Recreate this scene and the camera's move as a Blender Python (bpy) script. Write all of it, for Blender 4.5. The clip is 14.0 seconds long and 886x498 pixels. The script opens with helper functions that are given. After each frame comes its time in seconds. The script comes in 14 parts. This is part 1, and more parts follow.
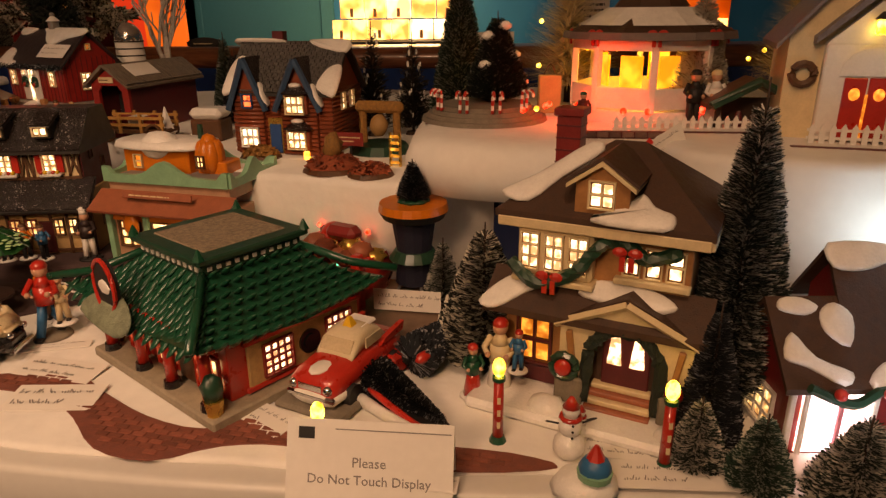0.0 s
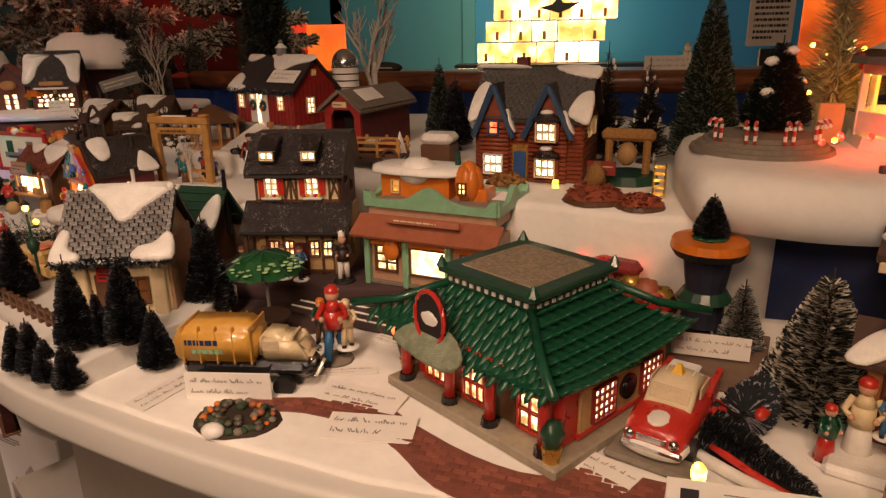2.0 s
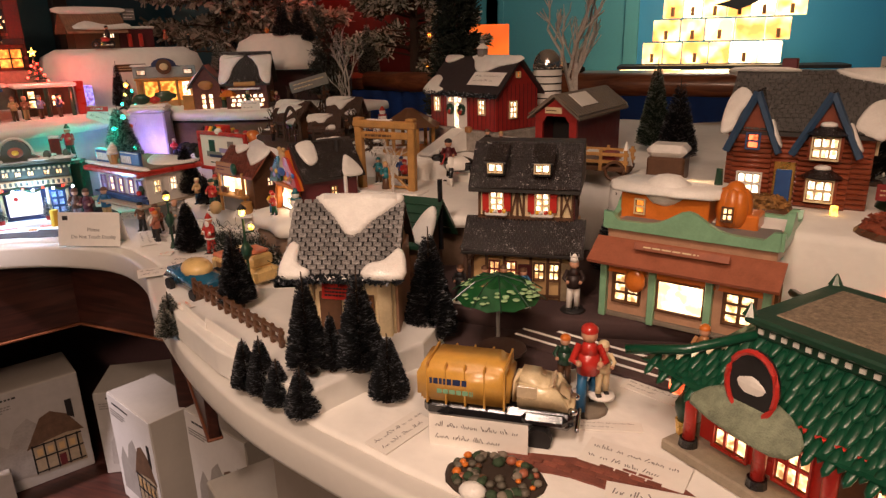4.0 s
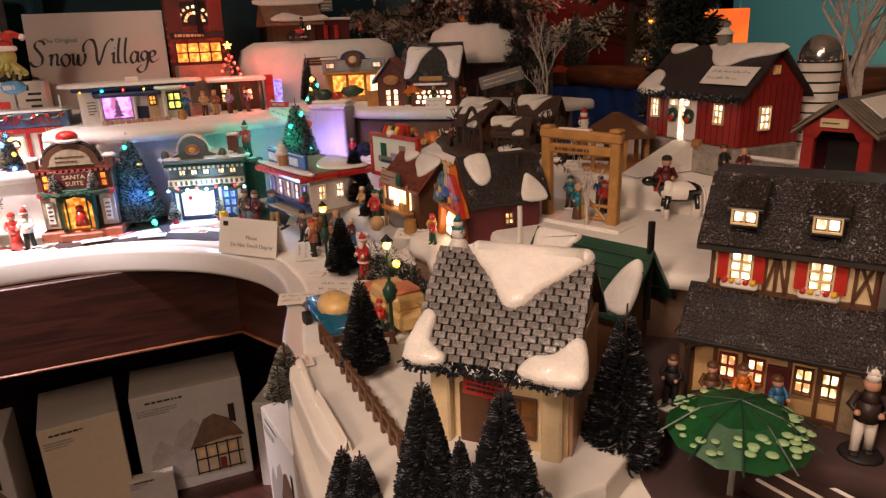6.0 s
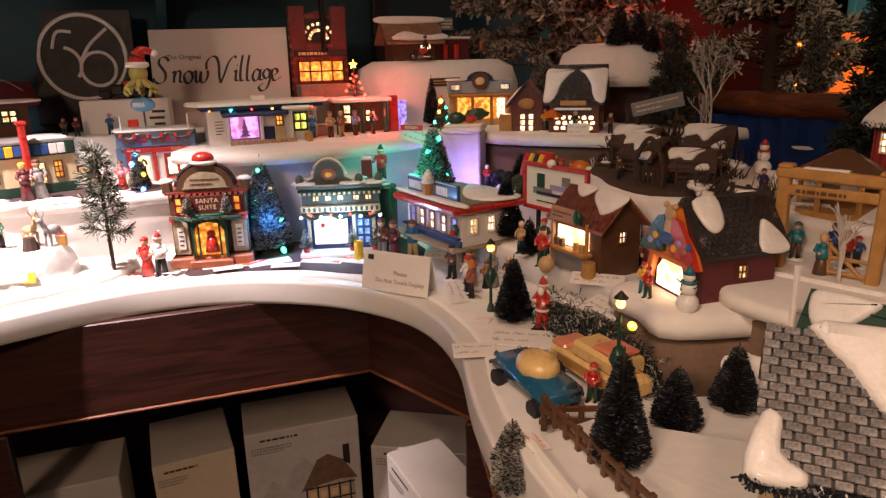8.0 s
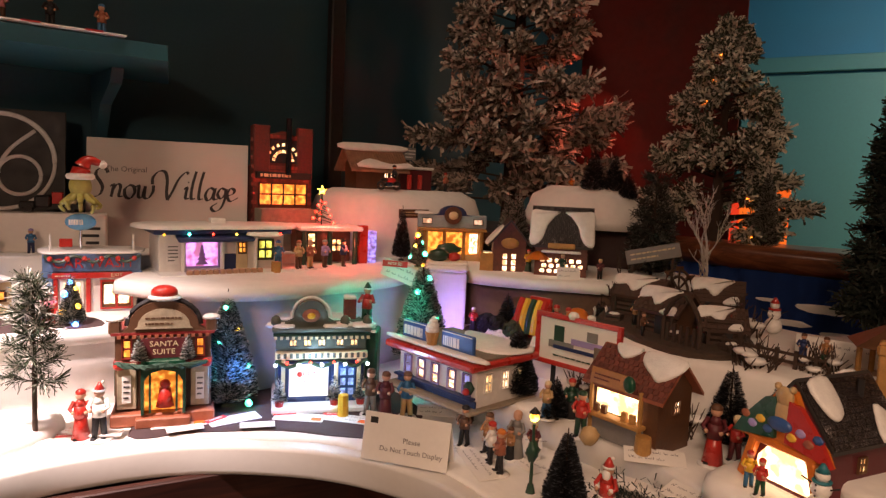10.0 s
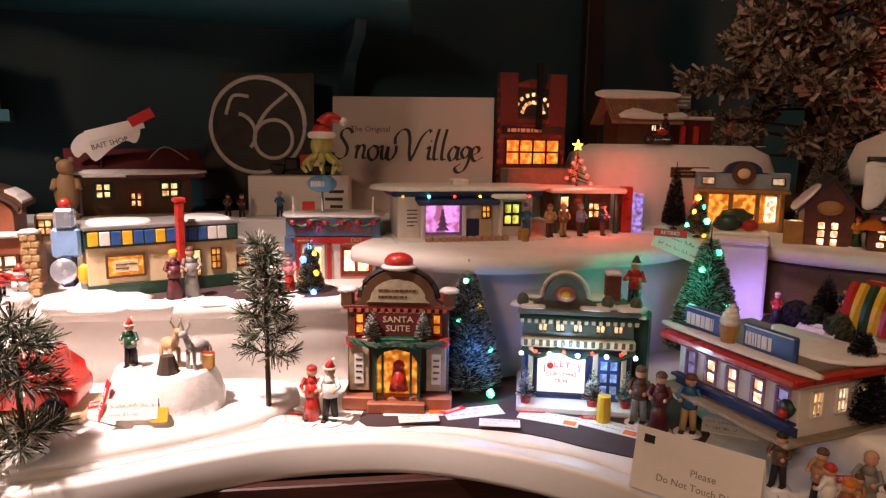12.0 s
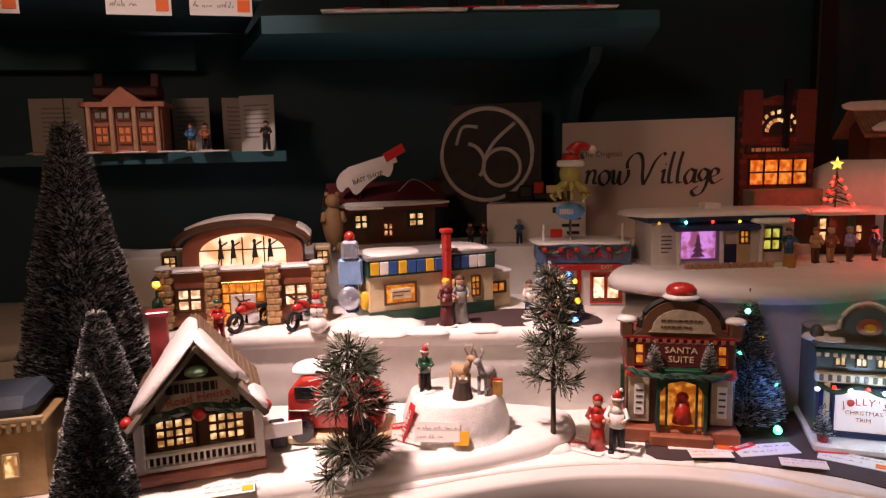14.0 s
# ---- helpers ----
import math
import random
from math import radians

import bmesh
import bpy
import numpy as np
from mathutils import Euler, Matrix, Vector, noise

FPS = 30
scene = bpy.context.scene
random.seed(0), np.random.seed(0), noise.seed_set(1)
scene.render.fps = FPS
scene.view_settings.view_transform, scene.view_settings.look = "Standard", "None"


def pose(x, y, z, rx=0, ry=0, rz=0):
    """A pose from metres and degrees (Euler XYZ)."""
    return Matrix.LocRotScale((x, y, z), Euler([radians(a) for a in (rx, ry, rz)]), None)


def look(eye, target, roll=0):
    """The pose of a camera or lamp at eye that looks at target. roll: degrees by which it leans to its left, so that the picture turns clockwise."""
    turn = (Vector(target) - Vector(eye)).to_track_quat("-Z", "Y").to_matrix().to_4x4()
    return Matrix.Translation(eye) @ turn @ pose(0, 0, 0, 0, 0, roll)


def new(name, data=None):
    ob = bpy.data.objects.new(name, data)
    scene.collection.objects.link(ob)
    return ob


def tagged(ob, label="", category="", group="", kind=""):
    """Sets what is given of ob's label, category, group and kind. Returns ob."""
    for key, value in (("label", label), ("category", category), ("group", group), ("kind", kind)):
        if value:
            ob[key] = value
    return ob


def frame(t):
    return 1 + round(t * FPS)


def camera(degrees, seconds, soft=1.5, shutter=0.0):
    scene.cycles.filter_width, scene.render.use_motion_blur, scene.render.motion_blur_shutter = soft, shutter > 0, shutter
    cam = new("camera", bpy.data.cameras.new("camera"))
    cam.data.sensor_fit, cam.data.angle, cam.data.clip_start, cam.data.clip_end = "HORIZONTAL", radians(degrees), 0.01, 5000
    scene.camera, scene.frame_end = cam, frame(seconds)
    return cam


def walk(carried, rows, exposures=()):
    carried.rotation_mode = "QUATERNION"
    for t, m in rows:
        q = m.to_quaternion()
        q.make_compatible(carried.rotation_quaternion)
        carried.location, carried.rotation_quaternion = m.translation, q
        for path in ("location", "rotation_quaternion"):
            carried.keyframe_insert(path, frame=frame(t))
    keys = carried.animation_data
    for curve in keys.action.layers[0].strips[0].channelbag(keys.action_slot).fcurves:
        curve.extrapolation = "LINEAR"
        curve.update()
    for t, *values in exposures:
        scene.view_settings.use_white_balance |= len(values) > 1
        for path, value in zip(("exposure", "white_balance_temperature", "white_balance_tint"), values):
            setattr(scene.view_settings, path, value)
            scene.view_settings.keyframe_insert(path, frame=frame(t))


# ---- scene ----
cam = camera(67.3, 14.0, 1.35)
METRES, EYE, TILT, LEAN, TURN = 1.75, 1.285, 0.0, 0.0, 0.0
ROWS = [
    (0.0, 0.0, 0.0, 0.0, -0.17, -19.73, 0.47),
    (0.5, -0.0413, 0.0088, 0.0046, 1.81, -18.85, 1.34),
    (1.0, -0.0747, 0.0149, 0.007, 4.21, -18.06, 0.77),
    (1.5, -0.1079, 0.0138, 0.0054, 6.66, -17.9, 1.23),
    (2.0, -0.1368, 0.0141, 0.0045, 8.51, -17.89, 1.01),
    (2.5, -0.1723, 0.0067, 0.0044, 11.46, -17.74, 1.11),
    (5.0, -0.2758, 0.1361, 0.0057, 27.56, -17.53, 1.3),
    (5.5, -0.2953, 0.1813, 0.0033, 33.0, -17.42, 1.49),
    (6.0, -0.2989, 0.2084, -0.0011, 36.86, -17.73, 2.08),
    (6.5, -0.3165, 0.212, -0.0033, 41.54, -17.71, 1.83),
    (7.0, -0.3537, 0.212, -0.0003, 41.85, -16.8, 1.69),
    (9.5, -0.5501, 0.1568, 0.0101, 35.87, -13.06, -0.02),
    (10.0, -0.5866, 0.1831, 0.0172, 31.84, -5.83, -2.64),
    (10.5, -0.6188, 0.1991, 0.0107, 33.73, -6.34, -2.03),
    (11.0, -0.6511, 0.2383, 0.0069, 42.3, -7.46, -1.07),
    (11.5, -0.6669, 0.2709, 0.0, 49.17, -8.19, -1.04),
    (12.0, -0.6805, 0.2732, -0.003, 52.68, -8.98, -0.83),
    (12.5, -0.695, 0.2542, -0.0002, 56.01, -8.68, -0.54),
    (13.0, -0.7114, 0.2365, -0.0004, 58.45, -9.36, -0.57),
    (13.5, -0.7246, 0.2083, 0.0027, 60.22, -9.13, 0.23),
    (14.0, -0.7356, 0.1728, 0.009, 64.27, -7.5, 1.25),
]
walk(cam, [(t, pose(0, 0, EYE, TILT, LEAN, TURN) @ pose(METRES * x, METRES * y, METRES * z, 90 + pitch, roll, yaw)) for t, x, y, z, yaw, pitch, roll in ROWS],
     exposures=((0.0, 0.0, 7700, 16), (1.0, 0.0, 7300, 14), (2.0, 0.25, 6250, 11), (5.0, 0.35, 5900, 12), (7.0, 0.26, 5950, 13), (9.5, 0.17, 6400, 16), (11.0, 0.07, 6600, 17), (12.0, -0.40, 6750, 19), (13.0, -1.00, 6950, 25), (14.0, -1.15, 6950, 28)))

# ---- world and lights ----
world = bpy.data.worlds.new("room_dark")
scene.world = world
world.use_nodes = True
world.node_tree.nodes["Background"].inputs[0].default_value = (1.0, 0.8, 0.6, 1)
world.node_tree.nodes["Background"].inputs[1].default_value = 0.01


def lamp(name, kind, place, target, watts, colour, size=0.1, cone=60, blend=0.5):
    data = bpy.data.lights.new(name, kind)
    data.energy, data.color = watts, colour
    if kind == "AREA":
        data.shape, data.size = "DISK", size
    else:
        data.shadow_soft_size = size
    if kind == "SPOT":
        data.spot_size, data.spot_blend = radians(cone), blend
    ob = new(name, data)
    ob.matrix_world = look(place, target)
    return ob


WARM, SOFT = (1.0, 0.62, 0.38), (1.0, 0.70, 0.50)
lamp("ceiling_lamp", "SPOT", (-0.10, -0.45, 2.45), (-0.26, 0.48, 0.9), 38.0, WARM, 0.15, 84, 1.0)
lamp("ceiling_lamp", "SPOT", (-0.75, -0.35, 2.4), (-0.80, 0.60, 0.9), 45.0, SOFT, 0.15, 66, 1.0)
lamp("ceiling_spot", "SPOT", (-2.00, 0.20, 2.3), (-2.07, 0.62, 0.9), 360.0, (1.0, 0.78, 0.72), 0.04, 46, 1.0)
lamp("ceiling_lamp", "SPOT", (-1.75, 0.85, 2.45), (-1.90, 1.36, 1.0), 27.0, SOFT, 0.12, 62, 1.0)
# extra unseen spot, added to brighten the back pines
lamp("ceiling_lamp", "SPOT", (-1.75, 1.35, 2.5), (-1.86, 2.30, 1.6), 12.5, SOFT, 0.12, 70, 1.0)
lamp("shelf_spot", "SPOT", (-1.75, -0.25, 2.45), (-2.50, 0.36, 1.58), 110.0, (1.0, 0.80, 0.72), 0.04, 22, 0.6)
# unseen fill, added low behind the viewer to lift the boxes and fronts
lamp("ceiling_lamp", "AREA", (-0.7, -1.1, 2.0), (-1.1, 0.8, 0.5), 16.0, WARM, 0.4)
lamp("ceiling_lamp", "AREA", (-0.4, 3.5, 2.5), (-0.4, 4.4, 1.0), 17.0, (1.0, 0.82, 0.62), 0.4)

# ---- materials ----
MATS = {}


def mat(name, colour, rough=0.6, metal=0.0, var=0.18, scale=60.0, bump=0.25, coat=0.0, fine=6.0, island=0.0, rnd=0.0, trans=0.0, depth=0.0015):
    """A surface whose colour drifts at two scales, with fine relief."""
    if name in MATS:
        return MATS[name]
    m = bpy.data.materials.new(name)
    m.use_nodes = True
    t = m.node_tree
    b = t.nodes["Principled BSDF"]
    co = t.nodes.new("ShaderNodeTexCoord")
    n1, n2 = t.nodes.new("ShaderNodeTexNoise"), t.nodes.new("ShaderNodeTexNoise")
    n1.inputs["Scale"].default_value, n1.inputs["Detail"].default_value = scale, 4
    n2.inputs["Scale"].default_value, n2.inputs["Detail"].default_value = scale * fine, 3
    add = t.nodes.new("ShaderNodeMath")
    add.operation = "MULTIPLY_ADD"
    ramp = t.nodes.new("ShaderNodeMapRange")
    ramp.inputs["From Min"].default_value, ramp.inputs["From Max"].default_value = 0.45, 1.05
    ramp.inputs["To Min"].default_value, ramp.inputs["To Max"].default_value = 1 - var, 1 + var
    mul = t.nodes.new("ShaderNodeVectorMath")
    mul.operation = "SCALE"
    mul.inputs[0].default_value = colour[:3]
    add.inputs[1].default_value = 0.5
    for n in (n1, n2):
        t.links.new(co.outputs["Object"], n.inputs["Vector"])
    t.links.new(n2.outputs[0], add.inputs[0])
    t.links.new(n1.outputs[0], add.inputs[2])
    t.links.new(add.outputs[0], ramp.inputs["Value"])
    last = ramp.outputs[0]
    for amount, node, out in ((island, "ShaderNodeNewGeometry", "Random Per Island"), (rnd, "ShaderNodeObjectInfo", "Random")):
        if amount:
            g = t.nodes.new(node)
            r = t.nodes.new("ShaderNodeMapRange")
            r.inputs["To Min"].default_value, r.inputs["To Max"].default_value = 1 - amount, 1 + amount
            t.links.new(g.outputs[out], r.inputs["Value"])
            mm = t.nodes.new("ShaderNodeMath")
            mm.operation = "MULTIPLY"
            t.links.new(last, mm.inputs[0])
            t.links.new(r.outputs[0], mm.inputs[1])
            last = mm.outputs[0]
    t.links.new(last, mul.inputs["Scale"])
    t.links.new(mul.outputs[0], b.inputs["Base Color"])
    b.inputs["Metallic"].default_value = metal
    rr = t.nodes.new("ShaderNodeMapRange")
    rr.inputs["From Min"].default_value, rr.inputs["From Max"].default_value = 0.3, 0.7
    rr.inputs["To Min"].default_value, rr.inputs["To Max"].default_value = max(0.03, rough * 0.85), min(1, rough * 1.15)
    t.links.new(n1.outputs[0], rr.inputs["Value"])
    t.links.new(rr.outputs[0], b.inputs["Roughness"])
    b.inputs["Coat Weight"].default_value, b.inputs["Coat Roughness"].default_value = coat, 0.12
    b.inputs["Transmission Weight"].default_value = trans
    if bump:
        bp = t.nodes.new("ShaderNodeBump")
        bp.inputs["Strength"].default_value, bp.inputs["Distance"].default_value = bump, depth
        t.links.new(add.outputs[0], bp.inputs["Height"])
        t.links.new(bp.outputs[0], b.inputs["Normal"])
    MATS[name] = m
    return m


def glow(name, colour, strength, scale=110.0, low=0.2, dim=None):
    """Something lit from within: a bulb, or a pane with a bulb behind it, brighter and whiter in places; also cloth
    given a glow.
    """
    if name in MATS:
        return MATS[name]
    m = bpy.data.materials.new(name)
    m.use_nodes = True
    t = m.node_tree
    b = t.nodes["Principled BSDF"]
    b.inputs["Base Color"].default_value = (*[c * 0.6 for c in colour], 1)
    b.inputs["Roughness"].default_value = 0.3
    co, n, r, mx = (t.nodes.new("ShaderNode" + k) for k in ("TexCoord", "TexNoise", "MapRange", "Mix"))
    n.inputs["Scale"].default_value = scale
    r.inputs["From Min"].default_value, r.inputs["From Max"].default_value = 0.40, 0.60
    r.inputs["To Min"].default_value, r.inputs["To Max"].default_value = strength * low, strength
    mx.data_type = "RGBA"
    mx.inputs[6].default_value, mx.inputs[7].default_value = (*(dim or (colour[0], colour[1] * 0.62, colour[2] * 0.4)), 1), (*colour, 1)
    f = t.nodes.new("ShaderNodeMapRange")
    f.inputs["From Min"].default_value, f.inputs["From Max"].default_value = 0.40, 0.60
    loc = t.nodes.new("ShaderNodeVectorMath")
    inf = t.nodes.new("ShaderNodeObjectInfo")
    t.links.new(co.outputs["Object"], loc.inputs[0])
    t.links.new(inf.outputs["Location"], loc.inputs[1])
    t.links.new(loc.outputs[0], n.inputs["Vector"])
    t.links.new(n.outputs[0], r.inputs["Value"])
    t.links.new(n.outputs[0], f.inputs["Value"])
    t.links.new(f.outputs[0], mx.inputs[0])
    t.links.new(mx.outputs[2], b.inputs["Emission Color"])
    t.links.new(r.outputs[0], b.inputs["Emission Strength"])
    MATS[name] = m
    return m


def grain(name, dark, light, scale=6.0, stretch=(1, 12, 12), rough=0.45, coat=0.2):
    """Wood, with its grain along x."""
    if name in MATS:
        return MATS[name]
    m = bpy.data.materials.new(name)
    m.use_nodes = True
    t = m.node_tree
    b = t.nodes["Principled BSDF"]
    co, mp, n = t.nodes.new("ShaderNodeTexCoord"), t.nodes.new("ShaderNodeMapping"), t.nodes.new("ShaderNodeTexNoise")
    mp.inputs["Scale"].default_value = stretch
    n.inputs["Scale"].default_value, n.inputs["Detail"].default_value, n.inputs["Distortion"].default_value = scale, 8, 1.2
    r = t.nodes.new("ShaderNodeValToRGB")
    r.color_ramp.elements[0].position, r.color_ramp.elements[1].position = 0.35, 0.7
    r.color_ramp.elements[0].color, r.color_ramp.elements[1].color = (*dark, 1), (*light, 1)
    bp = t.nodes.new("ShaderNodeBump")
    bp.inputs["Strength"].default_value, bp.inputs["Distance"].default_value = 0.2, 0.001
    t.links.new(co.outputs["Object"], mp.inputs["Vector"])
    t.links.new(mp.outputs[0], n.inputs["Vector"])
    t.links.new(n.outputs[0], r.inputs["Fac"])
    t.links.new(n.outputs[0], bp.inputs["Height"])
    t.links.new(r.outputs[0], b.inputs["Base Color"])
    t.links.new(bp.outputs[0], b.inputs["Normal"])
    b.inputs["Roughness"].default_value, b.inputs["Coat Weight"].default_value = rough, coat
    MATS[name] = m
    return m


def frosted(name, base, frost, amount=0.35, rough=0.8):
    """Bristles, some of them tipped with frost."""
    if name in MATS:
        return MATS[name]
    m = bpy.data.materials.new(name)
    m.use_nodes = True
    t = m.node_tree
    b = t.nodes["Principled BSDF"]
    g, co, n = t.nodes.new("ShaderNodeNewGeometry"), t.nodes.new("ShaderNodeTexCoord"), t.nodes.new("ShaderNodeTexNoise")
    n.inputs["Scale"].default_value = 120
    add, r, mx = t.nodes.new("ShaderNodeMath"), t.nodes.new("ShaderNodeMapRange"), t.nodes.new("ShaderNodeMix")
    mx.data_type = "RGBA"
    r.inputs["From Min"].default_value, r.inputs["From Max"].default_value = 1.5 - amount * 1.2, 1.62 - amount * 1.2
    mx.inputs[6].default_value, mx.inputs[7].default_value = (*base, 1), (*frost, 1)
    t.links.new(co.outputs["Object"], n.inputs["Vector"])
    t.links.new(n.outputs[0], add.inputs[0])
    t.links.new(g.outputs["Random Per Island"], add.inputs[1])
    t.links.new(add.outputs[0], r.inputs["Value"])
    t.links.new(r.outputs[0], mx.inputs[0])
    t.links.new(mx.outputs[2], b.inputs["Base Color"])
    b.inputs["Roughness"].default_value = rough
    MATS[name] = m
    return m


SNOW = mat("snow_felt", (0.80, 0.78, 0.74), 0.95, var=0.08, scale=12, bump=0.45, fine=5, depth=0.004)
SNOWCAP = mat("ceramic_snow", (0.82, 0.80, 0.76), 0.42, var=0.10, scale=60, bump=0.5, coat=0.25, depth=0.003)
FOAM = mat("white_board", (0.74, 0.73, 0.70), 0.8, var=0.08, scale=9, bump=0.4, fine=6, depth=0.004)
RIM = mat("cream_laminate", (0.66, 0.64, 0.60), 0.38, var=0.05, scale=5, bump=0.05, fine=20)
PAPER = mat("white_card", (0.80, 0.77, 0.72), 0.7, var=0.05, scale=20, bump=0.1)
INK = mat("black_ink", (0.02, 0.02, 0.022), 0.6, var=0.1)
PENCIL = mat("grey_print_ink", (0.24, 0.22, 0.21), 0.7, var=0.1)
REDINK = mat("red_paper", (0.65, 0.03, 0.03), 0.6, var=0.1)
ORANGE = mat("orange_sticker", (0.85, 0.16, 0.02), 0.55, var=0.08)
YELLOWTAG = mat("yellow_sticker", (0.85, 0.42, 0.03), 0.55, var=0.08)
BRICKROAD = mat("brick_cloth", (0.20, 0.065, 0.045), 0.85, var=0.3, scale=90, bump=0.5)
# brown that stands for shade on tier fronts, also a box cover
BROWNSHADE = mat("brown_cover_and_shade", (0.17, 0.11, 0.075), 0.9, var=0.25, scale=24)
DARKCLOTH = mat("dark_cloth", (0.06, 0.035, 0.035), 0.9, var=0.2, scale=30)
RED = mat("red_glaze", (0.48, 0.03, 0.02), 0.3, var=0.15, coat=0.4)
DKRED = mat("barn_red", (0.22, 0.02, 0.018), 0.45, var=0.22, coat=0.15)
MAROON = mat("maroon_paint", (0.10, 0.015, 0.018), 0.5, var=0.2)
GREEN = mat("green_glaze", (0.006, 0.062, 0.030), 0.30, var=0.3, coat=0.25)
DKGREEN = mat("dark_green_paint", (0.012, 0.05, 0.028), 0.4, var=0.2, coat=0.2)
MINT = mat("mint_paint", (0.22, 0.42, 0.26), 0.4, var=0.15, coat=0.2)
TAN = mat("tan_wall", (0.50, 0.33, 0.15), 0.5, var=0.15, coat=0.15)
CREAM = mat("cream_paint", (0.68, 0.55, 0.33), 0.5, var=0.12, coat=0.15)
OCHRE = mat("ochre_wall", (0.38, 0.18, 0.065), 0.55, var=0.2, coat=0.1)
TERRA = mat("terracotta", (0.32, 0.10, 0.05), 0.5, var=0.2, coat=0.15)
PEACH = mat("peach_wall", (0.45, 0.26, 0.16), 0.5, var=0.15, coat=0.15)
BROWN = mat("brown_paint", (0.10, 0.045, 0.02), 0.5, var=0.25, coat=0.15)
DKBROWN = mat("dark_brown_shingle", (0.06, 0.03, 0.018), 0.6, var=0.3, scale=120, bump=0.6)


def glint_flecked(name, base, fleck, amount, rough, scale):
    """A dark glossy glaze, dry-brushed with pale flecks that also paint in its glints, with fine relief."""
    m = bpy.data.materials.new(name)
    m.use_nodes = True
    t = m.node_tree
    b = t.nodes["Principled BSDF"]
    g, co = t.nodes.new("ShaderNodeNewGeometry"), t.nodes.new("ShaderNodeTexCoord")
    n, big = t.nodes.new("ShaderNodeTexNoise"), t.nodes.new("ShaderNodeTexNoise")
    n.inputs["Scale"].default_value, n.inputs["Detail"].default_value = scale, 3
    big.inputs["Scale"].default_value = scale * 0.08
    r, mx, bp = t.nodes.new("ShaderNodeMapRange"), t.nodes.new("ShaderNodeMix"), t.nodes.new("ShaderNodeBump")
    a1, a2 = t.nodes.new("ShaderNodeMath"), t.nodes.new("ShaderNodeMath")
    a1.operation = a2.operation = "MULTIPLY_ADD"
    a1.inputs[1].default_value, a2.inputs[1].default_value = 0.35, 0.16
    mx.data_type = "RGBA"
    r.inputs["From Min"].default_value, r.inputs["From Max"].default_value = 0.98 - amount, 1.08 - amount
    mx.inputs[6].default_value, mx.inputs[7].default_value = (*base, 1), (*fleck, 1)
    for q in (n, big):
        t.links.new(co.outputs["Object"], q.inputs["Vector"])
    t.links.new(big.outputs[0], a1.inputs[0])
    t.links.new(n.outputs[0], a1.inputs[2])
    t.links.new(g.outputs["Random Per Island"], a2.inputs[0])
    t.links.new(a1.outputs[0], a2.inputs[2])
    t.links.new(a2.outputs[0], r.inputs["Value"])
    t.links.new(r.outputs[0], mx.inputs[0])
    t.links.new(mx.outputs[2], b.inputs["Base Color"])
    bp.inputs["Strength"].default_value, bp.inputs["Distance"].default_value = 0.9, 0.002
    t.links.new(n.outputs[0], bp.inputs["Height"])
    t.links.new(bp.outputs[0], b.inputs["Normal"])
    b.inputs["Roughness"].default_value = rough
    return m


BARNRED = mat("bright_barn_red", (0.30, 0.022, 0.018), 0.38, var=0.22, coat=0.35)
GLAZED = mat("glazed_grey_shingle", (0.25, 0.24, 0.235), 0.32, var=0.5, scale=200, bump=1.0, coat=0.25, fine=3.0, rnd=0.3, depth=0.004)
GREYTILE = mat("grey_shingle", (0.10, 0.095, 0.09), 0.30, var=0.5, scale=260, bump=0.9, coat=0.4, rnd=0.35)
# pale flecks put the slate's glints into its colour
SLATE = glint_flecked("slate", (0.020, 0.014, 0.014), (0.36, 0.33, 0.32), 0.075, 0.16, 520)
SLATECAP = mat("slate_base", (0.03, 0.027, 0.025), 0.5, var=0.2)
STONE = mat("grey_stone", (0.20, 0.17, 0.13), 0.8, var=0.25, scale=80, bump=0.6)
CONCRETE = mat("concrete", (0.32, 0.27, 0.20), 0.85, var=0.2, scale=120, bump=0.6)
GREY = mat("grey_paint", (0.22, 0.21, 0.20), 0.5, var=0.15)
DARK = mat("near_black", (0.012, 0.011, 0.012), 0.6, var=0.2)
BLACKGLOSS = mat("black_gloss", (0.01, 0.01, 0.012), 0.2, var=0.1, coat=0.5)
WHITEP = mat("white_paint", (0.78, 0.75, 0.70), 0.45, var=0.08, coat=0.2)
BLUE = mat("blue_paint", (0.03, 0.09, 0.28), 0.4, var=0.15, coat=0.2)
NAVY = mat("navy_paint", (0.015, 0.03, 0.11), 0.45, var=0.15, coat=0.1)
TEALP = mat("teal_paint", (0.02, 0.16, 0.20), 0.45, var=0.15)
ORANGEP = mat("pumpkin_glaze", (0.62, 0.17, 0.015), 0.35, var=0.15, coat=0.3)
YELLOW = mat("yellow_paint", (0.75, 0.45, 0.03), 0.45, var=0.12, coat=0.2)
GOLD = mat("gold_paint", (0.75, 0.48, 0.12), 0.28, metal=0.8, var=0.15)
WOODY = mat("honey_wood", (0.42, 0.22, 0.06), 0.55, var=0.25, scale=70)
BARK = mat("bark", (0.05, 0.03, 0.02), 0.9, var=0.3, scale=120, bump=0.8)
BIRCH = mat("birch_twig", (0.50, 0.46, 0.42), 0.7, var=0.3, scale=160)
SKIN = mat("figurine_face", (0.55, 0.30, 0.19), 0.5, var=0.1)
JEANS = mat("blue_cloth_glaze", (0.03, 0.14, 0.30), 0.45, var=0.15)
CHROME = mat("chrome", (0.65, 0.65, 0.66), 0.15, metal=1.0, var=0.05, bump=0)
LEAFRED = mat("autumn_leaves", (0.26, 0.06, 0.025), 0.8, var=0.4, scale=250, bump=0.9, island=0.4)
LEAFGOLD = mat("golden_leaves", (0.30, 0.15, 0.04), 0.8, var=0.4, scale=250, bump=0.9, island=0.4)
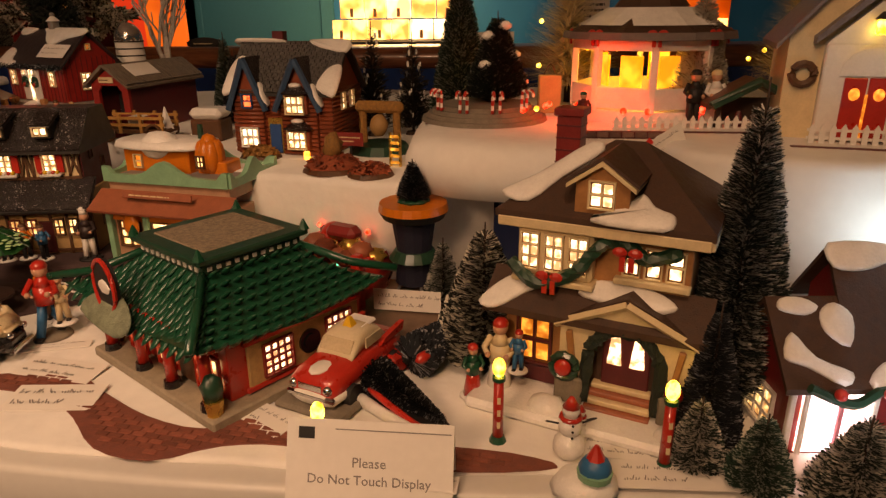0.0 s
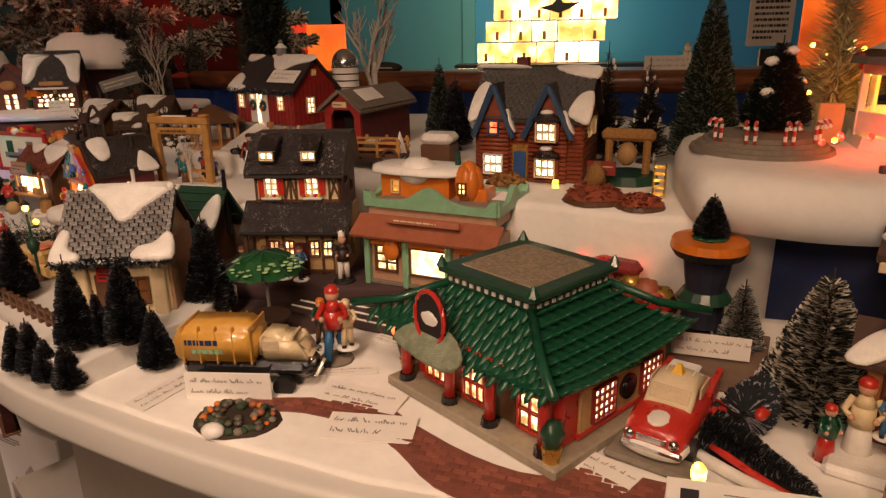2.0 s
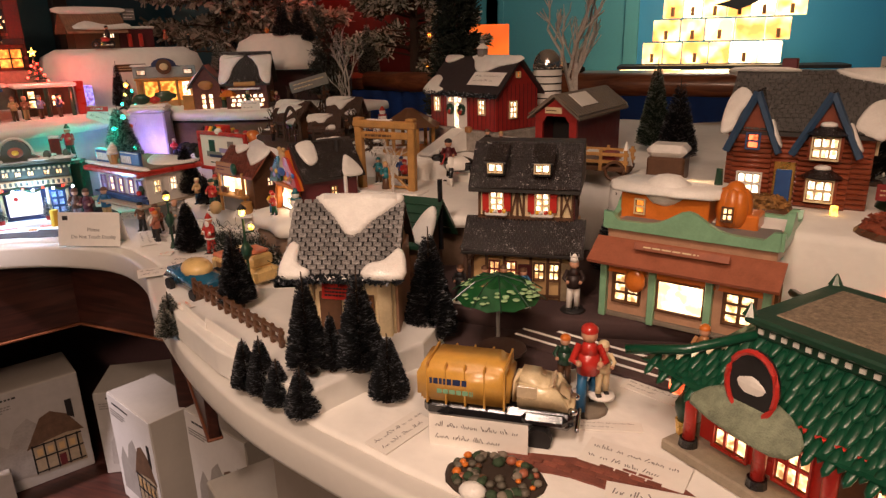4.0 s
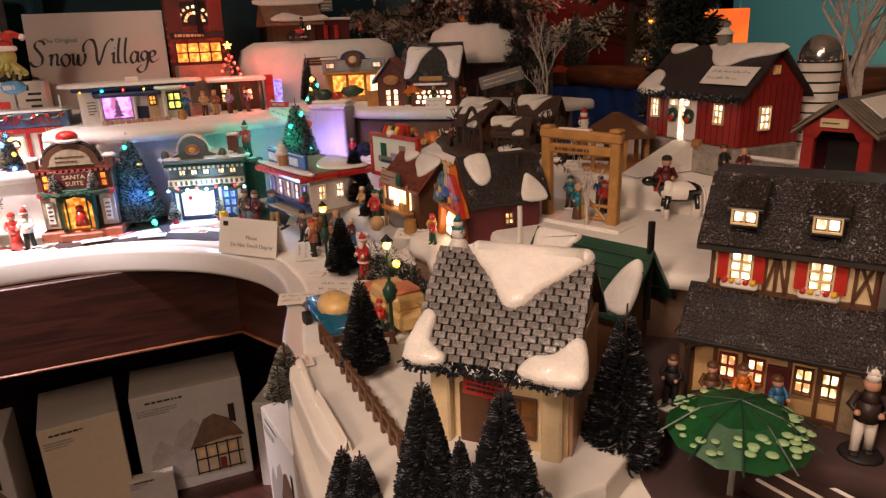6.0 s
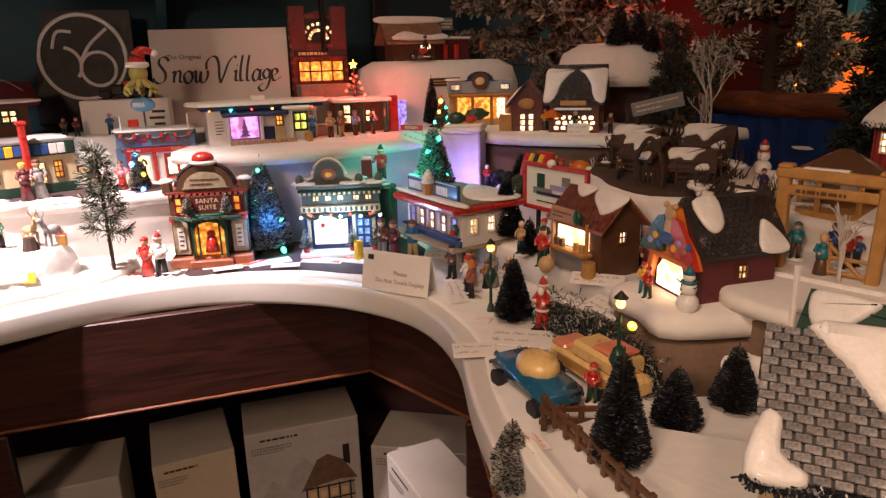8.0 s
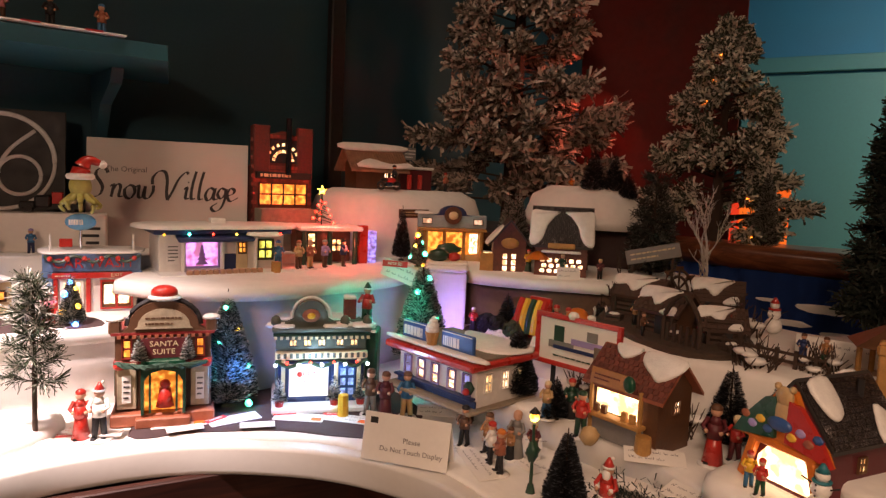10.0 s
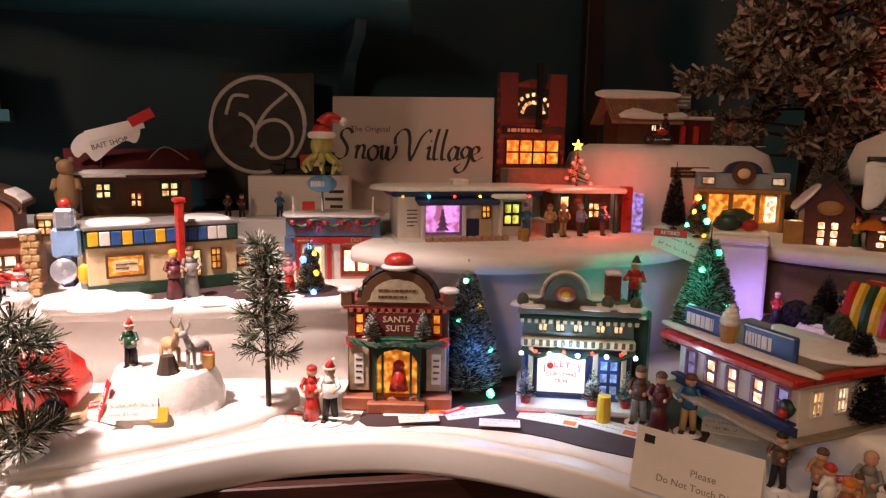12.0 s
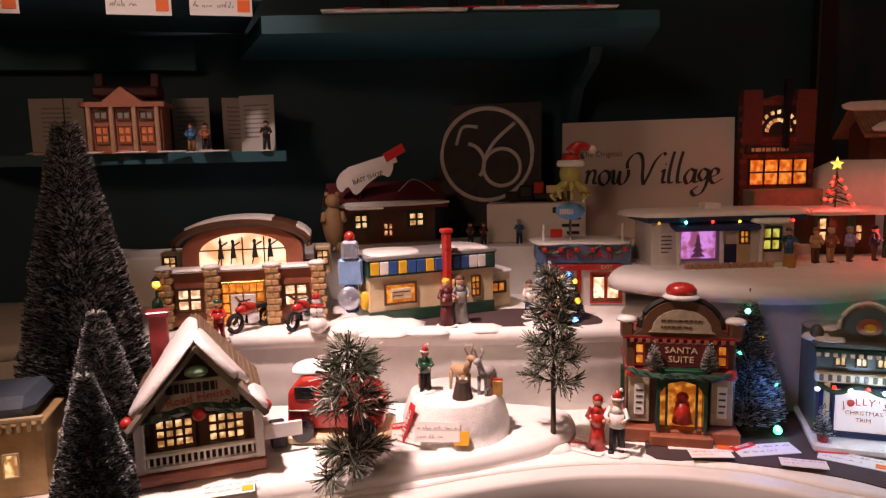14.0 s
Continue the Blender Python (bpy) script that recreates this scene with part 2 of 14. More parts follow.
LOGS = mat("log_red_brown", (0.25, 0.06, 0.025), 0.42, var=0.25, scale=90, coat=0.25, island=0.15)
PINK = mat("pink_paint", (0.65, 0.22, 0.25), 0.5, var=0.1)
LILAC = mat("lilac_paint", (0.35, 0.28, 0.55), 0.5, var=0.1)
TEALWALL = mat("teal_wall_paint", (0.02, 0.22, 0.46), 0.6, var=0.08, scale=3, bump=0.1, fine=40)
# teal darkened to hold the shade under the shelves
SHADEDTEAL = mat("shaded_teal_shelf", (0.012, 0.085, 0.11), 0.6, var=0.12, scale=4, bump=0.1, fine=40)
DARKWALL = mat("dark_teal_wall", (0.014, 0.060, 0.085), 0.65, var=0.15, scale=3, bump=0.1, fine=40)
NEEDLE = frosted("dark_bristle", (0.008, 0.012, 0.018), (0.30, 0.31, 0.34), 0.14)
NEEDLEF = frosted("frosted_bristle", (0.018, 0.035, 0.026), (0.62, 0.60, 0.55), 0.42)
NEEDLET = frosted("tipped_bristle", (0.010, 0.014, 0.010), (0.80, 0.76, 0.66), 0.40)
NEEDLEH = frosted("grey_green_bristle", (0.012, 0.018, 0.017), (0.66, 0.68, 0.66), 0.34)
NEEDLEG = frosted("green_bristle", (0.02, 0.055, 0.035), (0.45, 0.5, 0.45), 0.25)
NEEDLEW = frosted("white_flock", (0.25, 0.22, 0.17), (0.7, 0.66, 0.58), 0.75)
FLOCKB = frosted("brown_flock", (0.10, 0.085, 0.065), (0.55, 0.47, 0.40), 0.55)
LIT = glow("lit_pane", (1.0, 0.74, 0.34), 2.4)
LITW = glow("lit_pane_white", (1.0, 0.82, 0.54), 3.2, 130, 0.3)
LITB = glow("lit_open", (1.0, 0.80, 0.46), 4.0, 60, 0.55)
LITO = glow("lit_pane_amber", (1.0, 0.42, 0.06), 1.5, 90, 0.3)
LITR = glow("lit_red", (1.0, 0.16, 0.05), 2.6)
LITV = glow("lit_violet", (0.8, 0.35, 1.0), 1.6, 60, 0.4)
BULBY = glow("bulb_yellow", (1.0, 0.72, 0.08), 9.0)
BULBG = glow("bulb_green", (0.04, 1.0, 0.60), 30.0)
BULBB = glow("bulb_blue", (0.06, 0.25, 1.0), 34.0)
BULBC = glow("bulb_cool", (0.6, 0.85, 1.0), 14.0)
BULBR = glow("bulb_red", (1.0, 0.04, 0.02), 12.0)
BULBO = glow("bulb_orange", (1.0, 0.25, 0.02), 12.0)
WALNUT = grain("red_brown_wood", (0.022, 0.006, 0.004), (0.062, 0.018, 0.011))
MAHOG = grain("mahogany_rail", (0.10, 0.030, 0.012), (0.24, 0.085, 0.035), rough=0.3)
CARPET = mat("carpet", (0.05, 0.04, 0.035), 0.95, var=0.3, scale=40, bump=0.8)
CEIL = mat("ceiling_paint", (0.55, 0.5, 0.42), 0.8, var=0.05, scale=3)

# ---- building blocks ----


def mesh_ob(name, bm, material, smooth=False):
    me = bpy.data.meshes.new(name)
    bmesh.ops.recalc_face_normals(bm, faces=bm.faces)
    if smooth:
        for f in bm.faces:
            f.smooth = True
    bm.to_mesh(me)
    bm.free()
    for m in material if isinstance(material, (list, tuple)) else (material,):
        me.materials.append(m)
    return new(name, me)


def part(name, bm, material, parent, label="", smooth=False):
    ob = mesh_ob(name, bm, material, smooth)
    ob.parent = parent
    if label:
        tagged(ob, label)
    return ob


def thing(name, x, y, z, yaw, label, category, group=""):
    ob = new(name)
    ob.empty_display_size = 0.02
    ob.matrix_world = pose(x, y, z, 0, 0, yaw)
    return tagged(ob, label, category, group)


def setting(name, bm, material, label, category, smooth=False):
    return tagged(mesh_ob(name, bm, material, smooth), label, category, kind="structure")


def box(bm, c, s, bevel=0.0, m=None):
    r = bmesh.ops.create_cube(bm, size=1)
    bmesh.ops.scale(bm, vec=s, verts=r["verts"])
    if bevel:
        es = list({e for v in r["verts"] for e in v.link_edges})
        rb = bmesh.ops.bevel(bm, geom=es, offset=min(bevel, min(s) * 0.45), segments=1, affect="EDGES")
        vs = list({v for f in rb["faces"] for v in f.verts} | {v for v in r["verts"] if v.is_valid})
    else:
        vs = r["verts"]
    mm = Matrix.Translation(c) @ (m or Matrix())
    bmesh.ops.transform(bm, matrix=mm, verts=vs)
    return vs


def cone(bm, p, r1, r2, h, seg=12, m=None):
    r = bmesh.ops.create_cone(bm, cap_ends=True, segments=seg, radius1=r1, radius2=max(r2, 1e-5), depth=h)
    bmesh.ops.transform(bm, matrix=Matrix.Translation(p) @ (m or Matrix()) @ Matrix.Translation((0, 0, h / 2)), verts=r["verts"])
    return r["verts"]


def ball(bm, p, r, u=10, v=7, s=(1, 1, 1), rough=0.0, m=None):
    q = bmesh.ops.create_uvsphere(bm, u_segments=u, v_segments=v, radius=r)
    for w in q["verts"]:
        if rough:
            w.co *= 1 + rough * noise.noise(w.co * (2.2 / r) + Vector(p) * 31)
        w.co = Vector((w.co.x * s[0], w.co.y * s[1], w.co.z * s[2]))
    bmesh.ops.transform(bm, matrix=Matrix.Translation(p) @ (m or Matrix()), verts=q["verts"])
    return q["verts"]


def slab(bm, outline, z0, z1, m=None, inset=0.0, drop=0.0):
    """A closed outline pulled up from z0 to z1; inset and drop round its upper edge."""
    n = len(outline)
    cx, cy = sum(p[0] for p in outline) / n, sum(p[1] for p in outline) / n
    rings = [(z0, 0.0), (z1 - drop, 0.0)] + ([(z1 - drop * 0.3, inset * 0.3), (z1, inset)] if inset else [])
    vs = []
    for z, k in rings if drop or not inset else rings[:1] + rings[2:]:
        ring = []
        for i, (x, y) in enumerate(outline):
            if k:
                (ax, ay), (bx, by) = outline[i - 1], outline[(i + 1) % n]
                tx, ty = bx - ax, by - ay
                ln = math.hypot(tx, ty) or 1
                nx, ny = -ty / ln, tx / ln
                if AREA_SIGN(outline) < 0:
                    nx, ny = -nx, -ny
                x, y = x + nx * k, y + ny * k
            ring.append(bm.verts.new((x, y, z)))
        vs.append(ring)
    for a, b in zip(vs, vs[1:]):
        for i in range(n):
            bm.faces.new((a[i], a[(i + 1) % n], b[(i + 1) % n], b[i]))
    bm.faces.new(vs[-1])
    bm.faces.new(vs[0][::-1])
    allv = [v for r in vs for v in r]
    if m:
        bmesh.ops.transform(bm, matrix=m, verts=allv)
    return allv


def AREA_SIGN(o):
    return sum(a[0] * b[1] - b[0] * a[1] for a, b in zip(o, o[1:] + o[:1]))


def extrude(bm, profile, y0, y1, m=None):
    """A profile in x and z, pulled along y."""
    a = [bm.verts.new((x, y0, z)) for x, z in profile]
    b = [bm.verts.new((x, y1, z)) for x, z in profile]
    n = len(profile)
    for i in range(n):
        bm.faces.new((a[i], a[(i + 1) % n], b[(i + 1) % n], b[i]))
    bm.faces.new(a)
    bm.faces.new(b[::-1])
    if m:
        bmesh.ops.transform(bm, matrix=m, verts=a + b)
    return a + b


def smoothed(pts, n, closed=False):
    """A Catmull-Rom curve through points, n steps between two."""
    out, k = [], len(pts)
    for i in range(k if closed else k - 1):
        p = [Vector(pts[j % k]) if closed else Vector(pts[min(max(j, 0), k - 1)]) for j in (i - 1, i, i + 1, i + 2)]
        for s in range(n):
            t = s / n
            out.append(0.5 * (2 * p[1] + (p[2] - p[0]) * t + (2 * p[0] - 5 * p[1] + 4 * p[2] - p[3]) * t * t + (3 * p[1] - p[0] - 3 * p[2] + p[3]) * t ** 3))
    if not closed:
        out.append(Vector(pts[-1]))
    return out


def tube(bm, pts, r, seg=6, r2=None):
    """A round rod along points."""
    pts = [Vector(p) for p in pts]
    rings = []
    for i, p in enumerate(pts):
        d = (pts[min(i + 1, len(pts) - 1)] - pts[max(i - 1, 0)]).normalized()
        a = d.orthogonal().normalized() if abs(d.z) > 0.95 else d.cross(Vector((0, 0, 1))).normalized()
        b = d.cross(a)
        rad = r if r2 is None else r + (r2 - r) * i / max(1, len(pts) - 1)
        rings.append([bm.verts.new(p + rad * (math.cos(k * math.tau / seg) * a + math.sin(k * math.tau / seg) * b)) for k in range(seg)])
    for q, w in zip(rings, rings[1:]):
        for k in range(seg):
            bm.faces.new((q[k], q[(k + 1) % seg], w[(k + 1) % seg], w[k]))
    bm.faces.new(rings[0][::-1])
    bm.faces.new(rings[-1])


def pbox(par, name, material, c, s, bevel=0.0008, rz=0, rx=0, ry=0, label=""):
    bm = bmesh.new()
    box(bm, (0, 0, 0), s, bevel)
    ob = part(name, bm, material, par, label)
    ob.matrix_local = pose(*c, rx, ry, rz)
    return ob


def pcone(par, name, material, p, r1, r2, h, seg=12, label="", smooth=False):
    bm = bmesh.new()
    cone(bm, (0, 0, 0), r1, r2, h, seg)
    ob = part(name, bm, material, par, label, smooth)
    ob.matrix_local = pose(*p)
    return ob


def pball(par, name, material, p, r, s=(1, 1, 1), rough=0.0, u=10, v=7, label=""):
    bm = bmesh.new()
    ball(bm, (0, 0, 0), r, u, v, s, rough)
    ob = part(name, bm, material, par, label, True)
    ob.matrix_local = pose(*p)
    return ob


def lettering(par, text, size, material, m, name="lettering", depth=0.0004, label=""):
    cu = bpy.data.curves.new("letters", "FONT")
    cu.body, cu.size, cu.extrude, cu.align_x, cu.align_y, cu.resolution_u = text, size, depth, "CENTER", "CENTER", 2
    tmp = bpy.data.objects.new("letters", cu)
    me = bpy.data.meshes.new_from_object(tmp)
    bpy.data.objects.remove(tmp)
    me.name = name
    me.materials.clear()
    me.materials.append(material)
    ob = new(name, me)
    ob.parent = par
    ob.matrix_local = m
    if label:
        tagged(ob, label)
    return ob


def bars(par, material, m, w, h, rows, seed=0, name="print", fill=0.32):
    """Lines of writing too small to read, as short bars lying in the local x-y plane."""
    rng = random.Random(seed)
    bm = bmesh.new()
    for r in range(rows):
        y = h / 2 - (r + 0.5) * h / rows
        x = -w / 2
        end = w / 2 * (1 if r < rows - 1 else rng.uniform(0.0, 0.8))
        while x < end:
            ln = min(rng.uniform(0.03, 0.13) * w, end - x)
            box(bm, (x + ln / 2, y, 0), (ln, h / rows * fill, 0.0005))
            x += ln + w * 0.022
    ob = part(name, bm, material, par)
    ob.matrix_local = m
    return ob


def scrawl(par, material, m, w, h, rows, seed=0):
    """Handwriting too small to read: rows of short slanted pen strokes."""
    rng = random.Random(seed)
    bm = bmesh.new()
    row = h / rows
    for r in range(rows):
        y, x = h / 2 - (r + 0.5) * row, -w / 2
        end = w / 2 * (1 if r < rows - 1 else rng.uniform(-0.2, 0.7))
        while x < end:
            for _ in range(rng.randint(3, 8)):
                hh = row * rng.choice((0.16, 0.2, 0.24, 0.42))
                a, b = math.radians(rng.uniform(-35, 35)), row * 0.035
                c = Vector((x, y + hh / 2 - row * 0.15 + rng.uniform(-0.03, 0.03) * row, 0.0004))
                u, v = Vector((math.sin(a), math.cos(a), 0)) * hh / 2, Vector((math.cos(a), -math.sin(a), 0)) * b
                bm.faces.new([bm.verts.new(c - u - v), bm.verts.new(c - u + v), bm.verts.new(c + u + v), bm.verts.new(c + u - v)][::-1])
                x += row * rng.uniform(0.10, 0.19)
            x += row * 0.28
    ob = part("print", bm, material, par)
    ob.matrix_local = m
    return ob


def window(par, x, z, w, h, y, frame_mat, pane=None, nx=2, ny=2, t=0.004, name="window", rz=0, c=None, bar=None):
    """A window in a wall whose face is at y, facing -y: frame, sill and bars proud of a lit pane; one mesh for the frame, one a pane."""
    e = new(name)
    e.empty_display_size = 0.01
    e.parent = par
    e.matrix_local = (c or Matrix()) @ pose(x, y, z, 0, 0, rz)
    bm = bmesh.new()
    b = bar or max(0.0015, w * 0.065)
    for sx in (-1, 1):
        box(bm, (sx * (w / 2 + b / 2), -t / 2, 0), (b, t, h + 2 * b))
    for sz in (-1, 1):
        box(bm, (0, -t / 2, sz * (h / 2 + b / 2)), (w, t, b))
    for i in range(1, nx):
        box(bm, (-w / 2 + w * i / nx, -t * 0.4, 0), (b * 1.15, t * 0.6, h))
    for i in range(1, ny):
        box(bm, (0, -t * 0.35, -h / 2 + h * i / ny), (w, t * 0.6, b * 1.15))
    part("frame", bm, frame_mat, e)
    if nx * ny == 1:
        bm = bmesh.new()
        box(bm, (0, -t * 0.12, 0), (w, t * 0.22, h))
        part("pane", bm, pane or LIT, e)
        return e
    bm = bmesh.new()
    box(bm, (0, -t * 0.08, 0), (w, t * 0.14, h))
    part("backing", bm, mat("dim_pane", (0.16, 0.07, 0.02), 0.3, var=0.2), e)
    cw, ch = w / nx, h / ny
    bm = bmesh.new()
    box(bm, (0, 0, 0), (cw * 0.74, t * 0.3, ch * 0.74), min(cw, ch) * 0.12)
    first = mesh_ob("pane", bm, pane or LIT)
    me = first.data
    for i in range(nx):
        for j in range(ny):
            o = first if i + j == 0 else new("pane", me)
            o.parent = e
            o.matrix_local = pose(-w / 2 + cw * (i + 0.5), -t * 0.15, -h / 2 + ch * (j + 0.5))
    return e


def snowpatch(par, m, outline, thick=0.004, name="snow_patch", material=None, n=3):
    """A soft lump of snow with that outline, lying in the local x-y plane."""
    o = [(p.x, p.y) for p in smoothed([(a, b, 0) for a, b in outline], n, True)]
    bm = bmesh.new()
    sz = min(max(p[0] for p in o) - min(p[0] for p in o), max(p[1] for p in o) - min(p[1] for p in o))
    slab(bm, o, 0, thick, inset=min(thick * 0.9, sz * 0.12), drop=thick * 0.75)
    ob = part(name, bm, material or SNOWCAP, par, smooth=True)
    ob.matrix_local = m
    return ob


def plane_on(p0, ux, uy):
    """The pose of a plane from a point, its x direction and its y direction."""
    x, y = Vector(ux).normalized(), Vector(uy).normalized()
    z = x.cross(y).normalized()
    y = z.cross(x)
    return Matrix(((x.x, y.x, z.x, p0[0]), (x.y, y.y, z.y, p0[1]), (x.z, y.z, z.z, p0[2]), (0, 0, 0, 1)))


def shingles(par, m, w, h, nu, nv, material, single=False, gap=0.13, thick=0.0022, skip=None, name="shingle", tilt=4.0, jitter=0.0):
    """Rows of shingles on the plane m (x along the eave, y up the slope), staggered."""
    cw, ch = w / nu, h / nv
    me = None
    bm = bmesh.new()
    rng = random.Random(nu * 7 + nv)
    for j in range(nv):
        off = 0.5 * (j % 2)
        for i in range(nu + (1 if off else 0)):
            a, b = max(0, (i - off) * cw), min(w, (i + 1 - off) * cw)
            if b - a < cw * 0.2:
                continue
            c = Vector(((a + b) / 2, (j + 0.5) * ch, thick * 0.6))
            if skip and skip(c.x, c.y):
                continue
            loc = m @ pose(c.x, c.y, c.z + rng.uniform(0, thick * 0.3), tilt + rng.uniform(-jitter, jitter), rng.uniform(-jitter, jitter), rng.uniform(-1, 1))
            if single and b - a > cw * 0.9:
                if me is None:
                    one = bmesh.new()
                    box(one, (0, 0, 0), (cw * (1 - gap), ch * 0.9, thick), 0.0006)
                    me = bpy.data.meshes.new(name)
                    one.to_mesh(me)
                    one.free()
                    me.materials.append(material)
                o = new(name, me)
                o.parent = par
                o.matrix_local = loc
            else:
                box(bm, (0, 0, 0), ((b - a) * (1 - gap), ch * 0.9, thick), 0, None)
                bm.verts.ensure_lookup_table()
                bmesh.ops.transform(bm, matrix=loc, verts=bm.verts[-8:])
    if bm.verts:
        o = part(name + "_cover", bm, material, par)
        o["kind"] = "stuff"
    else:
        bm.free()


def spray(part_name, starts, ends, side, material, parent):
    """Many thin blades, each from a start to an end, as one mesh."""
    n = len(starts)
    v = np.empty((n, 4, 3))
    v[:, 0], v[:, 1], v[:, 2], v[:, 3] = starts - side * 0.6, starts + side * 0.6, ends + side, ends - side
    me = bpy.data.meshes.new(part_name)
    me.from_pydata(v.reshape(-1, 3).tolist(), [], np.arange(4 * n).reshape(n, 4).tolist())
    me.materials.append(material)
    ob = new(part_name, me)
    ob.parent = parent
    return ob


def bristle_tree(x, y, z, h, r, material=None, label="", seed=1, n=900, base=True, name="bristle_tree", group="", lean=0, blade=0.13, wood=None, ragged=0.15):
    """A bottle-brush tree: a wire trunk in a foot, and a cone of many short bristles."""
    n = int(n * 1.8)
    rng = random.Random(seed)
    e = thing(name, x, y, z, rng.uniform(0, 360), label or "dark green bottle-brush tree standing in the snow", "tree", group)
    if lean:
        e.matrix_world = e.matrix_world @ pose(0, 0, 0, lean, 0, 0)
    foot = h * 0.08
    pcone(e, "trunk", wood or BARK, (0, 0, 0), max(0.0015, r * 0.06), 0.0008, h * 0.97, 6)
    if base:
        pcone(e, "foot", wood or BARK, (0, 0, 0), r * 0.35, r * 0.28, h * 0.03, 10)
    g = np.random.default_rng(seed)
    n = int(n * 4.0)
    k = 1 - np.sqrt(1 - (np.arange(n) + g.random(n)) / n * 0.985)
    zz = foot + (h - foot) * k
    rr = r * (1 - k) ** 0.85 * (1 - ragged * g.random(n) - 0.2 * ragged * np.sin(k * 40)) + 0.0015
    a = g.uniform(0, math.tau, n)
    d = np.stack([np.cos(a), np.sin(a), 0.25 + 0.35 * g.random(n)], 1)
    q0 = np.stack([0 * a, 0 * a, zz - rr * 0.25], 1)
    side = np.stack([-np.sin(a), np.cos(a), g.uniform(-0.6, 0.6, n)], 1) * (0.0004 + rr * blade * 0.12 * g.uniform(0.6, 1.3, n))[:, None]
    spray(part_name="crown", starts=q0 + d * rr[:, None] * 0.35, ends=q0 + d * rr[:, None], side=side, material=material or NEEDLE, parent=e)
    return e


def mini_bristle(par, name, x, y, z, h, r, material, seed=1, n=420):
    """A small bottle-brush tree as a part of another thing."""
    g = np.random.default_rng(seed)
    k = 1 - np.sqrt(1 - (np.arange(n) + g.random(n)) / n * 0.98)
    zz, rr = h * (0.06 + 0.94 * k), r * (1 - k) ** 0.85 * (1 - 0.2 * g.random(n)) + 0.0008
    a = g.uniform(0, math.tau, n)
    d = np.stack([np.cos(a), np.sin(a), 0.2 + 0.3 * g.random(n)], 1)
    q0 = np.stack([0 * a, 0 * a, zz - rr * 0.25], 1)
    side = np.stack([-np.sin(a), np.cos(a), g.uniform(-0.6, 0.6, n)], 1) * (0.0003 + 0.03 * rr)[:, None]
    o = spray(name, q0 + d * rr[:, None] * 0.15, q0 + d * rr[:, None], side, material, par)
    o.matrix_local = pose(x, y, z)
    return o


def loft(bm, sections, seg=16, power=3.0):
    """A smooth hull through rounded cross sections (y, half width, z0, z1)."""
    rings = []
    for y, w, z0, z1 in sections:
        ring = []
        for k in range(seg):
            a = math.tau * k / seg
            c, q = math.cos(a), math.sin(a)
            ring.append(bm.verts.new((w * math.copysign(abs(c) ** (2 / power), c), y, (z0 + z1) / 2 + (z1 - z0) / 2 * math.copysign(abs(q) ** (2 / power), q))))
        rings.append(ring)
    for p, q in zip(rings, rings[1:]):
        for k in range(seg):
            bm.faces.new((p[k], p[(k + 1) % seg], q[(k + 1) % seg], q[k]))
    bm.faces.new(rings[0][::-1])
    bm.faces.new(rings[-1])


def card(x, y, z, yaw, w, h, label, tilt=0, rows=2, seed=0, lie=0, red=False, sticker=None, text=None, name="price_card", thick=0.0012):
    """A paper card, standing (lie 0) or lying flat (lie 90), with lines of print."""
    e = thing(name, x, y, z, yaw, label, "card")
    e.matrix_world = e.matrix_world @ pose(0, 0, 0, -lie, tilt, 0)
    pbox(e, "sheet", PAPER, (0, 0, h / 2), (w, thick, h), 0.0002)
    face = pose(0, -thick / 2 - 0.0004, h / 2, 90, 0, 0)
    if text:
        for i, s in enumerate(text):
            lettering(e, s, h * 0.2, INK, face @ pose(0, -h * 0.12 - i * h * 0.24 + h * 0.1, 0))
    else:
        scrawl(e, PENCIL, face @ pose(0, 0, 0), w * 0.84, h * 0.8, rows, seed)
    if red:
        pbox(e, "red_flash", REDINK, (-w * 0.32, -thick * 0.9, h * 0.85), (w * 0.45, 0.0008, h * 0.35), 0.0001, ry=-18)
        lettering(e, "RETIRED", h * 0.22, WHITEP, pose(-w * 0.32, -thick * 0.9 - 0.0007, h * 0.85, 90, 0, 0) @ pose(0, 0, 0, 0, 0, 18))
    if sticker:
        pbox(e, "sticker", sticker, (w * 0.36, -thick * 0.9, h * 0.3), (w * 0.2, 0.0008, h * 0.35), 0.0001)
    return e


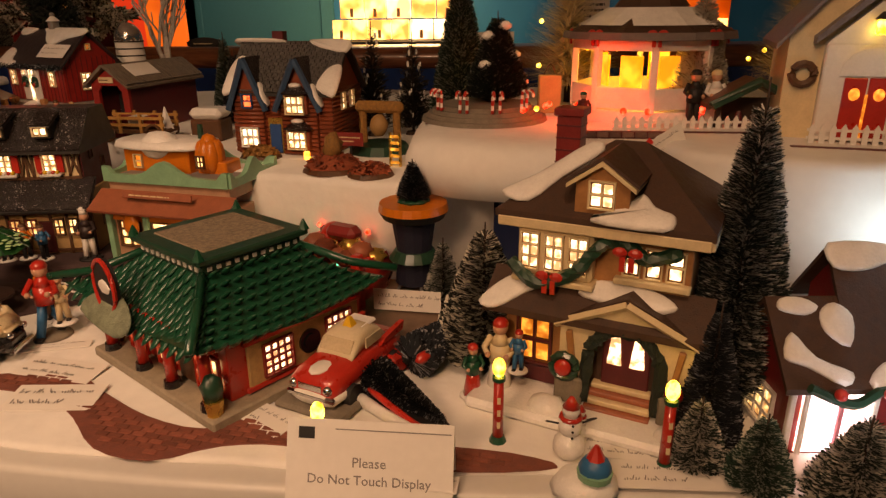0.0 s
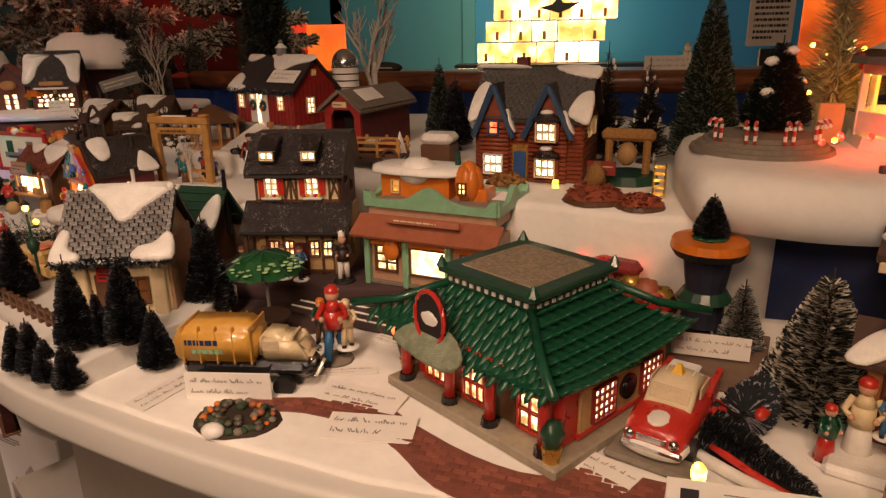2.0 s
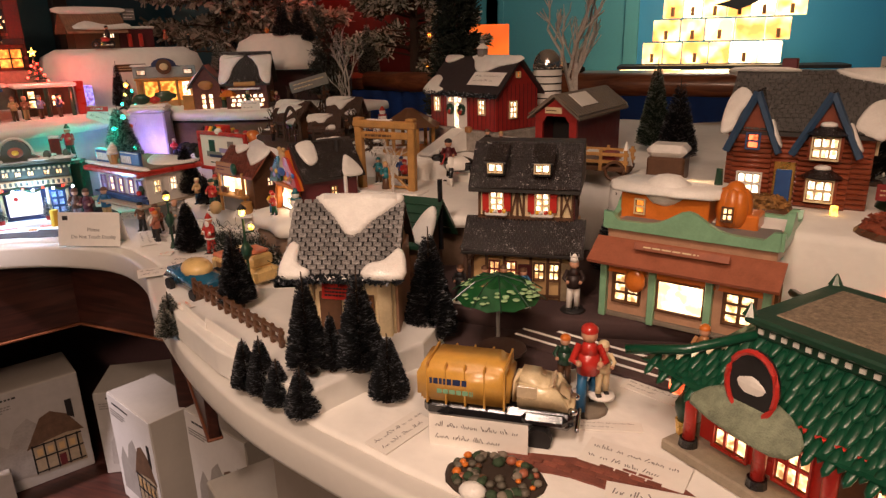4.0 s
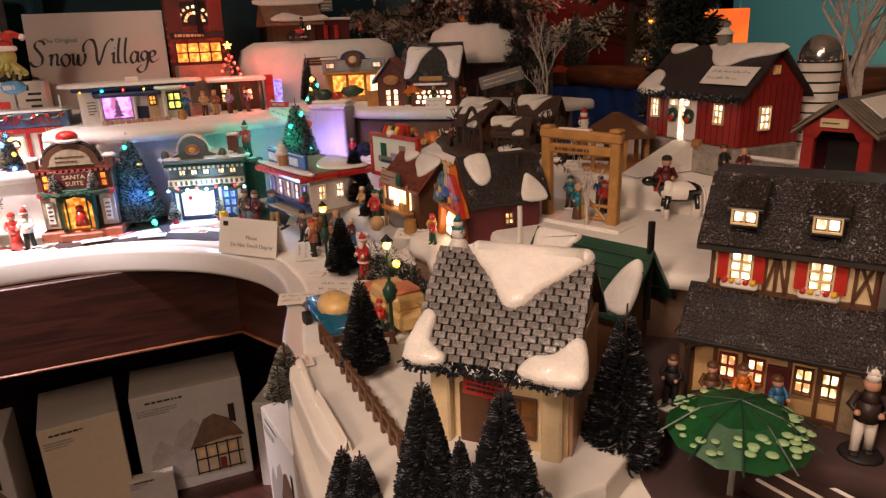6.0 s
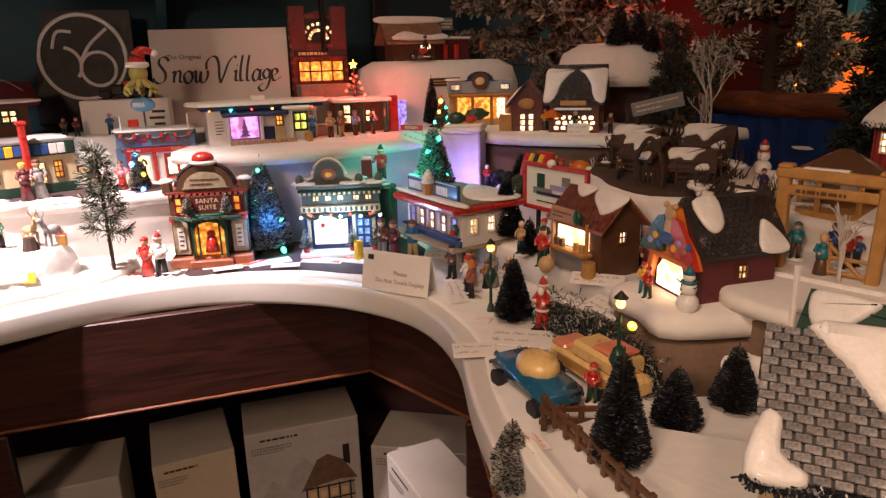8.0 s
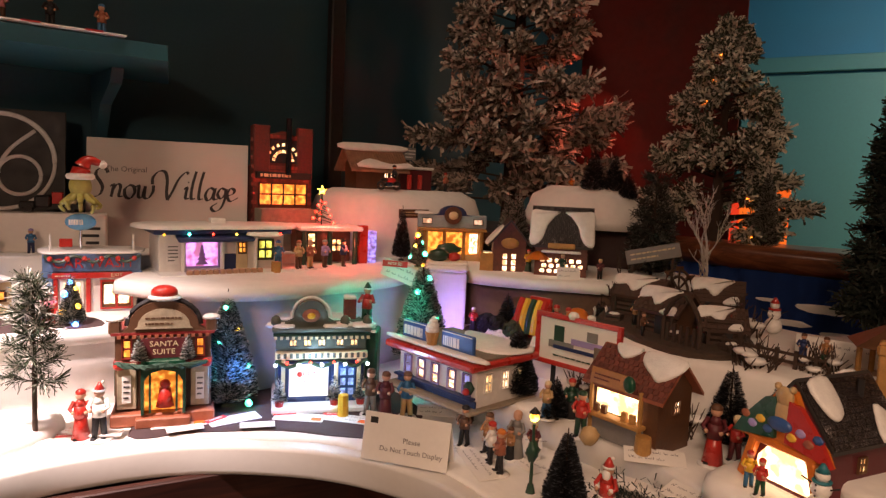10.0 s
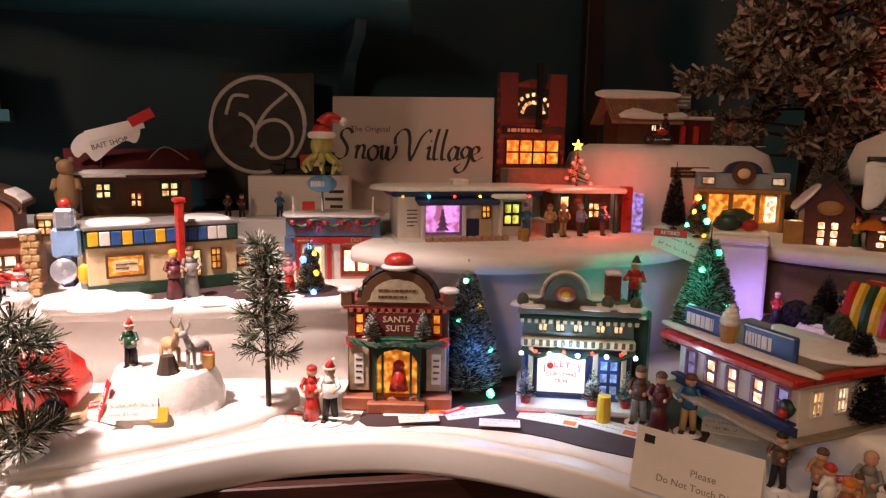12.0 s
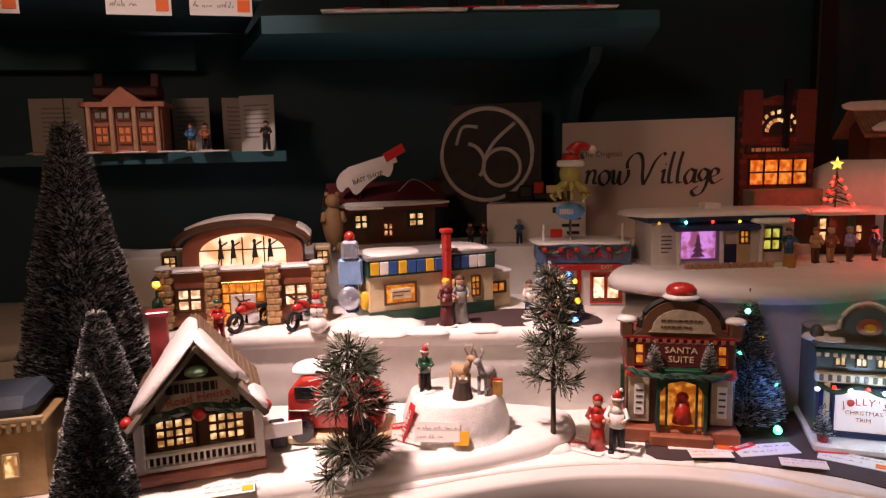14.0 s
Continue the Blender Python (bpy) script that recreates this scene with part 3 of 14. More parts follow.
def figure(x, y, z, yaw, h, coat, trousers, hat=None, label="", arms=0.4, skirt=False, hatform="cap", base=None, name="figurine", stride=0.3, group="", extra=None):
    """A small painted figure in one plain mesh: legs, coat, arms, a round head and a hat."""
    bm = bmesh.new()
    mats = [coat, trousers, SKIN, hat or coat, base or SNOWCAP, DARK, SNOWCAP]

    done = bm.faces.layers.int.new("painted")

    def paint(i, start):
        for f in bm.faces:
            if not f[done]:
                f.material_index, f[done] = i, 1
    r = h * 0.115
    k = 0
    cone(bm, (0, 0, 0), r * 1.9, r * 1.7, h * 0.035, 12)
    paint(4, k)
    k = len(bm.faces)
    if skirt:
        cone(bm, (0, 0, h * 0.03), r * 1.35, r * 0.75, h * 0.47, 10)
    else:
        for s in (-1, 1):
            tube(bm, [(s * r * 0.6, s * stride * r * 1.2, h * 0.05), (s * r * 0.5, s * stride * r * 0.3, h * 0.27), (s * r * 0.42, 0, h * 0.48)], r * 0.42, 7, r * 0.55)
    paint(1, k)
    k = len(bm.faces)
    for s in (-1, 1):
        box(bm, (s * r * 0.6, s * stride * r * 1.2 - r * 0.3, h * 0.05), (r * 0.7, r * 1.2, h * 0.04), 0.001)
    paint(5, k)
    k = len(bm.faces)
    cone(bm, (0, 0, h * 0.42), r * 1.05, r * 0.95, h * 0.22, 10)
    cone(bm, (0, 0, h * 0.64), r * 0.95, r * 0.4, h * 0.12, 10)
    for s in (-1, 1):
        tube(bm, [(s * r * 0.85, 0, h * 0.71), (s * r * 1.45, -r * arms, h * 0.58), (s * r * 0.9, -r * (0.6 + arms), h * (0.5 + 0.1 * arms))], r * 0.34, 6, r * 0.27)
    paint(0, k)
    k = len(bm.faces)
    ball(bm, (0, 0, h * 0.82), h * 0.085, 9, 7)
    for s in (-1, 1):
        ball(bm, (s * r * 0.9, -r * (0.7 + arms), h * (0.5 + 0.1 * arms)), r * 0.3, 6, 5)
    paint(2, k)
    k = len(bm.faces)
    if hatform == "cap":
        ball(bm, (0, h * 0.01, h * 0.865), h * 0.09, 9, 6, (1, 1.05, 0.8))
    elif hatform == "top":
        cone(bm, (0, 0, h * 0.87), h * 0.115, h * 0.115, h * 0.012, 12)
        cone(bm, (0, 0, h * 0.88), h * 0.075, h * 0.08, h * 0.12, 12)
    elif hatform == "chef":
        cone(bm, (0, 0, h * 0.86), h * 0.07, h * 0.085, h * 0.09, 10)
        ball(bm, (0, 0, h * 0.97), h * 0.095, 9, 6, (1, 1, 0.6))
    else:
        cone(bm, (0, 0, h * 0.86), h * 0.095, h * 0.02, h * 0.14, 9)
        paint(3, k)
        k = len(bm.faces)
        ball(bm, (r * 0.5, 0, h * 1.0), h * 0.03, 6, 5)
        cone(bm, (0, 0, h * 0.85), h * 0.1, h * 0.098, h * 0.03, 10)
        if coat is RED and trousers is RED:
            ball(bm, (0, -h * 0.06, h * 0.755), h * 0.07, 8, 6, (1, 0.6, 1.25))
            cone(bm, (0, 0, h * 0.40), r * 1.16, r * 1.14, h * 0.035, 10)
            for s in (-1, 1):
                ball(bm, (s * r * 0.95, -r * (0.45 + arms), h * (0.515 + 0.1 * arms)), r * 0.36, 7, 5)
        paint(6, k)
    if hatform in ("cap", "top", "chef"):
        paint(3, k)
    if extra:
        extra(bm, h, r, paint)
    ob = mesh_ob(name, bm, mats, True)
    ob.matrix_world = pose(x, y, z, 0, 0, yaw)
    return tagged(ob, label, "figurine", group)

# ---- the room ----
WALL_A, WALL_B = Vector((-3.22, -0.95, 0)), Vector((-2.42, 1.95, 0))


def wall(name, a, b, z0, z1, thick, material, label):
    a, b = Vector(a), Vector(b)
    d = b - a
    bm = bmesh.new()
    box(bm, (0, thick / 2, (z0 + z1) / 2), (d.length, thick, z1 - z0))
    ob = setting(name, bm, material, label, "wall")
    ob.matrix_world = Matrix.Translation((a + b) / 2) @ pose(0, 0, 0, 0, 0, math.degrees(math.atan2(d.y, d.x)))
    return ob


bm = bmesh.new()
box(bm, (-0.5, 1.6, -0.05), (8.0, 8.0, 0.1))
setting("floor", bm, CARPET, "dark carpeted shop floor", "floor")
bm = bmesh.new()
box(bm, (-0.5, 1.6, 2.75), (8.0, 8.0, 0.1))
setting("ceiling", bm, CEIL, "plain painted ceiling", "ceiling")
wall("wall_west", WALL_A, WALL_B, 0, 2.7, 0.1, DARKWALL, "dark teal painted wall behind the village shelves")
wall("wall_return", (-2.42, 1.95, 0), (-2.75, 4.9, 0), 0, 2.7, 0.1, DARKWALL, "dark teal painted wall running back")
wall("wall_north", (-2.9, 4.9, 0), (3.2, 4.9, 0), 0, 2.7, 0.1, TEALWALL, "teal painted wall at the far end")
wall("wall_east", (3.2, 5.0, 0), (3.2, -2.2, 0), 0, 2.7, 0.1, TEALWALL, "teal painted wall")
wall("wall_south", (3.2, -2.2, 0), (-3.6, -2.2, 0), 0, 2.7, 0.1, TEALWALL, "teal painted wall")
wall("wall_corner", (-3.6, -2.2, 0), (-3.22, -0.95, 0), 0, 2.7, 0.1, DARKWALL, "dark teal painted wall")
bm = bmesh.new()
box(bm, (0, 0, 0), (0.05, 0.03, 2.6), 0.004)
o = setting("trim", bm, DARK, "black upright trim strip on the wall", "trim")
o.matrix_world = pose(-2.41, 1.90, 1.3, 0, 0, 74.6)

# ---- the display counter ----
EDGE = [(1.25, 0.44), (0.7, 0.44), (0.25, 0.452), (-0.14, 0.472), (-0.40, 0.505), (-0.56, 0.543), (-0.71, 0.592), (-0.865, 0.652), (-1.0, 0.73), (-1.1, 0.802),
        (-1.215, 0.893), (-1.335, 1.005), (-1.45, 1.07), (-1.56, 1.086), (-1.70, 1.055), (-1.85, 0.957), (-1.935, 0.83), (-1.968, 0.72), (-1.985, 0.61), (-2.01, 0.50), (-2.04, 0.38), (-2.06, 0.20), (-2.07, -0.1), (-2.08, -0.7)]
BACK = [(-3.12, -0.7), (-2.43, 1.93), (-2.43, 2.06), (1.25, 2.06)]
CURVE = [(p.x, p.y) for p in smoothed([(a, b, 0) for a, b in EDGE], 5)]


def offset(curve, d):
    """The counter's front curve moved inwards by d."""
    out = []
    for i, (x, y) in enumerate(curve):
        (ax, ay), (bx, by) = curve[max(i - 1, 0)], curve[min(i + 1, len(curve) - 1)]
        tx, ty = bx - ax, by - ay
        ln = math.hypot(tx, ty)
        out.append((x + ty / ln * d, y - tx / ln * d))
    return out


counter = thing("display_counter", -0.5, 1.2, 0, 0, "white-topped shop display counter with a curved front and dark wood base", "counter")
inv = counter.matrix_world.inverted()
bm = bmesh.new()
prof = [(0.045, 0.850), (0.004, 0.850), (0.001, 0.8525), (0.0, 0.858), (0.0, 0.890), (0.0012, 0.8942), (0.0042, 0.8962), (0.009, 0.8965), (0.06, 0.8965)]
rows_ = [offset(CURVE, d) for d, _ in prof]
rings = [[bm.verts.new((x, y, z)) for x, y in row] for row, (_, z) in zip(rows_, prof)]
for a, b in zip(rings, rings[1:]):
    for i in range(len(a) - 1):
        bm.faces.new((a[i], a[i + 1], b[i + 1], b[i]))
rim = part("rim", bm, RIM, counter, "rounded cream laminate edge", True)
rim.matrix_local = inv
bm = bmesh.new()
slab(bm, offset(CURVE, 0.03) + BACK, 0.855, 0.895)
o = part("top", bm, RIM, counter)
o.matrix_local = inv
FASCIA = [(1.2, 0.50), (-0.14, 0.53), (-0.56, 0.60), (-0.87, 0.715), (-1.1, 0.865), (-1.30, 1.05), (-1.42, 1.16), (-1.72, 1.18), (-2.05, 0.60), (-2.13, 0.2), (-2.14, -0.7)]
for (ax, ay), (bx, by) in zip(FASCIA[4:], FASCIA[5:]):
    d = Vector((bx - ax, by - ay, 0))
    m = inv @ pose((ax + bx) / 2, (ay + by) / 2, 0, 0, 0, math.degrees(math.atan2(d.y, d.x)))
    for nm, z, sz, mt in (("fascia_board", 0.763, (d.length, 0.018, 0.176), WALNUT), ("moulding", 0.672, (d.length, 0.026, 0.006), MAHOG)):
        bm = bmesh.new()
        box(bm, (0, 0, z), sz, 0.002)
        o = part(nm, bm, mt, counter, "dark red-brown wooden fascia board" if nm[0] == "f" else "")
        o.matrix_local = m
shelf_line = [(x, y - (0.085 if -1.8 < x < -1.25 else 0.0)) for x, y in FASCIA]
bm = bmesh.new()
slab(bm, shelf_line + BACK, 0.20, 0.225)
o = part("lower_shelf", bm, WALNUT, counter)
o.matrix_local = inv
bm = bmesh.new()
slab(bm, [(x, y + 0.02) for x, y in shelf_line] + BACK, 0.0, 0.198)
o = part("plinth", bm, DARK, counter)
o.matrix_local = inv
INNER = [(1.2, 1.15), (-1.0, 1.25), (-1.5, 1.62), (-2.25, 1.45), (-2.45, 0.6), (-2.6, -0.6)]
for (ax, ay), (bx, by) in zip(INNER, INNER[1:]):
    d = Vector((bx - ax, by - ay, 0))
    bm = bmesh.new()
    box(bm, (0, 0, 0.54), (d.length, 0.02, 0.62))
    o = part("back_panel", bm, mat("dark_plum_board", (0.10, 0.055, 0.065), 0.7, var=0.2), counter)
    o.matrix_local = inv @ pose((ax + bx) / 2, (ay + by) / 2, 0, 0, 0, math.degrees(math.atan2(d.y, d.x)))
for x, y, a in ((-1.42, 1.165, 20), (-0.62, 0.63, -20), (-2.06, 0.58, 65)):
    bm = bmesh.new()
    box(bm, (0, 0, 0.445), (0.05, 0.03, 0.44), 0.003)
    o = part("post", bm, WALNUT, counter)
    o.matrix_local = inv @ pose(x, y, 0, 0, 0, a)

for ax, ay, bx, by in ((-0.98, 0.86, -0.62, 0.69), (-0.56, 0.665, 0.1, 0.60), (0.12, 0.60, 1.2, 0.56)):
    d = Vector((bx - ax, by - ay, 0))
    bm = bmesh.new()
    box(bm, (0, 0, 0.54), (d.length, 0.016, 0.62), 0.002)
    o = part("cabinet_panel", bm, mat("grey_cabinet", (0.30, 0.26, 0.22), 0.6, var=0.12, scale=6), counter, "plain grey-beige cabinet panel")
    o.matrix_local = inv @ pose((ax + bx) / 2, (ay + by) / 2, 0, 0, 0, math.degrees(math.atan2(d.y, d.x)))

# snow felt over the counter top, softly waved
FELT = offset(CURVE, 0.028)
bm = bmesh.new()
edge = [(x, y) for i, (x, y) in enumerate(FELT)]
inner = [(x + (bx - x) * 0.02, y + (by - y) * 0.02) for (x, y), (bx, by) in zip(edge, [(-0.8, 2.0)] * len(edge))]
slab(bm, [(x + 0.006 * noise.noise(Vector((x * 9, y * 9, 0))), y + 0.006 * noise.noise(Vector((x * 9, y * 9, 5)))) for x, y in edge] + BACK, 0.8955, 0.902, inset=0.006, drop=0.004)
setting("snow_cloth", bm, SNOW, "white felt snow cloth spread over the counter", "snow cloth", True)


def tier(name, outline, z0, z1, material, label, n=4, inset=0.012, drop=0.012, smooth=True):
    o = [(p.x, p.y) for p in smoothed([(a, b, 0) for a, b in outline], n, True)] if n > 1 else outline
    bm = bmesh.new()
    slab(bm, o, z0, z1, inset=inset, drop=drop)
    return setting(name, bm, material, label, "display tier", smooth)


tier("tier_west", [(-2.60, -0.25), (-2.47, 0.15), (-2.365, 0.42), (-2.285, 0.61), (-2.21, 0.745), (-2.145, 0.88), (-2.095, 0.99), (-2.06, 1.12), (-2.2, 1.3), (-2.5, 1.15), (-2.78, 0.3), (-2.98, -0.3)], 0.90, 1.036, FOAM, "white covered display tier")
tier("tier_west_cloth", [(-2.59, -0.26), (-2.462, 0.147), (-2.357, 0.417), (-2.277, 0.606), (-2.202, 0.741), (-2.137, 0.876), (-2.087, 0.987), (-2.052, 1.12), (-2.2, 1.3), (-2.5, 1.15), (-2.78, 0.3), (-2.98, -0.3)], 1.014, 1.0372, SNOW, "white snow cloth folded over the tier edge", inset=0.008, drop=0.008)
tier("tier_upper", [(-2.19, 1.06), (-2.09, 1.02), (-1.98, 1.07), (-1.90, 1.16), (-1.87, 1.28), (-1.84, 1.42), (-1.85, 1.55), (-1.87, 1.80), (-2.25, 1.75), (-2.40, 1.45)], 1.088, 1.112, SNOW, "white snow-covered upper tier")
tier("tier_block", [(-2.14, 1.14), (-1.98, 1.17), (-1.93, 1.30), (-1.90, 1.45), (-1.92, 1.75), (-2.3, 1.6)], 0.90, 1.090, FOAM, "white block under the upper tier", inset=0)
tier("tier_ledge", [(-2.93, 0.2), (-2.72, 0.18), (-2.54, 0.66), (-2.42, 0.95), (-2.30, 1.14), (-2.18, 1.32), (-2.11, 1.42), (-2.10, 1.72), (-2.36, 1.72), (-2.56, 1.1), (-2.80, 0.35)], 0.90, 1.132, FOAM, "grey-white shelf ledge along the wall", n=1, inset=0.004, drop=0.004, smooth=False)
tier("tier_north", [(-2.25, 1.50), (-2.05, 1.55), (-1.86, 1.64), (-1.72, 1.60), (-1.56, 1.64), (-1.40, 1.72), (-1.3, 1.9), (-1.35, 2.04), (-2.24, 2.04)], 1.092, 1.115, SNOW, "white snow-covered back tier")
# brown front added in place of dark clutter and shade
tier("tier_north_block", [(-2.25, 1.52), (-2.05, 1.565), (-1.86, 1.655), (-1.72, 1.615), (-1.56, 1.655), (-1.41, 1.73), (-1.31, 1.9), (-1.35, 2.04), (-2.24, 2.04)], 0.90, 1.094, BROWNSHADE, "block under the back tier, browned for its dark cluttered front", n=1, inset=0)
tier("tier_slope", [(-1.42, 1.50), (-1.28, 1.38), (-1.08, 1.34), (-0.92, 1.325), (-0.78, 1.32), (-0.66, 1.25), (-0.55, 1.24), (-0.45, 1.30), (-0.40, 1.7), (-0.5, 2.03), (-0.80, 2.0), (-0.92, 1.86), (-1.04, 1.73), (-1.15, 1.75), (-1.30, 1.84), (-1.4, 2.03)], 0.90, 1.065, SNOW, "white snow-covered back tier")
tier("tier_cabin", [(-0.50, 1.05), (-0.36, 0.99), (-0.22, 0.962), (-0.10, 0.915), (0.02, 0.92), (0.1, 1.0), (0.15, 1.4), (0.0, 2.03), (-0.42, 2.03), (-0.52, 1.5)], 0.90, 1.058, SNOW, "white felt-draped tier under the log cabin")
tier("tier_drum", [(-0.05, 0.92), (-0.02, 0.845), (0.06, 0.80), (0.16, 0.79), (0.28, 0.80), (0.40, 0.80), (0.60, 0.78), (0.85, 0.8), (0.9, 1.2), (0.6, 1.5), (0.2, 1.5), (0.0, 1.25)], 1.060, 1.128, SNOW, "thick rounded white snow tier", inset=0.03, drop=0.03)
tier("tier_drum_block", [(0.06, 0.95), (0.3, 0.92), (0.8, 0.92), (0.8, 1.4), (0.2, 1.4)], 0.90, 1.062, NAVY, "navy cloth-covered block under the snow tier", n=1, inset=0)
tier("tier_church", [(0.27, 0.74), (0.36, 0.685), (0.50, 0.66), (0.95, 0.66), (0.95, 1.1), (0.35, 1.1), (0.28, 0.9)], 0.90, 1.136, FOAM, "white covered tier under the church")
tier("tier_house", [(-1.085, 0.80), (-1.06, 0.778), (-0.94, 0.708), (-0.82, 0.660), (-0.772, 0.650), (-0.735, 0.735), (-0.70, 0.80), (-0.70, 0.92), (-0.9, 0.95), (-1.05, 0.89)], 0.90, 0.934, FOAM, "white foam terrace under the cottage", n=1, inset=0.003, drop=0.003, smooth=False)
tier("tier_middle", [(-0.80, 1.28), (-0.80, 0.98), (-0.62, 0.93), (-0.42, 0.95), (-0.30, 1.0), (-0.35, 1.28)], 0.90, 0.93, DARKCLOTH, "dark cloth-covered low tier", inset=0.006, drop=0.006)
tier("tier_gate", [(-1.03, 1.16), (-0.97, 1.08), (-0.82, 1.07), (-0.70, 1.10), (-0.66, 1.36), (-1.03, 1.38)], 1.004, 1.022, SNOW, "white covered tier", inset=0.008, drop=0.008)
# shade on the gateway tier's front, put in as brown
tier("tier_gate_block", [(-1.02, 1.17), (-0.965, 1.092), (-0.82, 1.082), (-0.71, 1.112), (-0.67, 1.35), (-1.02, 1.37)], 0.90, 1.006, BROWNSHADE, "block under the gateway, browned for the shade on its front", n=1, inset=0)
corner = pose(-1.035, 1.151, 0, 0, 0, -33)
tier("tier_toy_shop", [tuple((corner @ Vector((a, b, 0)))[:2]) for a, b in ((-0.070, -0.096), (0.0, -0.104), (0.070, -0.094), (0.080, 0.10), (-0.08, 0.10))], 0.975, 1.002, SNOW, "white snow block under the toy shop", inset=0.010, drop=0.014)
# brown darkens this front where it would be plain white
tier("tier_toy_shop_block", [tuple((corner @ Vector((a, b, 0)))[:2]) for a, b in ((-0.070, -0.088), (0.0, -0.096), (0.070, -0.086), (0.080, 0.10), (-0.08, 0.10))], 0.90, 0.977, BROWNSHADE, "block under the toy shop, browned to darken its front", inset=0)
tier("tier_street", [(-1.70, 1.50), (-1.68, 1.36), (-1.52, 1.31), (-1.36, 1.27), (-1.24, 1.22), (-1.12, 1.13), (-1.0, 1.07), (-0.93, 1.14), (-1.1, 1.45), (-1.45, 1.62)], 0.90, 0.955, SNOW, "white snow-covered street tier", inset=0.008, drop=0.008)
# snow batting round the skaters' mound
tier("snow_batting", [(-2.005, 0.80), (-2.006, 0.70), (-2.022, 0.60), (-2.045, 0.48), (-2.066, 0.36), (-2.082, 0.22), (-2.092, 0.0), (-2.3, -0.2), (-2.45, 0.1), (-2.36, 0.42), (-2.28, 0.6), (-2.2, 0.76), (-2.11, 0.88), (-2.04, 0.87)], 0.902, 0.923, SNOW, "thick white snow batting on the counter", inset=0.012, drop=0.012)

# the back rail with its cloth
bm = bmesh.new()
tube(bm, [(-1.50, 2.35, 1.150), (-1.3, 2.27, 1.150), (-0.9, 2.20, 1.150), (-0.4, 2.14, 1.150), (0.2, 2.08, 1.150), (1.3, 2.07, 1.150)], 0.034, 14)
setting("back_rail", bm, MAHOG, "polished red-brown wooden rail behind the village", "rail", True)
bm = bmesh.new()
ln = [(p.x, p.y) for p in smoothed([(-2.0, 2.36, 0), (-1.5, 2.33, 0), (-1.2, 2.24, 0), (-0.9, 2.19, 0), (-0.4, 2.13, 0), (0.2, 2.07, 0), (1.25, 2.062, 0)], 30)]
ln = [(x, y - 0.012 + 0.008 * math.sin(i * 0.9)) for i, (x, y) in enumerate(ln)]
vs = [[bm.verts.new((x, y, z)) for x, y in ln] for z in (0.6, 1.12)]
for i in range(len(ln) - 1):
    bm.faces.new((vs[0][i], vs[0][i + 1], vs[1][i + 1], vs[1][i]))
bmesh.ops.solidify(bm, geom=bm.faces, thickness=0.003)
SKYCLOTH = mat("sky_cloth", (0.016, 0.06, 0.27), 0.85, var=0.35, scale=6, bump=0.2, fine=4)
cloth = setting("backdrop_cloth", bm, SKYCLOTH, "blue cloth printed with clouds hanging from the rail", "backdrop cloth", True)
for x, y, z, w in ((-1.14, 2.19, 1.00, 0.05), (-1.07, 2.175, 1.045, 0.07), (-1.02, 2.165, 0.985, 0.06), (-0.96, 2.155, 1.03, 0.04), (-1.20, 2.205, 1.05, 0.03), (-1.10, 2.18, 0.95, 0.05)):
    bm = bmesh.new()
    ball(bm, (0, 0, 0), w, 12, 6, (1, 0.04, 0.16), 0.4)
    o = part("cloud_print", bm, FOAM, cloth)
    o.matrix_local = pose(x, y, z, 0, 0, -14)
bm = bmesh.new()
slab(bm, [(-2.40, 2.09), (-1.52, 2.375), (-1.3, 2.29), (-0.9, 2.22), (-0.4, 2.16), (0.2, 2.10), (1.3, 2.09), (1.3, 2.8), (-2.45, 2.8)], 1.12, 1.158)
setting("back_ledge", bm, MAHOG, "dark wooden ledge behind the rail", "ledge")
bm = bmesh.new()
slab(bm, [(-2.40, 2.11), (-1.5, 2.40), (-0.9, 2.24), (1.3, 2.11), (1.3, 2.78), (-2.44, 2.78)], 0.0, 1.12)
setting("back_cabinet", bm, DARK, "dark cabinet behind the display", "cabinet")

# ---- things: the restaurant street ----


def gable(par, name, material, w, d, z0, rise, over=0.008, thick=0.006, along="x", c=(0, 0)):
    """A gabled roof of two thick slopes; the ridge runs along x or y. w along x, d along y."""
    bm = bmesh.new()
    span, ln = (d, w) if along == "x" else (w, d)
    h = span / 2
    k = rise / h
    o = h + over
    prof = [(-o, -over * k), (0, rise), (o, -over * k), (o, -over * k + thick), (0, rise + thick * 1.2), (-o, -over * k + thick)]
    extrude(bm, prof, -ln / 2 - over, ln / 2 + over)
    ob = part(name, bm, material, par)
    ob.matrix_local = pose(c[0], c[1], z0, 0, 0, 90 if along == "x" else 0)
    return ob


def body(par, material, w, d, z0, z1, rise=0.0, along="x", c=(0, 0), name="wall"):
    """The walls of a house, with gable ends where rise is given."""
    bm = bmesh.new()
    if rise:
        span, ln = (d, w) if along == "x" else (w, d)
        extrude(bm, [(-span / 2, z0), (span / 2, z0), (span / 2, z1), (0, z1 + rise), (-span / 2, z1)], -ln / 2, ln / 2)
        ob = part(name, bm, material, par)
        ob.matrix_local = pose(c[0], c[1], 0, 0, 0, 90 if along == "x" else 0)
    else:
        box(bm, (0, 0, (z0 + z1) / 2), (w, d, z1 - z0), 0.001)
        ob = part(name, bm, material, par)
        ob.matrix_local = pose(c[0], c[1], 0)
    return ob


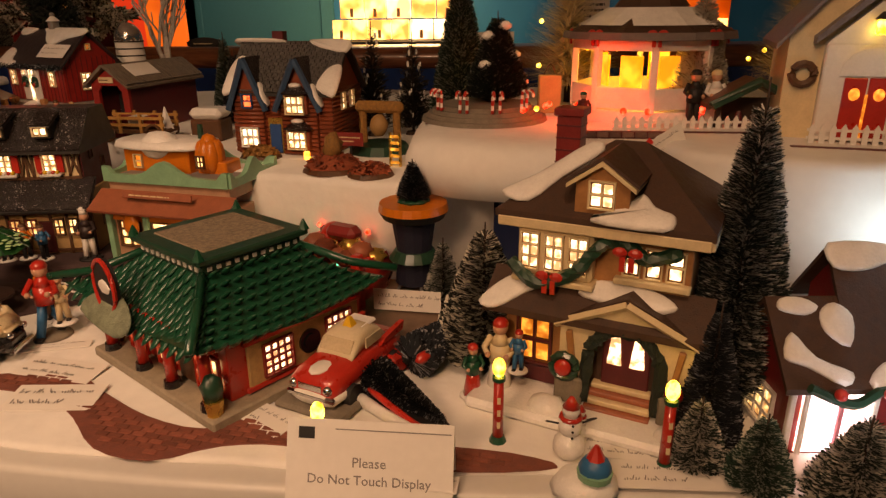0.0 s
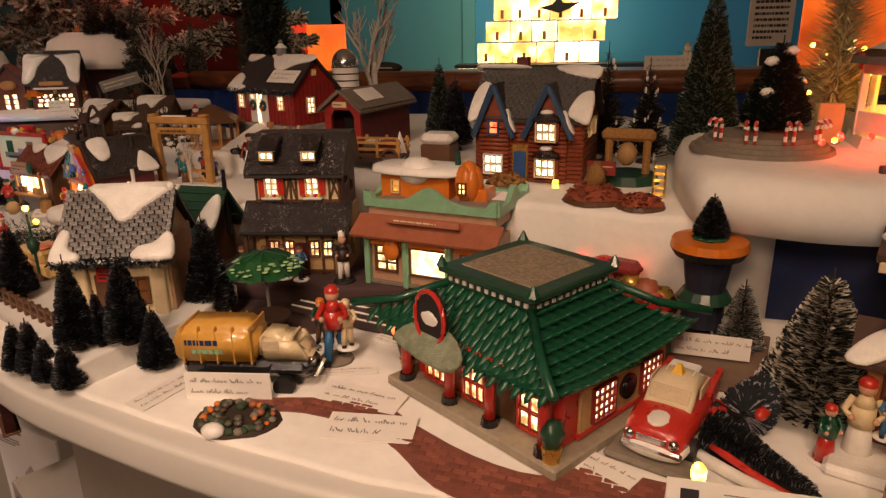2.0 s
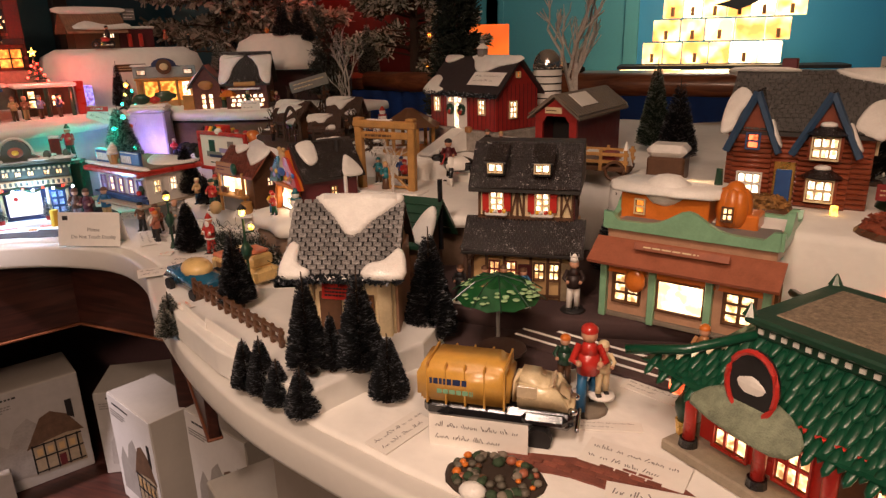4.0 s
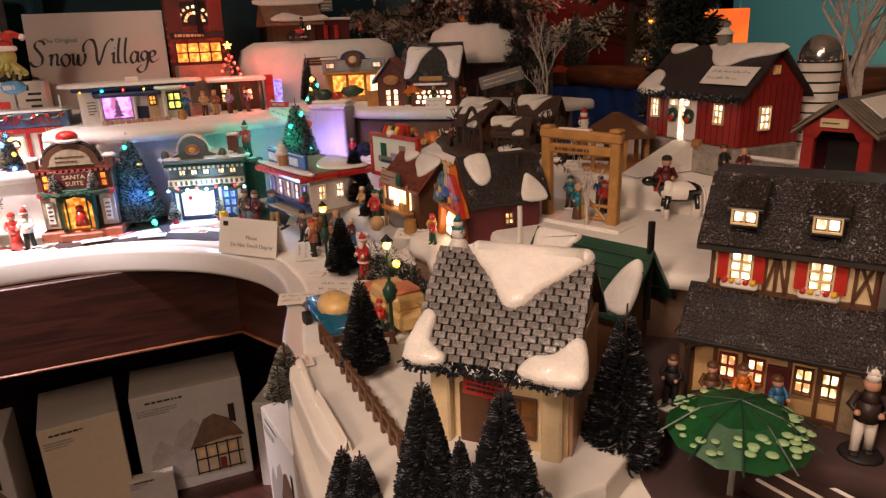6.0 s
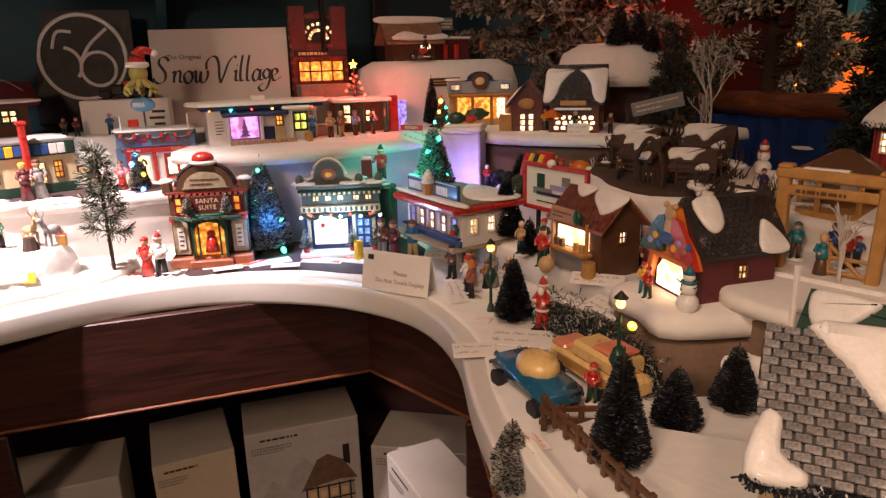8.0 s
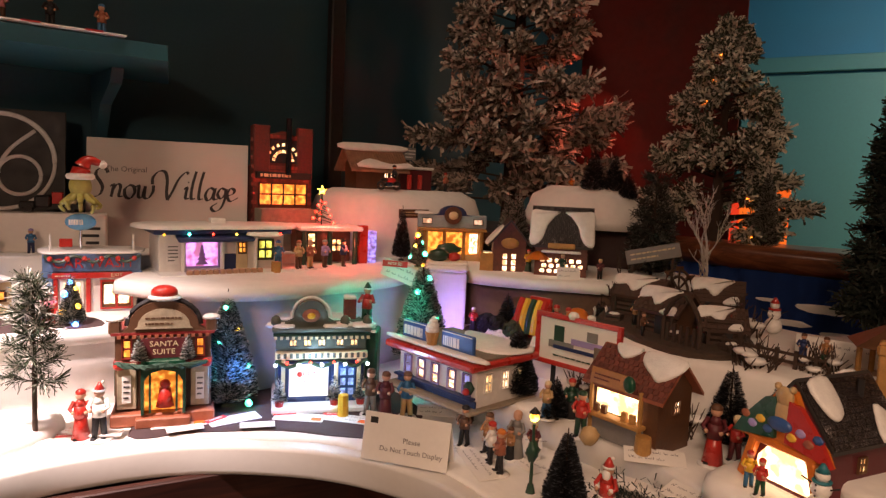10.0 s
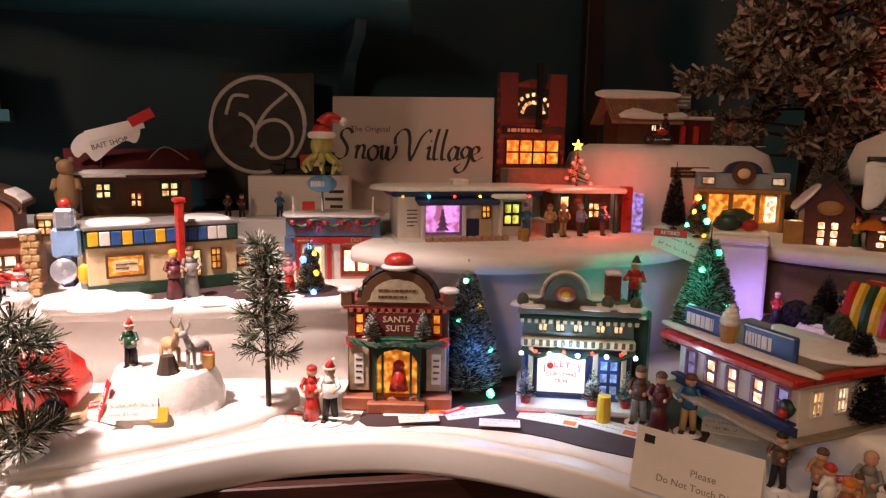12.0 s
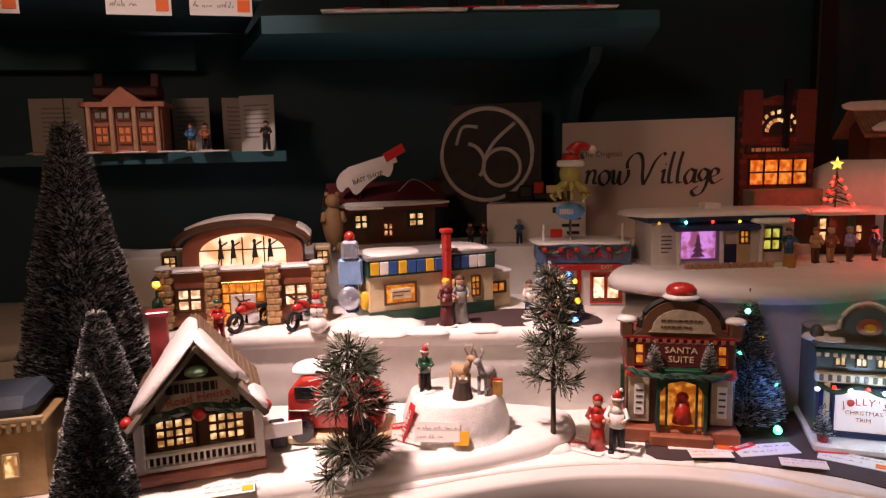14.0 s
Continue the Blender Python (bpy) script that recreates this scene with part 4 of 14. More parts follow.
def restaurant():
    e = thing("toy_restaurant", -0.247, 0.709, 0.902, -39.7, "ceramic restaurant with green tiled pagoda roof and red columns", "miniature house")
    pbox(e, "plinth", CONCRETE, (0, 0, 0.006), (0.25, 0.222, 0.012), 0.002)
    body(e, RED, 0.214, 0.18, 0.012, 0.085, c=(0.0, 0.0125))
    pbox(e, "wall_panel", mat("buff_stone_panel", (0.46, 0.30, 0.13), 0.5, var=0.25, scale=150, bump=0.4, coat=0.2), (0.1085, 0.02, 0.043), (0.004, 0.152, 0.050), 0.001, label="buff panel between red borders")
    for z in (0.017, 0.0695):
        pbox(e, "panel_border", RED, (0.1095, 0.02, z), (0.005, 0.160, 0.006), 0.001)
    for x in (-0.103, -0.03, 0.03, 0.1):
        pcone(e, "column", RED, (x, -0.098, 0.012), 0.0062, 0.0058, 0.075, 10, smooth=True)
        pcone(e, "column_foot", BLACKGLOSS, (x, -0.098, 0.012), 0.0095, 0.0085, 0.008, 10)
    pbox(e, "beam", RED, (0, -0.098, 0.084), (0.235, 0.012, 0.010))
    for x, w in ((-0.07, 0.034), (-0.01, 0.03), (0.075, 0.04)):
        window(e, x, 0.036, w, 0.040, -0.0795, RED, LIT, 3, 2)
    pbox(e, "door", BROWN, (0.035, -0.0805, 0.042), (0.03, 0.004, 0.056))
    side = pose(0.1105, 0.03, 0, 0, 0, 90)
    for x in (-0.050, 0.034):
        window(e, x, 0.043, 0.034, 0.034, 0, DKRED, LITW, 4, 4, c=side, bar=0.0022)
    bm = bmesh.new()
    cone(bm, (0, 0, 0), 0.014, 0.014, 0.003, 20)
    cone(bm, (0, 0, 0.002), 0.009, 0.009, 0.003, 16)
    o = part("round_window", bm, BLACKGLOSS, e)
    o.matrix_local = side @ pose(-0.008, 0, 0.043, 90, 0, 0)
    for x in (-0.045, 0.0, 0.045):
        pbox(e, "lamp_strip", LITR, (0.112, 0.03 + x, 0.081), (0.003, 0.026, 0.006), 0.0005)
    # roof: a concave hip with curled corners, then the flat tray
    A, B, zc = (0.140, 0.122), (0.058, 0.058), (-0.012, 0.004)
    bm = bmesh.new()
    rings = []
    for k in range(7):
        f = k / 6
        a, b = A[0] + (B[0] - A[0]) * f, A[1] + (B[1] - A[1]) * f
        z = 0.078 + 0.052 * (0.55 * f + 0.45 * f * f)
        ring = []
        for sx, sy in ((-1, -1), (0, -1), (1, -1), (1, 0), (1, 1), (0, 1), (-1, 1), (-1, 0)):
            lift = 0.012 * (1 - f) ** 3 if sx and sy else 0
            ring.append(bm.verts.new((zc[0] + sx * a, zc[1] + sy * b, z + lift)))
        rings.append(ring)
    for p, q in zip(rings, rings[1:]):
        for i in range(8):
            bm.faces.new((p[i], p[(i + 1) % 8], q[(i + 1) % 8], q[i]))
    bm.faces.new(rings[0][::-1])
    bm.faces.new(rings[-1])
    roof = part("roof", bm, GREEN, e, "green glazed tile roof")
    one = bmesh.new()
    ball(one, (0, 0, 0), 0.0060, 8, 5, (0.80, 2.5, 0.42))
    me = bpy.data.meshes.new("roof_tile")
    one.to_mesh(me)
    one.free()
    me.materials.append(GREEN)
    for f in me.polygons:
        f.use_smooth = True
    for sx, sy in ((0, -1), (1, 0)):
        for j in range(8):
            f = (j + 0.5) / 8
            a, b = A[0] + (B[0] - A[0]) * f, A[1] + (B[1] - A[1]) * f
            half = a if sy else b
            nn = max(2, int(half * 2 / 0.0155))
            z = 0.078 + 0.052 * (0.55 * f + 0.45 * f * f)
            for i in range(nn):
                u = (-1 + 2 * (i + 0.5) / nn) * half
                lift = 0.012 * (1 - f) ** 3 * (abs(u) / half) ** 4
                p = (zc[0] + u, zc[1] + sy * b, z + lift + 0.001) if sy else (zc[0] + sx * a, zc[1] + u, z + lift + 0.001)
                t = new("roof_tile", me)
                t.parent = roof
                t.matrix_local = pose(*p, 0, 0, 0 if sy else 90) @ pose(0, 0, 0, 38 if sy else -38, 0, 0)
    pbox(e, "parapet", DKGREEN, (zc[0], zc[1], 0.135), (0.126, 0.128, 0.014), 0.002)
    for i in range(11):
        for sx, sy in ((0, -1), (1, 0)):
            u = -0.055 + i * 0.011
            pbox(e, "dentil", WHITEP, (zc[0] + (u if sy else 0.0635), zc[1] + (-0.0645 if sy else u), 0.135), (0.005 if sy else 0.002, 0.002 if sy else 0.005, 0.0045), 0)
    pbox(e, "tray", DKGREEN, (zc[0], zc[1], 0.145), (0.140, 0.142, 0.008), 0.002)
    pbox(e, "flat_roof", mat("speckled_gravel", (0.24, 0.19, 0.13), 0.9, var=0.55, scale=260, bump=0.8), (zc[0], zc[1], 0.1485), (0.102, 0.104, 0.004), 0.001)
    for sx, sy in ((-1, -1), (1, -1), (1, 1), (-1, 1)):
        pcone(e, "finial", GREEN, (zc[0] + sx * 0.066, zc[1] + sy * 0.067, 0.148), 0.007, 0.001, 0.012, 6)
        bm = bmesh.new()
        tube(bm, [(zc[0] + sx * 0.060, zc[1] + sy * 0.062, 0.130), (zc[0] + sx * 0.105, zc[1] + sy * 0.10, 0.107), (zc[0] + sx * 0.148, zc[1] + sy * 0.134, 0.099)], 0.0048, 6)
        part("hip_ridge", bm, GREEN, e, smooth=True)
    bm = bmesh.new()
    cone(bm, (0, 0, 0), 0.026, 0.026, 0.006, 20, pose(0, 0, 0, 90, 0, 0) @ Matrix.Diagonal((0.85, 1.15, 1, 1)))
    o = part("round_sign", bm, DARK, e, "oval dark sign")
    o.matrix_local = pose(-0.03, -0.118, 0.118)
    bm = bmesh.new()
    tube(bm, [(0.022 * math.cos(k * math.tau / 20), -0.006, 0.029 * math.sin(k * math.tau / 20)) for k in range(21)], 0.0026, 6)
    o = part("sign_rim", bm, RED, e)
    o.matrix_local = pose(-0.03, -0.118, 0.118)
    bm = bmesh.new()
    ball(bm, (0, -0.006, 0), 0.011, 10, 6, (1.2, 0.15, 0.7), 0.3)
    o = part("sign_motif", bm, WHITEP, e)
    o.matrix_local = pose(-0.03, -0.118, 0.118)
    snowpatch(e, pose(-0.03, -0.125, 0.09, 60, 0, 0), [(-0.05, -0.012), (0.03, -0.02), (0.05, 0.0), (0.02, 0.02), (-0.03, 0.015)], 0.004, name="sign_board", material=mat("sage_relief", (0.22, 0.25, 0.17), 0.6, var=0.4, scale=120, bump=0.8, depth=0.003))
    pcone(e, "gatepost_urn", GOLD, (0.112, -0.10, 0.012), 0.008, 0.010, 0.016, 8)
    pball(e, "potted_shrub", DKGREEN, (0.112, -0.10, 0.04), 0.011, (1, 1, 1.5), 0.3)
    pcone(e, "gatepost_urn", GOLD, (-0.118, -0.085, 0.012), 0.008, 0.010, 0.016, 8)
    pball(e, "potted_shrub", DKGREEN, (-0.118, -0.085, 0.042), 0.011, (1, 1, 1.8), 0.3)
    pball(e, "lantern", LITR, (-0.128, -0.09, 0.062), 0.008, (1, 1, 1.2))


restaurant()


def brown_house():
    e = thing("toy_family_house", 0.18, 0.655, 0.903, -27, "tan ceramic family house with brown roof and lit arched porch", "miniature house")
    pbox(e, "ground", SNOWCAP, (0, -0.03, 0.006), (0.225, 0.21, 0.012), 0.004)
    body(e, OCHRE, 0.168, 0.125, 0.012, 0.195, name="wall")
    # hipped main roof
    bm = bmesh.new()
    e0 = [(-0.102, -0.082), (0.102, -0.082), (0.102, 0.082), (-0.102, 0.082)]
    lo = [bm.verts.new((x, y, 0.192)) for x, y in e0]
    lo2 = [bm.verts.new((x, y, 0.199)) for x, y in e0]
    r0, r1 = bm.verts.new((-0.01, 0.01, 0.258)), bm.verts.new((0.02, 0.01, 0.258))
    bm.faces.new(lo[::-1])
    for i in range(4):
        bm.faces.new((lo[i], lo[(i + 1) % 4], lo2[(i + 1) % 4], lo2[i]))
    bm.faces.new((lo2[0], lo2[1], r1, r0))
    bm.faces.new((lo2[1], lo2[2], r1))
    bm.faces.new((lo2[2], lo2[3], r0, r1))
    bm.faces.new((lo2[3], lo2[0], r0))
    part("roof", bm, DKBROWN, e, "dark brown shingled roof")
    pbox(e, "eave_board", CREAM, (0, -0.079, 0.188), (0.198, 0.008, 0.010), 0.001)
    pbox(e, "eave_board", CREAM, (0.098, 0, 0.188), (0.008, 0.16, 0.010), 0.001)
    # dormer
    body(e, OCHRE, 0.05, 0.06, 0.198, 0.232, 0.018, "y", c=(0, -0.045), name="dormer")
    gable(e, "dormer_roof", CREAM, 0.052, 0.066, 0.232, 0.018, 0.006, 0.004, "y", (0, -0.045))
    gable(e, "dormer_shingles", DKBROWN, 0.054, 0.066, 0.237, 0.018, 0.007, 0.003, "y", (0, -0.043))
    window(e, 0, 0.222, 0.022, 0.024, -0.0755, CREAM, LITW, 2, 2)
    pbox(e, "chimney", DKRED, (-0.062, 0.03, 0.24), (0.026, 0.024, 0.075), 0.001)
    pbox(e, "chimney_cap", DKRED, (-0.062, 0.03, 0.281), (0.032, 0.030, 0.008), 0.001)
    for i in range(5):
        pbox(e, "brick_course", MAROON, (-0.062, 0.03, 0.215 + i * 0.013), (0.0268, 0.0248, 0.0018), 0)
    # upper bay and windows
    pbox(e, "bay", CREAM, (-0.042, -0.068, 0.158), (0.075, 0.018, 0.05), 0.003)
    for x in (-0.066, -0.042, -0.018):
        window(e, x, 0.16, 0.017, 0.036, -0.078, CREAM, LITW, 2, 3)
    pbox(e, "sill", CREAM, (-0.042, -0.072, 0.131), (0.082, 0.024, 0.006), 0.001)
    for x in (0.03, 0.05, 0.07):
        window(e, x, 0.158, 0.014, 0.028, -0.0625, CREAM, LITW, 1, 2)
    pbox(e, "sill", CREAM, (0.05, -0.066, 0.139), (0.07, 0.012, 0.006), 0.001)
    bm = bmesh.new()
    tube(bm, smoothed([(-0.085, -0.082, 0.148), (-0.055, -0.086, 0.130), (-0.02, -0.082, 0.145), (0.0, -0.078, 0.172), (0.02, -0.07, 0.178), (0.045, -0.072, 0.165), (0.075, -0.07, 0.176)], 6), 0.0065, 7)
    for v in bm.verts:
        v.co += Vector([0.003 * noise.noise(v.co * 300 + Vector((i * 9, 0, 0))) for i in range(3)])
    part("garland", bm, DKGREEN, e, "green garland with red bows")
    for x, z in ((-0.042, 0.137), (0.03, 0.172)):
        bm = bmesh.new()
        for s in (-1, 1):
            ball(bm, (s * 0.007, 0, 0.003), 0.007, 7, 5, (1, 0.5, 0.7))
            box(bm, (s * 0.004, 0, -0.008), (0.005, 0.003, 0.014))
        o = part("bow", bm, RED, e)
        o.matrix_local = pose(x, -0.09, z)
    # ground floor with the lower roof and the porch
    body(e, OCHRE, 0.185, 0.05, 0.012, 0.100, c=(0, -0.045), name="porch_wall")
    bm = bmesh.new()
    extrude(bm, [(-0.098, 0.096), (-0.060, 0.126), (-0.060, 0.133), (-0.098, 0.103)], -0.108, 0.108, pose(0, 0, 0, 0, 0, 90))
    part("porch_roof", bm, DKBROWN, e)
    bm = bmesh.new()
    extrude(bm, [(-0.068, 0.096), (0, 0.127), (0.068, 0.096), (0.068, 0.100), (0, 0.132), (-0.068, 0.100)], -0.094, -0.045, pose(0.035, 0, 0))
    part("porch_gable", bm, DKBROWN, e)
    bm = bmesh.new()
    arch = [(-0.036 * math.cos(math.pi * k / 10), 0.062 + 0.036 * math.sin(math.pi * k / 10)) for k in range(11)]
    extrude(bm, [(-0.062, 0.012), (-0.036, 0.012)] + arch + [(0.036, 0.012), (0.062, 0.012), (0.062, 0.096), (0, 0.126), (-0.062, 0.096)], -0.092, -0.080, pose(0.035, 0, 0))
    part("porch_front", bm, CREAM, e)
    for s in (-1, 1):
        pbox(e, "porch_pier", STONE, (0.035 + s * 0.05, -0.088, 0.026), (0.028, 0.022, 0.030), 0.002)
        pbox(e, "porch_bracket", OCHRE, (0.035 + s * 0.05, -0.094, 0.070), (0.006, 0.006, 0.04), 0.001, ry=s * 8)
        bm = bmesh.new()
        tube(bm, [(0.035 + s * 0.067, -0.095, 0.095), (0.035, -0.095, 0.126)], 0.0042, 4)
        part("verge_board", bm, CREAM, e)
    bm = bmesh.new()
    tube(bm, [(-0.035, 0, -0.046 + 0.008 * k) for k in range(6)] + [(-math.cos(a) * 0.035, 0, math.sin(a) * 0.036) for a in [math.pi * k / 24 for k in range(1, 24)]] + [(0.035, 0, -0.006 - 0.008 * k) for k in range(6)], 0.0062, 8)
    for v in bm.verts:
        v.co += Vector([0.004 * noise.noise(v.co * 400 + Vector((i * 9, 0, 0))) for i in range(3)])
    o = part("arch_garland", bm, mat("dark_fir_garland", (0.012, 0.022, 0.014), 0.7, var=0.4, scale=300, bump=0.8), e)
    o.matrix_local = pose(0.035, -0.091, 0.062)
    pbox(e, "door_surround", DKBROWN, (0.035, -0.0715, 0.066), (0.07, 0.003, 0.084), 0.001)
    pbox(e, "door", MAROON, (0.035, -0.074, 0.060), (0.046, 0.004, 0.066), 0.001)
    pbox(e, "fanlight", DKRED, (0.035, -0.074, 0.098), (0.03, 0.004, 0.008), 0.002)
    for s in (-1, 1):
        bm = bmesh.new()
        extrude(bm, [(-0.007, 0), (0.007, 0), (0.004, 0.030), (-0.004, 0.030)], -0.001, 0.001)
        o = part("door_pane", bm, LITW, e)
        o.matrix_local = pose(0.035 + s * 0.011, -0.0768, 0.054)
    for i in range(4):
        pbox(e, "step", TERRA if i % 2 else CREAM, (0.033, -0.076 - i * 0.0065, 0.0285 - i * 0.0055), (0.058 + 0.002 * i, 0.012, 0.0055), 0.001)
    window(e, -0.060, 0.060, 0.034, 0.05, -0.0705, MAROON, LITO, 2, 2)
    bm = bmesh.new()
    tube(bm, [(math.cos(a) * 0.012, 0, math.sin(a) * 0.012) for a in [math.tau * k / 12 for k in range(13)]], 0.0045, 6)
    o = part("wreath", bm, DKGREEN, e)
    o.matrix_local = pose(-0.020, -0.098, 0.052)
    pball(e, "red_bow", RED, (-0.020, -0.102, 0.052), 0.009, (1, 0.5, 1))
    pball(e, "red_bow", RED, (0.085, -0.102, 0.050), 0.009, (1, 0.5, 1))
    for x in (-0.09, -0.075):
        pbox(e, "base_course", MAROON, (x + 0.02, -0.072, 0.022), (0.05, 0.004, 0.018), 0.001)
    roofm = plane_on((-0.102, -0.082, 0.2005), (1, 0, 0), (0, 0.092, 0.058))
    snowpatch(e, roofm, [(0.0, 0.02), (0.03, 0.012), (0.055, 0.05), (0.085, 0.09), (0.07, 0.10), (0.03, 0.05)], 0.005)
    snowpatch(e, roofm, [(0.095, -0.004), (0.16, -0.006), (0.168, 0.012), (0.15, 0.02), (0.135, 0.035), (0.12, 0.016)], 0.006)
    lowm = plane_on((-0.108, -0.098, 0.104), (1, 0, 0), (0, 0.038, 0.030))
    snowpatch(e, lowm, [(-0.004, 0.0), (0.015, -0.004), (0.04, 0.018), (0.06, 0.036), (0.03, 0.040), (0.01, 0.025)], 0.004)
    snowpatch(e, lowm, [(0.092, 0.028), (0.120, 0.022), (0.165, 0.020), (0.185, 0.030), (0.160, 0.044), (0.110, 0.046)], 0.005)
    for x, y, r in ((0.09, -0.115, 0.014), (-0.03, -0.115, 0.016), (0.1, -0.09, 0.016)):
        pball(e, "snow_lump", SNOWCAP, (x, y, 0.012), r, (1.3, 1, 0.8), 0.2)


brown_house()


def red_barn_right():
    e = thing("toy_lit_garage", 0.376, 0.556, 0.903, 0, "dark red ceramic barn with snow blobs and a glowing doorway", "miniature house")
    e.matrix_world = e.matrix_world @ Matrix.Scale(0.93, 4)
    body(e, DKRED, 0.15, 0.105, 0.0, 0.085, 0.048, "x")
    gable(e, "roof", DKBROWN, 0.15, 0.105, 0.087, 0.050, 0.014, 0.006, "x")
    body(e, DKRED, 0.100, 0.080, 0.100, 0.130, 0.050, "x", c=(0.045, 0.030), name="upper_wall")
    gable(e, "upper_roof", DKBROWN, 0.100, 0.085, 0.126, 0.054, 0.014, 0.006, "x", (0.045, 0.030))
    snowpatch(e, plane_on((-0.019, -0.0255, 0.121), (1, 0, 0), (0, 0.0555, 0.066)), [(0.0, 0.062), (0.030, 0.058), (0.060, 0.070), (0.058, 0.086), (0.0, 0.088)], 0.005)
    for s in (-1, 1):
        bm = bmesh.new()
        tube(bm, [(-0.079, s * 0.055, 0.084), (-0.079, 0, 0.135)], 0.0045, 4)
        part("verge_board", bm, OCHRE, e)
    window(e, 0, 0.028, 0.05, 0.04, 0, WHITEP, LIT, 3, 3, c=pose(-0.0755, 0, 0.0, 0, 0, -90))
    pbox(e, "trim_post", WHITEP, (-0.074, -0.053, 0.042), (0.006, 0.006, 0.084), 0.001)
    pbox(e, "doorway", glow("lit_pinkwhite", (0.95, 0.82, 1.0), 7.0, 30, 0.6), (-0.03, -0.054, 0.036), (0.07, 0.003, 0.066))
    for x in (-0.062, -0.028, 0.004, 0.03):
        pbox(e, "door_frame", WHITEP if x in (-0.062, 0.004) else PINK, (x, -0.056, 0.038), (0.005, 0.005, 0.074), 0.001)
    pbox(e, "lintel", WHITEP, (-0.015, -0.056, 0.076), (0.12, 0.006, 0.006), 0.001)
    bm = bmesh.new()
    tube(bm, smoothed([(-0.07, -0.07, 0.083), (-0.03, -0.074, 0.068), (0.0, -0.07, 0.08), (0.03, -0.074, 0.066), (0.07, -0.07, 0.083)], 5), 0.005, 6)
    part("garland", bm, DKGREEN, e)
    for x in (-0.045, 0.0, 0.05):
        pball(e, "bauble", RED, (x, -0.077, 0.08), 0.006)
    rm = plane_on((-0.085, -0.0665, 0.0800), (1, 0, 0), (0, 0.0665, 0.0635))
    for o in ([(0.0, 0.03), (0.02, 0.02), (0.05, 0.002), (0.06, 0.015), (0.03, 0.03), (0.012, 0.055)], [(0.045, 0.055), (0.065, 0.04), (0.075, 0.07), (0.06, 0.085), (0.045, 0.075)],
              [(0.075, 0.0), (0.13, -0.005), (0.15, 0.03), (0.11, 0.03), (0.085, 0.02)], [(0.006, 0.078), (0.03, 0.072), (0.044, 0.080), (0.03, 0.090), (0.01, 0.090)]):
        snowpatch(e, rm, o, 0.005)


red_barn_right()


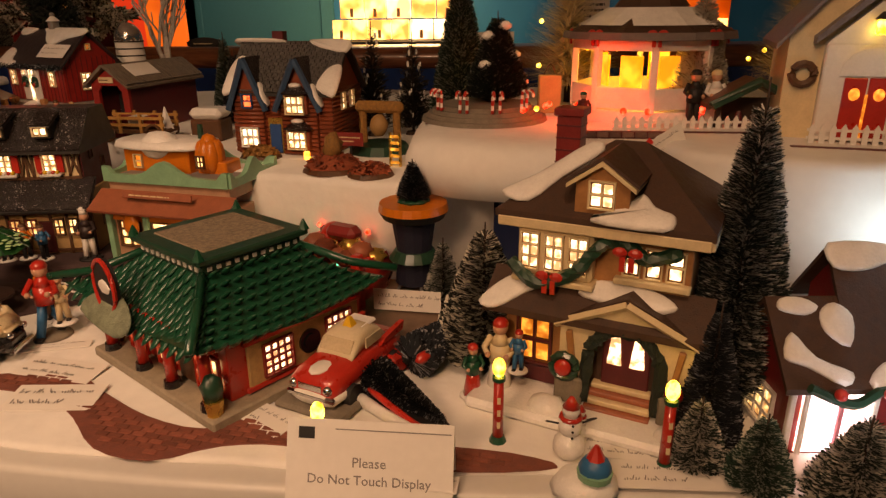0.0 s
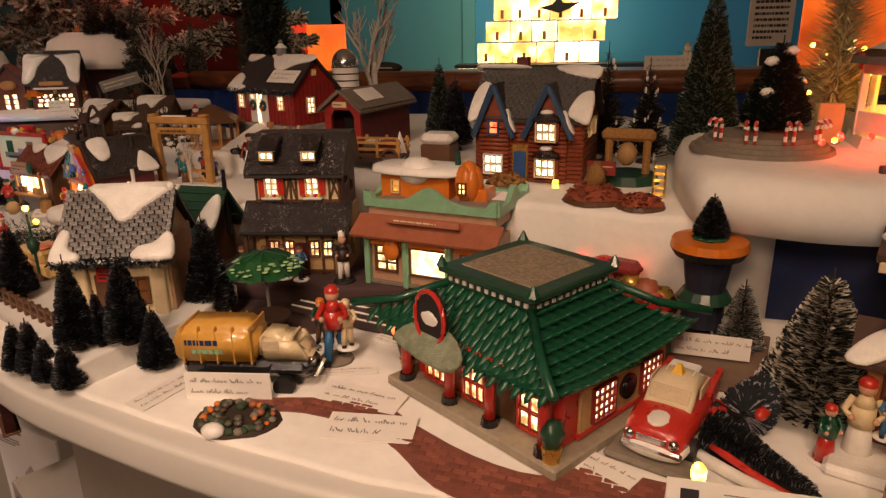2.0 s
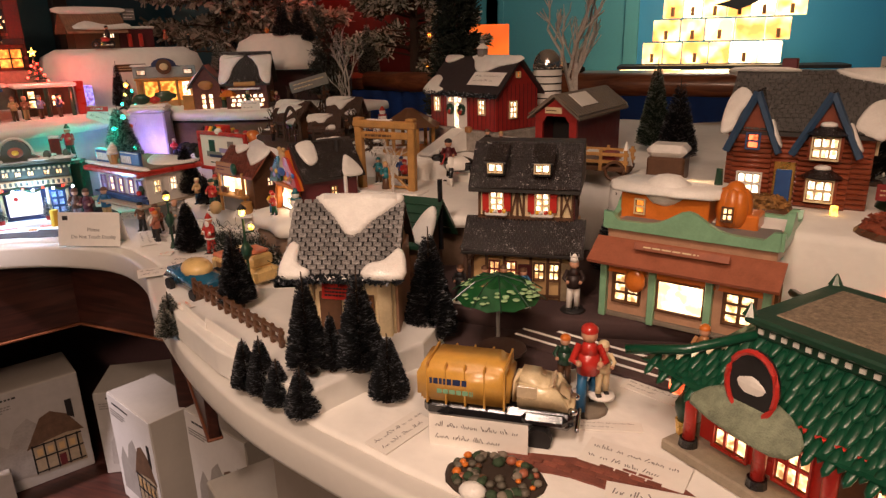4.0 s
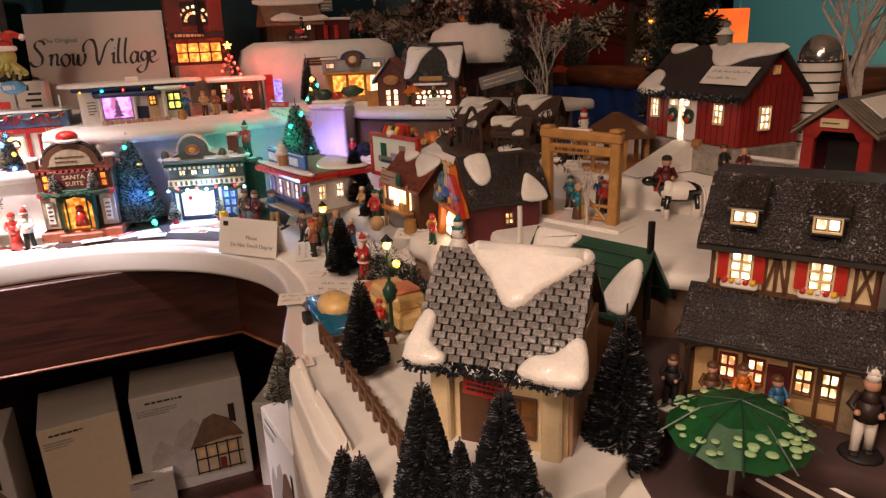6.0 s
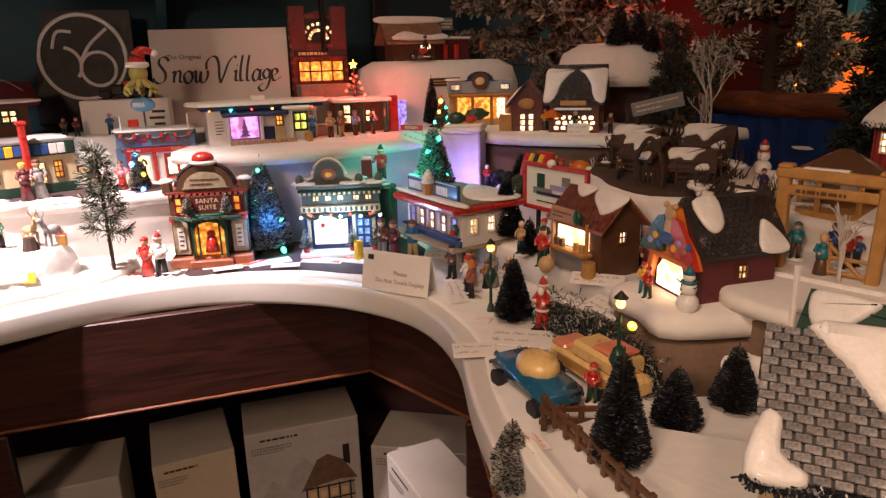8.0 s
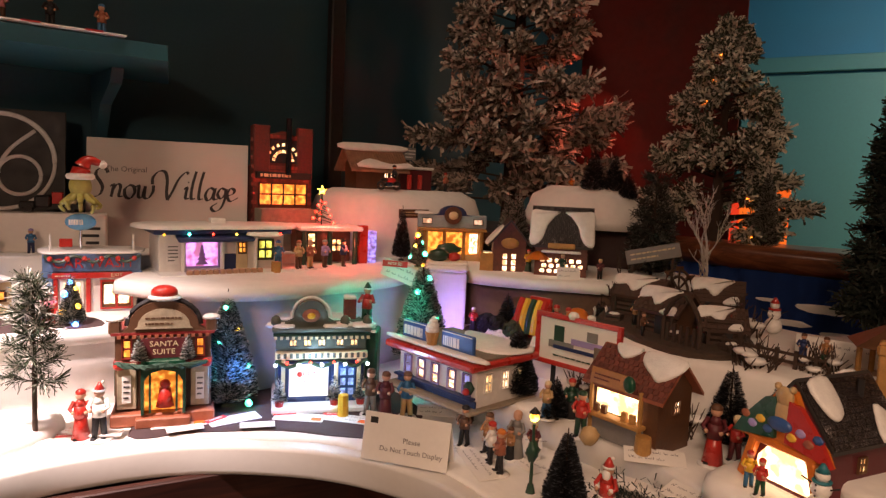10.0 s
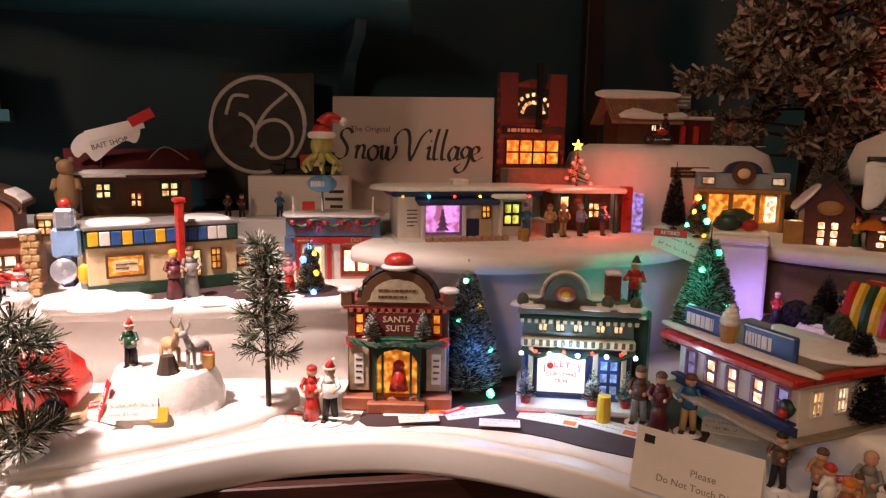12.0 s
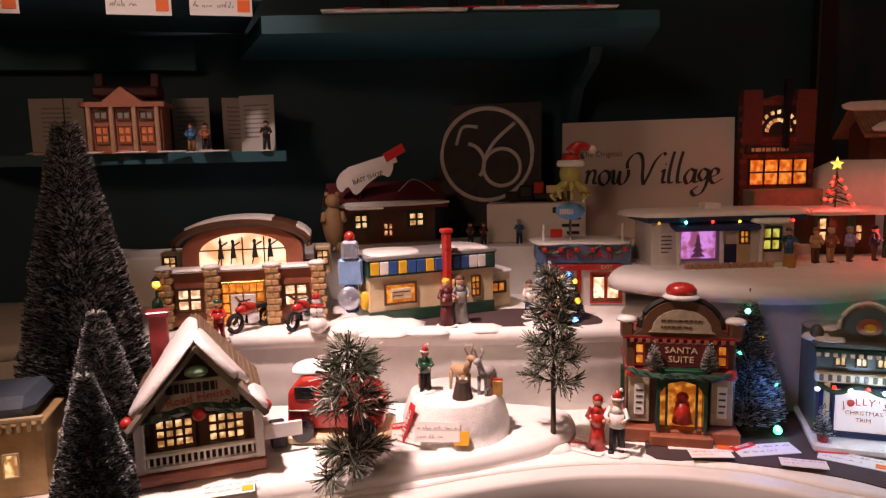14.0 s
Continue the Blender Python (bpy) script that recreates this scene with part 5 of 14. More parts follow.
def orange_shop():
    e = thing("toy_village_shop", -0.385, 1.0, 0.93, -16, "ceramic shop with mint trim and a pumpkin on its roof", "miniature house")
    body(e, PEACH, 0.205, 0.13, 0.0, 0.085)
    pbox(e, "plinth", STONE, (0, 0, 0.003), (0.215, 0.14, 0.006))
    bm = bmesh.new()
    extrude(bm, [(-0.095, 0.080), (-0.06, 0.103), (-0.06, 0.108), (-0.097, 0.084)], -0.115, 0.115, pose(0, 0, 0, 0, 0, 90))
    part("awning_roof", bm, TERRA, e, "terracotta canopy roof")
    pbox(e, "upper_wall", PEACH, (0, 0.005, 0.114), (0.206, 0.125, 0.024), 0.001)
    pbox(e, "upper_roof", GREY, (0, 0.005, 0.122), (0.19, 0.11, 0.01), 0.001)
    for m, w in ((pose(0, -0.06, 0.126), 0.21), (pose(0.105, 0.005, 0.126, 0, 0, 90), 0.13), (pose(0, 0.067, 0.126), 0.21), (pose(-0.105, 0.005, 0.126, 0, 0, 90), 0.13)):
        bm = bmesh.new()
        n = 24
        top = [(w * (k / n - 0.5), 0.006 + 0.022 * math.exp(-((k / n - 0.5) / 0.13) ** 2) + 0.010 * (abs(k / n - 0.5) > 0.44)) for k in range(n + 1)]
        extrude(bm, [(w / 2, -0.006)] + [(-w / 2, -0.006)] + top, -0.004, 0.004)
        o = part("parapet", bm, MINT, e, "mint green curved parapet")
        o.matrix_local = m
    pbox(e, "attic", ORANGEP, (-0.045, 0.012, 0.142), (0.115, 0.06, 0.04), 0.002)
    snowpatch(e, pose(-0.045, 0.012, 0.162), [(-0.068, -0.035), (0.06, -0.038), (0.075, 0.03), (0, 0.04), (-0.07, 0.03)], 0.012)
    pball(e, "snow_dome", SNOWCAP, (-0.045, -0.005, 0.165), 0.03, (1.1, 0.8, 0.75), 0.1)
    window(e, -0.075, 0.143, 0.012, 0.018, -0.019, CREAM, LITO, 1, 2)
    pump = pball(e, "pumpkin", ORANGEP, (0.038, 0.0, 0.152), 0.018, (1, 1, 1.9))
    for k in range(8):
        a = k * math.tau / 8
        pball(pump, "pumpkin_rib", ORANGEP, (math.cos(a) * 0.011, math.sin(a) * 0.011, 0.0), 0.0145, (0.8, 0.8, 1.75))
    window(e, 0.036, 0.147, 0.011, 0.016, -0.022, BROWN, LIT, 2, 2)
    pbox(e, "attic", ORANGEP, (0.045, 0.01, 0.135), (0.05, 0.04, 0.02), 0.002)
    pcone(e, "cactus", DKGREEN, (0.012, 0.02, 0.16), 0.006, 0.004, 0.035, 8)
    pbox(e, "sign_board", TERRA, (0, -0.083, 0.108), (0.115, 0.004, 0.010), rx=-20)
    bars(e, CREAM, pose(0, -0.0862, 0.1085, 70, 0, 0), 0.09, 0.006, 1, 5)
    for x, w in ((-0.07, 0.034), (0.0, 0.055), (0.07, 0.034)):
        window(e, x, 0.042, w, 0.038, -0.0655, BROWN, LITB if w > 0.05 else LIT, 1 if w > 0.05 else 2, 1 if w > 0.05 else 3)
        bm = bmesh.new()
        extrude(bm, [(-w * 0.75, 0)] + [(w * 0.75 * -math.cos(math.pi * k / 8), 0.022 * math.sin(math.pi * k / 8)) for k in range(1, 8)] + [(w * 0.75, 0)], -0.004, 0.0)
        o = part("arch", bm, ORANGEP, e)
        o.matrix_local = pose(x, -0.0655, 0.063)
    for x in (-0.1, -0.035, 0.035, 0.1):
        pbox(e, "pier", MINT, (x, -0.07, 0.04), (0.009, 0.01, 0.08), 0.001)
    pball(e, "pumpkin_sign", ORANGEP, (-0.055, -0.08, 0.06), 0.014, (1, 0.4, 1.2))
    side = pose(0.1035, 0, 0, 0, 0, 90)
    for x in (-0.03, 0.035):
        window(e, x, 0.05, 0.024, 0.03, 0, BROWN, LITO, 2, 2, c=side)


orange_shop()


def log_house():
    e = thing("toy_log_house", -0.25, 1.19, 1.058, -13.6, "red-brown log house with grey shingles and blue gable trim", "miniature house")
    body(e, LOGS, 0.172, 0.135, 0.0, 0.105, 0.065, "x")
    bm = bmesh.new()
    for k in range(15):
        z = 0.004 + k * 0.007
        tube(bm, [(-0.09, -0.0675, z), (0.09, -0.0675, z)], 0.0037, 6)
        tube(bm, [(0.0865, -0.07, z), (0.0865, 0.07, z)], 0.0037, 6)
        tube(bm, [(-0.0865, -0.07, z), (-0.0865, 0.07, z)], 0.0037, 6)
    o = part("log_cladding", bm, LOGS, e, smooth=True)
    o["kind"] = "stuff"
    gable(e, "roof", SLATECAP, 0.176, 0.135, 0.106, 0.068, 0.010, 0.005, "x")
    rm = plane_on((-0.098, -0.078, 0.102), (1, 0, 0), (0, 0.078, 0.078))
    shingles(e, rm, 0.196, 0.108, 20, 14, GREYTILE, thick=0.0018)
    # two gabled bays
    for x, w, z in ((-0.055, 0.05, 0.095), (0.035, 0.062, 0.095)):
        body(e, LOGS, w, 0.07, 0.0, z, 0.058, "y", c=(x, -0.042), name="gable_wall")
        bm = bmesh.new()
        for k in range(13):
            tube(bm, [(x - w / 2, -0.078, 0.004 + k * 0.007), (x + w / 2, -0.078, 0.004 + k * 0.007)], 0.0034, 5)
        o = part("log_cladding", bm, LOGS, e, smooth=True)
        o["kind"] = "stuff"
        gable(e, "gable_roof", SLATE, w, 0.085, z - 0.004, 0.062, 0.008, 0.004, "y", (x, -0.035))
        for s in (-1, 1):
            bm = bmesh.new()
            tube(bm, [(x + s * (w / 2 + 0.009), -0.086, z - 0.022), (x, -0.086, z + 0.060)], 0.0052, 5)
            part("verge", bm, mat("slate_blue_paint", (0.03, 0.07, 0.14), 0.5, var=0.2), e, "blue gable trim")
            snowpatch(e, plane_on((x + s * (w / 2 + 0.009), -0.084, z - 0.014), (0, 1, 0), (-s * (w / 2 + 0.009), 0, 0.08)), [(0, 0.0), (0.014, 0.003), (0.018, 0.03), (0.008, 0.04), (-0.004, 0.02)], 0.004)
    snowpatch(e, plane_on((-0.098, -0.006, 0.178), (1, 0, 0), (0, 0.05, -0.02)), [(-0.004, -0.010), (0.07, -0.010), (0.08, 0.01), (-0.004, 0.02)], 0.004)
    for o in ([(-0.002, -0.004), (0.014, -0.002), (0.020, 0.03), (0.030, 0.06), (0.012, 0.075), (-0.002, 0.05)],
              [(0.162, 0.012), (0.182, -0.003), (0.199, -0.004), (0.199, 0.050), (0.188, 0.058), (0.172, 0.046)],
              [(0.140, 0.098), (0.170, 0.088), (0.198, 0.085), (0.198, 0.110), (0.130, 0.110)]):
        snowpatch(e, rm, o, 0.006)
    window(e, -0.055, 0.028, 0.03, 0.03, -0.082, WHITEP, LITW, 3, 2)
    window(e, -0.055, 0.088, 0.016, 0.020, -0.082, BLUE, LITR, 1, 2)
    for z in (0.028, 0.085):
        pbox(e, "bay", LOGS, (0.035, -0.085, z), (0.04, 0.016, 0.034), 0.003)
        window(e, 0.035, z, 0.03, 0.028, -0.0935, CREAM, LITW, 3, 2)
        bm = bmesh.new()
        cone(bm, (0, 0, 0), 0.026, 0.006, 0.013, 8)
        o = part("bay_roof", bm, SLATE, e)
        o.matrix_local = pose(0.035, -0.086, z + 0.018)
        pball(e, "snow_lump", SNOWCAP, (0.035, -0.088, z + 0.03), 0.009, (1.2, 1, 0.5))
    pbox(e, "door", BLUE, (-0.012, -0.073, 0.026), (0.02, 0.006, 0.048), 0.001)
    pbox(e, "door_frame", GOLD, (-0.012, -0.071, 0.03), (0.027, 0.004, 0.06), 0.001)
    side = pose(0.0905, 0, 0, 0, 0, 90)
    for x in (-0.025, 0.015):
        window(e, x, 0.085, 0.014, 0.026, 0, CREAM, LITW, 1, 3, c=side)
    pbox(e, "chimney", MAROON, (-0.03, 0.005, 0.183), (0.02, 0.018, 0.026), 0.001)
    for x in (-0.06, 0.06):
        pcone(e, "lantern", glow("bulb_amber", (1.0, 0.5, 0.06), 4.0), (x * 0.6 + 0.02, -0.105, 0), 0.006, 0.005, 0.012, 6)


log_house()


def timber_house():
    e = thing("toy_timbered_inn", -0.635, 1.045, 0.93, 5, "half-timbered ceramic inn with dark slate roofs and red shutters", "miniature house")
    ux = 0.014
    body(e, CREAM, 0.132, 0.11, 0.076, 0.166, c=(ux, 0), name="upper_wall")
    body(e, TAN, 0.148, 0.112, 0.0, 0.098, c=(0.012, -0.005), name="wall")
    for x in (-0.061, -0.040, -0.014, 0.024, 0.048, 0.066, 0.085):
        pbox(e, "timber", BROWN, (x, -0.0622, 0.036), (0.004, 0.003, 0.072), 0)
    for z in (0.066, 0.006):
        pbox(e, "timber", BROWN, (0.012, -0.0622, z), (0.148, 0.003, 0.004), 0)
    bm = bmesh.new()
    extrude(bm, [(-0.094, 0.074), (-0.05, 0.114), (-0.05, 0.119), (-0.096, 0.078)], -0.098, 0.070, pose(0, 0, 0, 0, 0, 90))
    part("lower_roof", bm, SLATECAP, e)
    shingles(e, plane_on((-0.070, -0.0965, 0.0795), (1, 0, 0), (0, 0.044, 0.040)), 0.168, 0.058, 30, 11, SLATE, thick=0.0016, jitter=3.0)
    bm = bmesh.new()
    hip = [bm.verts.new(v) for v in ((-0.072, -0.096, 0.074), (-0.072, 0.056, 0.074), (-0.052, 0.056, 0.119), (-0.052, -0.050, 0.119), (-0.050, -0.050, 0.074), (-0.050, 0.056, 0.074))]
    for f in ((0, 1, 2, 3), (0, 3, 4), (1, 5, 2), (2, 5, 4, 3), (0, 4, 5, 1)):
        bm.faces.new([hip[k] for k in f])
    part("hip_roof", bm, SLATECAP, e)
    shingles(e, plane_on((-0.073, 0.054, 0.0775), (0, -1, 0), (0.020, 0, 0.042)), 0.140, 0.046, 22, 9, SLATE, thick=0.0016, jitter=3.0, skip=lambda u, v: u > 0.146 - v)
    bm = bmesh.new()
    extrude(bm, [(-0.070, 0.163), (-0.012, 0.218), (0.04, 0.218), (0.070, 0.163), (0.070, 0.158), (-0.070, 0.158)], -0.090, 0.064, pose(0, 0, 0, 0, 0, 90))
    part("upper_roof", bm, SLATECAP, e)
    shingles(e, plane_on((-0.064, -0.0715, 0.1635), (1, 0, 0), (0, 0.058, 0.055)), 0.154, 0.080, 28, 15, SLATE, thick=0.0018, jitter=3.0)
    for x in (-0.026, 0.038):
        body(e, SLATECAP, 0.024, 0.035, 0.181, 0.203, c=(x, -0.05), name="dormer")
        window(e, x, 0.192, 0.019, 0.011, -0.068, CREAM, LITW, 2, 1)
        pbox(e, "dormer_roof", SLATECAP, (x, -0.05, 0.206), (0.030, 0.044, 0.004), rx=22)
        shingles(e, plane_on((x - 0.015, -0.0705, 0.2005), (1, 0, 0), (0, 0.041, 0.0165)), 0.030, 0.044, 6, 7, SLATE, thick=0.0016, jitter=3.0)
    for z in (0.120, 0.160):
        pbox(e, "timber", BROWN, (ux, -0.0565, z), (0.134, 0.004, 0.004), 0)
    for x in (-0.051, -0.045, -0.006, 0.003, 0.012, 0.064, 0.079):
        pbox(e, "timber", BROWN, (x, -0.0565, 0.140), (0.003, 0.004, 0.040), 0)
    for x, a in ((-0.0015, 12), (0.0075, -12), (0.070, 20), (0.073, -20)):
        pbox(e, "timber", BROWN, (x, -0.0565, 0.140), (0.0025, 0.004, 0.040), 0, ry=a)
    for k in range(8):
        pbox(e, "brace", BROWN, (-0.044 + k * 0.0166, -0.0565, 0.112), (0.0025, 0.004, 0.020), 0, ry=(38, -38)[k % 2])
    for x in (-0.026, 0.038):
        window(e, x, 0.143, 0.018, 0.026, -0.0585, CREAM, LITW, 2, 3)
        for s in (-1, 1):
            pbox(e, "shutter", RED, (x + s * 0.0150, -0.0595, 0.143), (0.010, 0.003, 0.028), 0.0005)
        pbox(e, "window_box", WHITEP, (x, -0.062, 0.126), (0.032, 0.010, 0.007), 0.002)
        for k in range(5):
            pball(e, "window_flower", (RED, YELLOW, SNOWCAP)[k % 3], (x - 0.012 + k * 0.006, -0.066, 0.1305), 0.0030, rough=0.3, u=6, v=5)
    for x in (-0.028, -0.004, 0.036, 0.057):
        window(e, x, 0.044, 0.013, 0.024, -0.0640, DKRED if x < 0.02 else BROWN, LIT, 2, 2)
    pbox(e, "door", MAROON, (0.016, -0.063, 0.028), (0.02, 0.004, 0.05))
    pbox(e, "door", mat("stone_door", (0.26, 0.20, 0.12), 0.6, var=0.3, scale=120, bump=0.6), (0.075, -0.063, 0.029), (0.016, 0.004, 0.056))
    pbox(e, "name_board", BROWN, (0.012, -0.064, 0.070), (0.10, 0.004, 0.010))
    bars(e, CREAM, pose(0.012, -0.0664, 0.070, 90, 0, 0), 0.085, 0.005, 1, 3)
    for x in (-0.066, 0.090):
        pbox(e, "post", DKBROWN, (x, -0.084, 0.039), (0.006, 0.006, 0.078), 0.001)
    for s in (-1, 1):
        bm = bmesh.new()
        tube(bm, [(-0.066 + (0.0 if s < 0 else 0.156), -0.084, 0.060), (-0.066 + (0.018 if s < 0 else 0.138), -0.084, 0.076)], 0.002, 5)
        part("knee_brace", bm, DKBROWN, e)
    side = pose(0.0805, 0, 0, 0, 0, 90)
    for x, z in ((-0.02, 0.150), (0.02, 0.13)):
        window(e, x, z, 0.010, 0.014, 0, BROWN, LIT, 1, 1, c=side)
    window(e, -0.02, 0.045, 0.010, 0.018, 0, BROWN, LIT, 1, 2, c=pose(0.0865, 0, 0, 0, 0, 90))
    body(e, MAROON, 0.002, 0.108, 0.09, 0.16, 0.03, "x", c=(0.0815, 0), name="gable_end")


timber_house()


def fir_garland(par, p0, p1, r, n, seed, material=None):
    """A bushy fir garland between two points, with a little snow on it."""
    g = np.random.default_rng(seed)
    a, b = np.array(p0), np.array(p1)
    q = a[None] + g.random(n)[:, None] * (b - a)[None] + g.normal(0, r * 0.25, (n, 3))
    d = g.normal(0, 1, (n, 3))
    d /= np.linalg.norm(d, axis=1)[:, None]
    w = np.cross(d, g.normal(0, 1, (n, 3)))
    w /= np.linalg.norm(w, axis=1)[:, None] + 1e-9
    return spray("eave_garland", q, q + d * (r * g.uniform(0.6, 1.2, n))[:, None], w * r * 0.16, material or NEEDLEG, par)


def barn():
    e = thing("toy_red_barn", -0.822, 1.492, 1.112, -30, "red ceramic barn with snowy dark roof and bright open doors", "miniature house")
    pbox(e, "rocky_base", mat("painted_rock", (0.30, 0.27, 0.24), 0.7, var=0.5, scale=55, bump=0.9), (0, -0.004, -0.024), (0.206, 0.130, 0.046), 0.004)
    body(e, BARNRED, 0.200, 0.120, 0.0, 0.076, 0.058, "x")
    for k in range(17):
        pbox(e, "board_joint", MAROON, (-0.0955 + k * 0.0119, -0.0602, 0.038), (0.0010, 0.0012, 0.074), 0)
    for k in range(10):
        pbox(e, "board_joint", MAROON, (0.1002, -0.054 + k * 0.012, 0.045), (0.0012, 0.0010, 0.088), 0)
    gable(e, "roof", mat("barn_roof", (0.035, 0.026, 0.028), 0.5, var=0.3, scale=70, bump=0.4, coat=0.2), 0.202, 0.120, 0.076, 0.060, 0.010, 0.005, "x")
    rm = plane_on((-0.111, -0.0705, 0.0715), (1, 0, 0), (0, 0.0705, 0.0705))
    for o in ([(-0.002, -0.002), (0.050, -0.003), (0.056, 0.010), (0.038, 0.016), (0.034, 0.036), (0.016, 0.046), (0.002, 0.036)],
              [(0.004, 0.101), (0.052, 0.101), (0.050, 0.093), (0.026, 0.082), (0.006, 0.084)],
              [(0.090, 0.101), (0.222, 0.101), (0.221, 0.084), (0.180, 0.074), (0.142, 0.056), (0.116, 0.064), (0.098, 0.086)]):
        snowpatch(e, rm, o, 0.004)
    bm = bmesh.new()
    tube(bm, [(-0.020, 0, 0.1415), (0.109, 0, 0.1415)], 0.0035, 8)
    part("ridge_snow", bm, SNOWCAP, e, smooth=True)
    fir_garland(e, (-0.110, -0.073, 0.070), (0.110, -0.073, 0.070), 0.0050, 1900, 31, NEEDLE)
    pbox(e, "cupola", GREY, (0.0, 0, 0.150), (0.016, 0.016, 0.016), 0.001)
    pcone(e, "cupola_cap", SNOWCAP, (0.0, 0, 0.158), 0.014, 0.004, 0.010, 10)
    pball(e, "cupola_knob", GREY, (0.0, 0, 0.171), 0.005)
    pbox(e, "doorway", LITW, (-0.013, -0.0615, 0.032), (0.013, 0.003, 0.062), 0)
    pbox(e, "door_rail", MAROON, (-0.013, -0.0625, 0.066), (0.092, 0.003, 0.003), 0)
    for s in (-1, 1):
        pbox(e, "door", WHITEP, (-0.013 + s * 0.0185, -0.0630, 0.032), (0.024, 0.004, 0.062), 0.001)
        fir = part("wreath", bmesh.new(), DKGREEN, e)
        bm = bmesh.new()
        tube(bm, [(math.cos(a) * 0.008, 0, math.sin(a) * 0.008) for a in [math.tau * k / 12 for k in range(13)]], 0.0042, 6)
        for v in bm.verts:
            v.co += noise.noise_vector(v.co * 900) * 0.0012
        bm.to_mesh(fir.data)
        bm.free()
        fir.matrix_local = pose(-0.013 + s * 0.0175, -0.066, 0.038)
        pball(e, "wreath_bow", RED, (-0.013 + s * 0.0175, -0.069, 0.033), 0.0046, (1.2, 0.6, 1.0), 0.2)
        window(e, -0.013 + s * 0.0155, 0.058, 0.011, 0.008, -0.0655, WHITEP, LITW, 1, 1)
    for x in (-0.076, 0.062):
        window(e, x, 0.046, 0.016, 0.028, -0.0610, CREAM, LITW, 2, 3)
    side = pose(0.1005, 0, 0, 0, 0, 90)
    window(e, -0.014, 0.040, 0.018, 0.032, 0, CREAM, LITW, 2, 3, c=side)
    window(e, 0.0, 0.108, 0.008, 0.010, 0, CREAM, LITO, 1, 2, c=side)
    ramp = bmesh.new()
    extrude(ramp, [(-0.172, -0.044), (-0.058, -0.044), (-0.058, 0.0), (-0.075, 0.0), (-0.165, -0.040)], -0.032, 0.006, pose(-0.01, 0, 0, 0, 0, 90))
    part("snow_ramp", ramp, SNOWCAP, e)
    for x, z in ((-0.088, 0.006), (-0.075, 0.005), (0.030, 0.006)):
        pbox(e, "straw_bale", OCHRE, (x, -0.070, z - 0.006), (0.014, 0.012, 0.012), 0.002)
    pbox(e, "roof_card", PAPER, (0.060, -0.0475, 0.1010), (0.090, 0.034, 0.0012), 0.0002, rx=45)
    scrawl(e, PENCIL, pose(0.060, -0.0482, 0.1018, 45, 0, 0), 0.07, 0.024, 2, 8)


barn()
s = thing("toy_silo", -0.697, 1.556, 1.066, 0, "white hooped silo with a shiny domed top", "silo")
pcone(s, "drum", WHITEP, (0, 0, 0), 0.031, 0.030, 0.165, 20, smooth=True)
for k in range(11):
    bm = bmesh.new()
    tube(bm, [(math.cos(a) * 0.0312, math.sin(a) * 0.0312, 0.010 + k * 0.015) for a in [math.tau * j / 20 for j in range(21)]], 0.0013, 5)
    part("hoop", bm, DARK, s)
pball(s, "dome", mat("polished_tin", (0.62, 0.58, 0.54), 0.16, metal=0.9, var=0.2), (0, 0, 0.165), 0.0305, (1, 1, 1.15), u=18, v=12)
for p in ((-0.02, -0.03), (0.012, -0.036), (-0.042, -0.010)):
    pball(s, "snow_lump", SNOWCAP, (p[0], p[1], 0.012), 0.024, (1.2, 1, 0.9), 0.3)
pbox(s, "loading_chute", DARK, (-0.034, -0.034, 0.062), (0.016, 0.060, 0.004), 0.001, rz=20, rx=25)

e = thing("toy_covered_shed", -0.602, 1.400, 1.066, -15, "dark red wooden shed with an open gable end and brown roof", "miniature house")
TINROOF = mat("worn_shed_roof", (0.16, 0.13, 0.10), 0.6, var=0.35, scale=90, bump=0.6)
for x in (-0.037, 0.037):
    pbox(e, "side_wall", MAROON, (x, 0.0, 0.047), (0.005, 0.21, 0.094), 0.0005)
pbox(e, "back_wall", MAROON, (0, 0.10, 0.047), (0.072, 0.005, 0.094), 0.0005)
bm = bmesh.new()
extrude(bm, [(-0.040, 0.080), (-0.024, 0.080), (-0.018, 0.090), (0.018, 0.090), (0.024, 0.080), (0.040, 0.080), (0.040, 0.092), (0.0, 0.120), (-0.040, 0.092)], -0.110, -0.104)
part("gable_wall", bm, BARNRED, e)
# near-black block stands for the shade inside the open shed
pbox(e, "inner_dark", DARK, (0, 0.02, 0.046), (0.066, 0.14, 0.09), 0)
for x in (-0.033, 0.033):
    pbox(e, "corner_post", BARNRED, (x, -0.106, 0.042), (0.014, 0.008, 0.084), 0.0005)
gable(e, "roof", TINROOF, 0.076, 0.22, 0.094, 0.030, 0.012, 0.004, "y")
for s in (-1, 1):
    rm = plane_on((s * 0.050, -0.122 if s > 0 else 0.122, 0.0905), (0, s, 0), (-s * 0.050, 0, 0.0375))
    shingles(e, rm, 0.244, 0.062, 22, 1, TINROOF, thick=0.0018, gap=0.2, tilt=0, name="roof_board")
pbox(e, "roof_card", PAPER, (0.022, -0.04, 0.1155), (0.034, 0.075, 0.0015), 0.0002, ry=37)
pbox(e, "name_board", CREAM, (-0.004, -0.1115, 0.100), (0.032, 0.003, 0.011))
bars(e, BROWN, pose(-0.004, -0.1132, 0.100, 90, 0, 0), 0.026, 0.006, 1, 5)
pbox(e, "crate", BARNRED, (0.02, -0.145, 0.012), (0.05, 0.03, 0.024), 0.002)
pbox(e, "crate_label", PAPER, (0.02, -0.161, 0.013), (0.02, 0.001, 0.008), 0)


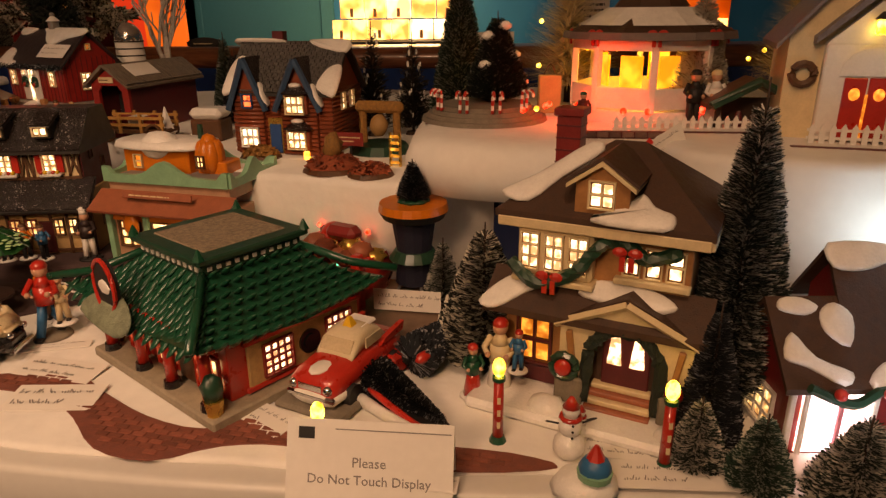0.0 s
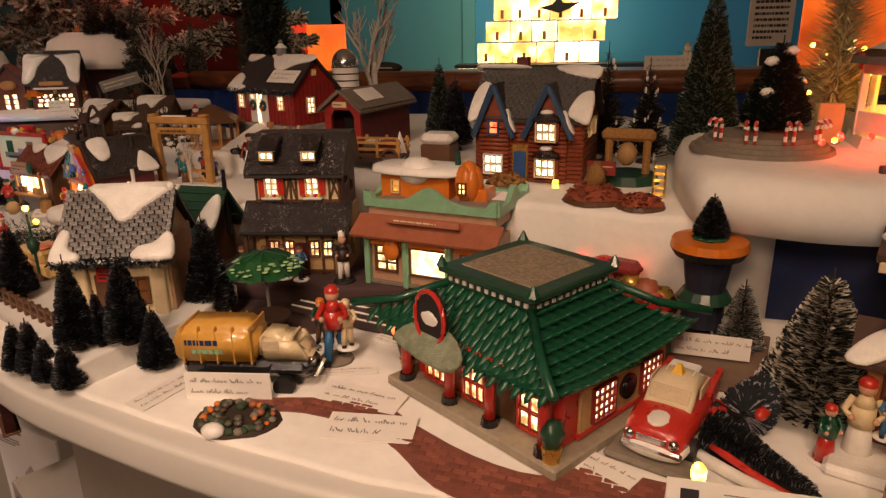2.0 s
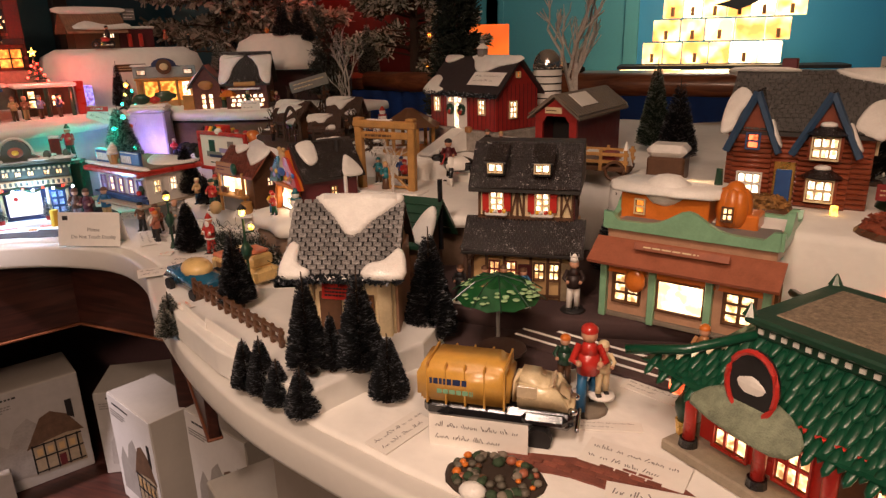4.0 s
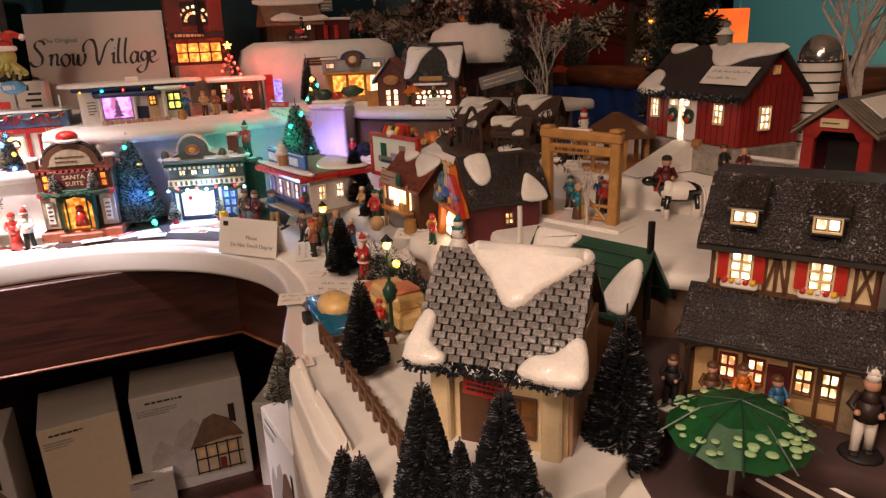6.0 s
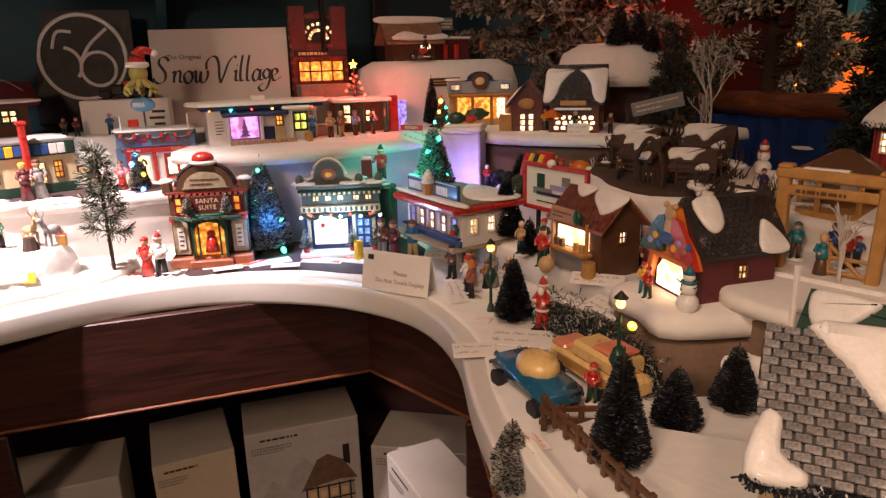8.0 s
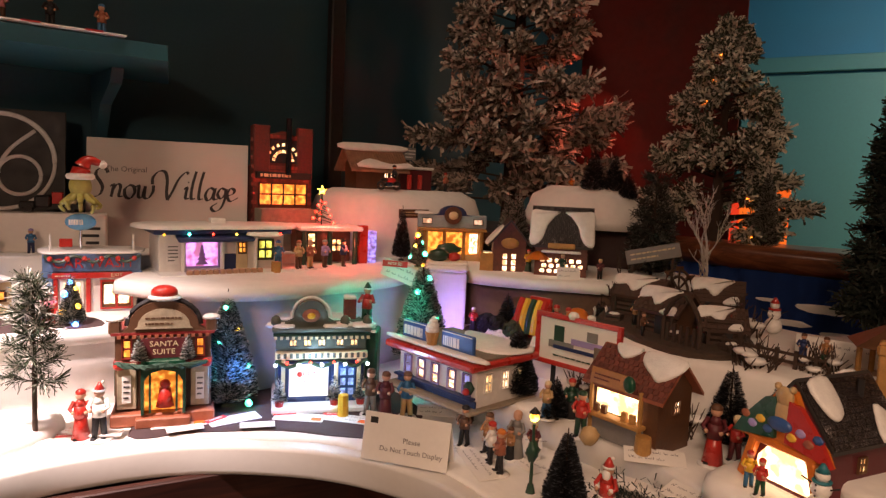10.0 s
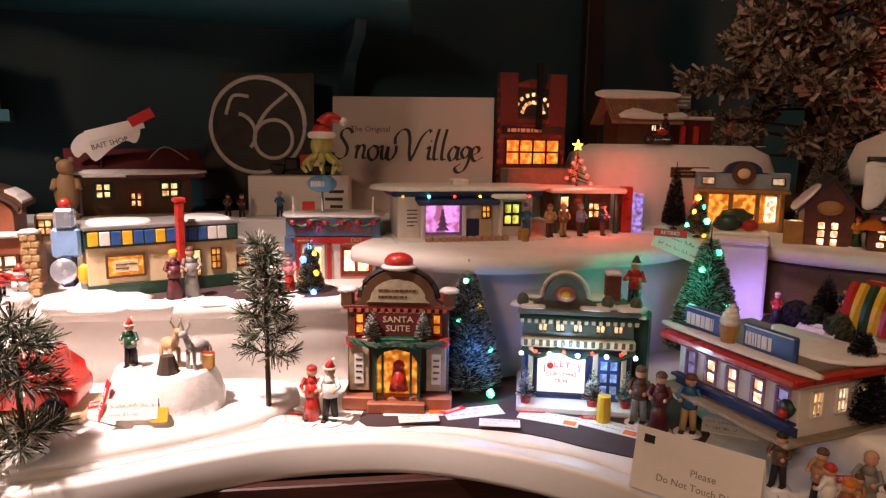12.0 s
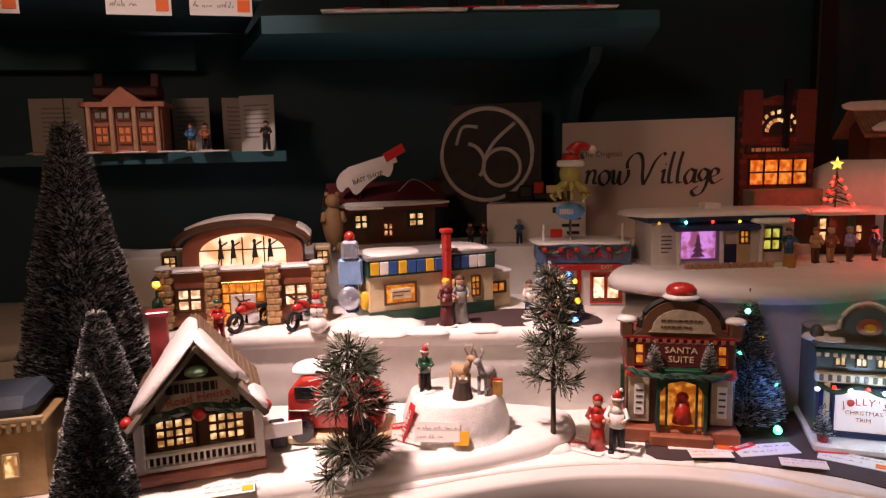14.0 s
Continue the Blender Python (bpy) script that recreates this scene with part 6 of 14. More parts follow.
def grey_house():
    e = thing("toy_grey_roof_cottage", -0.817, 0.853, 0.932, 15, "cream ceramic cottage with a grey shingle roof and thick snow patches", "miniature house")
    body(e, CREAM, 0.125, 0.125, 0.0, 0.092, 0.052, "x", c=(0, 0.005))
    roof = gable(e, "roof", SLATECAP, 0.128, 0.145, 0.089, 0.066, 0.008, 0.005, "x")
    rm = plane_on((-0.0725, -0.081, 0.0895), (1, 0, 0), (0, 0.081, 0.0745))
    shingles(roof, roof.matrix_basis.inverted() @ rm, 0.145, 0.110, 12, 17, GLAZED, single=True, gap=0.17, thick=0.0026, tilt=6.0, jitter=0.8)
    for o in ([(0.038, 0.100), (0.055, 0.082), (0.070, 0.060), (0.080, 0.054), (0.092, 0.058), (0.104, 0.074), (0.128, 0.094), (0.138, 0.116), (0.035, 0.116)],
              [(-0.004, -0.003), (0.03, -0.005), (0.034, 0.006), (0.018, 0.016), (0.017, 0.04), (0.004, 0.042)],
              [(0.10, -0.004), (0.15, -0.006), (0.150, 0.028), (0.14, 0.036), (0.125, 0.02), (0.105, 0.014)]):
        snowpatch(e, rm, o, 0.0075)
    bm = bmesh.new()
    tube(bm, [(-0.033, 0.0, 0.1645), (0.0630, 0.0, 0.1645)], 0.0085, 12)
    for end in (-0.033, 0.0630):
        ball(bm, (end, 0.0, 0.1645), 0.0084, 12, 8)
    part("ridge_snow", bm, SNOWCAP, e, smooth=True)
    fir_garland(e, (-0.074, -0.083, 0.085), (0.074, -0.083, 0.085), 0.0062, 2200, 32, NEEDLE)
    fir_garland(e, (-0.074, -0.085, 0.088), (0.074, -0.085, 0.088), 0.0045, 90, 33, SNOWCAP)
    pbox(e, "shop_sign", RED, (-0.010, -0.0605, 0.060), (0.040, 0.004, 0.021), ry=4)
    bars(e, INK, pose(-0.010, -0.0628, 0.060, 90, 4, 0), 0.032, 0.014, 3, 4, fill=0.5)
    for x in (-0.05, 0.05):
        pbox(e, "corner_pier", CREAM, (x, -0.062, 0.043), (0.018, 0.012, 0.086), 0.002)
    window(e, 0.02, 0.035, 0.028, 0.036, -0.058, BROWN, glow("dim_pane", (1.0, 0.6, 0.25), 0.5), 2, 2)
    pbox(e, "door", BROWN, (-0.02, -0.059, 0.03), (0.028, 0.004, 0.06))
    pbox(e, "gable_trim", PEACH, (0.064, 0.005, 0.05), (0.004, 0.12, 0.1), 0.001)


grey_house()

e = thing("toy_green_roof_shed", -0.828, 1.040, 0.93, -8, "small shed with a dark green roof and lumps of snow", "miniature house")
body(e, BROWN, 0.11, 0.07, 0.0, 0.078, 0.04, "x")
gable(e, "roof", DKGREEN, 0.125, 0.07, 0.078, 0.045, 0.014, 0.006, "x")
rm = plane_on((-0.0765, -0.049, 0.067), (1, 0, 0), (0, 0.049, 0.063))
snowpatch(e, rm, [(0.006, 0.079), (0.036, 0.081), (0.064, 0.079), (0.056, 0.064), (0.042, 0.048), (0.028, 0.038), (0.012, 0.044), (0.004, 0.062)], 0.006)
snowpatch(e, rm, [(0.118, 0.012), (0.134, 0.002), (0.151, 0.004), (0.154, 0.030), (0.150, 0.056), (0.142, 0.066), (0.131, 0.056), (0.122, 0.036)], 0.007)
for k in range(5):
    pbox(e, "roof_seam", DKGREEN, (0, -0.046 + k * 0.0092, 0.0735 + k * 0.0118), (0.150, 0.002, 0.002), 0.0005, rx=52)
pcone(e, "flue", BLACKGLOSS, (0.072, 0.0, 0.05), 0.004, 0.004, 0.11, 8)
pcone(e, "pole", WHITEP, (-0.08, -0.03, 0.06), 0.003, 0.003, 0.10, 8)

e = thing("toy_wooden_gateway", -0.927, 1.213, 1.020, -5, "honey-coloured wooden gateway with a carved cross beam", "gateway")
HONEY = grain("honey_wood", (0.48, 0.28, 0.07), (0.70, 0.45, 0.14), 30)
for x in (-0.054, 0.054):
    pbox(e, "post", HONEY, (x, 0, 0.066), (0.014, 0.014, 0.134), 0.002, ry=(-1 if x < 0 else 1))
    pbox(e, "post_cap", HONEY, (x, 0, 0.135), (0.017, 0.017, 0.006), 0.002)
pbox(e, "beam", HONEY, (0, -0.002, 0.126), (0.128, 0.014, 0.014), 0.003, ry=1)
pbox(e, "cross_beam", HONEY, (0, 0, 0.106), (0.100, 0.008, 0.013), 0.002)
pbox(e, "snow_cap", SNOWCAP, (-0.01, 0, 0.134), (0.05, 0.009, 0.003), 0.001)
pbox(e, "foot", SNOWCAP, (0, 0, 0.003), (0.15, 0.05, 0.008), 0.002)
bars(e, BROWN, pose(0, -0.0046, 0.106, 90, 0, 0), 0.08, 0.007, 1, 9, fill=0.6)
for x0, x1, z0, z1 in ((0.000, 0.046, 0.030, 0.030), (0.000, 0.046, 0.012, 0.012), (0.004, 0.004, 0.004, 0.048), (0.004, 0.044, 0.044, 0.008)):
    bm = bmesh.new()
    tube(bm, [(x0, 0.002, z0), (x1, 0.002, z1)], 0.0026, 6)
    part("gate_bar", bm, HONEY, e)

# ---- things: the lamp-lit end ----


def santa_suite():
    e = thing("toy_suite_shop", -2.0, 1.02, 0.903, 52, "tall brown ceramic shop with a lit arched entrance and santa hat", "miniature house")
    e.matrix_world = e.matrix_world @ Matrix.Diagonal((1.1, 1.0, 1.0, 1.0))
    pbox(e, "plinth", TERRA, (0, -0.01, 0.010), (0.142, 0.125, 0.02), 0.002)
    pbox(e, "porch_step", TERRA, (0, -0.07, 0.008), (0.075, 0.03, 0.016), 0.002)
    body(e, BROWN, 0.132, 0.10, 0.02, 0.145)
    for x in (-0.05, 0.05):
        pbox(e, "pilaster", mat("aged_cream", (0.40, 0.33, 0.22), 0.55, var=0.25, scale=120, bump=0.4), (x, -0.053, 0.062), (0.026, 0.008, 0.075), 0.001)
        pbox(e, "notice", PAPER, (x, -0.0585, 0.058), (0.012, 0.002, 0.045), 0.0004)
        bars(e, DARK, pose(x, -0.0602, 0.058, 90, 0, 0), 0.008, 0.036, 4, 3)
        window(e, x, 0.122, 0.011, 0.03, -0.0505, DKRED, LITO, 1, 2)
        pball(e, "red_bow", RED, (x * 1.18, -0.06, 0.097), 0.009, (1, 0.6, 0.8))
    bm = bmesh.new()
    extrude(bm, [(-0.03, 0.02), (-0.026, 0.02), (-0.026, 0.075), (-0.018, 0.088), (0, 0.093), (0.018, 0.088), (0.026, 0.075), (0.026, 0.02), (0.03, 0.02), (0.03, 0.097), (-0.03, 0.097)], -0.078, -0.05)
    part("entrance_bay", bm, DKGREEN, e, "dark green arched entrance frame")
    bm = bmesh.new()
    extrude(bm, [(-0.026, 0.022), (0.026, 0.022), (0.026, 0.075), (0.018, 0.087), (0, 0.091), (-0.018, 0.087), (-0.026, 0.075)], -0.060, -0.056)
    part("lit_interior", bm, LITO, e, "amber lit interior")
    for x in (-0.018, 0.018):
        pbox(e, "glazing_bar", DKGREEN, (x, -0.074, 0.055), (0.003, 0.003, 0.065), 0)
    bm = bmesh.new()
    cone(bm, (0, 0, 0), 0.013, 0.008, 0.03, 10)
    ball(bm, (0, 0, 0.036), 0.008, 8, 6)
    o = part("santa_display", bm, RED, e, smooth=True)
    o.matrix_local = pose(0.002, -0.066, 0.03)
    for z, w in ((0.1, 0.136), (0.147, 0.142)):
        pbox(e, "cornice", DKRED, (0, 0, z), (w, w * 0.78, 0.006), 0.001)
    pbox(e, "name_board", MAROON, (0, -0.054, 0.123), (0.062, 0.006, 0.034), 0.001)
    for i, s in enumerate(("SANTA", "SUITE")):
        lettering(e, s, 0.0125, CREAM, pose(0, -0.0578, 0.130 - i * 0.013, 90, 0, 0))
    pbox(e, "balcony", GREEN, (0, -0.062, 0.102), (0.06, 0.018, 0.008), 0.001)
    for x in (-0.033, 0.033):
        mini_bristle(e, "balcony_tree", x, -0.066, 0.104, 0.048, 0.013, NEEDLEF, int(x * 1000) + 90)
    bm = bmesh.new()
    tube(bm, smoothed([(-0.062, -0.060, 0.100), (-0.03, -0.080, 0.099), (0.0, -0.082, 0.101), (0.03, -0.080, 0.099), (0.062, -0.060, 0.100)], 6), 0.0042, 7)
    for v in bm.verts:
        v.co += Vector([0.004 * noise.noise(v.co * 350 + Vector((i * 9, 0, 0))) for i in range(3)])
    part("garland", bm, NEEDLEG, e)
    for k in range(13):
        pbox(e, "cornice_dentil", TERRA, (-0.06 + k * 0.01, -0.0555, 0.1425), (0.005, 0.004, 0.005), 0)
    for x in (-0.066, 0.066):
        pbox(e, "corner_block", BROWN, (x, -0.045, 0.158), (0.016, 0.02, 0.022), 0.002)
        pball(e, "snow_lump", SNOWCAP, (x, -0.045, 0.170), 0.012, (1.1, 1, 0.5), 0.2)
    bm = bmesh.new()
    extrude(bm, [(-0.06, 0.148)] + [(-0.048 * math.cos(math.pi * k / 10), 0.158 + 0.042 * math.sin(math.pi * k / 10)) for k in range(11)] + [(0.06, 0.148)], -0.055, -0.035)
    part("arched_gable", bm, BROWN, e)
    bm = bmesh.new()
    extrude(bm, [(-0.04, 0.155)] + [(-0.036 * math.cos(math.pi * k / 10), 0.158 + 0.03 * math.sin(math.pi * k / 10)) for k in range(11)] + [(0.04, 0.155)], -0.058, -0.054)
    part("gable_panel", bm, mat("aged_cream", (0.40, 0.33, 0.22)), e)
    bars(e, BROWN, pose(0, -0.0588, 0.168, 90, 0, 0), 0.05, 0.018, 2, 2)
    bm = bmesh.new()
    tube(bm, [(-0.05 * math.cos(math.pi * k / 12), -0.045, 0.159 + 0.044 * math.sin(math.pi * k / 12)) for k in range(13)], 0.0045, 6)
    part("gable_hood", bm, DARK, e)
    bm = bmesh.new()
    ball(bm, (0, 0, 0), 0.017, 10, 7, (1.15, 1, 0.75))
    o = part("santa_hat", bm, RED, e, "red santa hat", True)
    o.matrix_local = pose(0, -0.045, 0.212)
    pball(e, "hat_brim", SNOWCAP, (0, -0.045, 0.204), 0.02, (1.2, 1, 0.3))
    for s in (-1, 1):
        window(e, 0, 0.06, 0.02, 0.05, 0, DKGREEN, LITO, 1, 3, c=pose(s * 0.0665, 0.0, 0, 0, 0, 90 * s))


santa_suite()


def trim_shop():
    e = thing("toy_trim_shop", -1.85, 1.238, 0.903, 46, "grey-green ceramic shop with a bright lit window sign and cool lights", "miniature house")
    pbox(e, "plinth", SNOWCAP, (0, -0.02, 0.006), (0.17, 0.15, 0.012), 0.003)
    GREYG = mat("grey_green_stone", (0.085, 0.10, 0.075), 0.5, var=0.2, coat=0.2)
    body(e, GREYG, 0.158, 0.11, 0.01, 0.142)
    pbox(e, "shop_front", NAVY, (0, -0.058, 0.047), (0.15, 0.008, 0.075), 0.001)
    AGEDRED = mat("chimney_brick", (0.16, 0.035, 0.025), 0.7, var=0.3, scale=180, bump=0.5)
    SIGN = glow("lit_sign", (1.0, 0.90, 0.84), 0.8, 20, 0.8, dim=(1.0, 0.84, 0.76))
    pbox(e, "window_sign", SIGN, (-0.022, -0.065, 0.052), (0.068, 0.004, 0.058), 0.001, label="bright lit window sign with red print")
    for k, ch in enumerate("JOLLY'S"):
        lettering(e, ch, 0.0135, RED, pose(-0.046 + k * 0.0082, -0.0676, 0.0655 - 0.0006 * (k - 3) ** 2, 90, 0, 0) @ pose(0, 0, 0, 0, 0, -3 * (k - 3)))
    pball(e, "bauble_motif", RED, (-0.0378, -0.0672, 0.0625), 0.0045, (1, 0.2, 1))
    lettering(e, "CHRISTMAS", 0.0085, TERRA, pose(-0.022, -0.0676, 0.050, 90, 0, 0))
    lettering(e, "TRIM", 0.0085, TERRA, pose(-0.022, -0.0676, 0.040, 90, 0, 0))
    pbox(e, "sign_frame", NAVY, (-0.022, -0.0635, 0.052), (0.076, 0.004, 0.066), 0.001)
    pbox(e, "door", BLUE, (0.045, -0.064, 0.045), (0.032, 0.004, 0.066), 0.001)
    for i in range(2):
        for j in range(3):
            pbox(e, "door_pane", glow("lit_blue_pane", (0.3, 0.5, 1.0), 1.2), (0.038 + i * 0.014, -0.0665, 0.03 + j * 0.018), (0.009, 0.002, 0.012), 0)
    pbox(e, "fascia", CREAM, (0, -0.06, 0.096), (0.162, 0.012, 0.014), 0.002)
    for x in (-0.05, -0.025, 0.0, 0.032, 0.057):
        window(e, x, 0.117, 0.012, 0.012, -0.0555, GREYG, LIT, 2, 1)
    pbox(e, "cornice", DKGREEN, (0, -0.03, 0.134), (0.168, 0.08, 0.006), 0.001)
    pbox(e, "cornice", GREYG, (0, -0.03, 0.143), (0.172, 0.085, 0.008), 0.002)
    bm = bmesh.new()
    extrude(bm, [(-0.055, 0.146), (-0.04, 0.155)] + [(-0.03 * math.cos(math.pi * k / 10), 0.160 + 0.034 * math.sin(math.pi * k / 10)) for k in range(11)] + [(0.04, 0.155), (0.055, 0.146)], -0.062, -0.045, pose(-0.02, 0, 0))
    part("arched_gable", bm, GREYG, e)
    for k in range(17):
        pbox(e, "dentil", CREAM, (-0.08 + k * 0.01, -0.0715, 0.1295), (0.005, 0.004, 0.005), 0)
    for k in range(15):
        pbox(e, "balcony_arch", GREYG, (-0.074 + k * 0.0106, -0.0665, 0.096), (0.0052, 0.002, 0.009), 0.001)
    pbox(e, "chimney", AGEDRED, (0.055, 0.01, 0.165), (0.022, 0.022, 0.04), 0.001)
    pbox(e, "chimney_snow", SNOWCAP, (0.055, 0.01, 0.187), (0.024, 0.024, 0.006), 0.002)
    for x, w in ((-0.066, 0.03), (0.022, 0.036), (0.07, 0.03)):
        snowpatch(e, pose(x, -0.052, 0.147), [(-w / 2, -0.018), (w / 2, -0.020), (w / 2 + 0.003, 0.0), (w * 0.2, 0.012), (-w / 2, 0.008)], 0.005)
    snowpatch(e, pose(0, 0.012, 0.147), [(-0.07, -0.02), (0.03, -0.022), (0.07, 0.0), (0.06, 0.03), (-0.07, 0.03)], 0.005)
    for x in (-0.066, 0.026, 0.066):
        pbox(e, "shop_pilaster", CREAM, (x, -0.0635, 0.05), (0.007, 0.006, 0.078), 0.001)
    pball(e, "gable_medallion", TERRA, (-0.02, -0.062, 0.167), 0.015, (1.1, 0.25, 0.8))
    pball(e, "gable_motif", YELLOW, (-0.02, -0.066, 0.167), 0.007, (1.1, 0.25, 0.8))
    bm = bmesh.new()
    tube(bm, [(-0.02 - 0.034 * math.cos(math.pi * k / 12), -0.053, 0.162 + 0.036 * math.sin(math.pi * k / 12)) for k in range(13)], 0.003, 6)
    part("gable_snow", bm, SNOWCAP, e)
    for x in (-0.08, 0.04, 0.08):
        pball(e, "snow_lump", SNOWCAP, (x, -0.05, 0.148), 0.011, (1.6, 1.2, 0.6), 0.2)
        pball(e, "urn", GREYG, (x, -0.055, 0.155), 0.009, (1, 1, 1.3))
    bm = bmesh.new()
    tube(bm, smoothed([(-0.08, -0.068, 0.088), (-0.055, -0.072, 0.078), (-0.03, -0.068, 0.088), (0.0, -0.072, 0.078), (0.03, -0.068, 0.088), (0.055, -0.072, 0.078), (0.08, -0.068, 0.088)], 4), 0.0035, 6)
    part("garland", bm, DKGREEN, e)
    for k in range(9):
        pball(e, "string_bulb", BULBC if k % 2 == 0 else BULBR, (-0.08 + k * 0.02, -0.075, 0.082 + 0.004 * (k % 2)), 0.0034 if k % 2 == 0 else 0.0026)
    for x in (-0.072, 0.022, 0.068):
        mini_bristle(e, "potted_tree", x, -0.083, 0.018, 0.055, 0.015, NEEDLEF, int(x * 1000) + 200)
        pcone(e, "pot", RED, (x, -0.083, 0.008), 0.006, 0.008, 0.014, 10)


trim_shop()


def drive_in():
    e = thing("toy_ice_cream_shop", -1.585, 1.315, 0.955, -15, "low white ice cream shop with red roof edge and blue sign", "miniature house")
    body(e, WHITEP, 0.19, 0.13, 0.0, 0.07)
    pbox(e, "plinth", CONCRETE, (0, -0.01, 0.0), (0.215, 0.165, 0.006), 0.002)
    pbox(e, "roof_edge", RED, (0, -0.008, 0.072), (0.218, 0.165, 0.012), 0.003)
    pbox(e, "roof_deck", STONE, (0, -0.004, 0.079), (0.2, 0.145, 0.006), 0.001)
    for s, o in ((1, [(-0.1, -0.08), (0.1, -0.08), (0.1, -0.06), (-0.1, -0.066)]), (1, [(0.05, -0.02), (0.1, 0.0), (0.1, 0.07), (-0.05, 0.07), (-0.02, 0.02)])):
        snowpatch(e, pose(0, 0, 0.081), o, 0.005)
    for x, w in ((-0.055, 0.075), (0.045, 0.075)):
        pbox(e, "sign_board", BLUE, (x, -0.06, 0.098), (w, 0.008, 0.034), 0.002, label="blue sign board with white bars")
        bars(e, WHITEP, pose(x, -0.0645, 0.098, 90, 0, 0), w * 0.85, 0.018, 1, int(x * 100), fill=0.9)
        pbox(e, "sign_line", WHITEP, (x, -0.0645, 0.113), (w * 0.92, 0.001, 0.0015), 0)
        pbox(e, "sign_line", WHITEP, (x, -0.0645, 0.083), (w * 0.92, 0.001, 0.0015), 0)
    pcone(e, "ice_cream_cone", mat("wafer", (0.5, 0.26, 0.08), 0.6), (-0.008, -0.07, 0.078), 0.007, 0.0125, 0.03, 10)
    bm = bmesh.new()
    for k, r in enumerate((0.0125, 0.011, 0.008, 0.004)):
        ball(bm, (0.001 * k, 0, k * 0.007), r, 9, 6, (1, 1, 0.7))
    o = part("ice_cream", bm, SNOWCAP, e, smooth=True)
    o.matrix_local = pose(-0.008, -0.07, 0.112)
    for x in (-0.07, -0.035, 0.0, 0.04, 0.075):
        window(e, x, 0.038, 0.016, 0.032, -0.0655, LILAC, LITW if x in (-0.035, 0.04, 0.0) else glow("dim_blue_pane", (0.4, 0.4, 0.8), 0.6), 1, 2)
    side = pose(0.0955, 0, 0, 0, 0, 90)
    for x in (-0.04, 0.0, 0.04):
        window(e, x, 0.04, 0.014, 0.028, 0, WHITEP, LIT if x != 0 else LITW, 2, 2, c=side)
    pbox(e, "counter_shelf", NAVY, (0, -0.072, 0.018), (0.19, 0.014, 0.004), 0.001)
    pbox(e, "wall_band", NAVY, (0, -0.066, 0.008), (0.192, 0.003, 0.012), 0)
    pball(e, "wreath", DKGREEN, (0.085, -0.072, 0.035), 0.011, (1, 0.4, 1), 0.2)
    pball(e, "red_bow", RED, (0.085, -0.078, 0.03), 0.006)


drive_in()


def tea_stall():
    e = thing("toy_market_stall", -1.265, 1.275, 0.953, -20, "brown market stall with a snowy roof and brightly lit counter", "miniature house")
    body(e, BROWN, 0.125, 0.09, 0.0, 0.10, 0.042, "x")
    gable(e, "roof", TERRA, 0.13, 0.09, 0.10, 0.044, 0.012, 0.005, "x")
    shingles(e, plane_on((-0.077, -0.057, 0.0935), (1, 0, 0), (0, 0.057, 0.056)), 0.154, 0.078, 16, 8, mat("red_brown_shingle", (0.14, 0.04, 0.025), 0.5, var=0.3, island=0.3), thick=0.0016)
    rm = plane_on((-0.077, -0.057, 0.0955), (1, 0, 0), (0, 0.057, 0.056))
    snowpatch(e, rm, [(0.03, 0.07), (0.05, 0.055), (0.07, 0.066), (0.075, 0.082), (0.03, 0.082)], 0.005)
    snowpatch(e, rm, [(0.085, 0.06), (0.11, 0.04), (0.13, 0.03), (0.156, 0.055), (0.156, 0.08), (0.09, 0.082)], 0.005)
    pbox(e, "name_board", OCHRE, (-0.02, -0.062, 0.108), (0.07, 0.004, 0.026), rx=-12, label="ochre name board with green motif")
    bars(e, MAROON, pose(-0.022, -0.0648, 0.108, 78, 0, 0), 0.05, 0.014, 2, 6)
    pball(e, "teapot_motif", GREEN, (0.022, -0.066, 0.11), 0.014, (0.8, 0.4, 1))
    pbox(e, "hatch", LITB, (-0.01, -0.0465, 0.066), (0.085, 0.003, 0.034), 0)
    pbox(e, "counter_shelf", WOODY, (-0.01, -0.058, 0.044), (0.11, 0.022, 0.006), 0.001)
    for x in (-0.057, 0.038):
        pbox(e, "post", WOODY, (x, -0.056, 0.05), (0.006, 0.006, 0.1), 0.001)
    for x in (-0.045, -0.03, 0.01, 0.025):
        pbox(e, "ware", BROWN if x < 0 else WOODY, (x, -0.056, 0.054), (0.010, 0.008, 0.014), 0.001)
    pbox(e, "front_panel", GREY, (-0.01, -0.0475, 0.022), (0.1, 0.004, 0.042), 0.001)
    pcone(e, "barrel", WOODY, (0.05, -0.06, 0.0), 0.014, 0.012, 0.035, 12)
    side = pose(0.0635, 0, 0, 0, 0, 90)
    window(e, 0, 0.075, 0.014, 0.02, 0, BROWN, LITW, 2, 2, c=side)
    e.matrix_world = e.matrix_world @ Matrix.Scale(0.88, 4)


tea_stall()

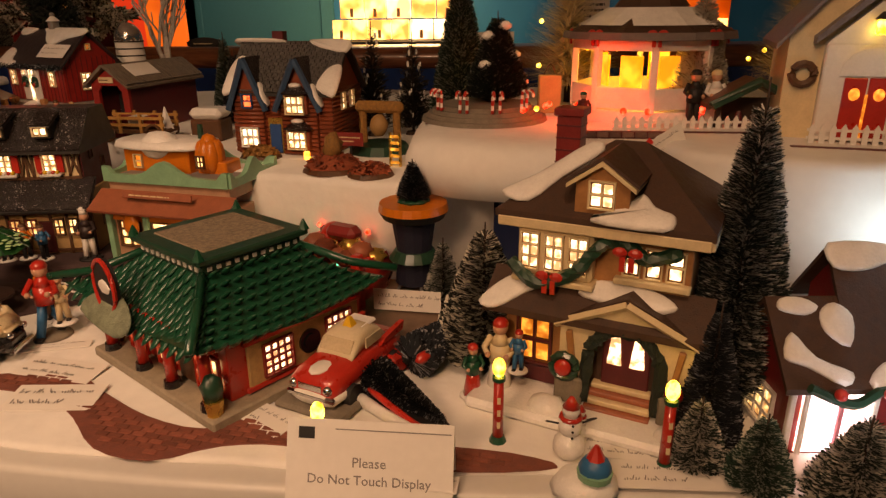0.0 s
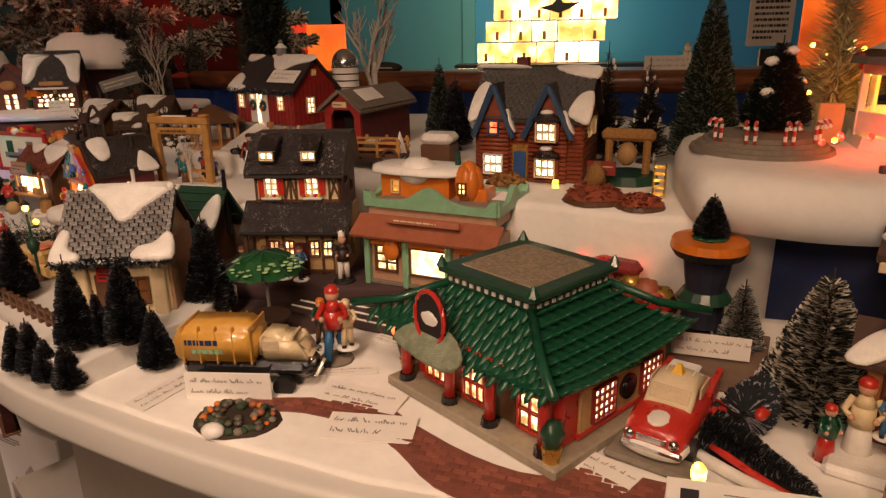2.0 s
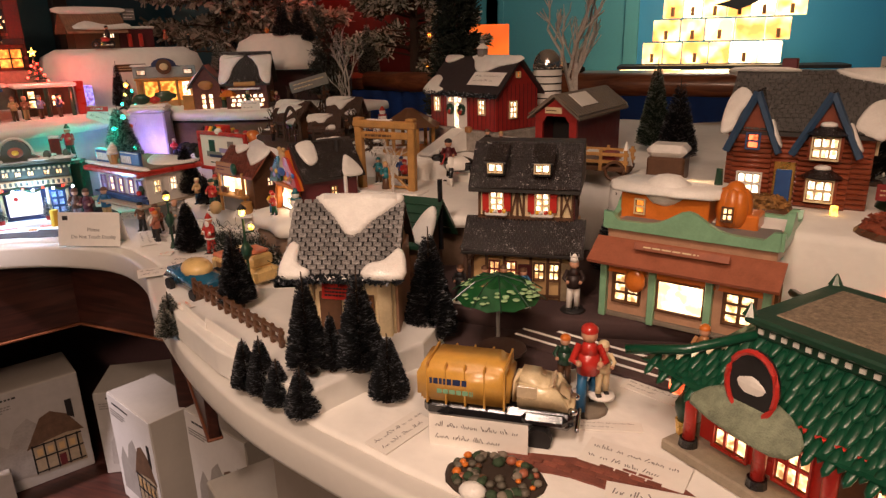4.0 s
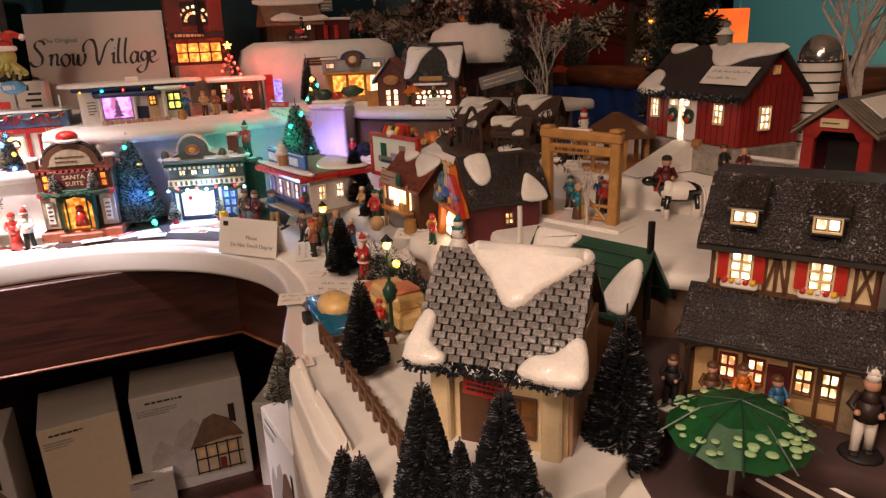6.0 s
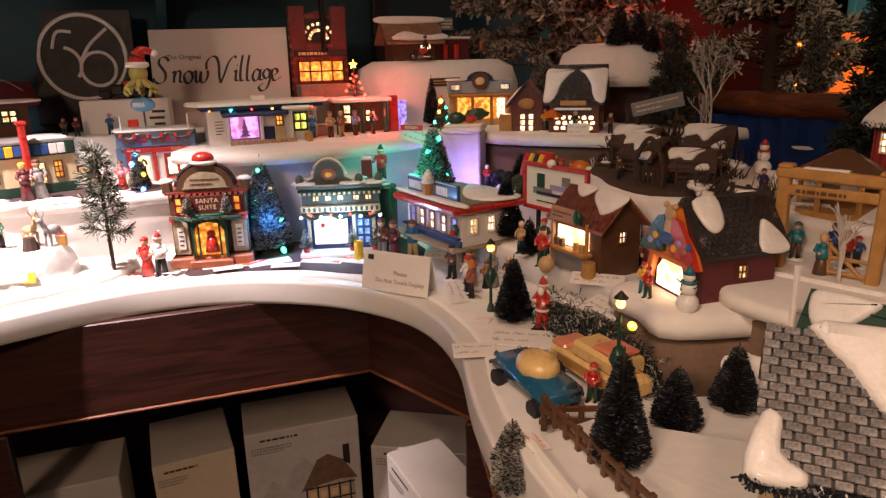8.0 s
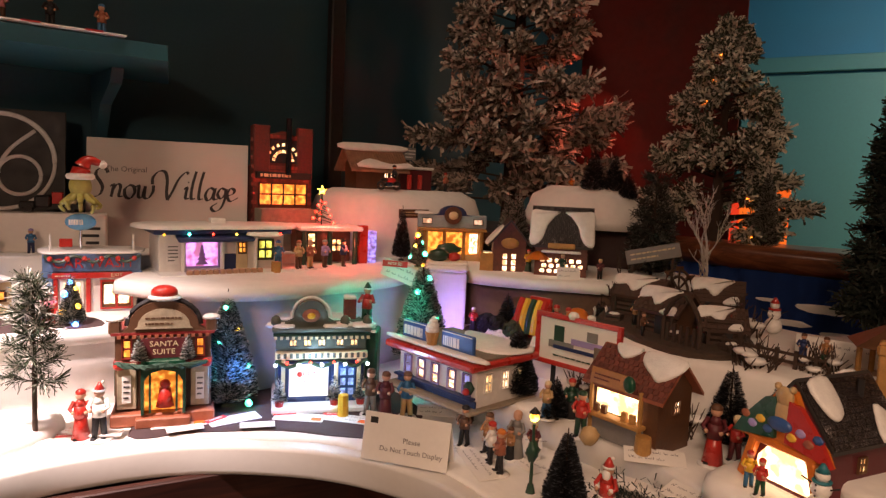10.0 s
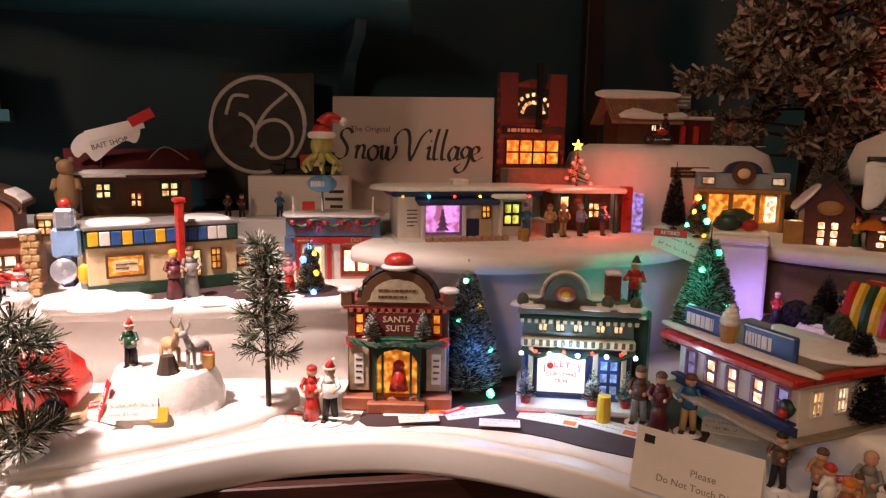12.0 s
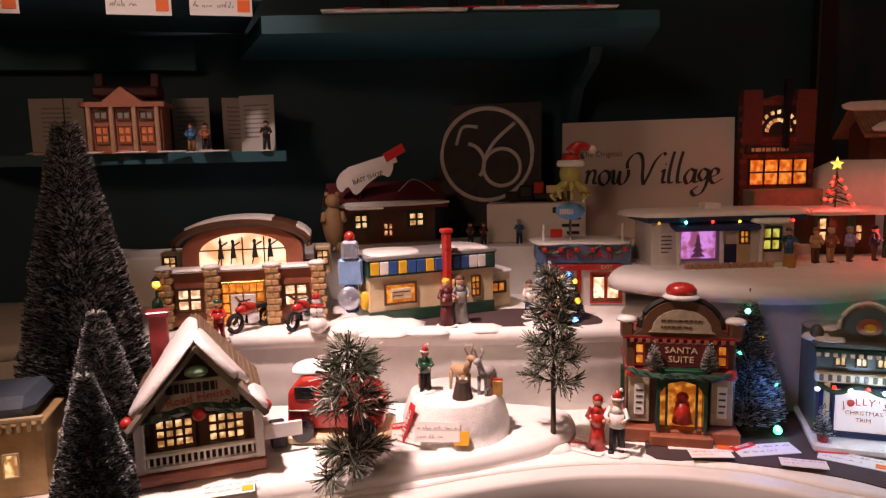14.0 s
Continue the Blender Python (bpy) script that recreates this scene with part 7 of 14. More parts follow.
e = thing("toy_billboard", -1.395, 1.355, 0.953, -14, "red-framed billboard with a printed village picture", "billboard")
pbox(e, "panel", PAPER, (0, 0, 0.105), (0.15, 0.004, 0.075), 0.001)
for z, w, h in ((0.145, 0.165, 0.008), (0.065, 0.165, 0.008)):
    pbox(e, "frame_bar", RED, (0, -0.001, z), (w, 0.008, h), 0.001)
for x in (-0.0785, 0.0785):
    pbox(e, "frame_bar", RED, (x, -0.001, 0.105), (0.008, 0.008, 0.075), 0.001)
    pbox(e, "post", DARK, (x * 0.6, 0.004, 0.032), (0.006, 0.006, 0.064), 0)
for i, (x, z, w, h, m) in enumerate(((-0.035, 0.115, 0.02, 0.03, DKGREEN), (-0.03, 0.098, 0.05, 0.012, GREY), (0.02, 0.108, 0.06, 0.01, LILAC), (0.03, 0.122, 0.02, 0.016, GREY), (0.0, 0.094, 0.09, 0.006, NAVY), (0.045, 0.098, 0.02, 0.02, STONE))):
    pbox(e, "printed_patch", m, (x, -0.0026 - i * 0.0002, z), (w, 0.001, h), 0)
bars(e, DKGREEN, pose(0, -0.0032, 0.079, 90, 0, 0), 0.09, 0.008, 1, 2)
pball(e, "snow_lump", SNOWCAP, (-0.01, 0, 0.15), 0.010, (1, 0.8, 0.8))


def toy_shop():
    e = thing("toy_toy_shop", -1.035, 1.151, 1.001, -33, "dark shingled toy shop with a colourful teddy gable and glowing arch", "miniature house")
    body(e, MAROON, 0.10, 0.14, 0.0, 0.085, 0.06, "y")
    gable(e, "roof", SLATECAP, 0.10, 0.13, 0.086, 0.062, 0.012, 0.005, "y", (0, 0.01))
    for s in (1, -1):
        rm = plane_on((s * 0.062, 0.085 if s < 0 else -0.065, 0.0765), (0, -1 if s < 0 else 1, 0), (-s * 0.062, 0, 0.076))
        shingles(e, rm, 0.15, 0.094, 15, 11, SLATE, thick=0.0018)
        snowpatch(e, rm @ pose(0, 0, 0.003), [(0.01, 0.09), (0.015, 0.05), (0.03, 0.035), (0.05, 0.05), (0.05, 0.096)], 0.006)
        snowpatch(e, rm @ pose(0, 0, 0.003), [(0.095, 0.0), (0.14, -0.004), (0.14, 0.02), (0.12, 0.05), (0.108, 0.04)], 0.006)
    bm = bmesh.new()
    extrude(bm, [(-0.07, 0.06), (-0.06, 0.078), (-0.03, 0.105), (-0.012, 0.14), (0.012, 0.14), (0.03, 0.105), (0.06, 0.078), (0.07, 0.06)], -0.082, -0.072)
    part("gable_front", bm, ORANGEP, e, "orange painted gable")
    bm = bmesh.new()
    ball(bm, (0, 0, 0), 0.018, 10, 8, (1, 0.25, 1.15))
    ball(bm, (0, 0, 0.026), 0.014, 9, 7, (1, 0.35, 1))
    for q in (-1, 1):
        ball(bm, (q * 0.011, 0, 0.038), 0.005, 7, 5)
    o = part("bear_relief", bm, TAN, e, "tan teddy relief", True)
    o.matrix_local = pose(0, -0.084, 0.105)
    for s, m in ((-1, GREEN), (1, RED)):
        bm = bmesh.new()
        extrude(bm, [(s * 0.074, 0.062), (s * 0.058, 0.088), (s * 0.026, 0.124), (s * 0.010, 0.128), (s * 0.008, 0.072)][::s], -0.088, -0.080)
        part("painted_panel", bm, m, e)
        for q in range(4):
            pball(e, "painted_toy", (BLUE, YELLOW, LILAC, TERRA)[(q + (s > 0)) % 4], (s * (0.018 + q * 0.012), -0.088, 0.082 + 0.010 * (q % 2)), 0.0065, (1.2, 0.3, 0.9), 0.2)
    pball(e, "painted_scarf", BLUE, (0, -0.089, 0.094), 0.016, (1.2, 0.25, 0.6))
    bm = bmesh.new()
    extrude(bm, [(-0.04, 0.008), (-0.04, 0.035), (-0.024, 0.056), (0.024, 0.056), (0.04, 0.035), (0.04, 0.008)], -0.0735, -0.0715)
    part("lit_arch", bm, LITB, e)
    for x, a in ((-0.05, 15), (0.05, -15)):
        pbox(e, "arch_timber", ORANGEP, (x, -0.078, 0.032), (0.012, 0.014, 0.062), 0.002, ry=a)
    pbox(e, "arch_timber", ORANGEP, (0, -0.078, 0.062), (0.10, 0.014, 0.010), 0.002)
    for s in (1, -1):
        window(e, 0.01, 0.045, 0.014, 0.02, 0, BROWN, LIT, 2, 2, c=pose(s * 0.0505, 0, 0, 0, 0, 90 * s))
    pcone(e, "flue", DARK, (0.02, 0.04, 0.12), 0.005, 0.005, 0.03, 8)
    e.matrix_world = e.matrix_world @ Matrix.Scale(0.8, 4)


toy_shop()


def deli():
    e = thing("toy_blue_deli", -2.155, 1.255, 1.11, 66, "long white and navy ceramic shop with violet lit window", "miniature house")
    body(e, WHITEP, 0.25, 0.095, 0.0, 0.078)
    pbox(e, "roof", NAVY, (0, -0.005, 0.083), (0.275, 0.12, 0.010), 0.002)
    snowpatch(e, pose(0, -0.005, 0.088), [(-0.142, -0.06), (0.0, -0.063), (0.14, -0.058), (0.14, 0.055), (-0.14, 0.058)], 0.008)
    snowpatch(e, pose(0.075, -0.062, 0.078, 12, 0, 0), [(-0.03, -0.014), (0.025, -0.016), (0.03, 0.012), (-0.028, 0.012)], 0.006)
    pbox(e, "vent", SNOWCAP, (0.0, 0.01, 0.1), (0.03, 0.03, 0.012), 0.002)
    pbox(e, "awning", NAVY, (-0.02, -0.06, 0.071), (0.15, 0.03, 0.010), 0.003, rx=14)
    window(e, -0.045, 0.04, 0.062, 0.052, -0.0485, LILAC, LITV, 1, 1)
    bm = bmesh.new()
    for k in range(4):
        cone(bm, (0, 0, k * 0.009), 0.013 - k * 0.003, 0.002, 0.012, 8)
    o = part("window_tree", bm, mat("violet_tinsel", (0.4, 0.25, 0.6), 0.5), e)
    o.matrix_local = pose(-0.045, -0.051, 0.017) @ Matrix.Diagonal((1, 0.2, 1, 1))
    for x in (-0.083, -0.008, 0.06):
        pcone(e, "post", WHITEP, (x, -0.062, 0.0), 0.004, 0.004, 0.072, 8)
    pbox(e, "wall_panel", NAVY, (0.02, -0.0495, 0.02), (0.05, 0.003, 0.035), 0.001)
    pbox(e, "door", CREAM, (0.035, -0.05, 0.036), (0.024, 0.004, 0.068), 0.001)
    window(e, 0.035, 0.05, 0.014, 0.022, -0.0525, BROWN, LITO, 2, 2)
    window(e, 0.085, 0.045, 0.03, 0.04, -0.0485, DKGREEN, glow("lit_green_pane", (0.8, 0.9, 0.15), 1.6), 2, 2)
    pbox(e, "notice", PAPER, (-0.1, -0.0495, 0.04), (0.024, 0.002, 0.042), 0.0004)
    bars(e, DARK, pose(-0.1, -0.0508, 0.04, 90, 0, 0), 0.018, 0.034, 5, 6)
    for k in range(6):
        pball(e, "string_bulb", (BULBY, BULBG, BULBR)[k % 3], (-0.12 + k * 0.046, -0.07, 0.079), 0.0026)
    pbox(e, "plinth", SNOWCAP, (0, -0.03, 0.0), (0.27, 0.15, 0.008), 0.003)
    for k in range(12):
        pbox(e, "stone", PEACH, (-0.08 + k * 0.0125, -0.098, 0.008), (0.011, 0.010, 0.010), 0.002)


deli()


def car_wash():
    e = thing("toy_car_wash", -2.285, 1.062, 1.034, 60, "red, white and blue car wash with a lit door and wreath", "miniature house")
    body(e, WHITEP, 0.15, 0.10, 0.0, 0.075)
    pbox(e, "fascia", mat("dusty_blue", (0.10, 0.17, 0.30), 0.5), (0, -0.008, 0.098), (0.165, 0.10, 0.034), 0.002)
    for x in (-0.075, 0.075):
        pbox(e, "corner_panel", MATS["dusty_blue"], (x, -0.052, 0.06), (0.02, 0.012, 0.045), 0.002)
    lettering(e, "CAR WASH", 0.026, RED, pose(0.0, -0.0592, 0.097, 90, 0, 0), depth=0.002)
    snowpatch(e, pose(0, -0.005, 0.115), [(-0.08, -0.055), (-0.02, -0.05), (0.02, -0.057), (0.08, -0.05), (0.08, 0.045), (-0.08, 0.045)], 0.004)
    bm = bmesh.new()
    tube(bm, smoothed([(-0.08, -0.061, 0.112), (-0.055, -0.064, 0.1), (-0.03, -0.061, 0.112), (0.0, -0.064, 0.1), (0.03, -0.061, 0.112), (0.055, -0.064, 0.1), (0.08, -0.061, 0.112)], 4), 0.003, 5)
    part("garland", bm, DKGREEN, e)
    for k in range(6):
        pball(e, "bauble", RED, (-0.07 + k * 0.028, -0.066, 0.107), 0.005)
    pbox(e, "lintel", RED, (0, -0.054, 0.074), (0.15, 0.008, 0.011), 0.001)
    lettering(e, "EXIT", 0.010, CREAM, pose(0.04, -0.0585, 0.074, 90, 0, 0))
    bars(e, CREAM, pose(-0.04, -0.0585, 0.074, 90, 0, 0), 0.045, 0.007, 1, 8)
    pbox(e, "door", WHITEP, (-0.035, -0.052, 0.033), (0.04, 0.004, 0.066), 0.001)
    pbox(e, "door_pane", LITB, (-0.035, -0.0545, 0.035), (0.026, 0.002, 0.05), 0)
    bm = bmesh.new()
    tube(bm, [(math.cos(a) * 0.009, 0, math.sin(a) * 0.009) for a in [math.tau * k / 10 for k in range(11)]], 0.003, 6)
    o = part("wreath", bm, DKGREEN, e)
    o.matrix_local = pose(-0.035, -0.058, 0.045)
    pball(e, "red_bow", RED, (-0.035, -0.061, 0.036), 0.005)
    for x in (-0.062, -0.008):
        pbox(e, "door_post", RED, (x, -0.053, 0.034), (0.008, 0.006, 0.068), 0.001)
    window(e, 0.04, 0.036, 0.05, 0.05, -0.0505, RED, LITW, 2, 1)
    for x in (-0.07, 0.07):
        pcone(e, "mast", WHITEP, (x, -0.04, 0.115), 0.0022, 0.0022, 0.035, 6)
    pbox(e, "red_flag", RED, (-0.045, -0.02, 0.132), (0.022, 0.006, 0.016), 0.001)
    # the sign with the octopus
    pcone(e, "sign_pole", CHROME, (-0.02, -0.02, 0.11), 0.0025, 0.0025, 0.07, 8)
    bm = bmesh.new()
    ball(bm, (0, 0, 0), 0.026, 14, 8, (1.05, 0.35, 0.62))
    o = part("oval_sign", bm, mat("sign_blue", (0.12, 0.35, 0.6), 0.4), e, "pale blue oval sign", True)
    o.matrix_local = pose(-0.02, -0.02, 0.172)
    bars(e, WHITEP, pose(-0.02, -0.0298, 0.172, 90, 0, 0), 0.04, 0.011, 1, 3, fill=0.9)
    oct_m = mat("octopus_green", (0.42, 0.40, 0.10), 0.4, var=0.15, coat=0.4)
    pball(e, "octopus_head", oct_m, (-0.02, -0.02, 0.240), 0.02, (1, 1, 1.15), 0, 12, 9, "greenish gold octopus")
    rng = random.Random(3)
    for k in range(8):
        a = k * math.tau / 8
        d = Vector((math.cos(a), math.sin(a), 0))
        bm = bmesh.new()
        tube(bm, smoothed([Vector((0, 0, 0.032)) + d * 0.008, d * 0.022 + Vector((0, 0, 0.02)), d * 0.034 + Vector((0, 0, 0.004 + 0.014 * rng.random())), d * 0.026 + Vector((0, 0, -0.008 + 0.02 * rng.random()))], 4), 0.0068, 6, 0.003)
        o = part("octopus_arm", bm, oct_m, e, smooth=True)
        o.matrix_local = pose(-0.02, -0.02, 0.195)
    bm = bmesh.new()
    tube(bm, smoothed([(0, 0, 0.062), (0.004, 0, 0.082), (0.016, 0, 0.094), (0.036, 0, 0.088)], 5), 0.020, 10, 0.005)
    o = part("santa_hat", bm, RED, e, smooth=True)
    o.matrix_local = pose(-0.02, -0.02, 0.195)
    bm = bmesh.new()
    tube(bm, [(math.cos(a) * 0.019, math.sin(a) * 0.019, 0) for a in [math.tau * k / 14 for k in range(15)]], 0.0065, 7)
    o = part("hat_brim", bm, SNOWCAP, e, smooth=True)
    o.matrix_local = pose(-0.02, -0.02, 0.258)
    pball(e, "hat_bobble", SNOWCAP, (0.018, -0.02, 0.282), 0.008, rough=0.1)


car_wash()


def diner():
    e = thing("toy_diner", -2.345, 0.768, 1.038, 87, "long tan diner with coloured glass band and red pylon", "miniature house")
    body(e, CREAM, 0.225, 0.10, 0.0, 0.078)
    pbox(e, "base_band", DKGREEN, (0, -0.001, 0.010), (0.228, 0.104, 0.02), 0.001)
    COL = (BLUE, YELLOW, WHITEP, BLUE, WHITEP, YELLOW, DKGREEN)
    rng = random.Random(4)
    pbox(e, "band_back", DKGREEN, (0, 0, 0.092), (0.23, 0.108, 0.028), 0.001)
    for k in range(14):
        for j in range(1):
            pbox(e, "glass_block", rng.choice(COL), (-0.104 + k * 0.016, -0.0555, 0.092), (0.0145, 0.004, 0.021), 0.001)
    pbox(e, "roof", GREY, (0, 0, 0.108), (0.235, 0.112, 0.006), 0.001)
    snowpatch(e, pose(0, 0, 0.110), [(-0.105, -0.04), (-0.06, -0.052), (-0.02, -0.038), (-0.015, 0.02), (-0.06, 0.04), (-0.1, 0.03)], 0.005)
    snowpatch(e, pose(0, 0, 0.110), [(0.04, -0.05), (0.075, -0.04), (0.105, -0.05), (0.105, 0.03), (0.06, 0.045), (0.035, 0.0)], 0.005)
    pbox(e, "pylon", RED, (0.02, -0.062, 0.095), (0.012, 0.018, 0.10), 0.002, label="red roof pylon")
    pbox(e, "pylon_cap", RED, (0.02, -0.062, 0.148), (0.018, 0.02, 0.008), 0.002)
    window(e, -0.06, 0.048, 0.05, 0.03, -0.0505, BROWN, LITO, 1, 1)
    pbox(e, "oval_notice", CREAM, (-0.06, -0.055, 0.048), (0.036, 0.002, 0.018), 0.0009)
    bars(e, MAROON, pose(-0.06, -0.0564, 0.048, 90, 0, 0), 0.03, 0.012, 2, 4)
    for z in (0.028, 0.05):
        for x in (0.032, 0.046):
            window(e, x, z + 0.004, 0.012, 0.019, -0.0505, BROWN, LIT, 1, 1)
    window(e, 0.078, 0.048, 0.014, 0.034, -0.0505, BROWN, LITO, 2, 3)
    pbox(e, "annex", CREAM, (0.135, 0.01, 0.03), (0.05, 0.07, 0.06), 0.001)
    pbox(e, "annex_roof", SNOWCAP, (0.135, 0.01, 0.064), (0.056, 0.078, 0.008), 0.003)
    window(e, 0.135, 0.036, 0.026, 0.018, -0.0255, BROWN, LITO, 2, 1)


diner()


def theatre():
    e = thing("toy_theatre", -2.475, 0.49, 1.04, 74, "stone and brick theatre with a glowing arched dancers window", "miniature house")
    body(e, TERRA, 0.19, 0.10, 0.0, 0.095)
    pbox(e, "wing", TERRA, (0, -0.02, 0.045), (0.25, 0.10, 0.09), 0.002)
    n = 14
    arc = [(-0.098 * math.cos(math.pi * k / n), 0.12 + 0.042 * math.sin(math.pi * k / n)) for k in range(n + 1)]
    bm = bmesh.new()
    extrude(bm, [(-0.098, 0.085)] + arc + [(0.098, 0.085)], -0.045, 0.05)
    part("upper_storey", bm, TERRA, e)
    bm = bmesh.new()
    tube(bm, [(x * 1.12, -0.046, z + 0.004) for x, z in arc], 0.006, 6)
    part("arch_moulding", bm, BROWN, e)
    bm = bmesh.new()
    arc2 = [(-0.115 * math.cos(math.pi * k / n), 0.13 + 0.043 * math.sin(math.pi * k / n)) for k in range(1, n)]
    extrude(bm, arc2 + [(x, z - 0.008) for x, z in arc2[::-1]], -0.052, 0.055)
    part("arched_roof", bm, BROWN, e)
    bm = bmesh.new()
    arc3 = arc2[2:9]
    extrude(bm, [(x, z + 0.004) for x, z in arc3] + [(x, z - 0.001) for x, z in arc3[::-1]], -0.05, 0.03)
    part("roof_snow", bm, SNOWCAP, e)
    bm = bmesh.new()
    arc3 = arc2[10:13]
    extrude(bm, [(x, z + 0.004) for x, z in arc3] + [(x, z - 0.001) for x, z in arc3[::-1]], -0.05, 0.03)
    part("roof_snow", bm, SNOWCAP, e)
    bm = bmesh.new()
    extrude(bm, [(-0.07, 0.095)] + [(-0.07 * math.cos(math.pi * k / n), 0.115 + 0.034 * math.sin(math.pi * k / n)) for k in range(n + 1)] + [(0.07, 0.095)], -0.0475, -0.0465)
    part("arched_pane", bm, glow("lit_hall_pane", (1.0, 0.80, 0.52), 2.6, 40, 0.65), e, "glowing arched window")
    pbox(e, "transom", BROWN, (0, -0.049, 0.122), (0.138, 0.003, 0.0022), 0)
    for x in (-0.035, 0.0, 0.035):
        pbox(e, "mullion", BROWN, (x, -0.049, 0.118), (0.0022, 0.003, 0.05), 0)
    for x in (-0.035, -0.015, 0.02, 0.045):
        bm = bmesh.new()
        ball(bm, (x, 0, 0.03), 0.0035, 6, 5)
        cone(bm, (x, 0, 0.008), 0.006, 0.002, 0.02, 6)
        tube(bm, [(x, 0, 0.024), (x + 0.012, 0, 0.03)], 0.0013, 4)
        tube(bm, [(x - 0.002, 0, 0.01), (x - 0.005, 0, 0)], 0.0015, 4)
        o = part("cutout_motif", bm, DARK, e)
        o.matrix_local = pose(0, -0.0515, 0.098) @ Matrix.Diagonal((1.0, 0.3, 1.25, 1))
    pbox(e, "ledge", SNOWCAP, (0, -0.06, 0.093), (0.25, 0.035, 0.007), 0.003)
    HONEY = mat("honey_stone", (0.42, 0.26, 0.12), 0.7, var=0.3, island=0.3)
    for x in (-0.122, -0.048, 0.048, 0.122):
        rng = random.Random(int(x * 1000))
        pier = pbox(e, "stone_pier", HONEY, (0, 0, 0.048), (0.020, 0.018, 0.096), 0.001)
        pier.matrix_local = pose(x, -0.074, 0) @ pose(0, 0, 0.048)
        for k in range(9):
            for j in range(2):
                pbox(pier, "stone", HONEY, ((j - 0.5) * 0.011 + 0.003 * (k % 2), rng.uniform(-0.001, 0.001), 0.006 + k * 0.0105 - 0.048), (0.0115, 0.022, 0.0096), 0.0018)
        pball(e, "snow_lump", SNOWCAP, (x, -0.074, 0.098), 0.013, (1.2, 1, 0.45), 0.2)
    pbox(e, "door_surround", GOLD, (0, -0.0715, 0.036), (0.07, 0.004, 0.072), 0.001)
    for j in range(4):
        for i in range(6):
            if 0 < i < 5 and j < 3:
                continue
            pbox(e, "amber_pane", LITO, (-0.0275 + i * 0.011, -0.0742, 0.012 + j * 0.0165), (0.009, 0.002, 0.013), 0)
    for s in (-1, 1):
        pbox(e, "door", WHITEP, (s * 0.0105, -0.0745, 0.026), (0.019, 0.003, 0.05), 0.001)
        window(e, s * 0.085, 0.045, 0.038, 0.036, -0.0705, BROWN, LITW, 2, 2)
        pbox(e, "side_annex", CREAM, (s * 0.13, 0.03, 0.09), (0.03, 0.04, 0.05), 0.002)
        window(e, s * 0.13, 0.095, 0.02, 0.024, 0.0095, BROWN, LIT, 2, 2)


theatre()


def bait_shop():
    e = thing("toy_bait_shop", -2.585, 0.79, 1.132, 84, "dark wooden bait shop with small lit windows", "miniature house")
    body(e, BROWN, 0.19, 0.09, 0.0, 0.09, 0.03, "x")
    gable(e, "roof", MAROON, 0.20, 0.09, 0.09, 0.034, 0.018, 0.005, "x")
    snowpatch(e, plane_on((-0.1, -0.063, 0.083), (1, 0, 0), (0, 0.06, 0.036)), [(0.0, 0.0), (0.2, 0.0), (0.2, 0.012), (0.0, 0.014)], 0.004)
    for x, w in ((-0.06, 0.03), (-0.005, 0.022), (0.055, 0.038)):
        window(e, x, 0.045 + (0.008 if w != 0.022 else -0.01), w * 0.8, 0.026, -0.0455, DKGREEN if w != 0.022 else DKRED, LIT, 2, 2, bar=0.004)
    pbox(e, "porch_roof", SNOWCAP, (-0.06, -0.07, 0.082), (0.07, 0.05, 0.004), 0.002)
    pbox(e, "porch_floor", STONE, (0, -0.055, 0.004), (0.2, 0.05, 0.008))
    # fish-shaped sign
    bm = bmesh.new()
    o_ = [(p.x, p.y) for p in smoothed([(-0.06, 0.0, 0), (-0.04, 0.018, 0), (0.0, 0.022, 0), (0.05, 0.02, 0), (0.06, 0.0, 0), (0.045, -0.02, 0), (0.03, -0.012, 0), (0.0, -0.02, 0), (-0.03, -0.034, 0), (-0.04, -0.014, 0), (-0.056, -0.02, 0)], 3, True)]
    slab(bm, o_, 0, 0.003)
    s = part("fish_sign", bm, WHITEP, e, "white fish-shaped sign")
    s.matrix_local = pose(-0.05, -0.05, 0.148, 90, -16, 0)
    lettering(e, "BAIT SHOP", 0.013, INK, pose(-0.045, -0.0535, 0.140, 90, -16, 0))
    pbox(e, "price_strip", PAPER, (-0.035, -0.054, 0.165), (0.10, 0.001, 0.02), 0.0002, ry=-16)
    pbox(e, "red_flash", REDINK, (0.01, -0.055, 0.188), (0.045, 0.001, 0.018), 0.0002, ry=-28)
    pcone(e, "sign_post", DARK, (-0.06, -0.045, 0.09), 0.002, 0.002, 0.04, 6)
    bm = bmesh.new()
    tube(bm, smoothed([(0.02, -0.04, 0.11), (0.05, -0.05, 0.135), (0.09, -0.06, 0.11)], 5), 0.0012, 5)
    part("fishing_rod", bm, GREY, e)


bait_shop()

bm = bmesh.new()
ball(bm, (0, 0, 0.05), 0.02, 10, 8, (1, 0.9, 2.1), 0.1)
ball(bm, (0, -0.004, 0.098), 0.014, 9, 7)
for s in (-1, 1):
    ball(bm, (s * 0.010, 0, 0.111), 0.005, 7, 5)
    ball(bm, (s * 0.010, -0.003, 0.01), 0.010, 8, 6, (0.8, 1.1, 1.2))
    tube(bm, [(s * 0.016, 0, 0.075), (s * 0.02, -0.012, 0.06)], 0.006, 6)
o = mesh_ob("bear_ornament", bm, mat("golden_brown", (0.33, 0.20, 0.09), 0.6), True)
o.matrix_world = pose(-2.53, 0.664, 1.132, 0, 0, 80)
tagged(o, "standing golden-brown bear ornament beside the bait shop", "ornament")


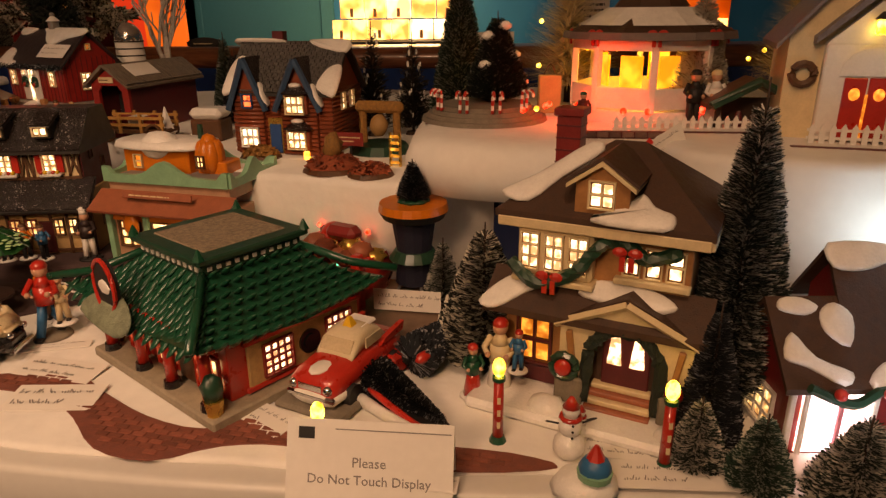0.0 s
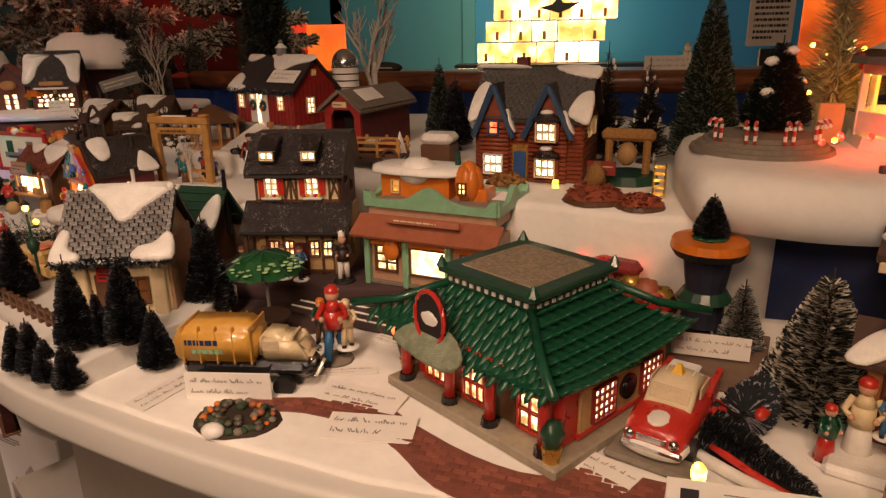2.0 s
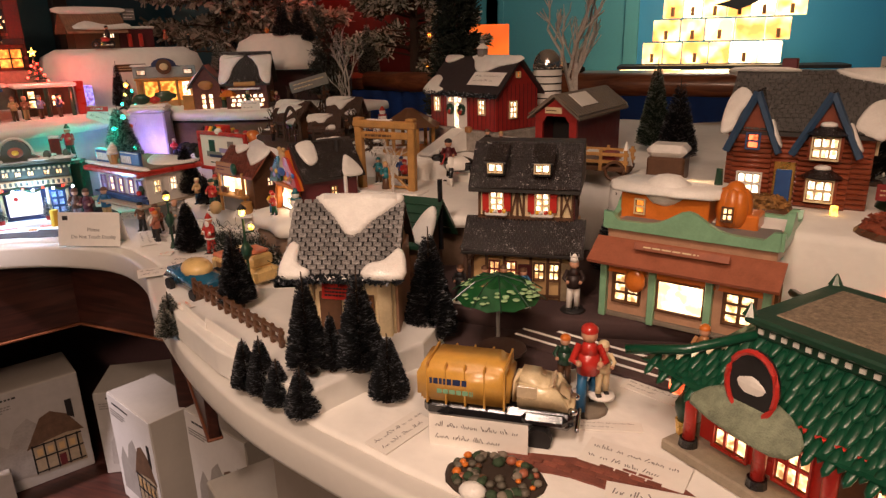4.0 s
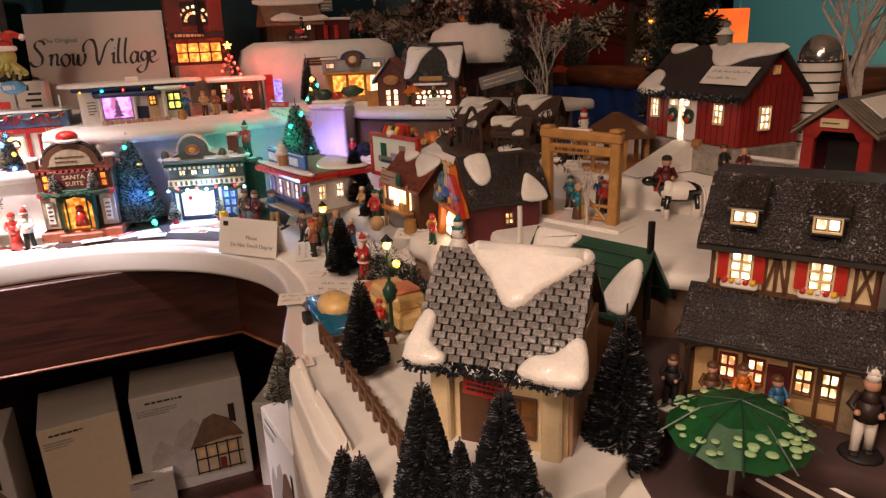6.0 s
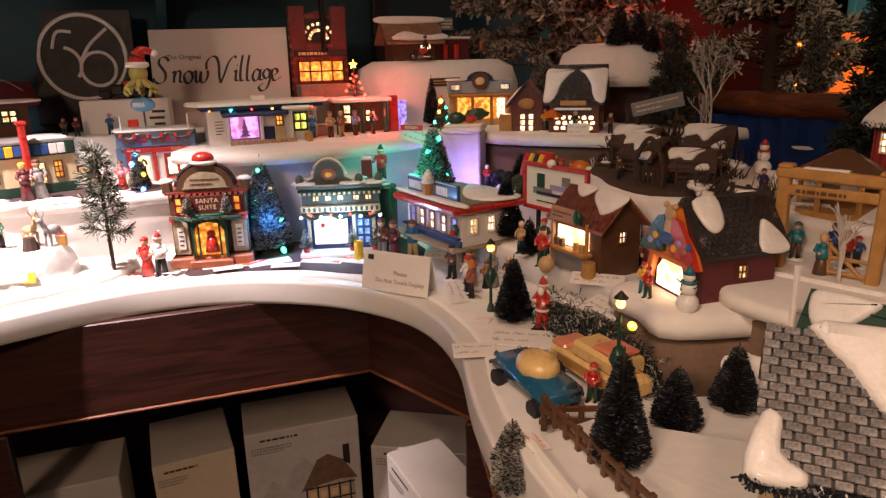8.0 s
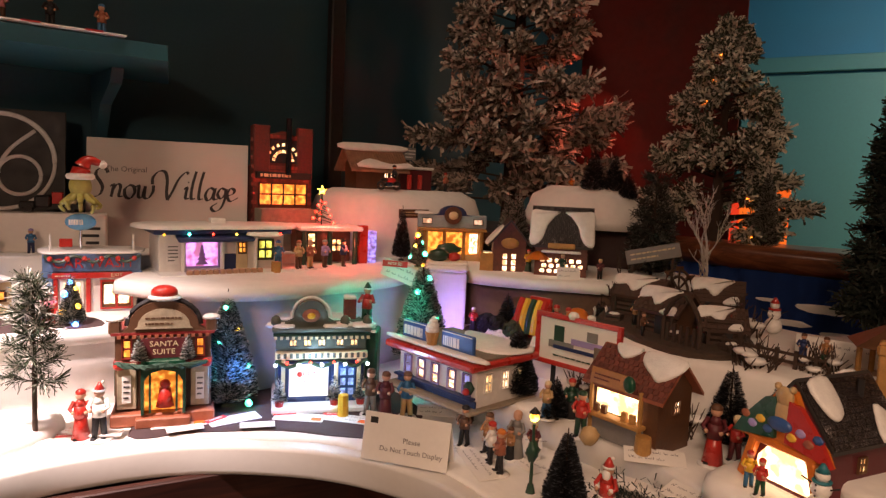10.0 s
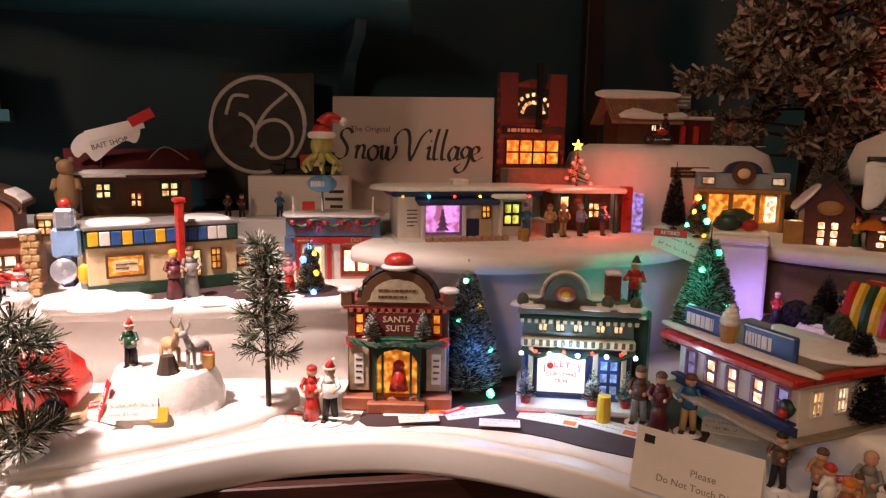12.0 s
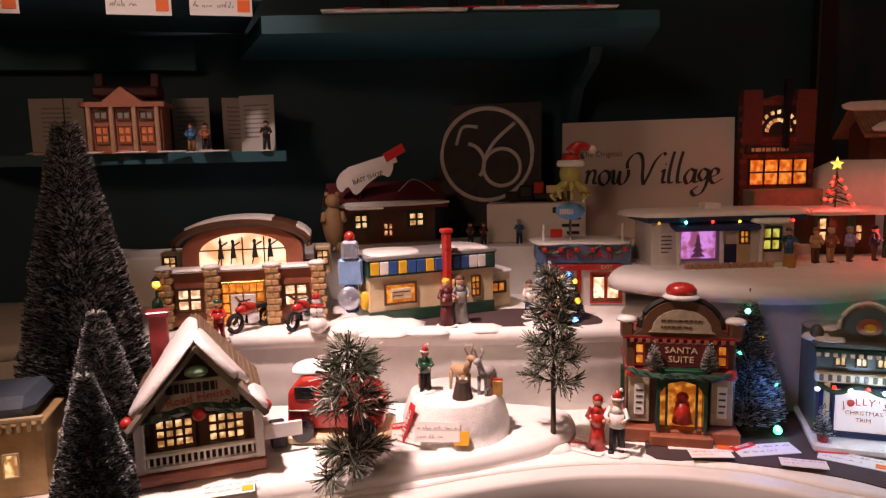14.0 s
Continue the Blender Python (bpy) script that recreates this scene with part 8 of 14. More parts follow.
def road_house():
    e = thing("toy_road_cafe", -2.186, 0.374, 0.926, 84, "brown gabled roadside cafe with snowy roof and white porch rail", "miniature house")
    pbox(e, "plinth", TERRA, (0, -0.01, 0.008), (0.15, 0.15, 0.016), 0.002)
    body(e, BROWN, 0.125, 0.12, 0.012, 0.092, 0.07, "y")
    gable(e, "roof", mat("tan_shingle", (0.22, 0.15, 0.09), 0.6, var=0.3, scale=150, bump=0.6), 0.125, 0.15, 0.09, 0.074, 0.014, 0.006, "y", (0, -0.005))
    for s in (1, -1):
        rm = plane_on((s * 0.0765, 0.085 if s < 0 else -0.095, 0.081), (0, -1 if s < 0 else 1, 0), (-s * 0.0765, 0, 0.092))
        shingles(e, rm, 0.17, 0.115, 18, 11, MATS["tan_shingle"], thick=0.0016)
    rm = plane_on((-0.0765, 0.085, 0.083), (0, -1, 0), (0.0765, 0, 0.092))
    snowpatch(e, rm, [(0.05, 0.118), (0.06, 0.07), (0.09, 0.05), (0.12, 0.02), (0.18, 0.01), (0.185, 0.118)], 0.008)
    rm = plane_on((0.0765, -0.1, 0.083), (0, 1, 0), (-0.0765, 0, 0.092))
    snowpatch(e, rm, [(0.0, 0.118), (-0.004, 0.06), (0.02, 0.05), (0.035, 0.03), (0.05, 0.07), (0.06, 0.118)], 0.008)
    snowpatch(e, rm, [(0.0, 0.0), (0.06, 0.0), (0.05, 0.02), (0.02, 0.03), (0.0, 0.025)], 0.006)
    for s in (-1, 1):
        bm = bmesh.new()
        tube(bm, [(s * 0.077, -0.096, 0.076), (0, -0.096, 0.168)], 0.005, 5)
        part("verge", bm, STONE, e)
    # board colour lightened in place of frontal light under the overhang
    pbox(e, "name_board", mat("lightened_sign_stone", (0.46, 0.42, 0.37), 0.7, var=0.2), (0, -0.084, 0.108), (0.095, 0.005, 0.036), 0.001)
    bars(e, DARK, pose(0, -0.0872, 0.117, 90, 0, 0), 0.07, 0.014, 1, 6, fill=0.8)
    lettering(e, "Road House", 0.0145, mat("sign_red", (0.45, 0.10, 0.05), 0.6), pose(0, -0.0872, 0.104, 90, 0, 0) @ pose(0, 0, 0, 0, 0, 5), depth=0.0008)
    lettering(e, "Cafe", 0.0095, DARK, pose(0.036, -0.0872, 0.0945, 90, 0, 0) @ pose(0, 0, 0, 0, 0, 5), depth=0.0008)
    pball(e, "green_lamp_shade", MINT, (0, -0.092, 0.137), 0.014, (1, 0.6, 0.5))
    for x in (-0.03, 0.03):
        window(e, x, 0.055, 0.042, 0.034, -0.0605, BROWN, LIT, 4, 3, bar=0.003)
    for x in (-0.068, 0.068):
        pbox(e, "porch_post", WHITEP, (x, -0.076, 0.05), (0.011, 0.011, 0.075), 0.001)
    pbox(e, "porch_rail", WHITEP, (0, -0.077, 0.036), (0.13, 0.006, 0.005), 0.001)
    pbox(e, "porch_sill", WHITEP, (0, -0.077, 0.019), (0.14, 0.008, 0.006), 0.001)
    for k in range(18):
        pbox(e, "baluster", WHITEP, (-0.06 + k * 0.007, -0.077, 0.028), (0.0028, 0.003, 0.014), 0)
    bm = bmesh.new()
    tube(bm, smoothed([(-0.075, -0.084, 0.083), (-0.04, -0.086, 0.086), (0.0, -0.084, 0.092), (0.04, -0.086, 0.086), (0.075, -0.084, 0.083)], 6), 0.006, 6)
    for v in bm.verts:
        v.co += Vector([0.003 * noise.noise(v.co * 300 + Vector((i * 9, 0, 0))) for i in range(3)])
    part("garland", bm, DKGREEN, e)
    for x in (-0.078, 0.0, 0.076):
        pball(e, "bauble", RED, (x, -0.09, 0.084), 0.008)
    pbox(e, "chimney", DKRED, (-0.045, 0.03, 0.15), (0.022, 0.022, 0.07), 0.001)
    pbox(e, "chimney_cap", DKRED, (-0.045, 0.03, 0.186), (0.028, 0.028, 0.007), 0.001)
    pbox(e, "side_rail", WHITEP, (0.1, -0.04, 0.03), (0.05, 0.005, 0.02), 0.001)
    pbox(e, "side_bin", DARK, (0.095, -0.02, 0.018), (0.02, 0.03, 0.03), 0.002)


road_house()

# the snowy mound with carved deer and elf
e = thing("snow_mound_display", -2.10, 0.705, 0.922, 60, "white snow mound display with stump, gifts and small animals", "ornament")
bm = bmesh.new()
ball(bm, (0, 0, 0), 0.075, 28, 16, (1.02, 1, 1.3), 0.05)
bmesh.ops.bisect_plane(bm, geom=bm.verts[:] + bm.edges[:] + bm.faces[:], plane_co=(0, 0, 0), plane_no=(0, 0, -1), clear_outer=True)
bmesh.ops.bisect_plane(bm, geom=bm.verts[:] + bm.edges[:] + bm.faces[:], plane_co=(0, 0, 0.057), plane_no=(0, 0, 1), clear_outer=True)
bmesh.ops.holes_fill(bm, edges=bm.edges, sides=0)
part("mound", bm, SNOWCAP, e, smooth=True)
bm = bmesh.new()
cone(bm, (0, 0, 0), 0.015, 0.009, 0.024, 9)
o = part("stump", bm, BARK, e, "dark tree stump")
o.matrix_local = pose(0.012, -0.028, 0.056)
pbox(e, "price_card", PAPER, (-0.02, -0.072, 0.026), (0.06, 0.001, 0.026), 0.0002, rx=-18)
scrawl(e, PENCIL, pose(-0.02, -0.0732, 0.0262, 72, 0, 0), 0.052, 0.022, 2, 2)
pbox(e, "red_ribbon", REDINK, (-0.062, -0.050, 0.030), (0.012, 0.001, 0.055), 0.0002, rx=-14, ry=12, rz=-50, label="red retired ribbon")
lettering(e, "RETIRED", 0.0095, WHITEP, pose(-0.0625, -0.0508, 0.030, 0, 0, -50) @ pose(0, 0, 0, 76, 12, 0) @ pose(0, 0, 0.0008, 0, 0, 90))
pbox(e, "sticker", YELLOWTAG, (0.012, -0.074, 0.018), (0.02, 0.001, 0.018), 0.0002, rx=-18)
for x, y, m in ((-0.045, 0.01, TERRA), (0.05, 0.02, TERRA), (0.06, -0.01, WOODY)):
    pbox(e, "gift", m, (x, y, 0.066), (0.014, 0.012, 0.02), 0.001)
    pbox(e, "gift_ribbon", RED, (x, y, 0.077), (0.0145, 0.003, 0.003), 0)
figure(-2.118, 0.668, 0.979, 55, 0.068, GREEN, DARK, RED, "elf figurine in green with red hat on the mound", hatform="santa")


def deer(x, y, z, yaw, h, m, label):
    bm = bmesh.new()
    ball(bm, (0, 0, h * 0.5), h * 0.2, 9, 7, (0.8, 1.5, 0.8))
    for sx in (-1, 1):
        for sy in (-1, 1):
            tube(bm, [(sx * h * 0.09, sy * h * 0.22, h * 0.45), (sx * h * 0.1, sy * h * 0.24, 0)], h * 0.05, 6, h * 0.035)
    tube(bm, [(0, -h * 0.25, h * 0.55), (0, -h * 0.38, h * 0.82)], h * 0.09, 7, h * 0.07)
    ball(bm, (0, -h * 0.44, h * 0.88), h * 0.1, 8, 6, (0.8, 1.4, 0.85))
    for sx in (-1, 1):
        tube(bm, [(sx * h * 0.04, -h * 0.38, h * 0.95), (sx * h * 0.12, -h * 0.36, h * 1.1), (sx * h * 0.1, -h * 0.4, h * 1.2)], h * 0.02, 5)
    tube(bm, [(0, h * 0.28, h * 0.55), (0, h * 0.36, h * 0.4)], h * 0.03, 5)
    ob = mesh_ob("animal_ornament", bm, m, True)
    ob.matrix_world = pose(x, y, z, 0, 0, yaw)
    return tagged(ob, label, "ornament")


deer(-2.097, 0.712, 0.979, 100, 0.06, mat("fawn_paint", (0.42, 0.27, 0.14), 0.6), "fawn deer ornament on the snow mound")
deer(-2.072, 0.742, 0.979, 30, 0.058, mat("grey_fawn", (0.35, 0.33, 0.32), 0.6), "grey spotted deer ornament on the snow mound")
card(-2.085, 0.622, 0.926, 30, 0.05, 0.022, "red retired tag leaning on the snow mound", lie=20, red=True, name="price_tag")

# ---- things: the back rows ----


AGEDBRICK = mat("aged_brick", (0.10, 0.022, 0.016), 0.7, var=0.4, scale=140, bump=0.6)


def bike_dealer():
    e = thing("toy_brick_dealership", -2.255, 1.51, 1.132, 68, "red brick building with amber windows and a black chimney", "miniature house")
    body(e, AGEDBRICK, 0.15, 0.10, 0.0, 0.20)
    for x in (-0.055, 0.055):
        pbox(e, "gable_pier", AGEDBRICK, (x, -0.045, 0.24), (0.04, 0.015, 0.11), 0.002, ry=0)
    bm = bmesh.new()
    extrude(bm, [(-0.075, 0.2), (0.075, 0.2), (0.075, 0.292), (0.04, 0.272), (0, 0.285), (-0.04, 0.272), (-0.075, 0.292)], -0.045, -0.03)
    part("stepped_gable", bm, AGEDBRICK, e)
    pbox(e, "fan_light_back", DARK, (0, -0.0462, 0.236), (0.11, 0.002, 0.056), 0)
    bm = bmesh.new()
    for r in range(26):
        z = 0.008 + r * 0.0105
        for k in range(10):
            x = -0.072 + (k + 0.5 * (r % 2)) * 0.0155
            if x > 0.071 or (0.10 < z < 0.165 and abs(x) < 0.066) or (z > 0.20 and math.hypot(x, z - 0.212) < 0.05):
                continue
            box(bm, (x, -0.0505 if z < 0.2 else -0.0455, z), (0.0138, 0.002, 0.0085))
    o = part("brickwork", bm, mat("red_brick_face", (0.17, 0.032, 0.022), 0.65, var=0.4, scale=200, bump=0.6, island=0.4), e)
    o["kind"] = "stuff"
    pcone(e, "chimney", BLACKGLOSS, (0.008, -0.062, 0.18), 0.007, 0.007, 0.135, 10)
    pbox(e, "name_board", DARK, (0, -0.055, 0.178), (0.14, 0.008, 0.016), 0.001)
    bars(e, CREAM, pose(0, -0.0596, 0.178, 90, 0, 0), 0.12, 0.009, 1, 7, fill=0.8)
    for i in range(4):
        for j in range(2):
            pbox(e, "amber_pane", LITO, (-0.045 + i * 0.03, -0.0515, 0.12 + j * 0.026), (0.026, 0.003, 0.022), 0)
    for i in range(5):
        pbox(e, "glazing_bar", DARK, (-0.06 + i * 0.03, -0.0535, 0.133), (0.003, 0.003, 0.056), 0)
    for k in range(9):
        a = math.pi * (k + 0.5) / 9
        for r in (0.024, 0.04):
            pbox(e, "fan_pane", LIT, (math.cos(a) * r, -0.047, 0.212 + math.sin(a) * r), (0.0065, 0.003, 0.007), 0, ry=90 - math.degrees(a))
    pbox(e, "door_step", STONE, (0, -0.07, 0.05), (0.14, 0.05, 0.1), 0.002)


bike_dealer()

tier("snow_hill", [(-2.30, 1.70), (-2.18, 1.62), (-2.05, 1.66), (-1.97, 1.80), (-1.94, 1.96), (-2.0, 2.06), (-2.3, 2.04)], 1.10, 1.285, SNOW, "tall rounded snow hill", inset=0.06, drop=0.07)
e = thing("toy_hill_garage", -2.16, 1.84, 1.283, 66, "rustic roadside garage with rusty snowy roof on the hill", "miniature house")
body(e, BROWN, 0.13, 0.07, 0.0, 0.07, 0.03, "x", c=(-0.045, 0))
gable(e, "roof", mat("rusty_tin", (0.26, 0.15, 0.09), 0.6, var=0.4, scale=50), 0.14, 0.07, 0.07, 0.04, 0.02, 0.004, "x", (-0.045, 0))
shingles(e, plane_on((-0.135, -0.054, 0.056), (1, 0, 0), (0, 0.054, 0.06)), 0.18, 0.08, 22, 1, MATS["rusty_tin"], thick=0.002, gap=0.3, tilt=0)
snowpatch(e, plane_on((-0.135, -0.054, 0.060), (1, 0, 0), (0, 0.054, 0.06)), [(0.02, 0.0), (0.18, 0.0), (0.18, 0.02), (0.12, 0.014), (0.06, 0.03)], 0.005)
snowpatch(e, plane_on((-0.135, -0.054, 0.060), (1, 0, 0), (0, 0.054, 0.06)), [(0.0, 0.06), (0.18, 0.065), (0.18, 0.085), (0.0, 0.085)], 0.005)
pbox(e, "annex", MAROON, (0.08, 0.0, 0.03), (0.11, 0.06, 0.06), 0.002)
pbox(e, "annex_roof", SNOWCAP, (0.08, 0.0, 0.064), (0.12, 0.07, 0.008), 0.003)
for x in (-0.02, 0.0):
    window(e, x, 0.04, 0.012, 0.016, -0.0355, DARK, LITW, 2, 1)
window(e, -0.105, 0.06, 0.010, 0.014, -0.0355, DARK, LITW, 1, 1)
pbox(e, "roof_sign", GREY, (0.075, 0.0, 0.105), (0.04, 0.004, 0.035), 0.001)
bars(e, WHITEP, pose(0.075, -0.003, 0.105, 90, 0, 0), 0.034, 0.028, 3, 3)
for x in (0.05, 0.085):
    pbox(e, "fuel_pump", RED, (x, -0.045, 0.025), (0.012, 0.010, 0.04), 0.002)
pbox(e, "hill_sign", BROWN, (-0.02, -0.19, -0.055), (0.09, 0.004, 0.022), 0.001)
bars(e, CREAM, pose(-0.02, -0.193, -0.055, 90, 0, 0), 0.075, 0.014, 2, 5)


def motorbike(x, y, z, yaw, s, m, label):
    e = thing("toy_motorbike", x, y, z, yaw, label, "motorbike")
    for q in (-1, 1):
        bm = bmesh.new()
        tube(bm, [(0, q * 0.022 * s + math.cos(a) * 0.0095 * s, 0.0115 * s + math.sin(a) * 0.0095 * s) for a in [math.tau * k / 14 for k in range(15)]], 0.0028 * s, 6)
        part("tyre", bm, DARK, e)
        pball(e, "hub", CHROME, (0, q * 0.022 * s, 0.0115 * s), 0.004 * s, (0.6, 1, 1))
    pball(e, "tank", m, (0, -0.006 * s, 0.026 * s), 0.009 * s, (0.8, 1.7, 0.8))
    pbox(e, "seat", DARK, (0, 0.012 * s, 0.026 * s), (0.009 * s, 0.02 * s, 0.005 * s), 0.001)
    pbox(e, "engine", CHROME, (0, 0, 0.015 * s), (0.010 * s, 0.018 * s, 0.012 * s), 0.001)
    bm = bmesh.new()
    tube(bm, [(0, -0.022 * s, 0.0115 * s), (0, -0.014 * s, 0.034 * s)], 0.002 * s, 6)
    tube(bm, [(-0.013 * s, -0.009 * s, 0.038 * s), (0, -0.014 * s, 0.035 * s), (0.013 * s, -0.009 * s, 0.038 * s)], 0.0017 * s, 6)
    part("fork", bm, CHROME, e)
    return e


motorbike(-2.06, 1.72, 1.285, 150, 1.0, RED, "red motorcycle ornament parked on the snow hill")
figure(-2.055, 1.735, 1.295, 140, 0.06, DARK, DARK, DARK, "rider figurine in black beside the motorcycle")
figure(-2.03, 1.95, 1.283, 120, 0.06, TERRA, DARK, RED, "figurine in red-brown coat on the snow hill")
figure(-1.98, 2.0, 1.283, 120, 0.05, DARK, DARK, DARK, "dark figurine on the snow hill")
motorbike(-2.375, 0.475, 1.037, 30, 1.4, RED, "large red and black motorcycle ornament beside the theatre")
motorbike(-2.345, 0.555, 1.037, 40, 1.4, RED, "large red and black motorcycle ornament on the tier")


def cycle_shop():
    e = thing("toy_cycle_shop", -1.92, 1.80, 1.115, 40, "low shop with white parapet, round sign and lit shopfront", "miniature house")
    body(e, TAN, 0.165, 0.10, 0.0, 0.085)
    pbox(e, "parapet", mat("pale_blue_paint", (0.30, 0.38, 0.42), 0.5), (0, -0.045, 0.10), (0.175, 0.02, 0.034), 0.002)
    bm = bmesh.new()
    extrude(bm, [(-0.05, 0.115)] + [(-0.035 * math.cos(math.pi * k / 8), 0.118 + 0.022 * math.sin(math.pi * k / 8)) for k in range(9)] + [(0.05, 0.115)], -0.056, -0.036)
    part("arched_gable", bm, NAVY, e)
    bm = bmesh.new()
    cone(bm, (0, 0, 0), 0.022, 0.022, 0.006, 18, pose(0, 0, 0, 90, 0, 0))
    o = part("round_sign", bm, BROWN, e, "round brown sign")
    o.matrix_local = pose(0, -0.056, 0.115)
    pball(e, "sign_motif", CREAM, (0, -0.063, 0.115), 0.013, (1, 0.2, 0.8))
    pbox(e, "shop_window", LITO, (0, -0.0515, 0.045), (0.12, 0.003, 0.055), 0)
    pbox(e, "door_light", LITW, (0.055, -0.0535, 0.045), (0.02, 0.003, 0.05), 0)
    for x in (-0.07, -0.02, 0.03, 0.075):
        pbox(e, "pier", WOODY, (x, -0.055, 0.042), (0.008, 0.010, 0.084), 0.001)
    pbox(e, "canopy", WOODY, (0, -0.06, 0.08), (0.17, 0.03, 0.006), 0.001)
    for x in (-0.065, 0.065):
        window(e, x, 0.1, 0.022, 0.012, -0.0555, DARK, glow("dim_warm", (1.0, 0.75, 0.5), 0.8), 1, 1)
    snowpatch(e, pose(0, -0.03, 0.117), [(-0.09, -0.025), (-0.05, -0.028), (-0.05, 0.03), (-0.09, 0.03)], 0.005)
    pball(e, "green_display", DKGREEN, (-0.01, -0.06, 0.03), 0.02, (1.6, 0.4, 0.8), 0.3)


cycle_shop()


def inn(x, y, z, yaw, w, d, h, rise, big, label):
    e = thing("toy_lodge", x, y, z, yaw, label, "miniature house")
    body(e, mat("lodge_boards", (0.13, 0.040, 0.025), 0.5, var=0.35, scale=120, bump=0.5, coat=0.2), w, d, 0.0, h, rise, "y" if not big else "x")
    gable(e, "roof", SLATECAP, w, d, h, rise, 0.012, 0.005, "y" if not big else "x")
    if big:
        rm = plane_on((-w / 2 - 0.012, -d / 2 - 0.012, h - 0.01), (1, 0, 0), (0, d / 2 + 0.012, rise + 0.012))
        shingles(e, rm, w + 0.024, math.hypot(d / 2 + 0.012, rise + 0.012), 16, 10, SLATE, thick=0.0018)
        snowpatch(e, rm, [(-0.001, 0.002), (0.018, 0.002), (0.030, 0.022), (0.036, 0.050), (0.052, 0.076), (0.064, 0.090), (0.030, 0.092), (-0.001, 0.091), (-0.002, 0.045)], 0.005)
        snowpatch(e, rm, [(0.140, 0.002), (0.122, 0.002), (0.110, 0.022), (0.104, 0.050), (0.088, 0.076), (0.074, 0.090), (0.110, 0.092), (0.140, 0.091), (0.141, 0.045)], 0.005)
        for i in range(6):
            for j in range(3):
                pbox(e, "lit_pane", LITW, (-0.040 + i * 0.016 + 0.004 * (j % 2), -d / 2 - 0.001, 0.026 + j * 0.012), (0.010, 0.003, 0.008), 0.002)
        window(e, 0, 0.045, 0.03, 0.03, 0, BROWN, LITO, 3, 3, c=pose(w / 2 + 0.0005, 0, 0, 0, 0, 90))
        pbox(e, "eyebrow_sign", WOODY, (0, -d / 2 - 0.012, h * 0.88), (0.06, 0.006, 0.012), 0.002, rx=-15)
        pbox(e, "canopy_snow", SNOWCAP, (0, -d / 2 - 0.02, h * 0.75), (w * 0.75, 0.018, 0.005), 0.002)
        pbox(e, "shed_roof", GREY, (-0.01, -d / 2 - 0.045, 0.004), (0.1, 0.05, 0.006), 0.002, rx=12)
    else:
        for i in range(2):
            for j in range(3):
                pbox(e, "lit_pane", LITW, (-0.01 + i * 0.02, -d / 2 - 0.001, 0.022 + j * 0.014), (0.010, 0.003, 0.011), 0.002)
        pball(e, "oval_sign", WOODY, (0, -d / 2 - 0.006, h * 0.95), 0.018, (1.2, 0.3, 0.7))
        snowpatch(e, plane_on((-w / 2 - 0.012, d / 2, h - 0.008), (0, -1, 0), (w / 2 + 0.012, 0, rise + 0.01)), [(0.01, 0.0), (d, 0.0), (d, 0.05), (0.02, 0.05)], 0.005)
        pbox(e, "side_window", LIT, (-w / 2 - 0.012, -d / 2 + 0.01, 0.05), (0.022, 0.01, 0.012), 0.001)
        pbox(e, "porch", WOODY, (-w / 2 - 0.014, -d / 2 + 0.006, 0.03), (0.03, 0.02, 0.05), 0.001)
    return e


inn(-1.715, 1.735, 1.10, 30, 0.075, 0.09, 0.085, 0.045, False, "small brown lodge with glowing panes and oval sign")
inn(-1.595, 1.765, 1.10, 22, 0.115, 0.10, 0.095, 0.068, True, "brown ski lodge with dark shingles and glowing panes")

# upper snowy slope with signs and trees
tier("dark_slope_block", [(-1.78, 1.97), (-1.42, 1.99), (-1.42, 2.06), (-1.78, 2.06)], 1.10, 1.215, DARKCLOTH, "dark cloth-covered block", n=1, inset=0)
tier("snow_slope", [(-1.79, 1.97), (-1.70, 1.905), (-1.58, 1.90), (-1.51, 1.92), (-1.47, 2.0), (-1.55, 2.06), (-1.76, 2.06)], 1.212, 1.318, SNOW, "rounded white snow slope behind the lodge", inset=0.07, drop=0.085)
card(-1.62, 1.905, 1.235, 20, 0.13, 0.028, "white sign card on the snow slope", rows=1, seed=4)
bristle_tree(-1.60, 1.97, 1.30, 0.13, 0.035, NEEDLE, seed=61, n=300, label="dark pine on the snow slope")
bristle_tree(-1.55, 1.98, 1.30, 0.11, 0.03, NEEDLE, seed=62, n=300, label="dark pine on the snow slope")
bristle_tree(-1.51, 1.97, 1.285, 0.08, 0.025, NEEDLE, seed=63, n=250, label="dark pine on the snow slope")
figure(-1.66, 1.975, 1.30, 20, 0.045, ORANGEP, JEANS, BROWN, "figurine in orange jacket on the snow slope")
bristle_tree(-1.76, 1.87, 1.115, 0.20, 0.045, NEEDLEF, seed=64, n=700, label="frosted bottle-brush tree beside the snow slope")
bristle_tree(-1.80, 1.90, 1.115, 0.19, 0.042, NEEDLEF, seed=65, n=600, label="frosted bottle-brush tree beside the snow slope")

# the purple-lit step and its things
e = thing("display_step", -1.777, 1.562, 0.935, 30, "white foam step lit violet by a small bulb", "step")
pbox(e, "block", FOAM, (0, 0, 0.094), (0.088, 0.103, 0.188), 0.004)
pbox(e, "top_cloth", SNOW, (0, 0, 0.194), (0.094, 0.109, 0.012), 0.005)
lamp("violet_bulb", "POINT", (-1.700, 1.475, 1.03), (0, 0, 0), 0.30, (0.4, 0.25, 1.0), 0.01)
e = thing("toy_sled_display", -1.777, 1.562, 1.135, 30, "green and red sled display on the white step", "ornament")
pbox(e, "base", SNOWCAP, (0, 0, 0.003), (0.09, 0.05, 0.006), 0.002)
